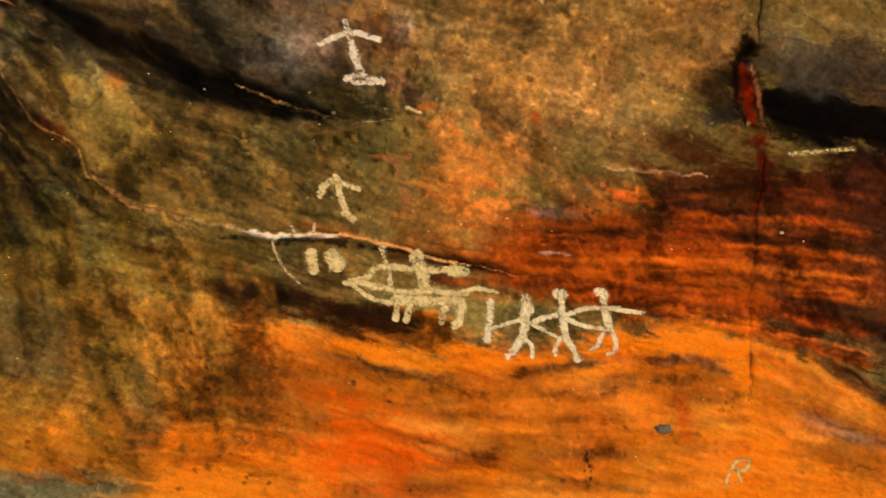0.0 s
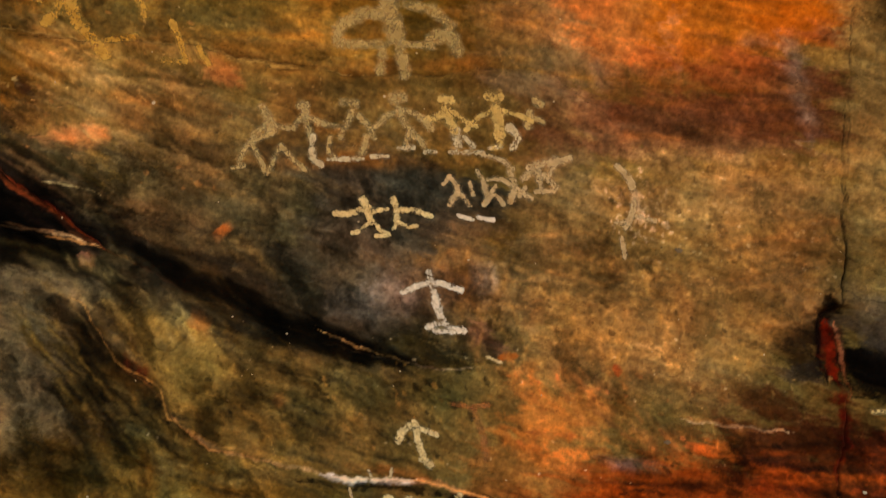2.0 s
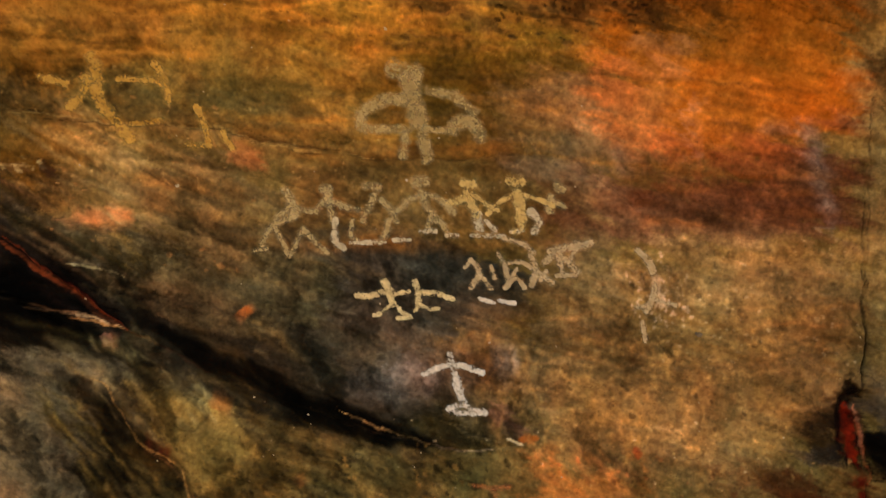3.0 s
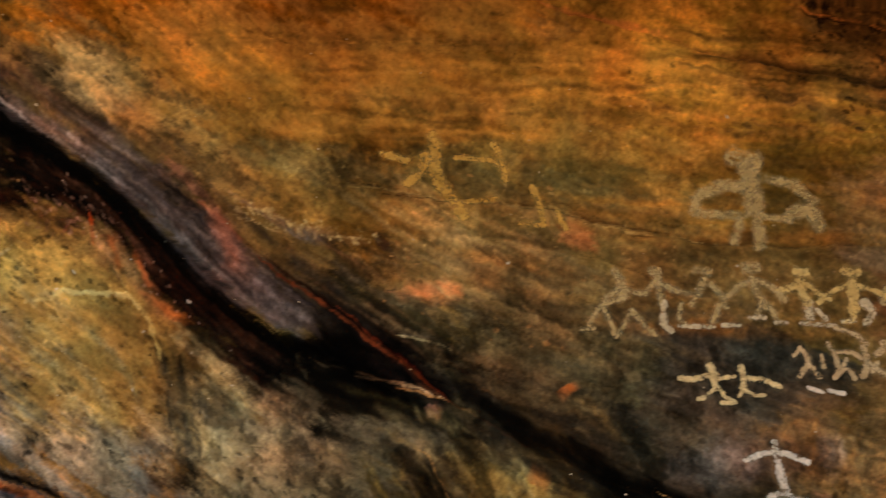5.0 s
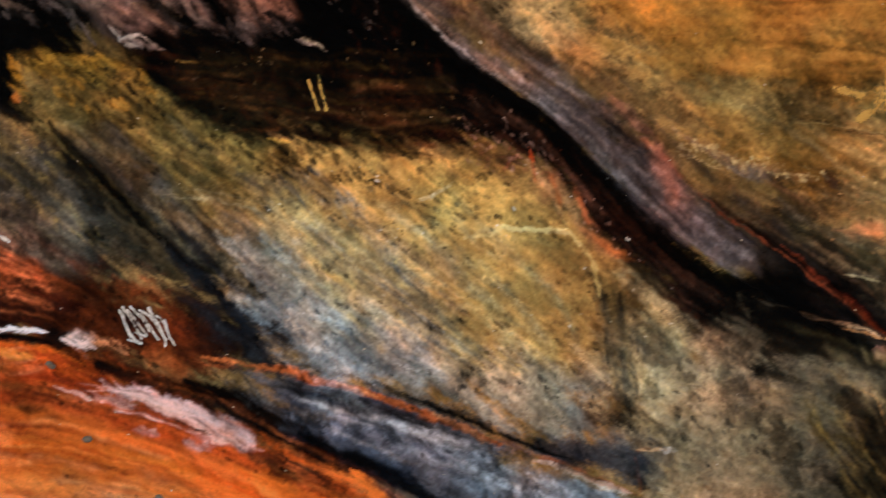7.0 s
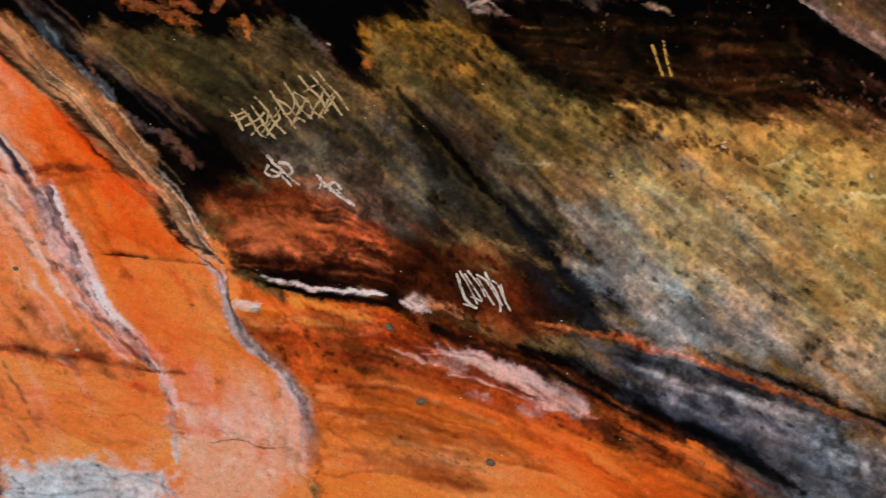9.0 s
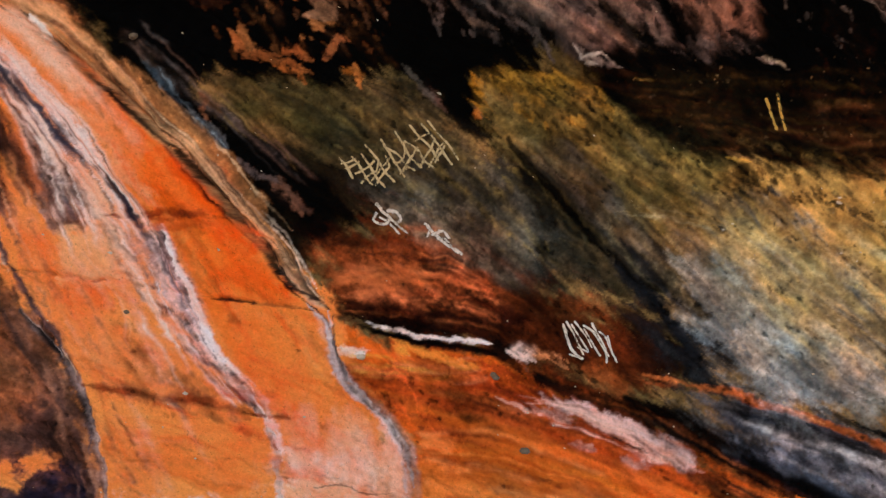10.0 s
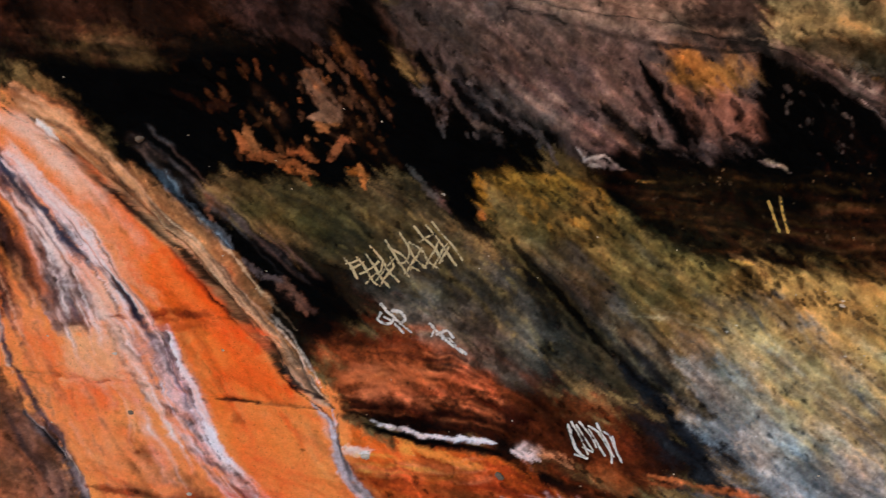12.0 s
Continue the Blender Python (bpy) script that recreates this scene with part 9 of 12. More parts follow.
flow(((0.0452, 0.016, 0.0091), (0.6724, 0.3515, 0.1559), (0.1878, 0.0648, 0.0273), (0.8714, 0.552, 0.305), (0.007, 0.0044, 0.0037),), .75, 46, 0.0029, 1010,
     ((-4.82, 2.821), (-4.684, 2.736), (-4.483, 2.566), (-4.287, 2.42), (-4.044, 2.149)),
     ((-4.793, 2.849), (-4.657, 2.772), (-4.456, 2.61), (-4.259, 2.452), (-4, 2.172)))
flow(((0.956, 0.4564, 0.2623), (0.9047, 0.305, 0.1022), (1, 0.6172, 0.4342),), .6, 30, 0.0112, 1011,
     ((-4.86, 2.768), (-4.752, 2.684), (-4.639, 2.568), (-4.551, 2.459)),
     ((-4.807, 2.794), (-4.67, 2.701), (-4.54, 2.571), (-4.42, 2.436)))
flow(((0.0212, 0.0176, 0.0212), (0.117, 0.0887, 0.0612), (0.2623, 0.1946, 0.0887), (0.0612, 0.0648, 0.0685),), .5, 50, 0.0064, 1012,
     ((-3.516, 2.67), (-3.356, 2.57), (-3.224, 2.434), (-3.059, 2.271)),
     ((-3.366, 2.694), (-3.175, 2.568), (-3.011, 2.406), (-2.828, 2.186)))
flow(((0.0252, 0.008, 0.0044), (0.0685, 0.0194, 0.008), (0.007, 0.003, 0.0024), (0.117, 0.0452, 0.0252), (0.0006, 0.0006, 0.0006),), .6, 50, 0.0047, 833,
     ((-2.536, 2.901), (-2.301, 2.778), (-2.091, 2.589), (-1.898, 2.413), (-1.713, 2.298)),
     ((-2.359, 2.95), (-2.139, 2.796), (-1.975, 2.618), (-1.801, 2.471), (-1.633, 2.369)))
flow(((0.0612, 0.016, 0.006), (0.013, 0.0044, 0.0024), (0.1274, 0.0395, 0.0091), (0.0024, 0.0015, 0.0012),), .55, 60, 0.0063, 834,
     ((-3.289, 2.864), (-3.049, 2.867), (-2.807, 2.868), (-2.536, 2.901)),
     ((-3.071, 2.683), (-2.86, 2.726), (-2.644, 2.692), (-2.371, 2.709)))
speckle((0.5149, 0.305, 0.2232), .6, 30, 0.0025, 50, 1.8, 835, (-2.372, 2.919), (-2.134, 2.736), (-1.97, 2.558), (-1.839, 2.405), (-2.027, 2.536), (-2.22, 2.696))
speckle((0.0012, 0.0009, 0.0009), .7, 50, 0.0079, 40, 1.8, 836, (-2.952, 2.744), (-2.557, 2.763), (-2.222, 2.726), (-2.217, 2.666), (-2.552, 2.688), (-2.887, 2.661))
flow(((0.4342, 0.305, 0.0887), (0.2232, 0.2016, 0.117), (0.5776, 0.3515, 0.1022), (0.1559, 0.1384, 0.0723),), .45, 70, 0.0096, 837,
     ((-3.036, 2.58), (-2.782, 2.458), (-2.54, 2.301), (-2.329, 2.155)),
     ((-2.489, 2.665), (-2.296, 2.519), (-2.118, 2.371), (-2.011, 2.166)))
flow(((0.1878, 0.1441, 0.1441), (0.0612, 0.0482, 0.0513), (0.305, 0.2307, 0.2016), (0.0319, 0.0212, 0.0176),), .55, 44, 0.0062, 838,
     ((-2.422, 2.987), (-2.251, 2.902), (-2.06, 2.744), (-1.854, 2.571), (-1.639, 2.429)),
     ((-2.246, 3.02), (-2.076, 2.92), (-1.902, 2.776), (-1.746, 2.658), (-1.595, 2.57)))
streak((0.013, 0.007, 0.006), .7, "b", 0.0081, (-2.877, 2.033), (-2.704, 2.012), (-2.515, 1.979), (-2.342, 1.932))
flow(((0.7157, 0.5149, 0.4342), (0.4564, 0.2623, 0.1878), (0.8714, 0.6724, 0.5776),), .6, 30, 0.0041, 839,
     ((-3.352, 1.966), (-3.212, 1.941), (-3.054, 1.902), (-2.925, 1.85)),
     ((-3.305, 1.947), (-3.178, 1.895), (-3.065, 1.846), (-2.986, 1.831)))
flow(((0.2016, 0.1441, 0.107), (0.0802, 0.0578, 0.0452), (0.2789, 0.1812, 0.117), (0.0452, 0.0319, 0.0273),), .5, 70, 0.0063, 1020,
     ((-3.876, 3.221), (-3.694, 3.118), (-3.539, 3.021), (-3.383, 2.924)),
     ((-3.406, 3.263), (-3.283, 3.178), (-3.215, 3.069), (-3.121, 2.992)))
flow(((0.4342, 0.0887, 0.0194), (0.1274, 0.0252, 0.007), (0.0212, 0.0052, 0.003), (0.6172, 0.1746, 0.0513), (0.007, 0.0027, 0.0018),), .6, 70, 0.0042, 1021,
     ((-3.948, 2.295), (-3.796, 2.313), (-3.642, 2.307), (-3.483, 2.246)),
     ((-3.934, 2.111), (-3.782, 2.132), (-3.628, 2.132), (-3.473, 2.119)))
flow(((0.162, 0.117, 0.0395), (0.0452, 0.0369, 0.0176), (0.2623, 0.1746, 0.0452), (0.0212, 0.0194, 0.013),), .45, 60, 0.0065, 1022,
     ((-4.24, 2.689), (-4.061, 2.674), (-3.875, 2.579), (-3.651, 2.426)),
     ((-3.826, 2.776), (-3.667, 2.661), (-3.504, 2.514), (-3.339, 2.351)))
flow(((0.162, 0.1274, 0.0395), (0.0452, 0.0369, 0.016), (0.305, 0.1946, 0.0452), (0.0176, 0.0144, 0.0091),), .5, 60, 0.0048, 1023,
     ((-3.602, 2.828), (-3.443, 2.713), (-3.269, 2.616), (-3.051, 2.525)),
     ((-3.318, 2.857), (-3.161, 2.758), (-2.976, 2.678), (-2.764, 2.603)))
speckle((0.0037, 0.003, 0.0024), .65, 60, 0.0042, 40, 2.2, 1024, (-3.602, 2.828), (-3.302, 2.844), (-2.99, 2.675), (-3.205, 2.563), (-3.44, 2.667))
speckle((0.013, 0.013, 0.016), .55, 90, 0.0047, 30, 1.6, 1025, (-3.081, 2.521), (-2.833, 2.561), (-2.519, 2.427), (-2.494, 2.154), (-2.795, 2.145), (-3.003, 2.313))
flow(((0.117, 0.1384, 0.15), (0.2623, 0.2623, 0.2086), (0.0612, 0.0762, 0.0931), (0.402, 0.305, 0.1274),), .45, 70, 0.0064, 1026,
     ((-3.078, 2.49), (-2.947, 2.354), (-2.817, 2.219), (-2.685, 2.056)),
     ((-2.761, 2.572), (-2.608, 2.474), (-2.458, 2.376), (-2.338, 2.275)))
brush((0.305, 0.162, 0.0648), .6, 0.0125, (-2.182, 2.708), (-2.106, 2.588), (-2.025, 2.503), (-1.945, 2.475))
brush((0.2159, 0.162, 0.0762), .5, 0.0110, (-2.016, 2.399), (-1.978, 2.233), (-1.945, 2.082))
speckle((0.7913, 0.7454, 0.6445), .6, 40, 0.0024, 20, 1.4, 847, (-3.099, 2.618), (-2.045, 2.746), (-1.708, 2.238), (-2.757, 2.097))
flow(((0.6445, 0.3515, 0.2623), (0.1878, 0.0452, 0.0176), (0.8388, 0.552, 0.4564), (0.0802, 0.0176, 0.008),), .55, 30, 0.0032, 848,
     ((-3.428, 1.964), (-3.275, 1.961), (-3.119, 1.935), (-2.959, 1.877)),
     ((-3.362, 1.885), (-3.237, 1.87), (-3.111, 1.84), (-2.985, 1.817)))
speckle((0.013, 0.006, 0.0044), .7, 24, 0.0039, 30, 1.8, 849, (-3.515, 1.711), (-3.345, 1.678), (-3.127, 1.661), (-3.216, 1.616), (-3.418, 1.636))
brush((0.6724, 0.162, 0.0423), .7, 0.0294, (-3.985, 2.203), (-3.864, 2.216), (-3.741, 2.21))
brush((0.7305, 0.2016, 0.0685), .6, 0.0196, (-3.921, 2.166), (-3.799, 2.179), (-3.676, 2.173))
brush((0.4793, 0.0887, 0.0194), .6, 0.0261, (-4.05, 2.256), (-3.869, 2.28), (-3.684, 2.272))
brush((0.6172, 0.1384, 0.0343), .6, 0.0196, (-3.852, 2.266), (-3.743, 2.245), (-3.663, 2.208))
brush((0.8388, 0.2623, 0.0648), .7, 0.0098, (-4.376, 2.245), (-4.264, 2.04), (-4.169, 1.911), (-4.064, 1.763))
brush((0.305, 0.2016, 0.1812), .55, 0.0228, (-4.506, 2.288), (-4.38, 2.077), (-4.269, 1.925))
brush((0.013, 0.0037, 0.0024), .6, 0.0131, (-4.021, 2.075), (-3.855, 2.112), (-3.671, 2.121), (-3.516, 2.108))
brush((0.305, 0.15, 0.0545), .75, 0.0174, (-2.203, 2.717), (-2.128, 2.618), (-2.046, 2.535), (-1.96, 2.495))
brush((0.1878, 0.15, 0.0802), .5, 0.0143, (-1.975, 2.388), (-1.946, 2.235), (-1.921, 2.05))
brush((0.2623, 0.1274, 0.0887), .6, 0.0218, (-1.912, 2.778), (-1.846, 2.695), (-1.781, 2.611))
flow(((0.6724, 0.305, 0.117), (0.4342, 0.1559, 0.0513), (0.8714, 0.4564, 0.2232), (0.1878, 0.0612, 0.0252),), .75, 50, 0.0048, 1030,
     ((-4.833, 2.863), (-4.699, 2.816), (-4.587, 2.729), (-4.471, 2.634)),
     ((-4.793, 2.804), (-4.684, 2.762), (-4.571, 2.661), (-4.454, 2.559)))
brush((0.956, 0.6038, 0.4342), .75, 0.0222, (-4.826, 2.798), (-4.739, 2.717), (-4.652, 2.624))
brush((0.9734, 0.7305, 0.6038), .75, 0.0127, (-4.839, 2.724), (-4.765, 2.651), (-4.71, 2.593))
brush((0.8714, 0.1878, 0.0212), .5, 0.0226, (-4.626, 2.617), (-4.509, 2.483), (-4.402, 2.359))
brush((0.7605, 0.0612, 0.0044), .6, 0.0262, (-4.279, 2.285), (-4.189, 2.269), (-4.14, 2.213))
brush((0.807, 0.0762, 0.0052), .5, 0.0229, (-4.256, 2.16), (-4.166, 2.157), (-4.089, 2.141))
brush((0.8714, 0.3813, 0.1384), .6, 0.0358, (-4.638, 2.189), (-4.551, 2.173), (-4.532, 2.096))
flow(((0.013, 0.0176, 0.0296), (0.0452, 0.0612, 0.0931), (0.007, 0.008, 0.0116), (0.1746, 0.1946, 0.2086),), .42, 50, 0.0079, 931,
     ((-2.931, 2.036), (-2.748, 2.003), (-2.535, 1.929), (-2.317, 1.859)),
     ((-2.856, 1.873), (-2.674, 1.842), (-2.48, 1.798), (-2.307, 1.753)))
flow(((0.807, 0.117, 0.0091), (0.5776, 0.0513, 0.0052), (0.9216, 0.2623, 0.0545), (0.3515, 0.0395, 0.007),), .5, 70, 0.0098, 932,
     ((-4.657, 2.098), (-4.398, 2.065), (-4.214, 1.967), (-3.983, 1.909)),
     ((-4.467, 1.6), (-4.273, 1.583), (-4.094, 1.596), (-3.876, 1.567)))
flow(((0.9216, 0.552, 0.402), (0.807, 0.305, 0.1559), (0.956, 0.6867, 0.552), (0.6724, 0.1878, 0.0612),), .5, 50, 0.0082, 933,
     ((-4.042, 1.703), (-4.005, 1.628), (-4.009, 1.512)),
     ((-3.708, 1.759), (-3.684, 1.665), (-3.687, 1.534)))
brush((0.1559, 0.0273, 0.0091), .55, 0.0131, (-4.482, 2.018), (-4.308, 2.029), (-4.13, 2.047))
brush((0.1878, 0.0252, 0.007), .5, 0.0164, (-3.729, 2.001), (-3.605, 2.005), (-3.481, 2.006))
speckle((0.0091, 0.0052, 0.0044), .7, 16, 0.0042, 10, 1.4, 934, (-3.64, 2.048), (-3.391, 2.04), (-3.166, 1.932), (-3.439, 1.87))
streak((0.5776, 0.3515, 0.2874), .6, "b", 0.0081, (-3.369, 1.955), (-3.228, 1.938), (-3.072, 1.908), (-2.93, 1.86))
streak((0.4564, 0.2623, 0.2016), .6, "b", 0.0065, (-3.476, 1.945), (-3.381, 1.925), (-3.271, 1.898))
crack((0.0212, 0.0116, 0.0103), .8, "b", 0.0039, (-3.177, 1.882), (-3.097, 1.855), (-3.051, 1.852))
flow(((0.8388, 0.1559, 0.0176), (0.4342, 0.0452, 0.007), (0.956, 0.3325, 0.0931), (0.2232, 0.0252, 0.006),), .5, 70, 0.0081, 855,
     ((-3.692, 1.87), (-3.482, 1.868), (-3.233, 1.806), (-2.946, 1.718)),
     ((-3.652, 1.556), (-3.441, 1.553), (-3.18, 1.557), (-2.931, 1.544)))
flow(((0.956, 0.6172, 0.4564), (0.8388, 0.3515, 0.1878), (0.6724, 0.1878, 0.0723),), .5, 40, 0.0080, 856,
     ((-3.978, 1.797), (-3.886, 1.715), (-3.844, 1.562)),
     ((-3.732, 1.801), (-3.693, 1.678), (-3.676, 1.489)))
crack((0.013, 0.007, 0.006), .6, "b", 0.0029, (-3.948, 1.596), (-3.878, 1.618), (-3.805, 1.612), (-3.732, 1.617))
crack((0.0452, 0.0212, 0.016), .55, "b", 0.0026, (-3.95, 1.801), (-3.877, 1.796), (-3.803, 1.778))
brush((0.305, 0.2232, 0.1878), .6, 0.0129, (-3.931, 1.962), (-3.87, 1.892), (-3.763, 1.828), (-3.705, 1.74), (-3.683, 1.648))
brush((0.0612, 0.0648, 0.0762), .5, 0.0284, (-1.996, 1.981), (-1.893, 1.995), (-1.842, 1.909))
crack((0.6172, 0.3515, 0.1559), .6, "b", 0.0031, (-1.921, 1.973), (-1.862, 1.975), (-1.804, 1.986))
area((0.1441, 0.1746, 0.1878), .5, "d", 0.041, (-3.057, 2.414), (-2.894, 2.426), (-2.707, 2.302), (-2.444, 2.225), (-2.431, 2.074), (-2.74, 2.014), (-2.946, 2.18))
flow(((0.4452, 0.314, 0.107), (0.552, 0.3515, 0.0976), (0.1878, 0.2016, 0.1812), (0.0887, 0.107, 0.1221),), .45, 60, 0.0079, 1037,
     ((-3.057, 2.587), (-2.926, 2.452), (-2.765, 2.291), (-2.606, 2.133)),
     ((-2.77, 2.663), (-2.614, 2.534), (-2.461, 2.406), (-2.311, 2.28)))
flow(((0.0612, 0.0212, 0.0091), (0.0212, 0.008, 0.0044), (0.117, 0.0482, 0.0194), (0.007, 0.0037, 0.0024),), .55, 50, 0.0063, 1038,
     ((-4.857, 3.019), (-4.698, 3.039), (-4.533, 3.058), (-4.379, 3.073)),
     ((-4.859, 2.902), (-4.698, 2.951), (-4.533, 2.954), (-4.378, 2.999)))
flow(((0.1878, 0.1384, 0.107), (0.117, 0.0887, 0.0762), (0.305, 0.2232, 0.162), (0.0452, 0.0369, 0.0319),), .5, 50, 0.0047, 1039,
     ((-3.555, 3.293), (-3.407, 3.278), (-3.186, 3.25), (-2.927, 3.263)),
     ((-3.412, 3.349), (-3.266, 3.34), (-3.091, 3.334), (-2.92, 3.341)))
flow(((0.305, 0.2542, 0.117), (0.162, 0.1384, 0.0612), (0.4342, 0.3515, 0.15),), .5, 30, 0.0061, 1040,
     ((-2.88, 3.359), (-2.767, 3.358), (-2.607, 3.375)),
     ((-2.831, 3.294), (-2.721, 3.312), (-2.601, 3.326)))
brush((0.0452, 0.0612, 0.0762), .6, 0.0113, (-4.458, 2.695), (-4.399, 2.641), (-4.338, 2.574), (-4.262, 2.512))
crack((0.1878, 0.2159, 0.2307), .6, "d", 0.0032, (-4.435, 2.7), (-4.39, 2.646), (-4.324, 2.577), (-4.247, 2.511))
brush((0.2016, 0.0844, 0.0545), .6, 0.0423, (-4.662, 1.826), (-4.605, 1.706), (-4.567, 1.616))
flow(((0.305, 0.117, 0.0612), (0.1022, 0.0452, 0.0369), (0.5149, 0.2232, 0.117), (0.0319, 0.0176, 0.0212),), .55, 50, 0.0049, 941,
     ((-4.7, 1.851), (-4.65, 1.731), (-4.609, 1.576), (-4.552, 1.424)),
     ((-4.615, 1.85), (-4.564, 1.729), (-4.517, 1.591), (-4.481, 1.435)))
flow(((0.1878, 0.1878, 0.1878), (0.5149, 0.491, 0.4342), (0.0802, 0.0723, 0.0802), (0.6172, 0.552, 0.4793),), .5, 50, 0.0049, 942,
     ((-4.454, 1.456), (-4.264, 1.487), (-4.068, 1.49)),
     ((-4.445, 1.376), (-4.256, 1.407), (-4.062, 1.43)))
flow(((0.5776, 0.3515, 0.0887), (0.2623, 0.2086, 0.0887), (0.1559, 0.15, 0.1022), (0.6867, 0.402, 0.117),), .4, 60, 0.0064, 863,
     ((-3.06, 2.468), (-2.834, 2.309), (-2.608, 2.181), (-2.385, 2.085)),
     ((-2.789, 2.566), (-2.535, 2.443), (-2.279, 2.304), (-2.055, 2.145)))
flow(((0.0212, 0.013, 0.0091), (0.1878, 0.0612, 0.0176), (0.0044, 0.003, 0.0024), (0.402, 0.0931, 0.0176),), .55, 50, 0.0048, 864,
     ((-3.157, 2.042), (-2.997, 1.968), (-2.803, 1.883), (-2.577, 1.787), (-2.384, 1.688)),
     ((-3.013, 1.773), (-2.853, 1.731), (-2.693, 1.674), (-2.502, 1.623), (-2.375, 1.579)))
speckle((0.0052, 0.0044, 0.003), .7, 130, 0.0041, 25, 1.7, 825, (-3.056, 2.624), (-2.358, 2.741), (-2.038, 2.516), (-1.918, 2.092), (-2.32, 2.072), (-2.764, 2.206))
speckle((0.5776, 0.3813, 0.117), .5, 60, 0.0038, 25, 1.7, 826, (-2.965, 2.62), (-2.358, 2.726), (-2.038, 2.516), (-1.985, 2.178), (-2.546, 2.202))
flow(((0.1946, 0.1274, 0.0319), (0.0452, 0.0319, 0.0103), (0.2705, 0.1441, 0.0273), (0.0212, 0.016, 0.007),), .5, 60, 0.0107, 501,
     ((-1.236, 2.193), (-1.14, 2.034), (-1.07, 1.887), (-1.057, 1.735)),
     ((-0.794, 2.151), (-0.723, 1.99), (-0.725, 1.869), (-0.756, 1.776)))
flow(((0.107, 0.0844, 0.0296), (0.0252, 0.0194, 0.0091), (0.2307, 0.107, 0.0194), (0.0091, 0.007, 0.0044),), .5, 50, 0.0108, 502,
     ((-1.32, 1.907), (-1.266, 1.727), (-1.238, 1.514), (-1.207, 1.3)),
     ((-0.997, 1.798), (-0.953, 1.616), (-0.908, 1.402), (-0.874, 1.156)))
flow(((0.8388, 0.2232, 0.0273), (0.4342, 0.0612, 0.007), (0.956, 0.305, 0.0452), (0.6172, 0.107, 0.0116),), .4, 60, 0.0109, 503,
     ((-0.574, 1.413), (-0.237, 1.409), (0.07, 1.357), (0.529, 1.373), (1.091, 1.315)),
     ((-0.662, 1.193), (-0.233, 1.115), (0.074, 1.094), (0.532, 1.095), (1.094, 1.099)))
flow(((0.3515, 0.0395, 0.007), (0.0452, 0.007, 0.003), (0.6445, 0.107, 0.0176), (0.0176, 0.0044, 0.0024),), .45, 60, 0.0093, 504,
     ((-0.148, 1.736), (0.066, 1.727), (0.369, 1.783), (0.732, 1.81), (1.076, 1.806)),
     ((-0.116, 1.614), (0.144, 1.591), (0.448, 1.617), (0.738, 1.58), (1.086, 1.5)))
flow(((0.305, 0.162, 0.0452), (0.117, 0.0723, 0.0232), (0.4342, 0.2016, 0.0452), (0.0612, 0.0395, 0.016),), .35, 60, 0.0138, 505,
     ((-0.238, 2.302), (-0.118, 2.159), (-0.088, 2.011), (-0.088, 1.89)),
     ((0.624, 2.355), (0.571, 2.179), (0.515, 2.029), (0.488, 1.908)))
# slot edges darkened once more, painted shade round the red
crack((0.007, 0.003, 0.0024), .8, "v", 0.0136, (0.688, 2.319), (0.683, 2.293), (0.678, 2.264))
crack((0.2232, 0.013, 0.0044), .9, "v", 0.0121, (0.687, 2.258), (0.702, 2.183), (0.72, 2.102))
crack((0.1559, 0.0091, 0.0037), .85, "v", 0.0123, (0.723, 2.107), (0.743, 1.931), (0.726, 1.825))
crack((0.013, 0.0037, 0.0024), .85, "v", 0.0076, (0.664, 2.255), (0.679, 2.167), (0.696, 2.094))
crack((0.5149, 0.1878, 0.1022), .6, "v", 0.0027, (0.717, 2.256), (0.735, 2.184), (0.741, 2.103))
crack((0.0212, 0.0103, 0.0052), .5, "v", 0.0024, (0.707, 2.428), (0.718, 2.314))
crack((0.0176, 0.007, 0.0044), .6, "v", 0.0025, (0.743, 2.036), (0.735, 1.825), (0.724, 1.641), (0.719, 1.456), (0.715, 1.333))
brush((0.0545, 0.0273, 0.016), .8, 0.0140, (0.069, 1.397), (0.161, 1.407), (0.253, 1.431), (0.344, 1.444))
streak((0.162, 0.0648, 0.0273), .6, "b", 0.0155, (0.436, 1.447), (0.588, 1.452), (0.665, 1.424))
brush((0.117, 0.0482, 0.0232), .55, 0.0140, (-0.543, 1.429), (-0.39, 1.419), (-0.145, 1.388), (0.039, 1.387))
brush((0.1384, 0.0723, 0.0513), .6, 0.0155, (0.819, 1.329), (0.911, 1.308), (1.092, 1.237))
streak((0.2086, 0.0395, 0.008), .6, "b", 0.0093, (-0.541, 1.259), (-0.327, 1.266), (-0.142, 1.18), (0.073, 1.14), (0.226, 1.115))
streak((0.117, 0.0212, 0.006), .7, "b", 0.0093, (0.724, 1.534), (0.877, 1.493), (1.089, 1.392))
crack((0.4342, 0.1946, 0.0648), .6, "b", 0.0031, (-1.184, 2.032), (-1.083, 1.961), (-1.01, 1.881), (-0.936, 1.828), (-0.846, 1.807), (-0.726, 1.777), (-0.635, 1.765))
# dark strip just below the pale lip
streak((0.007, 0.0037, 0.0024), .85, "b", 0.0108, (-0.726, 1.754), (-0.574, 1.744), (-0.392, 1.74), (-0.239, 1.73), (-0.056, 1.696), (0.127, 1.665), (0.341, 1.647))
crack((0.7605, 0.552, 0.3813), .9, "b", 0.0056, (-0.62, 1.763), (-0.483, 1.755), (-0.392, 1.761))
crack((0.6867, 0.2789, 0.0887), .9, "b", 0.0040, (-0.407, 1.761), (-0.3, 1.754), (-0.239, 1.739), (-0.148, 1.713), (-0.041, 1.696))
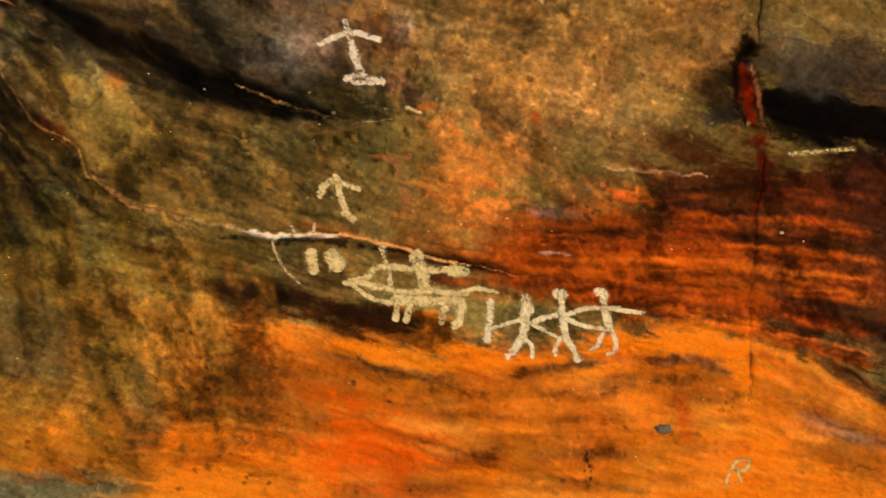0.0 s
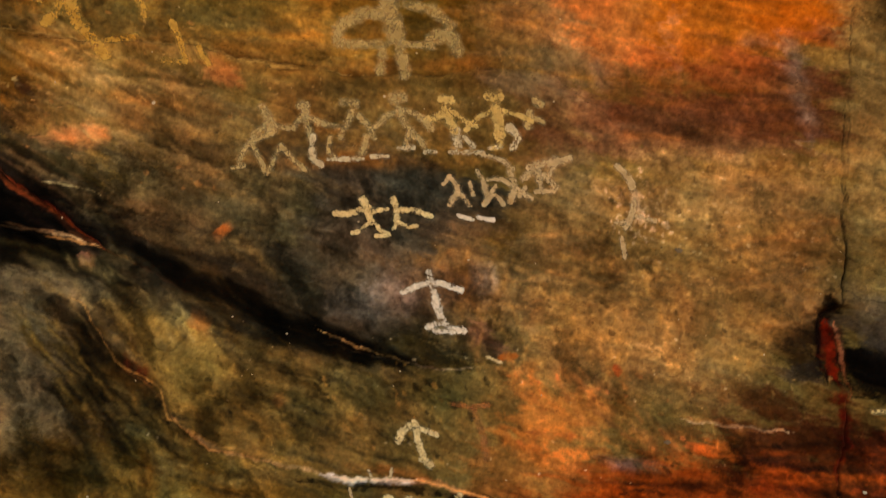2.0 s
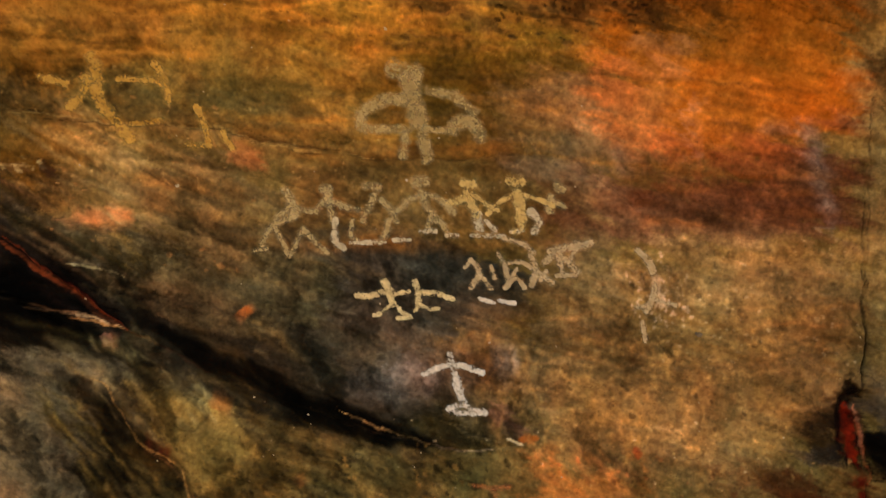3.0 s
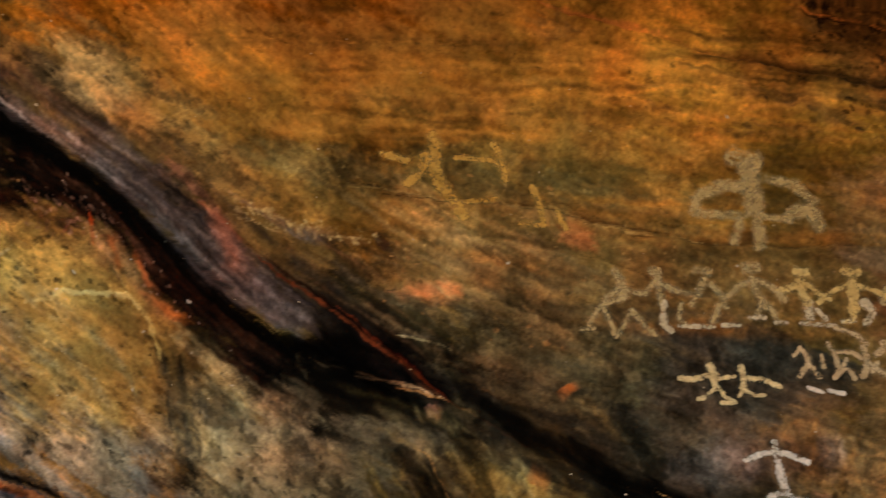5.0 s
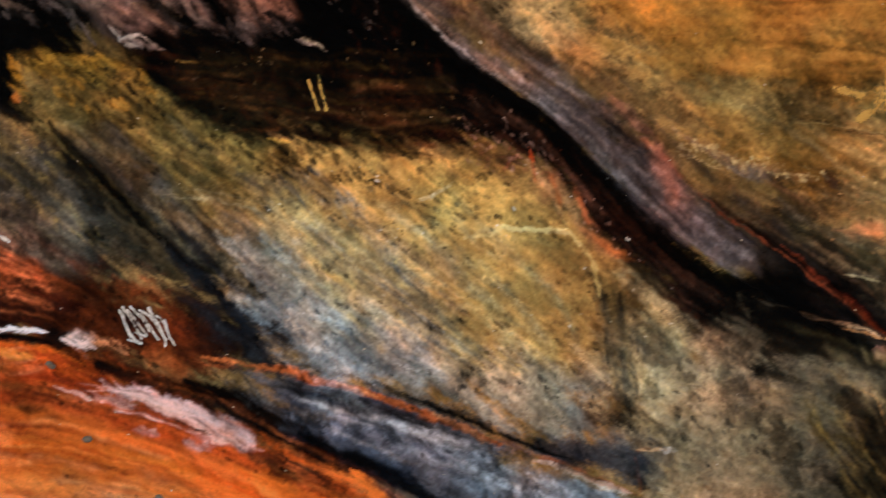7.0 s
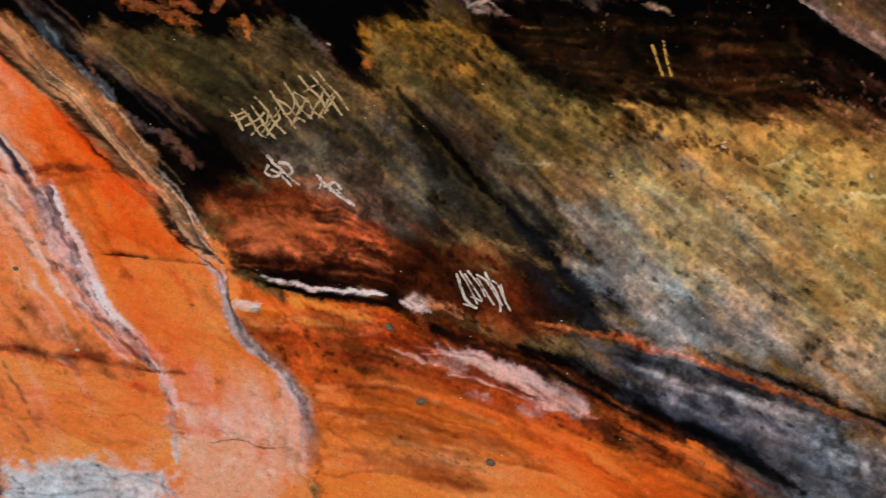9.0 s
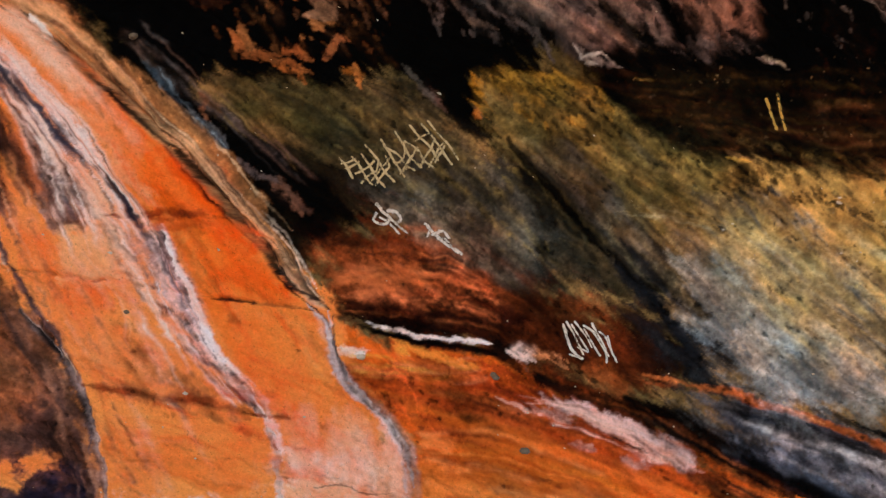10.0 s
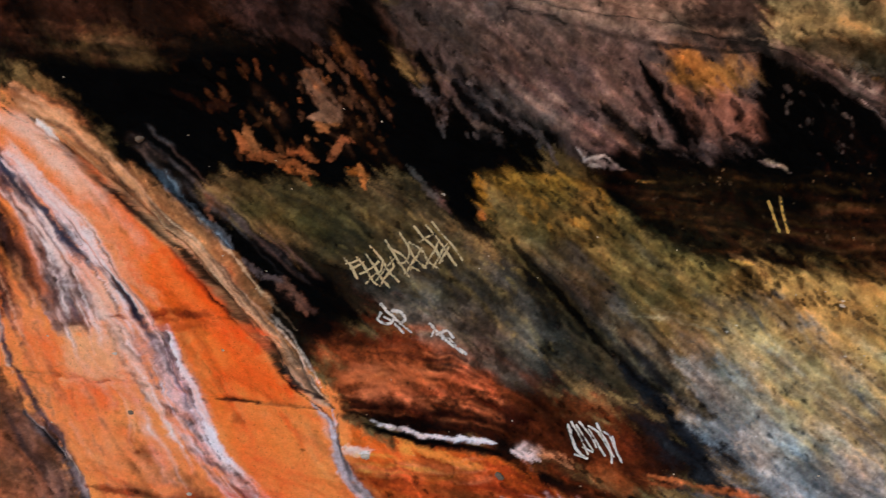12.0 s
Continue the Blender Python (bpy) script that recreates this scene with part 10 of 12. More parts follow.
crack((0.6172, 0.1878, 0.0513), .6, "b", 0.0031, (-0.041, 1.696), (0.097, 1.67), (0.31, 1.655), (0.493, 1.642))
crack((0.7605, 0.6445, 0.552), .7, "b", 0.0031, (0.134, 1.736), (0.18, 1.733), (0.233, 1.734))
brush((0.5776, 0.162, 0.0252), .75, 0.0244, (-1.014, 2.158), (-0.959, 2.13))
streak((0.3515, 0.0482, 0.013), .85, "i", 0.0122, (0.13, 2.107), (0.141, 2.075))
brush((0.5149, 0.1384, 0.0273), .6, 0.0138, (-0.776, 1.985), (-0.751, 1.941))
streak((0.4342, 0.1441, 0.0513), .5, "b", 0.0061, (0.305, 1.975), (0.396, 1.972), (0.487, 1.953), (0.577, 1.962))
streak((0.1878, 0.0612, 0.0212), .6, "b", 0.0062, (-0.103, 1.92), (0.003, 1.914), (0.094, 1.902))
brush((0.1559, 0.1274, 0.1274), .5, 0.0154, (0.11, 1.845), (0.171, 1.844), (0.217, 1.839))
streak((0.807, 0.2232, 0.0452), .6, "i", 0.0216, (-0.027, 1.862), (0.034, 1.876), (0.064, 1.862))
speckle((0.013, 0.0091, 0.0052), .55, 60, 0.0062, 20, 1.6, 506, (-0.692, 2.021), (-0.33, 2.003), (-0.392, 1.88), (-0.845, 1.88))
speckle((0.0319, 0.0103, 0.0044), .5, 90, 0.0047, 60, 1.6, 507, (-0.848, 1.466), (-0.558, 1.413), (-0.571, 1.196), (-0.784, 1.22))
speckle((0.5149, 0.305, 0.1022), .45, 60, 0.0038, 60, 1.8, 508, (-0.238, 2.302), (0.58, 2.353), (0.589, 2.061), (-0.088, 1.951))
brush((0.305, 0.2623, 0.2307), .5, 0.0522, (-0.586, 2.282), (-0.48, 2.279), (-0.389, 2.238))
brush((0.402, 0.3515, 0.305), .4, 0.0367, (-0.257, 2.3), (-0.188, 2.334))
brush((0.1878, 0.162, 0.1384), .4, 0.0462, (-0.676, 2.232), (-0.555, 2.223), (-0.464, 2.198))
brush((0.5149, 0.1559, 0.0802), .4, 0.0276, (-0.258, 2.191), (-0.22, 2.151))
brush((0.305, 0.2086, 0.162), .5, 0.0207, (0.554, 3.023), (0.577, 2.87), (0.622, 2.7))
brush((0.2623, 0.162, 0.107), .4, 0.0177, (0.407, 2.961), (0.55, 2.974))
brush((0.2307, 0.162, 0.1274), .4, 0.0179, (0.06, 2.918), (0.085, 2.82))
crack((0.0212, 0.0103, 0.0052), .6, "v", 0.0024, (0.701, 3.097), (0.705, 2.875), (0.709, 2.675), (0.711, 2.471), (0.714, 2.308))
crack((0.013, 0.007, 0.0037), .8, "b", 0.0030, (-1.442, 2.883), (-1.238, 2.888), (-1.062, 2.892), (-0.915, 2.869), (-0.737, 2.835), (-0.559, 2.835), (-0.321, 2.844))
crack((0.1022, 0.0116, 0.006), .6, "d", 0.0034, (-1.396, 2.462), (-1.323, 2.414), (-1.257, 2.35))
crack((0.4342, 0.1878, 0.0612), .7, "b", 0.0031, (-1.398, 2.364), (-1.294, 2.354), (-1.249, 2.348))
brush((0.5776, 0.1683, 0.0452), .8, 0.0199, (-0.931, 2.426), (-0.901, 2.391))
brush((0.552, 0.15, 0.0395), .7, 0.0154, (-1.294, 2.31), (-1.257, 2.299))
brush((0.6038, 0.1746, 0.0273), .75, 0.0262, (-1.016, 2.164), (-0.96, 2.14))
brush((0.552, 0.162, 0.0423), .7, 0.0243, (-1.349, 2.621), (-1.275, 2.618), (-1.216, 2.642))
crack((0.7605, 0.552, 0.305), .7, "b", 0.0025, (-0.208, 2.118), (-0.165, 2.099))
speckle((0.5149, 0.3515, 0.1878), .5, 110, 0.0030, 20, 1.4, 609, (0.097, 2.646), (0.681, 2.688), (0.712, 2.353), (0.136, 2.322))
speckle((0.4342, 0.2623, 0.1022), .45, 90, 0.0030, 20, 1.4, 610, (-0.946, 2.798), (-0.174, 2.865), (-0.052, 2.697), (-0.889, 2.581))
speckle((0.6172, 0.402, 0.2623), .6, 60, 0.0033, 60, 1.4, 611, (0.114, 2.588), (0.248, 2.565), (0.281, 2.464), (0.133, 2.441))
speckle((0.0176, 0.0116, 0.007), .5, 60, 0.0045, 14, 1.8, 612, (-0.021, 2.655), (0.681, 2.688), (0.66, 2.171), (-0.069, 2.129))
flow(((0.305, 0.1746, 0.0482), (0.0802, 0.0545, 0.0176), (0.402, 0.1559, 0.0319), (0.0369, 0.0273, 0.0116),), .4, 60, 0.0120, 613,
     ((-1.495, 2.965), (-1.134, 2.931), (-0.766, 2.908), (-0.381, 2.956), (-0.029, 2.957)),
     ((-1.511, 2.574), (-1.142, 2.596), (-0.769, 2.557), (-0.378, 2.593), (-0.021, 2.64)))
flow(((0.013, 0.0091, 0.0052), (0.1559, 0.0976, 0.0273), (0.0452, 0.0319, 0.0116), (0.003, 0.0024, 0.0018),), .5, 50, 0.0092, 614,
     ((-1.517, 2.229), (-1.249, 2.154), (-1.02, 1.953), (-0.835, 1.811)),
     ((-0.979, 2.26), (-0.736, 2.152), (-0.552, 2.041), (-0.369, 1.99)))
crack((0.5776, 0.3712, 0.0976), .65, "i", 0.0028, (-1.702, 3.003), (-1.67, 2.969), (-1.632, 2.955), (-1.608, 2.923))
crack((0.5776, 0.3712, 0.0976), .6, "i", 0.0028, (-1.686, 2.985), (-1.649, 3.001), (-1.629, 2.961))
crack((0.5149, 0.3712, 0.1559), .5, "i", 0.0028, (-1.839, 2.801), (-1.747, 2.795), (-1.669, 2.766), (-1.576, 2.753), (-1.469, 2.756))
crack((0.4564, 0.305, 0.1274), .45, "i", 0.0025, (-1.807, 2.771), (-1.698, 2.746), (-1.607, 2.756))
crack((0.491, 0.3712, 0.1878), .4, "b", 0.0025, (-1.393, 2.505), (-1.316, 2.493), (-1.239, 2.483))
crack((0.4342, 0.2789, 0.0887), .5, "b", 0.0028, (-1.568, 2.893), (-1.432, 2.897), (-1.28, 2.889), (-1.131, 2.893), (-0.982, 2.885), (-0.833, 2.852), (-0.686, 2.834), (-0.543, 2.839))
brush((0.402, 0.0887, 0.0176), .6, 0.0079, (-2.18, 2.705), (-2.155, 2.643), (-2.135, 2.584))
brush((0.3515, 0.0802, 0.0176), .6, 0.0079, (-2.11, 2.664), (-2.077, 2.606), (-2.044, 2.56))
brush((0.4564, 0.1274, 0.0252), .6, 0.0095, (-2.059, 2.543), (-1.995, 2.507), (-1.948, 2.487))
streak((0.402, 0.0482, 0.008), .8, "v", 0.0047, (-2.235, 2.757), (-2.219, 2.705), (-2.208, 2.653))
brush((0.3515, 0.1384, 0.0887), .6, 0.0204, (-1.924, 2.822), (-1.883, 2.766), (-1.841, 2.678))
brush((0.3515, 0.1221, 0.0685), .5, 0.0283, (-1.871, 2.66), (-1.818, 2.681))
streak((0.162, 0.1274, 0.117), .6, "d", 0.0142, (-2.084, 2.797), (-2.005, 2.729), (-1.925, 2.654))
streak((0.1274, 0.0976, 0.0931), .6, "d", 0.0189, (-1.799, 2.606), (-1.719, 2.538), (-1.655, 2.499))
brush((0.6038, 0.1812, 0.0612), .6, 0.0218, (-1.4, 2.619), (-1.325, 2.63), (-1.22, 2.657))
streak((0.0452, 0.0212, 0.0116), .8, "i", 0.0125, (-1.454, 2.758), (-1.428, 2.735))
crack((0.1878, 0.0296, 0.0103), .7, "d", 0.0035, (-1.566, 2.57), (-1.454, 2.49), (-1.358, 2.431), (-1.27, 2.364))
crack((0.5149, 0.305, 0.1559), .5, "b", 0.0024, (-1.509, 2.378), (-1.4, 2.372), (-1.308, 2.364), (-1.261, 2.351))
streak((0.552, 0.2232, 0.1384), .8, "i", 0.0094, (-1.302, 2.316), (-1.274, 2.306))
brush((0.6038, 0.1559, 0.0319), .8, 0.0186, (-0.931, 2.426), (-0.905, 2.393))
brush((0.5776, 0.1559, 0.0252), .75, 0.0249, (-1.029, 2.169), (-0.974, 2.142))
flow(((0.0452, 0.0252, 0.0103), (0.305, 0.1878, 0.0612), (0.0176, 0.0116, 0.007), (0.1559, 0.117, 0.0545),), .4, 50, 0.0094, 735,
     ((-1.471, 2.271), (-1.295, 2.167), (-1.226, 2.052)),
     ((-0.981, 2.451), (-0.795, 2.351), (-0.641, 2.248)))
flow(((0.5776, 0.2232, 0.0319), (0.305, 0.117, 0.013), (0.1878, 0.0887, 0.016), (0.6724, 0.305, 0.0612),), .4, 60, 0.0121, 736,
     ((-2.122, 3.142), (-1.658, 3.204), (-1.158, 3.292), (-0.508, 3.341)),
     ((-1.953, 2.999), (-1.587, 2.962), (-1.142, 3.064), (-0.474, 3.007)))
speckle((0.0212, 0.0144, 0.006), .6, 50, 0.0045, 14, 2, 737, (-0.893, 3.243), (-0.504, 3.3), (-0.485, 3.12), (-0.856, 3.146))
speckle((0.0452, 0.0212, 0.007), .5, 60, 0.0037, 14, 1.6, 738, (-2.048, 3.208), (-1.015, 3.331), (-0.998, 3.106), (-1.955, 3.073))
flow(((0.5149, 0.2086, 0.0369), (0.1878, 0.0802, 0.016), (0.6724, 0.305, 0.0612), (0.1022, 0.0482, 0.013),), .4, 70, 0.0045, 699,
     ((-2.008, 3.25), (-1.415, 3.307), (-0.82, 3.327), (-0.243, 3.395)),
     ((-1.864, 2.974), (-1.319, 2.966), (-0.806, 3.011), (-0.222, 3.116)))
flow(((0.0452, 0.0273, 0.0116), (0.013, 0.0091, 0.0052), (0.1559, 0.0887, 0.0252),), .55, 60, 0.0037, 700,
     ((-0.822, 3.383), (-0.53, 3.389), (-0.242, 3.381), (0.137, 3.351)),
     ((-0.669, 3.253), (-0.447, 3.227), (-0.157, 3.206), (0.152, 3.2)))
speckle((0.013, 0.008, 0.0044), .65, 90, 0.0044, 16, 1.6, 701, (-0.389, 3.44), (0.123, 3.485), (0.15, 3.214), (-0.304, 3.252))
speckle((0.0612, 0.0296, 0.0091), .5, 90, 0.0030, 16, 1.8, 702, (-1.712, 3.308), (-0.385, 3.385), (-0.368, 3.133), (-1.563, 3.092))
speckle((0.5776, 0.3515, 0.1274), .5, 70, 0.0025, 30, 1.6, 703, (-1.713, 2.989), (-0.512, 3.093), (-0.347, 2.814), (-1.403, 2.687))
crack((0.0212, 0.0103, 0.0052), .75, "b", 0.0029, (-0.447, 3.45), (-0.274, 3.42), (-0.1, 3.376), (0.138, 3.337))
crack((0.5149, 0.1878, 0.0452), .5, "b", 0.0029, (-0.463, 3.462), (-0.288, 3.427), (-0.13, 3.391))
flow(((0.402, 0.1878, 0.0452), (0.0452, 0.0296, 0.0116), (0.5776, 0.2623, 0.0723), (0.1559, 0.0931, 0.0296),), .4, 80, 0.0061, 564,
     ((-0.348, 2.384), (-0.317, 2.207), (-0.284, 2.028)),
     ((0.569, 2.448), (0.549, 2.243), (0.467, 2.061)))
flow(((0.2232, 0.1384, 0.0343), (0.016, 0.0116, 0.006), (0.3325, 0.1812, 0.0395), (0.0802, 0.0545, 0.0176),), .45, 80, 0.0062, 565,
     ((-1.397, 2.216), (-1.252, 2.073), (-1.133, 1.912), (-1.012, 1.81)),
     ((-0.528, 2.108), (-0.466, 1.989), (-0.404, 1.9), (-0.433, 1.776)))
flow(((0.013, 0.008, 0.0044), (0.1022, 0.0685, 0.0212), (0.0044, 0.003, 0.0024), (0.1878, 0.117, 0.0319),), .45, 60, 0.0061, 566,
     ((-1.481, 2.344), (-1.19, 2.226), (-0.861, 2.137), (-0.527, 2.092)),
     ((-1.489, 2.106), (-1.193, 2.015), (-0.891, 1.923), (-0.648, 1.889)))
speckle((0.7157, 0.5149, 0.305), .5, 60, 0.0021, 30, 1.6, 567, (-1.191, 2.166), (0.608, 2.246), (0.626, 1.796), (-1.192, 1.709))
area((0.314, 0.1878, 0.0482), .65, "d", 0.025, (-1.234, 2.2), (-1.069, 2.171), (-0.932, 2.111), (-0.885, 2.022), (-0.975, 1.94), (-1.05, 1.936), (-1.113, 2.04), (-1.196, 2.111))
area((0.0395, 0.0273, 0.0116), .35, "d", 0.040, (-1.605, 2.164), (-1.368, 2.147), (-1.14, 1.885), (-1.209, 1.699), (-1.595, 1.679))
streak((0.006, 0.0037, 0.0027), .65, "d", 0.0308, (-1.354, 2.193), (-1.279, 2.122), (-1.218, 2.049), (-1.127, 1.978), (-1.05, 1.906))
streak((0.003, 0.0024, 0.0018), .8, "d", 0.0369, (-1.145, 2.341), (-0.979, 2.26), (-0.797, 2.179), (-0.614, 2.113), (-0.431, 2.086))
streak((0.0024, 0.0018, 0.0015), .75, "b", 0.0368, (-1.603, 2.36), (-1.427, 2.34), (-1.294, 2.288), (-1.175, 2.249))
brush((0.117, 0.0194, 0.0091), .8, 0.0185, (-1.196, 2.058), (-1.109, 2.015))
crack((0.3325, 0.1746, 0.0513), .6, "d", 0.0028, (-1.369, 2.215), (-1.279, 2.182), (-1.21, 2.049), (-1.081, 1.98), (-1.047, 1.903), (-0.912, 1.834), (-0.728, 1.787))
crack((0.552, 0.305, 0.117), .7, "b", 0.0028, (-0.675, 2.156), (-0.553, 2.117), (-0.416, 2.079))
flow(((0.2016, 0.1274, 0.0319), (0.013, 0.0091, 0.0052), (0.0052, 0.0037, 0.0027), (0.117, 0.0802, 0.0252),), .6, 60, 0.0062, 628,
     ((-1.546, 2.197), (-1.427, 2.052), (-1.335, 1.905), (-1.271, 1.757)),
     ((-1.339, 2.149), (-1.217, 1.973), (-1.094, 1.858), (-0.971, 1.773)))
flow(((0.1559, 0.117, 0.0423), (0.0212, 0.016, 0.0091), (0.2874, 0.1812, 0.0513), (0.0612, 0.0482, 0.0252),), .5, 70, 0.0062, 629,
     ((-1.022, 2.014), (-0.884, 1.961), (-0.731, 1.878)),
     ((-0.461, 2.046), (-0.368, 1.96), (-0.274, 1.859)))
speckle((0.007, 0.0052, 0.0037), .6, 60, 0.0040, 30, 1.8, 630, (-1.022, 2.014), (-0.461, 2.046), (-0.365, 1.853), (-0.912, 1.837))
flow(((0.6172, 0.1878, 0.0395), (0.1878, 0.0612, 0.0212), (0.7605, 0.2623, 0.0723), (0.1022, 0.0452, 0.0212),), .5, 50, 0.0061, 631,
     ((-0.159, 2.094), (-0.065, 1.977), (0.058, 1.863)),
     ((0.112, 2.109), (0.235, 1.995), (0.357, 1.882)))
speckle((0.5776, 0.1559, 0.0452), .6, 30, 0.0046, 30, 1.4, 632, (-0.159, 2.094), (0.291, 2.119), (0.357, 1.882), (-0.123, 1.852))
area((0.314, 0.0931, 0.016), .5, "i", 0.053, (-0.635, 1.55), (-0.437, 1.479), (-0.374, 1.296), (-0.509, 1.167), (-0.648, 1.256))
flow(((0.402, 0.0887, 0.013), (0.1878, 0.0452, 0.0103), (0.6867, 0.162, 0.0212), (0.855, 0.2705, 0.0452), (0.2874, 0.0976, 0.0232),), .5, 90, 0.0140, 533,
     ((-0.65, 1.457), (-0.237, 1.409), (0.223, 1.378), (0.71, 1.456)),
     ((-0.644, 1.071), (-0.232, 1.053), (0.227, 1.053), (0.716, 1.07)))
brush((0.8388, 0.0648, 0.008), .6, 0.0529, (-0.388, 1.218), (-0.264, 1.16), (-0.172, 1.101))
brush((0.5776, 0.0395, 0.007), .6, 0.0187, (0.513, 1.372), (0.545, 1.296), (0.561, 1.219))
flow(((0.5395, 0.0844, 0.0116), (0.7758, 0.162, 0.0232), (0.2086, 0.0273, 0.007), (0.0612, 0.0091, 0.0037),), .55, 70, 0.0062, 534,
     ((-0.011, 1.771), (0.294, 1.75), (0.672, 1.777), (1.078, 1.76)),
     ((0.067, 1.589), (0.373, 1.568), (0.724, 1.534), (1.088, 1.438)))
flow(((0.7605, 0.1878, 0.0252), (0.4564, 0.0802, 0.0116), (0.9216, 0.305, 0.0545), (0.1559, 0.0395, 0.013),), .5, 50, 0.0093, 535,
     ((0.724, 1.518), (0.862, 1.461), (1.089, 1.376)),
     ((0.728, 1.271), (0.882, 1.215), (1.093, 1.145)))
brush((0.1274, 0.1022, 0.0931), .5, 0.0155, (0.834, 1.324), (0.942, 1.291), (1.08, 1.237))
brush((0.0452, 0.007, 0.0037), .55, 0.0152, (0.676, 2.252), (0.693, 2.182), (0.711, 2.102))
flow(((0.4342, 0.162, 0.0273), (0.1559, 0.0648, 0.0144), (0.6172, 0.2232, 0.0369), (0.0802, 0.0452, 0.0144),), .45, 70, 0.0108, 536,
     ((-1.058, 1.704), (-0.969, 1.523), (-0.907, 1.34), (-0.843, 1.126)),
     ((-0.59, 1.675), (-0.544, 1.522), (-0.512, 1.353), (-0.448, 1.169)))
brush((0.402, 0.1878, 0.0513), .4, 0.0609, (-0.088, 2.219), (0.062, 2.179), (0.212, 2.213))
brush((0.1878, 0.107, 0.0343), .4, 0.0670, (0.287, 2.2), (0.481, 2.177))
brush((0.117, 0.0513, 0.0212), .45, 0.0521, (0.214, 2.02), (0.395, 2.011), (0.545, 2.045))
brush((0.5149, 0.117, 0.0212), .4, 0.0617, (-0.103, 1.859), (0.034, 1.909))
speckle((0.0452, 0.0212, 0.0103), .5, 60, 0.0046, 20, 1.4, 537, (0.062, 2.135), (0.631, 2.181), (0.638, 1.928), (0.064, 1.91))
speckle((0.0212, 0.008, 0.0044), .5, 50, 0.0040, 10, 1.8, 538, (-0.512, 1.384), (0.681, 1.378), (0.685, 1.1), (-0.446, 1.062))
speckle((0.013, 0.007, 0.0044), .8, 20, 0.0034, 80, 1.4, 539, (0.28, 1.194), (0.305, 1.195), (0.306, 1.099), (0.282, 1.098))
brush((0.305, 0.0887, 0.0232), .45, 0.0595, (-0.012, 2.887), (0.266, 2.882), (0.582, 2.904))
brush((0.4342, 0.1384, 0.0252), .4, 0.0590, (0.042, 3.044), (0.261, 3.011), (0.474, 3.061))
flow(((0.305, 0.1812, 0.0545), (0.1559, 0.0887, 0.0273), (0.4342, 0.2232, 0.0685), (0.0887, 0.0545, 0.0212),), .4, 80, 0.0060, 640,
     ((-0.081, 2.652), (0.201, 2.651), (0.421, 2.647), (0.683, 2.645)),
     ((-0.07, 2.19), (0.213, 2.236), (0.435, 2.278), (0.669, 2.336)))
flow(((0.1878, 0.0612, 0.0176), (0.0887, 0.0296, 0.0116), (0.305, 0.1022, 0.0273),), .4, 50, 0.0060, 641,
     ((0.092, 2.834), (0.339, 2.86), (0.671, 2.86)),
     ((0.096, 2.705), (0.346, 2.702), (0.679, 2.717)))
flow(((0.1878, 0.117, 0.0296), (0.305, 0.1441, 0.0273), (0.1022, 0.0648, 0.0176), (0.402, 0.1746, 0.0319),), .4, 70, 0.0060, 642,
     ((-1.056, 3.048), (-0.764, 3.036), (-0.382, 3.068), (-0.06, 3.082)),
     ((-1.034, 2.822), (-0.737, 2.809), (-0.381, 2.827), (-0.056, 2.856)))
flow(((0.1878, 0.1384, 0.0612), (0.0452, 0.0319, 0.0176), (0.305, 0.2159, 0.0887), (0.0212, 0.0144, 0.0091),), .5, 60, 0.0063, 763,
     ((-1.473, 2.302), (-1.358, 2.191), (-1.256, 2.048)),
     ((-1.154, 2.339), (-1.026, 2.231), (-0.896, 2.094)))
flow(((0.2232, 0.1559, 0.0612), (0.1022, 0.0762, 0.0343), (0.3515, 0.2232, 0.0887), (0.0612, 0.0452, 0.0252),), .45, 70, 0.0062, 764,
     ((-1.574, 2.707), (-1.338, 2.595), (-1.104, 2.498), (-0.873, 2.402)),
     ((-1.199, 2.792), (-0.968, 2.695), (-0.74, 2.599), (-0.515, 2.504)))
speckle((0.0091, 0.0052, 0.003), .75, 130, 0.0041, 18, 2.4, 725, (-0.529, 3.376), (0.124, 3.471), (0.153, 3.186), (-0.3, 3.195))
speckle((0.016, 0.0103, 0.0052), .6, 90, 0.0055, 50, 1.8, 546, (-0.661, 2.082), (-0.149, 2.099), (-0.088, 1.905), (-0.331, 1.791), (-0.664, 1.886))
speckle((0.4342, 0.2086, 0.0513), .5, 60, 0.0040, 50, 1.8, 547, (-0.661, 2.082), (-0.149, 2.099), (-0.088, 1.905), (-0.331, 1.791), (-0.664, 1.886))
speckle((0.0252, 0.013, 0.007), .55, 70, 0.0046, 40, 1.6, 548, (-0.088, 2.307), (0.624, 2.355), (0.607, 1.972), (-0.012, 1.923))

# mottling at several sizes: dark grime, bleached and rusty patches
GRIME = fractal(X * 14, Z * 14, 370, 5, 0.75)
BLOTCH = fractal(WX * 6, WZ * 6, 375, 5, 0.62)
EAST = step(-2.6, -1.4, X)
TONE = (0.4 - 0.12 * EAST) * (FIBRE - 0.5) + (0.7 - 0.4 * EAST) * (BANDS - 0.5) + 0.7 * (fractal(X * 3, Z * 3, 140, 3) - 0.5)
TONE += 0.3 * EAST * (BLOTCH - 0.5)
SMOOTH = step(0.3, 0.6, HUE[..., 0])
TONE += (1 - 0.65 * SMOOTH) * ((0.75 - 0.3 * EAST) * (GRIME - 0.5) + 0.45 * (FINE - 0.5) + 0.4 * (SHARP - 0.5))
HUE *= np.exp((1 - 0.25 * SMOOTH) * TONE)[..., None]
RUST = (fractal(X * 7, Z * 7, 380, 4) - 0.5 + (0.6 - 0.3 * EAST) * (BANDS - 0.5))[..., None]
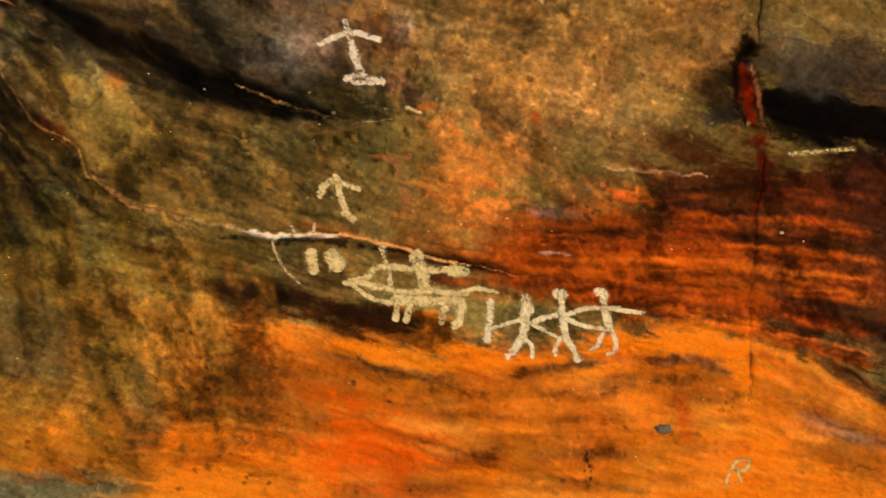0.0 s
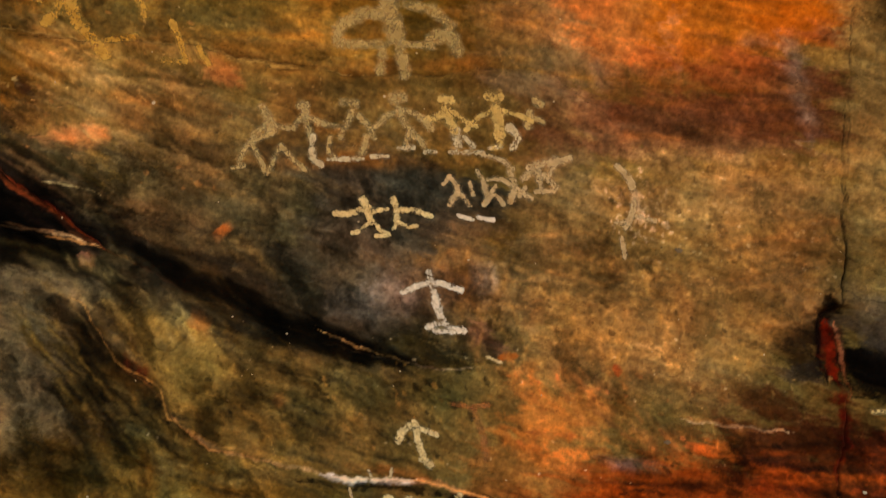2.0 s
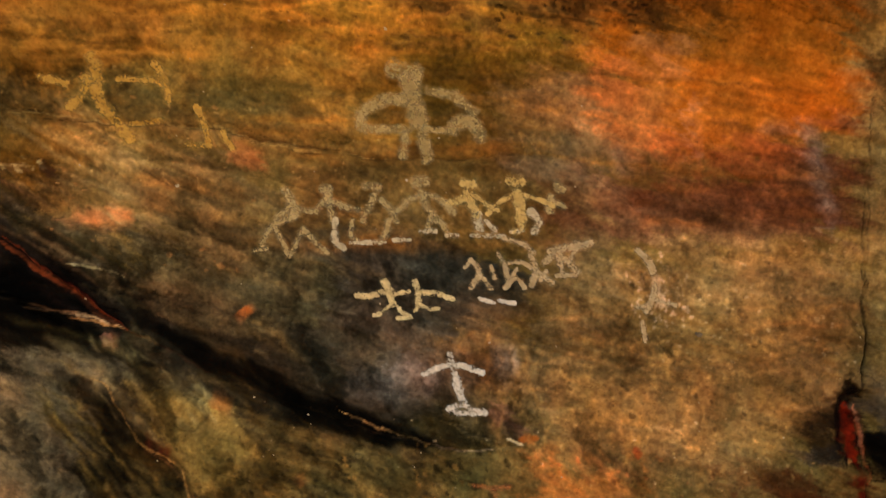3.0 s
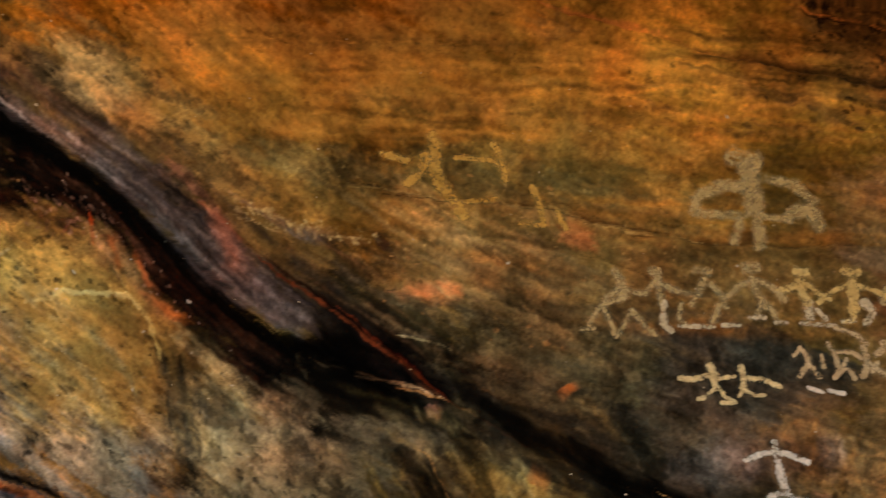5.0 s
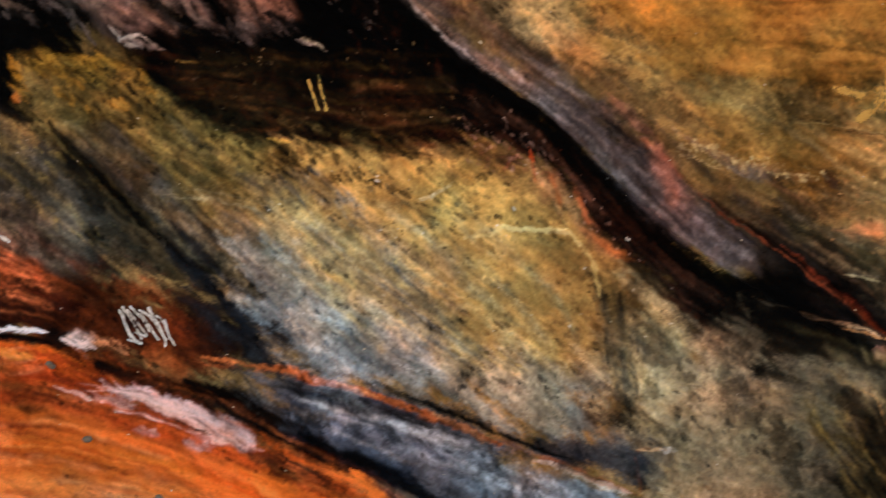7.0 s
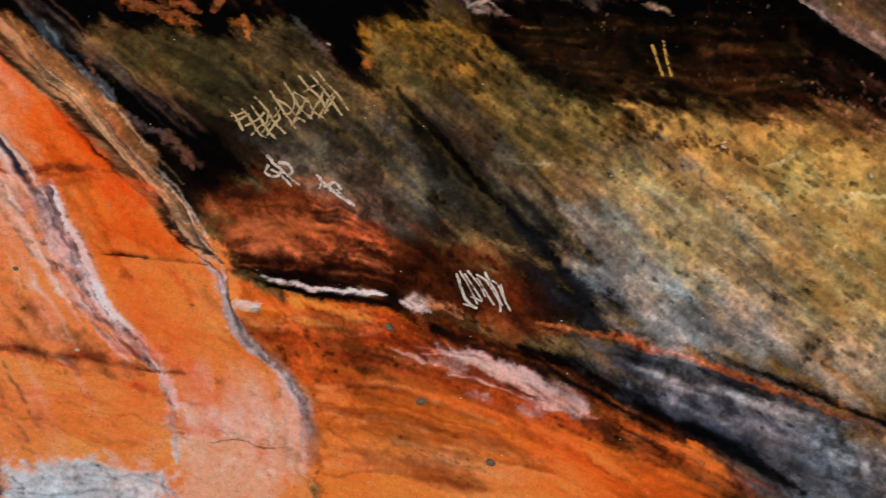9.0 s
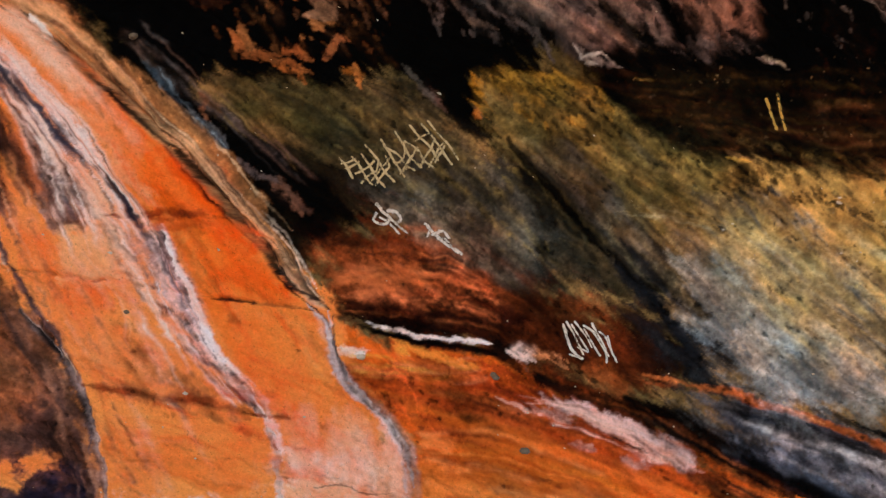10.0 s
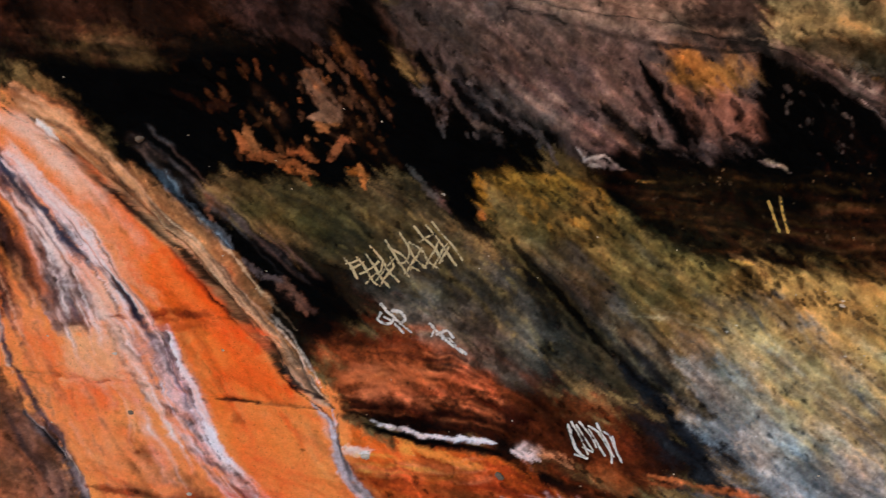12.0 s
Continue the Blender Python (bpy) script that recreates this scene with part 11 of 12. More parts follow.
HUE *= np.exp((1 - 0.3 * SMOOTH[..., None]) * RUST * np.float32((0.22, -0.16, -0.3)))
# dark patina drawn down the face, thin dark veins and pale scratches
PATINA = step(0.5, 0.78, 0.6 * along(WX, WZ, 62, 7, 16, 410, 5) + 0.4 * fractal(WX * 22, WZ * 22, 420, 4, 0.7)) * step(0.35, 0.6, fractal(X * 2.2, Z * 2.2, 425, 3)) * (1 - 0.75 * step(2.6, 2.85, Z + 0.25 * X))
HUE *= np.exp(-0.75 * PATINA * (1 - 0.85 * SMOOTH))[..., None]
VEIN = np.exp(-((along(WX, WZ, 24, 2, 8, 430, 3) - 0.5) / 0.011) ** 2) * step(0.5, 0.7, fractal(X * 4, Z * 4, 435, 3))
SCRATCH = np.exp(-((along(WX, WZ, 48, 2, 7, 440, 3) - 0.5) / 0.008) ** 2) * step(0.52, 0.72, fractal(X * 5, Z * 5, 445, 3))
HUE *= np.exp((1 - 0.5 * SMOOTH) * (0.4 * SCRATCH - 0.4 * VEIN))[..., None]
RISE -= 0.002 * VEIN
PIT = step(0.72, 0.86, 0.5 * fractal(X * 38, Z * 38, 150, 3) + 0.5 * blend(along(X, Z, 13, 16, 60, 390, 3), along(X, Z, 34, 16, 60, 394, 3), along(X, Z, 52, 16, 60, 398, 3)))
PIT *= (1 - 0.65 * EAST) * (1 - 0.7 * SMOOTH)
HUE *= (1 - 0.6 * PIT)[..., None]
RISE -= 0.003 * PIT
RISE += 0.004 * (BANDS - 0.5) + 0.0015 * (FIBRE - 0.5)
# contrast curve on the colour: dark values pushed darker, bright ones lifted
DEPTH = HUE.mean(axis=2, keepdims=True)
HUE *= np.minimum((np.maximum(DEPTH, 0.0005) / 0.17) ** 0.36, 1.28)
HUE *= np.minimum(1, 0.84 / HUE.max(axis=2, keepdims=True))
np.clip(HUE, 0.0004, 0.9, out=HUE)
Y = (face(X, Z) - RISE).astype(np.float32)


def touch(x, z):
    """Depth of the finished rock surface at x and z."""
    i, j = (min(max(int(np.searchsorted(a, v)) - 1, 0), len(a) - 2) for a, v in ((xs, x), (zs, z)))
    fx, fz = (x - xs[i]) / (xs[i + 1] - xs[i]), (z - zs[j]) / (zs[j + 1] - zs[j])
    return float((Y[j, i] * (1 - fx) + Y[j, i + 1] * fx) * (1 - fz) + (Y[j + 1, i] * (1 - fx) + Y[j + 1, i + 1] * fx) * fz)


# ---- materials ----
def material(name, rough=0.8):
    m = bpy.data.materials.new(name)
    m.use_nodes = True
    tree = m.node_tree
    shader = tree.nodes["Principled BSDF"]
    shader.inputs["Roughness"].default_value = rough
    shader.inputs["Specular IOR Level"].default_value = 0.02
    return m, tree, shader


def noise_node(tree, scale, detail=5, rough=0.6):
    place = tree.nodes.new("ShaderNodeTexCoord")
    n = tree.nodes.new("ShaderNodeTexNoise")
    n.inputs["Scale"].default_value, n.inputs["Detail"].default_value, n.inputs["Roughness"].default_value = scale, detail, rough
    tree.links.new(place.outputs["Object"], n.inputs["Vector"])
    return n.outputs["Fac"]


def spread(tree, value, low, high, a=0.0, b=1.0):
    n = tree.nodes.new("ShaderNodeMapRange")
    for socket, number in zip(n.inputs[1:5], (low, high, a, b)):
        socket.default_value = number
    tree.links.new(value, n.inputs[0])
    return n.outputs[0]


def bump(tree, shader, height, strength, distance_m):
    n = tree.nodes.new("ShaderNodeBump")
    n.inputs["Strength"].default_value, n.inputs["Distance"].default_value = strength, distance_m
    tree.links.new(height, n.inputs["Height"])
    tree.links.new(n.outputs[0], shader.inputs["Normal"])


def times(tree, colour, factor):
    n = tree.nodes.new("ShaderNodeVectorMath")
    n.operation = "SCALE"
    tree.links.new(colour, n.inputs[0])
    tree.links.new(factor, n.inputs["Scale"])
    return n.outputs[0]


def rock_material():
    m, tree, shader = material("weathered_sandstone", 0.72)
    hue = tree.nodes.new("ShaderNodeAttribute")
    hue.attribute_name = "mineral"
    fine = spread(tree, noise_node(tree, 170, 5, 0.8), 0.3, 0.7, 0.86, 1.14)
    coarse = spread(tree, noise_node(tree, 55, 6, 0.7), 0.3, 0.7, 0.88, 1.12)
    pits = spread(tree, noise_node(tree, 120, 3, 0.6), 0.3, 0.38, 0.68, 1.0)
    colour = times(tree, times(tree, times(tree, hue.outputs["Color"], fine), coarse), pits)
    tree.links.new(colour, shader.inputs["Base Color"])
    tree.links.new(spread(tree, noise_node(tree, 14), 0.3, 0.7, 0.6, 0.85), shader.inputs["Roughness"])
    bump(tree, shader, noise_node(tree, 90, 8, 0.7), 0.8, 0.005)
    return m


def plain_material(name, dark, light, scale, rough=0.9):
    m, tree, shader = material(name, rough)
    ramp = tree.nodes.new("ShaderNodeValToRGB")
    ramp.color_ramp.elements[0].color, ramp.color_ramp.elements[1].color = (*dark, 1), (*light, 1)
    ramp.color_ramp.elements[0].position, ramp.color_ramp.elements[1].position = 0.3, 0.7
    tree.links.new(noise_node(tree, scale, 8), ramp.inputs[0])
    tree.links.new(ramp.outputs[0], shader.inputs["Base Color"])
    bump(tree, shader, noise_node(tree, scale * 6, 6), 0.6, 0.01)
    return m


def clay_material(name, colour, worn, most):
    """Dry clay paint, rubbed off where the noise is low: worn is the share that is gone, most the strongest cover."""
    m, tree, shader = material(name, 0.9)
    base = tree.nodes.new("ShaderNodeRGB")
    base.outputs[0].default_value = (*colour, 1)
    tone = spread(tree, noise_node(tree, 60, 5, 0.7), 0.3, 0.7, 0.72, 1.15)
    tree.links.new(times(tree, base.outputs[0], tone), shader.inputs["Base Color"])
    bump(tree, shader, noise_node(tree, 200, 4), 0.3, 0.002)
    clear, mix = tree.nodes.new("ShaderNodeBsdfTransparent"), tree.nodes.new("ShaderNodeMixShader")
    wear = tree.nodes.new("ShaderNodeMath")
    wear.operation = "ADD"
    tree.links.new(spread(tree, noise_node(tree, 110, 5, 0.75), 0.3, 0.7, -0.6, 0.6), wear.inputs[0])
    tree.links.new(spread(tree, noise_node(tree, 24, 3), 0.3, 0.7, -0.45, 0.45), wear.inputs[1])
    cover, body = tree.nodes.new("ShaderNodeAttribute"), tree.nodes.new("ShaderNodeMath")
    cover.attribute_name, body.operation = "cover", "ADD"
    tree.links.new(wear.outputs[0], body.inputs[0])
    tree.links.new(spread(tree, cover.outputs["Fac"], 0, 0.9, -0.9, 0.35), body.inputs[1])
    tree.links.new(spread(tree, body.outputs[0], worn - 0.9, worn + 0.15, 0.0, most), mix.inputs[0])
    tree.links.new(clear.outputs[0], mix.inputs[1])
    tree.links.new(shader.outputs[0], mix.inputs[2])
    tree.links.new(mix.outputs[0], tree.nodes["Material Output"].inputs["Surface"])
    return m


rock = rock_material()
overhang_rock = plain_material("overhang_rock", (0.12, 0.07, 0.035), (0.3, 0.17, 0.08), 1.5)
sand = plain_material("red_sand", (0.28, 0.15, 0.08), (0.42, 0.26, 0.15), 2.0)
nodule_rock = plain_material("nodule_rock", (0.09, 0.07, 0.05), (0.2, 0.15, 0.1), 40)
pale_crust = plain_material("pale_crust", (0.34, 0.26, 0.17), (0.6, 0.5, 0.36), 60)
clay_white = clay_material("white_clay", (0.76, 0.67, 0.55), 0.33, 0.86)
clay_cream = clay_material("cream_clay", (0.78, 0.6, 0.31), 0.33, 0.82)
clay_yellow = clay_material("yellow_clay", (0.72, 0.5, 0.19), 0.34, 0.72)
clay_faint = clay_material("faint_clay", (0.6, 0.44, 0.21), 0.3, 0.55)
clay_faded = clay_material("faded_clay", (0.66, 0.48, 0.27), 0.34, 0.62)
clay_ochre = clay_material("ochre_clay", (0.66, 0.38, 0.09), 0.3, 0.65)
clay_pale = clay_material("pale_clay", (0.6, 0.44, 0.2), 0.28, 0.55)
clay_red = clay_material("red_clay", (0.5, 0.17, 0.06), 0.34, 0.5)
clay_feet = clay_material("worn_cream_clay", (0.78, 0.64, 0.42), 0.36, 0.62)
clay_ivory = clay_material("ivory_clay", (0.8, 0.66, 0.43), 0.33, 0.86)
clay_zig = clay_material("zigzag_clay", (0.55, 0.42, 0.21), 0.26, 0.85)


def sheet(name, x, y, z, mat):
    """A mesh from grids of places."""
    rows, cols = x.shape
    mesh = bpy.data.meshes.new(name)
    mesh.vertices.add(rows * cols)
    mesh.vertices.foreach_set("co", np.stack([x, y, z], -1).astype(np.float32).ravel())
    a = (np.arange(rows - 1)[:, None] * cols + np.arange(cols - 1)[None, :]).ravel()
    loops = np.stack([a, a + 1, a + cols + 1, a + cols], 1).astype(np.int32).ravel()
    mesh.loops.add(len(loops))
    mesh.loops.foreach_set("vertex_index", loops)
    mesh.polygons.add(len(a))
    mesh.polygons.foreach_set("loop_start", np.arange(0, len(loops), 4, dtype=np.int32))
    mesh.polygons.foreach_set("use_smooth", np.ones(len(a), bool))
    mesh.update(calc_edges=True)
    mesh.materials.append(mat)
    return new(name, mesh)


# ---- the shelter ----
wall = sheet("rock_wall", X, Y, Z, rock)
# mineral colours, with painted shade in hollows and under ledges
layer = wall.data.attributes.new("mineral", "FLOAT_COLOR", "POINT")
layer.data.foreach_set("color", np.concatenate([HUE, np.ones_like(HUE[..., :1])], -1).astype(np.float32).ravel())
tagged(wall, "weathered sandstone shelter wall with orange, ochre, grey and black mineral stains, recess shade in the blacks", "rock wall", kind="structure")

bx, bz = np.meshgrid(np.linspace(-9, 6, 90), np.linspace(-0.2, 4.3, 40))
mass = sheet("rock_mass", bx, face(bx, bz) + 0.16, bz, overhang_rock)
shell = mass.modifiers.new("thickness", "SOLIDIFY")
shell.thickness, shell.offset = 1.6, -1
tagged(mass, "solid sandstone of the cliff behind the painted face", "rock wall", kind="structure")

gx, gy = np.meshgrid(np.concatenate([-np.geomspace(9, 900, 30)[::-1], np.linspace(-8.5, 6, 90), np.geomspace(7, 900, 30)]),
                     np.concatenate([-np.geomspace(6, 900, 40)[::-1], np.linspace(-5.8, 4, 70), np.geomspace(4.5, 900, 25)]))
gz = 0.08 * (fractal(gx * 0.8, gy * 0.8, 200, 4) - 0.5) * np.exp(-np.hypot(gx, gy) / 60)
tagged(sheet("ground", gx, gy, gz, sand), "dry red sandy ground in front of the shelter", "ground", kind="structure")

ox, oy = np.meshgrid(np.linspace(-9, 6, 120), np.linspace(0, 1, 60))
reach = face(ox, np.full_like(ox, 4.25)) + 0.05
oz = 4.2 + 1.1 * oy ** 0.8 + 0.25 * (fractal(ox * 0.7, oy * 3, 210, 4) - 0.5)
overhang = sheet("rock_overhang", ox, reach - oy * 3.2, oz, overhang_rock)
shell = overhang.modifiers.new("thickness", "SOLIDIFY")
shell.thickness, shell.offset = 0.9, 1
tagged(overhang, "leaning sandstone roof of the rock shelter", "rock overhang", kind="structure")


# ---- clay marks on the rock ----
def mark(name, label, mat, *strokes):
    """One painted mark: strokes of (half width, points...), laid on the rock with uneven edges."""
    whole = tagged(new(name), label, "rock painting", "clay marks on the shelter wall")
    middle = strokes[0][1]
    whole.location = (middle[0], touch(*middle), middle[1])
    for n, (half, *points) in enumerate(strokes):
        bm = bmesh.new()
        cover = bm.verts.layers.float.new("cover")
        line = [Vector((p[0], p[1])) for p in points]
        dense = []
        for k in range(len(line) - 1):
            a, b, c, d = line[max(k - 1, 0)], line[k], line[k + 1], line[min(k + 2, len(line) - 1)]
            pieces = max(2, round((c - b).length / 0.005))
            for i in range(pieces):
                t = i / pieces
                dense.append(0.5 * (2 * b + (c - a) * t + (2 * a - 5 * b + 4 * c - d) * t * t + (3 * b - a - 3 * c + d) * t ** 3))
        dense.append(line[-1])
        first, last = (dense[0] - dense[1]).normalized(), (dense[-1] - dense[-2]).normalized()
        caps = (0.35, 0.7, 0.92, 1.0)
        dense = [dense[0] + first * half * s for s in reversed(caps)] + dense + [dense[-1] + last * half * s for s in caps]
        wide = [math.sqrt(max(0.02, 1 - s * s)) for s in reversed(caps)] + [1.0] * (len(dense) - 8) + [math.sqrt(max(0.02, 1 - s * s)) for s in caps]
        rows = []
        for k, p in enumerate(dense):
            way = (dense[min(k + 1, len(dense) - 1)] - dense[max(k - 1, 0)]).normalized()
            across = Vector((-way.y, way.x))
            row = []
            for i in range(7):
                s = i / 3 - 1
                edge = 1 + 0.45 * noise.noise((p.x * 45, p.y * 45, n + (3 if s > 0 else 9))) + 0.4 * noise.noise((p.x * 130, p.y * 130, n + (5 if s > 0 else 7))) if i in (0, 6) else 1 + 0.15 * noise.noise((p.x * 40, p.y * 40, n))
                q = p + across * half * 1.55 * wide[k] * s * edge
                row.append(bm.verts.new((q.x, touch(q.x, q.y) - 0.0012 - 0.0003 * n, q.y)))
                row[-1][cover] = (1 - s * s) * (0.4 + 0.6 * wide[k])
            rows.append(row)
        for one, two in zip(rows, rows[1:]):
            for i in range(6):
                bm.faces.new((one[i], two[i], two[i + 1], one[i + 1])).smooth = True
        mesh = bpy.data.meshes.new("stroke")
        bm.to_mesh(mesh)
        bm.free()
        mesh.materials.append(mat)
        stroke = new("stroke", mesh)
        stroke.parent = whole
        stroke.matrix_parent_inverse = Matrix.Translation(whole.location).inverted()
    return whole


mark("upright_mark", "white clay upright stroke with crossbar painted on dark rock", clay_white,
     (0.01, (-0.369, 2.326), (-0.358, 2.283), (-0.346, 2.24), (-0.329, 2.193)),
     (0.008, (-0.44, 2.269), (-0.402, 2.288), (-0.365, 2.3), (-0.327, 2.296), (-0.28, 2.283)),
     (0.008, (-0.371, 2.18), (-0.329, 2.193), (-0.306, 2.179), (-0.269, 2.175)),
     (0.007, (-0.351, 2.172), (-0.299, 2.171)))
mark("arrow_mark", "cream clay arrow stroke painted above the ledge", clay_cream,
     (0.01, (-0.44, 1.869), (-0.431, 1.897), (-0.4, 1.916)),
     (0.008, (-0.403, 1.922), (-0.385, 1.907), (-0.34, 1.891)),
     (0.009, (-0.4, 1.913), (-0.385, 1.865), (-0.37, 1.827)),
     (0.012, (-0.376, 1.822), (-0.352, 1.811)))
mark("dab_mark", "two round cream clay dabs under the ledge", clay_cream,
     (0.014, (-0.463, 1.712), (-0.458, 1.666)),
     (0.019, (-0.41, 1.708), (-0.391, 1.681)))
mark("scratch_mark", "faint yellow clay scratches on brown rock", clay_faded,
     (0.005, (-0.566, 1.736), (-0.556, 1.703), (-0.535, 1.664), (-0.501, 1.631)),
     (0.005, (-0.521, 1.784), (-0.513, 1.766)),
     (0.005, (-0.458, 1.792), (-0.463, 1.77)))
mark("rider_mark", "cream clay block of strokes like a long body with short legs", clay_cream,
     (0.009, (-0.273, 1.734), (-0.263, 1.691)),
     (0.009, (-0.373, 1.635), (-0.322, 1.645), (-0.288, 1.678), (-0.239, 1.68), (-0.17, 1.676), (-0.086, 1.679)),
     (0.016, (-0.086, 1.676), (-0.049, 1.674)),
     (0.017, (-0.181, 1.716), (-0.168, 1.673), (-0.162, 1.627)),
     (0.007, (-0.254, 1.686), (-0.251, 1.632)),
     (0.007, (-0.358, 1.633), (-0.318, 1.603), (-0.269, 1.586), (-0.208, 1.585)),
     (0.009, (-0.33, 1.637), (-0.269, 1.623), (-0.208, 1.613), (-0.147, 1.622), (-0.085, 1.614), (-0.047, 1.616)),
     (0.013, (-0.238, 1.597), (-0.146, 1.591), (-0.062, 1.597)),
     (0.006, (-0.055, 1.622), (-0.009, 1.629), (0.037, 1.622)),
     (0.009, (-0.23, 1.586), (-0.235, 1.54)),
     (0.009, (-0.195, 1.58), (-0.207, 1.536)),
     (0.01, (-0.103, 1.575), (-0.112, 1.536)),
     (0.011, (-0.058, 1.592), (-0.06, 1.546), (-0.078, 1.525)))
mark("row_mark", "row of joined off-white clay stick shapes", clay_ivory,
     (0.01, (0.019, 1.596), (0.016, 1.541), (0.011, 1.491)),
     (0.006, (0.019, 1.522), (0.068, 1.539), (0.106, 1.55)),
     (0.015, (0.113, 1.609), (0.117, 1.572)),
     (0.011, (0.114, 1.575), (0.111, 1.521), (0.096, 1.488), (0.069, 1.447)),
     (0.006, (0.108, 1.501), (0.13, 1.48), (0.134, 1.446)),
     (0.006, (0.106, 1.55), (0.145, 1.533), (0.199, 1.504)),
     (0.008, (0.137, 1.545), (0.167, 1.558), (0.208, 1.569)),
     (0.013, (0.197, 1.624), (0.217, 1.622)),
     (0.009, (0.208, 1.624), (0.213, 1.569), (0.221, 1.517)),
     (0.006, (0.209, 1.504), (0.197, 1.482), (0.195, 1.457)),
     (0.009, (0.221, 1.509), (0.243, 1.474), (0.256, 1.444)),
     (0.006, (0.215, 1.563), (0.266, 1.583), (0.324, 1.591)),
     (0.006, (0.221, 1.557), (0.267, 1.54), (0.331, 1.53)),
     (0.013, (0.308, 1.631), (0.327, 1.625)),
     (0.01, (0.318, 1.619), (0.327, 1.582), (0.343, 1.529)),
     (0.006, (0.322, 1.52), (0.307, 1.486), (0.292, 1.476)),
     (0.007, (0.346, 1.529), (0.359, 1.494), (0.353, 1.469), (0.338, 1.465)),
     (0.006, (0.327, 1.591), (0.373, 1.584), (0.431, 1.58)))
mark("bar_mark", "faded pale clay bar on dark red rock", clay_faint,
     (0.007, (0.815, 2.021), (0.875, 2.028), (0.982, 2.038)))
mark("loop_mark", "small faded clay loop on orange rock", clay_yellow,
     (0.005, (0.658, 1.121), (0.679, 1.171), (0.697, 1.187), (0.724, 1.185), (0.709, 1.16), (0.685, 1.162)),
     (0.005, (0.691, 1.159), (0.701, 1.129)))
mark("pair_mark", "two joined cream clay stick shapes on grey rock", clay_cream,
     (0.008, (-0.624, 2.47), (-0.594, 2.469), (-0.558, 2.483), (-0.537, 2.49)),
     (0.01, (-0.549, 2.513), (-0.534, 2.481), (-0.528, 2.451)),
     (0.006, (-0.528, 2.454), (-0.558, 2.426), (-0.573, 2.419)),
     (0.006, (-0.522, 2.455), (-0.5, 2.432), (-0.476, 2.421), (-0.512, 2.416)),
     (0.006, (-0.528, 2.478), (-0.483, 2.49)),
     (0.009, (-0.468, 2.517), (-0.459, 2.485), (-0.458, 2.452)),
     (0.008, (-0.459, 2.488), (-0.408, 2.488), (-0.365, 2.475)),
     (0.005, (-0.458, 2.455), (-0.467, 2.437)),
     (0.005, (-0.456, 2.458), (-0.425, 2.445), (-0.401, 2.449)))
mark("cluster_mark", "cluster of faded cream clay stick shapes", clay_faded,
     (0.0064, (-0.288, 2.538), (-0.263, 2.508)),
     (0.0064, (-0.22, 2.583), (-0.184, 2.585), (-0.16, 2.572)),
     (0.0064, (-0.197, 2.565), (-0.211, 2.538)),
     (0.0064, (-0.118, 2.565), (-0.132, 2.539)),
     (0.0064, (-0.083, 2.62), (-0.076, 2.561)),
     (0.0064, (-0.042, 2.625), (-0.059, 2.59)),
     (0.0064, (-0.318, 2.58), (-0.333, 2.56)),
     (0.0089, (-0.318, 2.581), (-0.3, 2.56), (-0.294, 2.538)),
     (0.0076, (-0.295, 2.541), (-0.317, 2.507)),
     (0.0064, (-0.264, 2.569), (-0.256, 2.537)),
     (0.0076, (-0.247, 2.603), (-0.228, 2.571), (-0.216, 2.535)),
     (0.0064, (-0.227, 2.512), (-0.198, 2.54), (-0.174, 2.515)),
     (0.0076, (-0.233, 2.645), (-0.185, 2.632), (-0.151, 2.61)),
     (0.0089, (-0.162, 2.604), (-0.146, 2.568), (-0.156, 2.524)),
     (0.0089, (-0.127, 2.585), (-0.095, 2.604), (-0.082, 2.584)),
     (0.0102, (-0.11, 2.618), (-0.051, 2.63), (-0.003, 2.644)),
     (0.0076, (-0.141, 2.561), (-0.101, 2.532)),
     (0.0064, (-0.091, 2.554), (-0.041, 2.557)),
     (0.0089, (-0.068, 2.597), (-0.034, 2.566)))
mark("feet_mark", "white clay foot strokes below the cluster", clay_white,
     (0.0052, (-0.293, 2.481), (-0.254, 2.472)),
     (0.0057, (-0.242, 2.478), (-0.2, 2.474)))
mark("figure_mark", "yellow clay stick shape in a row", clay_yellow,
     (0.0102, (-0.345, 2.781), (-0.316, 2.782)),
     (0.0115, (-0.335, 2.757), (-0.32, 2.728), (-0.308, 2.7)),
     (0.0102, (-0.341, 2.745), (-0.383, 2.728)),
     (0.0063, (-0.32, 2.757), (-0.276, 2.73), (-0.249, 2.717)))
mark("figure_mark", "yellow clay stick shape in a row", clay_yellow,
     (0.0139, (-0.22, 2.794), (-0.19, 2.795)),
     (0.0153, (-0.202, 2.763), (-0.194, 2.727), (-0.189, 2.697)),
     (0.0076, (-0.219, 2.755), (-0.253, 2.734), (-0.278, 2.707)),
     (0.0063, (-0.179, 2.761), (-0.135, 2.749), (-0.105, 2.736)),
     (0.0089, (-0.189, 2.703), (-0.188, 2.669), (-0.209, 2.663)))
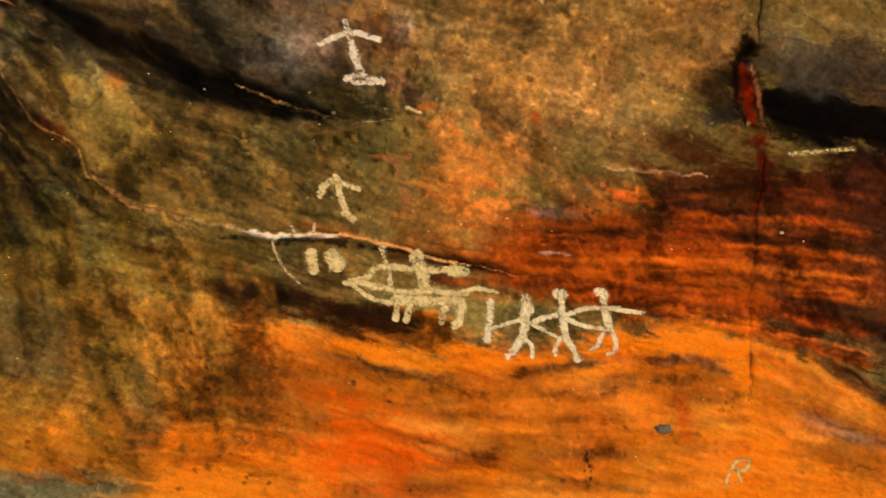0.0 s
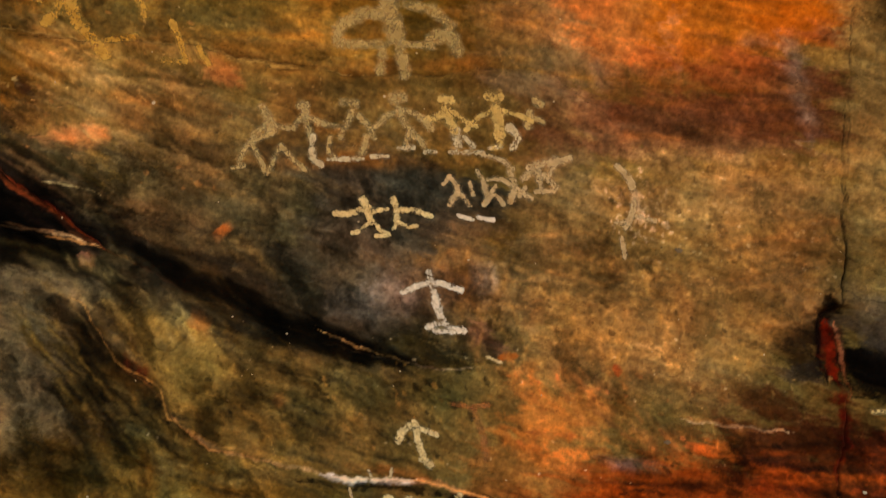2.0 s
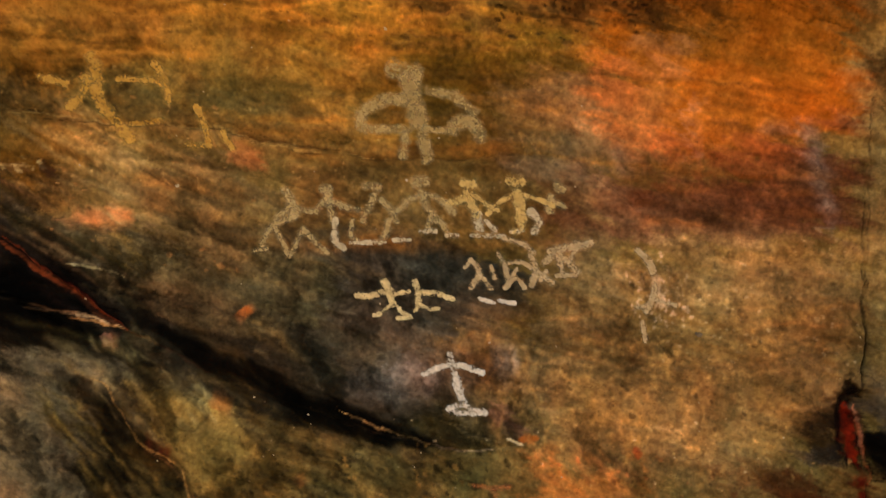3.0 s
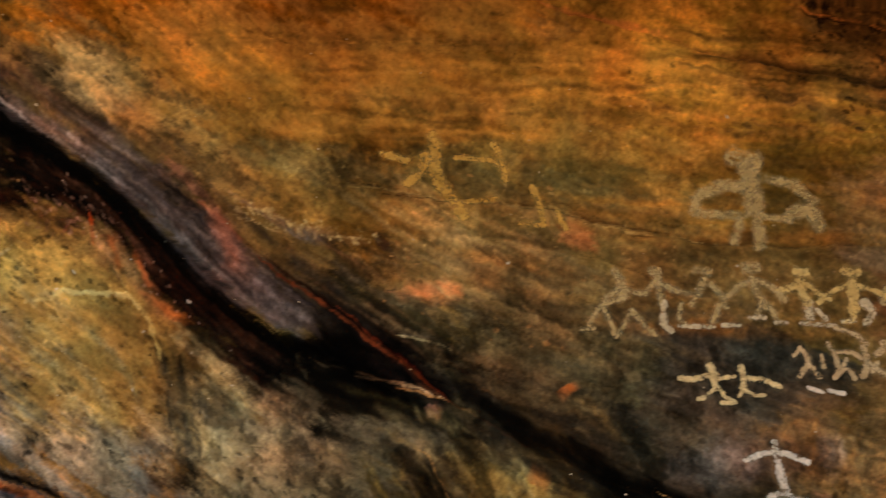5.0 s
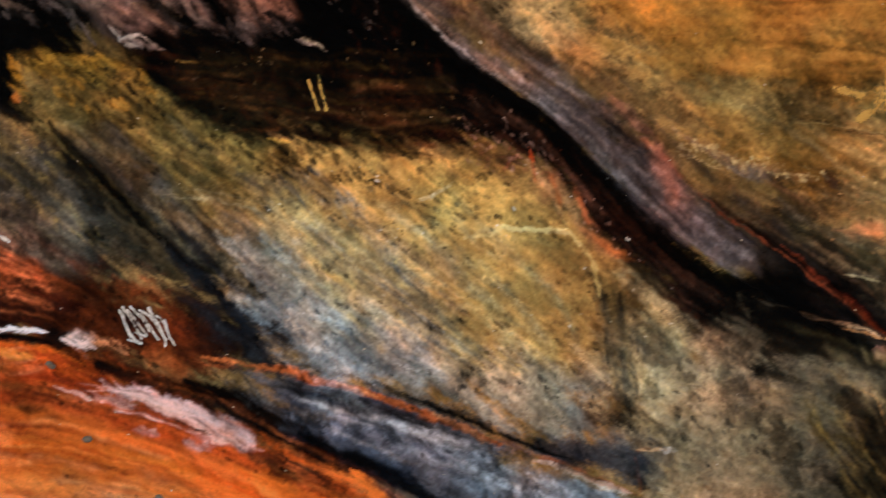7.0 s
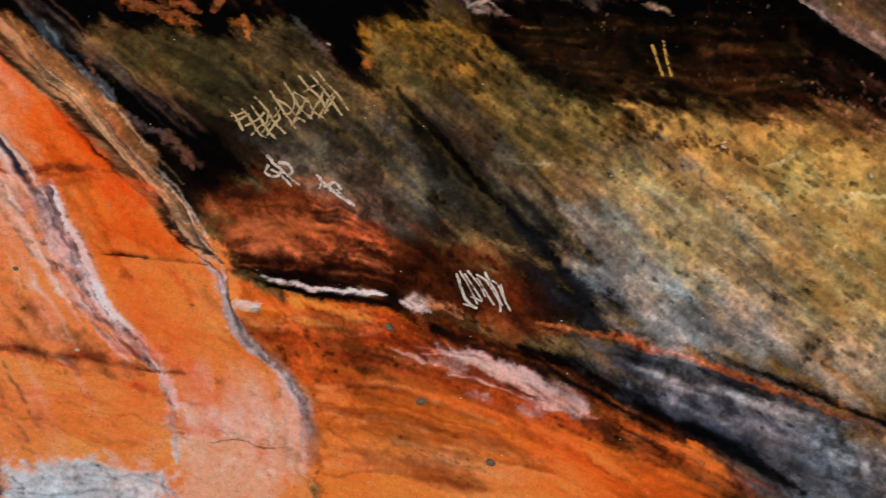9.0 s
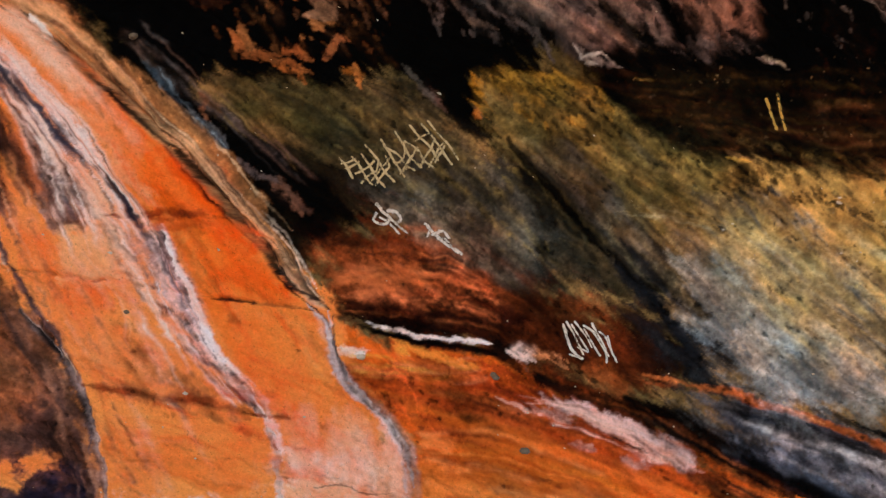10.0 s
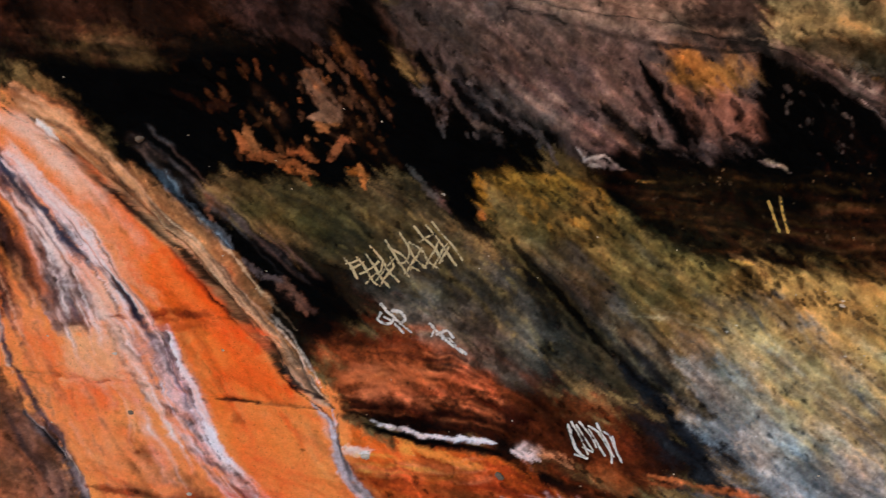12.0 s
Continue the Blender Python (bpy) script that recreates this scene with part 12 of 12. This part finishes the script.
mark("feet_mark", "cream clay foot strokes of the row", clay_feet,
     (0.0127, (-0.306, 2.705), (-0.298, 2.659)),
     (0.0064, (-0.319, 2.648), (-0.233, 2.651)),
     (0.0076, (-0.281, 2.686), (-0.257, 2.664)),
     (0.0102, (-0.165, 2.721), (-0.14, 2.693), (-0.155, 2.666)),
     (0.0064, (-0.215, 2.663), (-0.185, 2.668)),
     (0.0071, (-0.454, 2.65), (-0.415, 2.653)),
     (0.0064, (-0.385, 2.643), (-0.358, 2.646)),
     (0.0064, (-0.523, 2.621), (-0.481, 2.625)),
     (0.0064, (-0.637, 2.608), (-0.547, 2.614)),
     (0.0089, (-0.679, 2.666), (-0.677, 2.61), (-0.655, 2.593)))
mark("figure_mark", "faded olive clay stick shape in a row", clay_faint,
     (0.0153, (-0.474, 2.782), (-0.446, 2.783)),
     (0.0115, (-0.457, 2.751), (-0.436, 2.708), (-0.412, 2.68)),
     (0.0089, (-0.463, 2.743), (-0.49, 2.727), (-0.517, 2.698)),
     (0.0089, (-0.44, 2.749), (-0.402, 2.736), (-0.368, 2.702)),
     (0.0076, (-0.427, 2.694), (-0.436, 2.658)),
     (0.0076, (-0.403, 2.68), (-0.381, 2.646)))
mark("figure_mark", "faded olive clay stick shape in a row", clay_faint,
     (0.0102, (-0.607, 2.763), (-0.565, 2.76)),
     (0.0102, (-0.58, 2.737), (-0.589, 2.707), (-0.607, 2.67)),
     (0.0089, (-0.559, 2.728), (-0.529, 2.696), (-0.517, 2.671)),
     (0.0089, (-0.536, 2.673), (-0.547, 2.636), (-0.559, 2.616)),
     (0.0076, (-0.634, 2.668), (-0.638, 2.631), (-0.622, 2.614)))
mark("figure_mark", "faded olive clay stick shape in a row", clay_faint,
     (0.0115, (-0.717, 2.747), (-0.698, 2.748)),
     (0.0102, (-0.702, 2.731), (-0.696, 2.702), (-0.685, 2.663)),
     (0.0076, (-0.708, 2.72), (-0.731, 2.684)),
     (0.0089, (-0.693, 2.717), (-0.649, 2.7), (-0.616, 2.696)))
mark("figure_mark", "faded ochre clay stick shape in a row", clay_faint,
     (0.0115, (-0.816, 2.738), (-0.798, 2.711), (-0.786, 2.672)),
     (0.0076, (-0.795, 2.696), (-0.744, 2.683)),
     (0.0076, (-0.801, 2.696), (-0.837, 2.657)),
     (0.0076, (-0.786, 2.666), (-0.843, 2.642), (-0.874, 2.587)),
     (0.0076, (-0.836, 2.635), (-0.814, 2.592), (-0.8, 2.563)),
     (0.0076, (-0.761, 2.639), (-0.784, 2.594), (-0.793, 2.568)),
     (0.0076, (-0.761, 2.635), (-0.731, 2.604), (-0.698, 2.579)),
     (0.0064, (-0.892, 2.572), (-0.859, 2.579)))
mark("figure_mark", "faded grey clay stick shape in a row", clay_faint,
     (0.0101, (-0.098, 2.788), (-0.081, 2.78)),
     (0.0075, (-0.107, 2.75), (-0.074, 2.733)),
     (0.0089, (-0.113, 2.761), (-0.116, 2.721)))
mark("large_mark", "large faded ochre clay shape with round side loops", clay_pale,
     (0.0214, (-0.531, 3.061), (-0.467, 3.053)),
     (0.0229, (-0.493, 3.035), (-0.47, 2.994), (-0.465, 2.935)),
     (0.0123, (-0.437, 3.012), (-0.367, 2.999), (-0.313, 2.964)),
     (0.0184, (-0.369, 2.925), (-0.322, 2.938), (-0.297, 2.9)),
     (0.0154, (-0.505, 2.989), (-0.558, 2.983), (-0.609, 2.952), (-0.618, 2.916)),
     (0.0108, (-0.603, 2.909), (-0.482, 2.915)),
     (0.0092, (-0.448, 2.917), (-0.366, 2.916)),
     (0.0123, (-0.498, 2.9), (-0.508, 2.847)),
     (0.0138, (-0.453, 2.902), (-0.438, 2.838)))
mark("ochre_mark", "large faded ochre clay shape with angled limbs", clay_ochre,
     (0.0184, (-1.315, 3.047), (-1.302, 2.949), (-1.267, 2.894), (-1.225, 2.851)),
     (0.0123, (-1.338, 3), (-1.343, 2.954), (-1.382, 2.919)),
     (0.0077, (-1.255, 2.997), (-1.16, 3), (-1.132, 2.985)),
     (0.0108, (-1.156, 3.045), (-1.131, 3.002), (-1.12, 2.951)),
     (0.0061, (-1.226, 2.884), (-1.132, 2.899)),
     (0.0092, (-1.046, 2.939), (-1.023, 2.894), (-1.01, 2.849)),
     (0.0077, (-1.072, 2.841), (-1.008, 2.84)),
     (0.0077, (-0.976, 2.877), (-0.949, 2.835)),
     (0.0092, (-1.453, 2.99), (-1.382, 2.978)))
mark("star_mark", "pale ochre clay shape with ragged ends", clay_faded,
     (0.0093, (0.121, 2.633), (0.155, 2.598), (0.168, 2.547), (0.161, 2.502), (0.147, 2.472)),
     (0.0061, (0.176, 2.503), (0.226, 2.493)),
     (0.0063, (0.12, 2.482), (0.155, 2.484)),
     (0.0063, (0.139, 2.444), (0.149, 2.394)))
mark("red_mark", "faint red ochre arrow on olive rock", clay_red,
     (0.007, (-0.299, 1.979), (-0.247, 1.973), (-0.202, 1.982)),
     (0.009, (-0.244, 1.964), (-0.215, 1.893), (-0.204, 1.833)))
mark("slash_mark", "two short faded yellow clay strokes on dark rock", clay_ochre,
     (0.004, (-2.845, 2.878), (-2.829, 2.838), (-2.811, 2.798)),
     (0.004, (-2.817, 2.892), (-2.808, 2.856), (-2.788, 2.798)))
mark("squiggle_mark", "pale clay squiggle of loops on brown rock", clay_white,
     (0.0049, (-3.843, 2.427), (-3.83, 2.418)),
     (0.0042, (-3.844, 2.404), (-3.85, 2.384), (-3.83, 2.375), (-3.812, 2.381), (-3.807, 2.398), (-3.828, 2.41)),
     (0.0042, (-3.811, 2.413), (-3.787, 2.414), (-3.774, 2.397), (-3.788, 2.384), (-3.806, 2.398)),
     (0.0036, (-3.803, 2.379), (-3.78, 2.358)),
     (0.0036, (-3.788, 2.382), (-3.757, 2.362)),
     (0.0029, (-3.834, 2.393), (-3.816, 2.387)))
mark("squiggle_mark", "small pale clay squiggle on brown rock", clay_white,
     (0.0049, (-3.707, 2.394), (-3.684, 2.372), (-3.661, 2.358)),
     (0.0039, (-3.69, 2.368), (-3.66, 2.383), (-3.643, 2.366)),
     (0.0046, (-3.671, 2.362), (-3.645, 2.347), (-3.603, 2.327)),
     (0.0033, (-3.697, 2.38), (-3.701, 2.36)),
     (0.0033, (-3.652, 2.362), (-3.633, 2.346)))
mark("scribble_mark", "dense white clay scribble on reddish rock", clay_white,
     (0.0039, (-3.316, 2.175), (-3.302, 2.138), (-3.287, 2.108), (-3.258, 2.089)),
     (0.0029, (-3.307, 2.185), (-3.283, 2.149), (-3.256, 2.102)),
     (0.0026, (-3.293, 2.179), (-3.272, 2.151), (-3.245, 2.116)),
     (0.0026, (-3.285, 2.189), (-3.253, 2.154), (-3.235, 2.125)),
     (0.0029, (-3.259, 2.172), (-3.237, 2.141), (-3.211, 2.106)),
     (0.0028, (-3.24, 2.192), (-3.224, 2.167), (-3.197, 2.124), (-3.191, 2.089)),
     (0.0028, (-3.235, 2.17), (-3.205, 2.131), (-3.187, 2.108)),
     (0.0031, (-3.22, 2.173), (-3.2, 2.16), (-3.186, 2.134), (-3.164, 2.096)),
     (0.0026, (-3.195, 2.164), (-3.181, 2.127)),
     (0.0029, (-3.26, 2.182), (-3.228, 2.168)),
     (0.0029, (-3.292, 2.096), (-3.258, 2.089)),
     (0.0026, (-3.273, 2.119), (-3.244, 2.111)))
mark("zigzag_mark", "yellowish clay band of crossing zigzag strokes on grey rock", clay_zig,
     (0.0028, (-3.947, 2.526), (-3.929, 2.532), (-3.912, 2.545)),
     (0.0028, (-3.862, 2.484), (-3.852, 2.508), (-3.832, 2.54), (-3.813, 2.565)),
     (0.0028, (-3.789, 2.522), (-3.772, 2.547), (-3.753, 2.575), (-3.743, 2.602)),
     (0.0027, (-3.706, 2.552), (-3.695, 2.579), (-3.688, 2.605), (-3.677, 2.626)),
     (0.0035, (-3.954, 2.541), (-3.931, 2.519), (-3.911, 2.488)),
     (0.0035, (-3.918, 2.547), (-3.898, 2.528), (-3.869, 2.489), (-3.856, 2.48)),
     (0.0035, (-3.896, 2.562), (-3.871, 2.533), (-3.846, 2.499), (-3.822, 2.478)),
     (0.0035, (-3.882, 2.585), (-3.85, 2.554), (-3.831, 2.526), (-3.801, 2.499)),
     (0.0035, (-3.841, 2.607), (-3.822, 2.582), (-3.803, 2.554), (-3.776, 2.518)),
     (0.0035, (-3.83, 2.589), (-3.791, 2.572), (-3.769, 2.547), (-3.747, 2.538)),
     (0.0035, (-3.805, 2.635), (-3.777, 2.598), (-3.759, 2.57), (-3.727, 2.548)),
     (0.0035, (-3.778, 2.613), (-3.739, 2.593), (-3.72, 2.567), (-3.693, 2.551)),
     (0.0035, (-3.766, 2.659), (-3.745, 2.635), (-3.71, 2.609), (-3.684, 2.574)),
     (0.0035, (-3.736, 2.667), (-3.696, 2.627), (-3.674, 2.599), (-3.646, 2.568)),
     (0.0035, (-3.72, 2.678), (-3.69, 2.647), (-3.657, 2.618), (-3.632, 2.586)),
     (0.0029, (-3.931, 2.513), (-3.913, 2.523), (-3.899, 2.538)),
     (0.0029, (-3.903, 2.502), (-3.883, 2.517), (-3.857, 2.545)),
     (0.0029, (-3.883, 2.477), (-3.869, 2.502), (-3.849, 2.521), (-3.845, 2.553)),
     (0.0029, (-3.845, 2.476), (-3.837, 2.501), (-3.818, 2.536), (-3.825, 2.563)),
     (0.0029, (-3.804, 2.551), (-3.785, 2.554), (-3.773, 2.578), (-3.778, 2.606)),
     (0.0029, (-3.77, 2.536), (-3.762, 2.561), (-3.746, 2.583)),
     (0.0029, (-3.728, 2.551), (-3.715, 2.577), (-3.705, 2.602), (-3.699, 2.627)),
     (0.0029, (-3.688, 2.566), (-3.681, 2.59), (-3.671, 2.616)),
     (0.0029, (-3.748, 2.618), (-3.732, 2.632), (-3.712, 2.645)))


# ---- loose nodules and crust flecks ----
def nodule(x, z, size, mat, label):
    bm = bmesh.new()
    bmesh.ops.create_icosphere(bm, subdivisions=3, radius=1)
    for v in bm.verts:
        v.co *= 1 + 0.35 * noise.noise(v.co * 1.7 + Vector((x * 9, z * 9, 0)))
        v.co = Vector((v.co.x * size * 1.25, v.co.y * size * 0.7, v.co.z * size * 0.75))
    for f in bm.faces:
        f.smooth = True
    mesh = bpy.data.meshes.new("rock_nodule")
    bm.to_mesh(mesh)
    bm.free()
    mesh.materials.append(mat)
    ob = tagged(new("rock_nodule", mesh), label, "rock nodule", "nodules stuck in the wall")
    ob.location = (x, touch(x, z), z)
    return ob


nodule(0.488, 1.266, 0.018, nodule_rock, "small brown stone nodule stuck in orange rock")
nodule(0.276, 1.909, 0.007, nodule_rock, "small brown stone nodule")
nodule(0.796, 1.808, 0.005, pale_crust, "pale mineral nodule on red rock")
nodule(-3.852, 1.991, 0.012, pale_crust, "pale mineral nodule below the ledge")
nodule(-3.389, 1.801, 0.013, nodule_rock, "grey stone nodule on orange rock")
nodule(-3.484, 1.996, 0.01, nodule_rock, "grey stone nodule on orange rock")
nodule(-4.479, 2.008, 0.008, nodule_rock, "brown stone nodule on orange rock")
nodule(-4.304, 1.805, 0.007, pale_crust, "pale mineral nodule on orange rock")
nodule(-3.186, 1.658, 0.012, nodule_rock, "grey stone nodule on orange rock")
nodule(-3.491, 2.002, 0.01, nodule_rock, "grey stone nodule on orange rock")
nodule(0.288, 2.420, 0.008, nodule_rock, "small brown stone nodule")
nodule(-4.503, 2.774, 0.012, nodule_rock, "grey stone nodule in the dark hollow")

bm = bmesh.new()
dice = random.Random(5)
for _ in range(200):
    x, z, size = dice.uniform(-4.9, 1.2), dice.uniform(1.1, 3.3), dice.uniform(0.0009, 0.0024) * (1 if dice.random() < 0.9 else 1.8)
    centre = bm.verts.new((x, touch(x, z) - size * 0.6, z))
    ring = []
    for k in range(6):
        turn, r = k * math.pi / 3, size * dice.uniform(0.6, 1.5)
        px, pz = x + r * 1.3 * math.cos(turn), z + r * math.sin(turn)
        ring.append(bm.verts.new((px, touch(px, pz) - 0.0006, pz)))
    for k in range(6):
        bm.faces.new((centre, ring[k], ring[(k + 1) % 6]))
mesh = bpy.data.meshes.new("crust_flecks")
bm.to_mesh(mesh)
bm.free()
mesh.materials.append(pale_crust)
tagged(new("crust_flecks", mesh), "tiny pale mineral flecks scattered over the rock", "mineral flecks", kind="stuff")
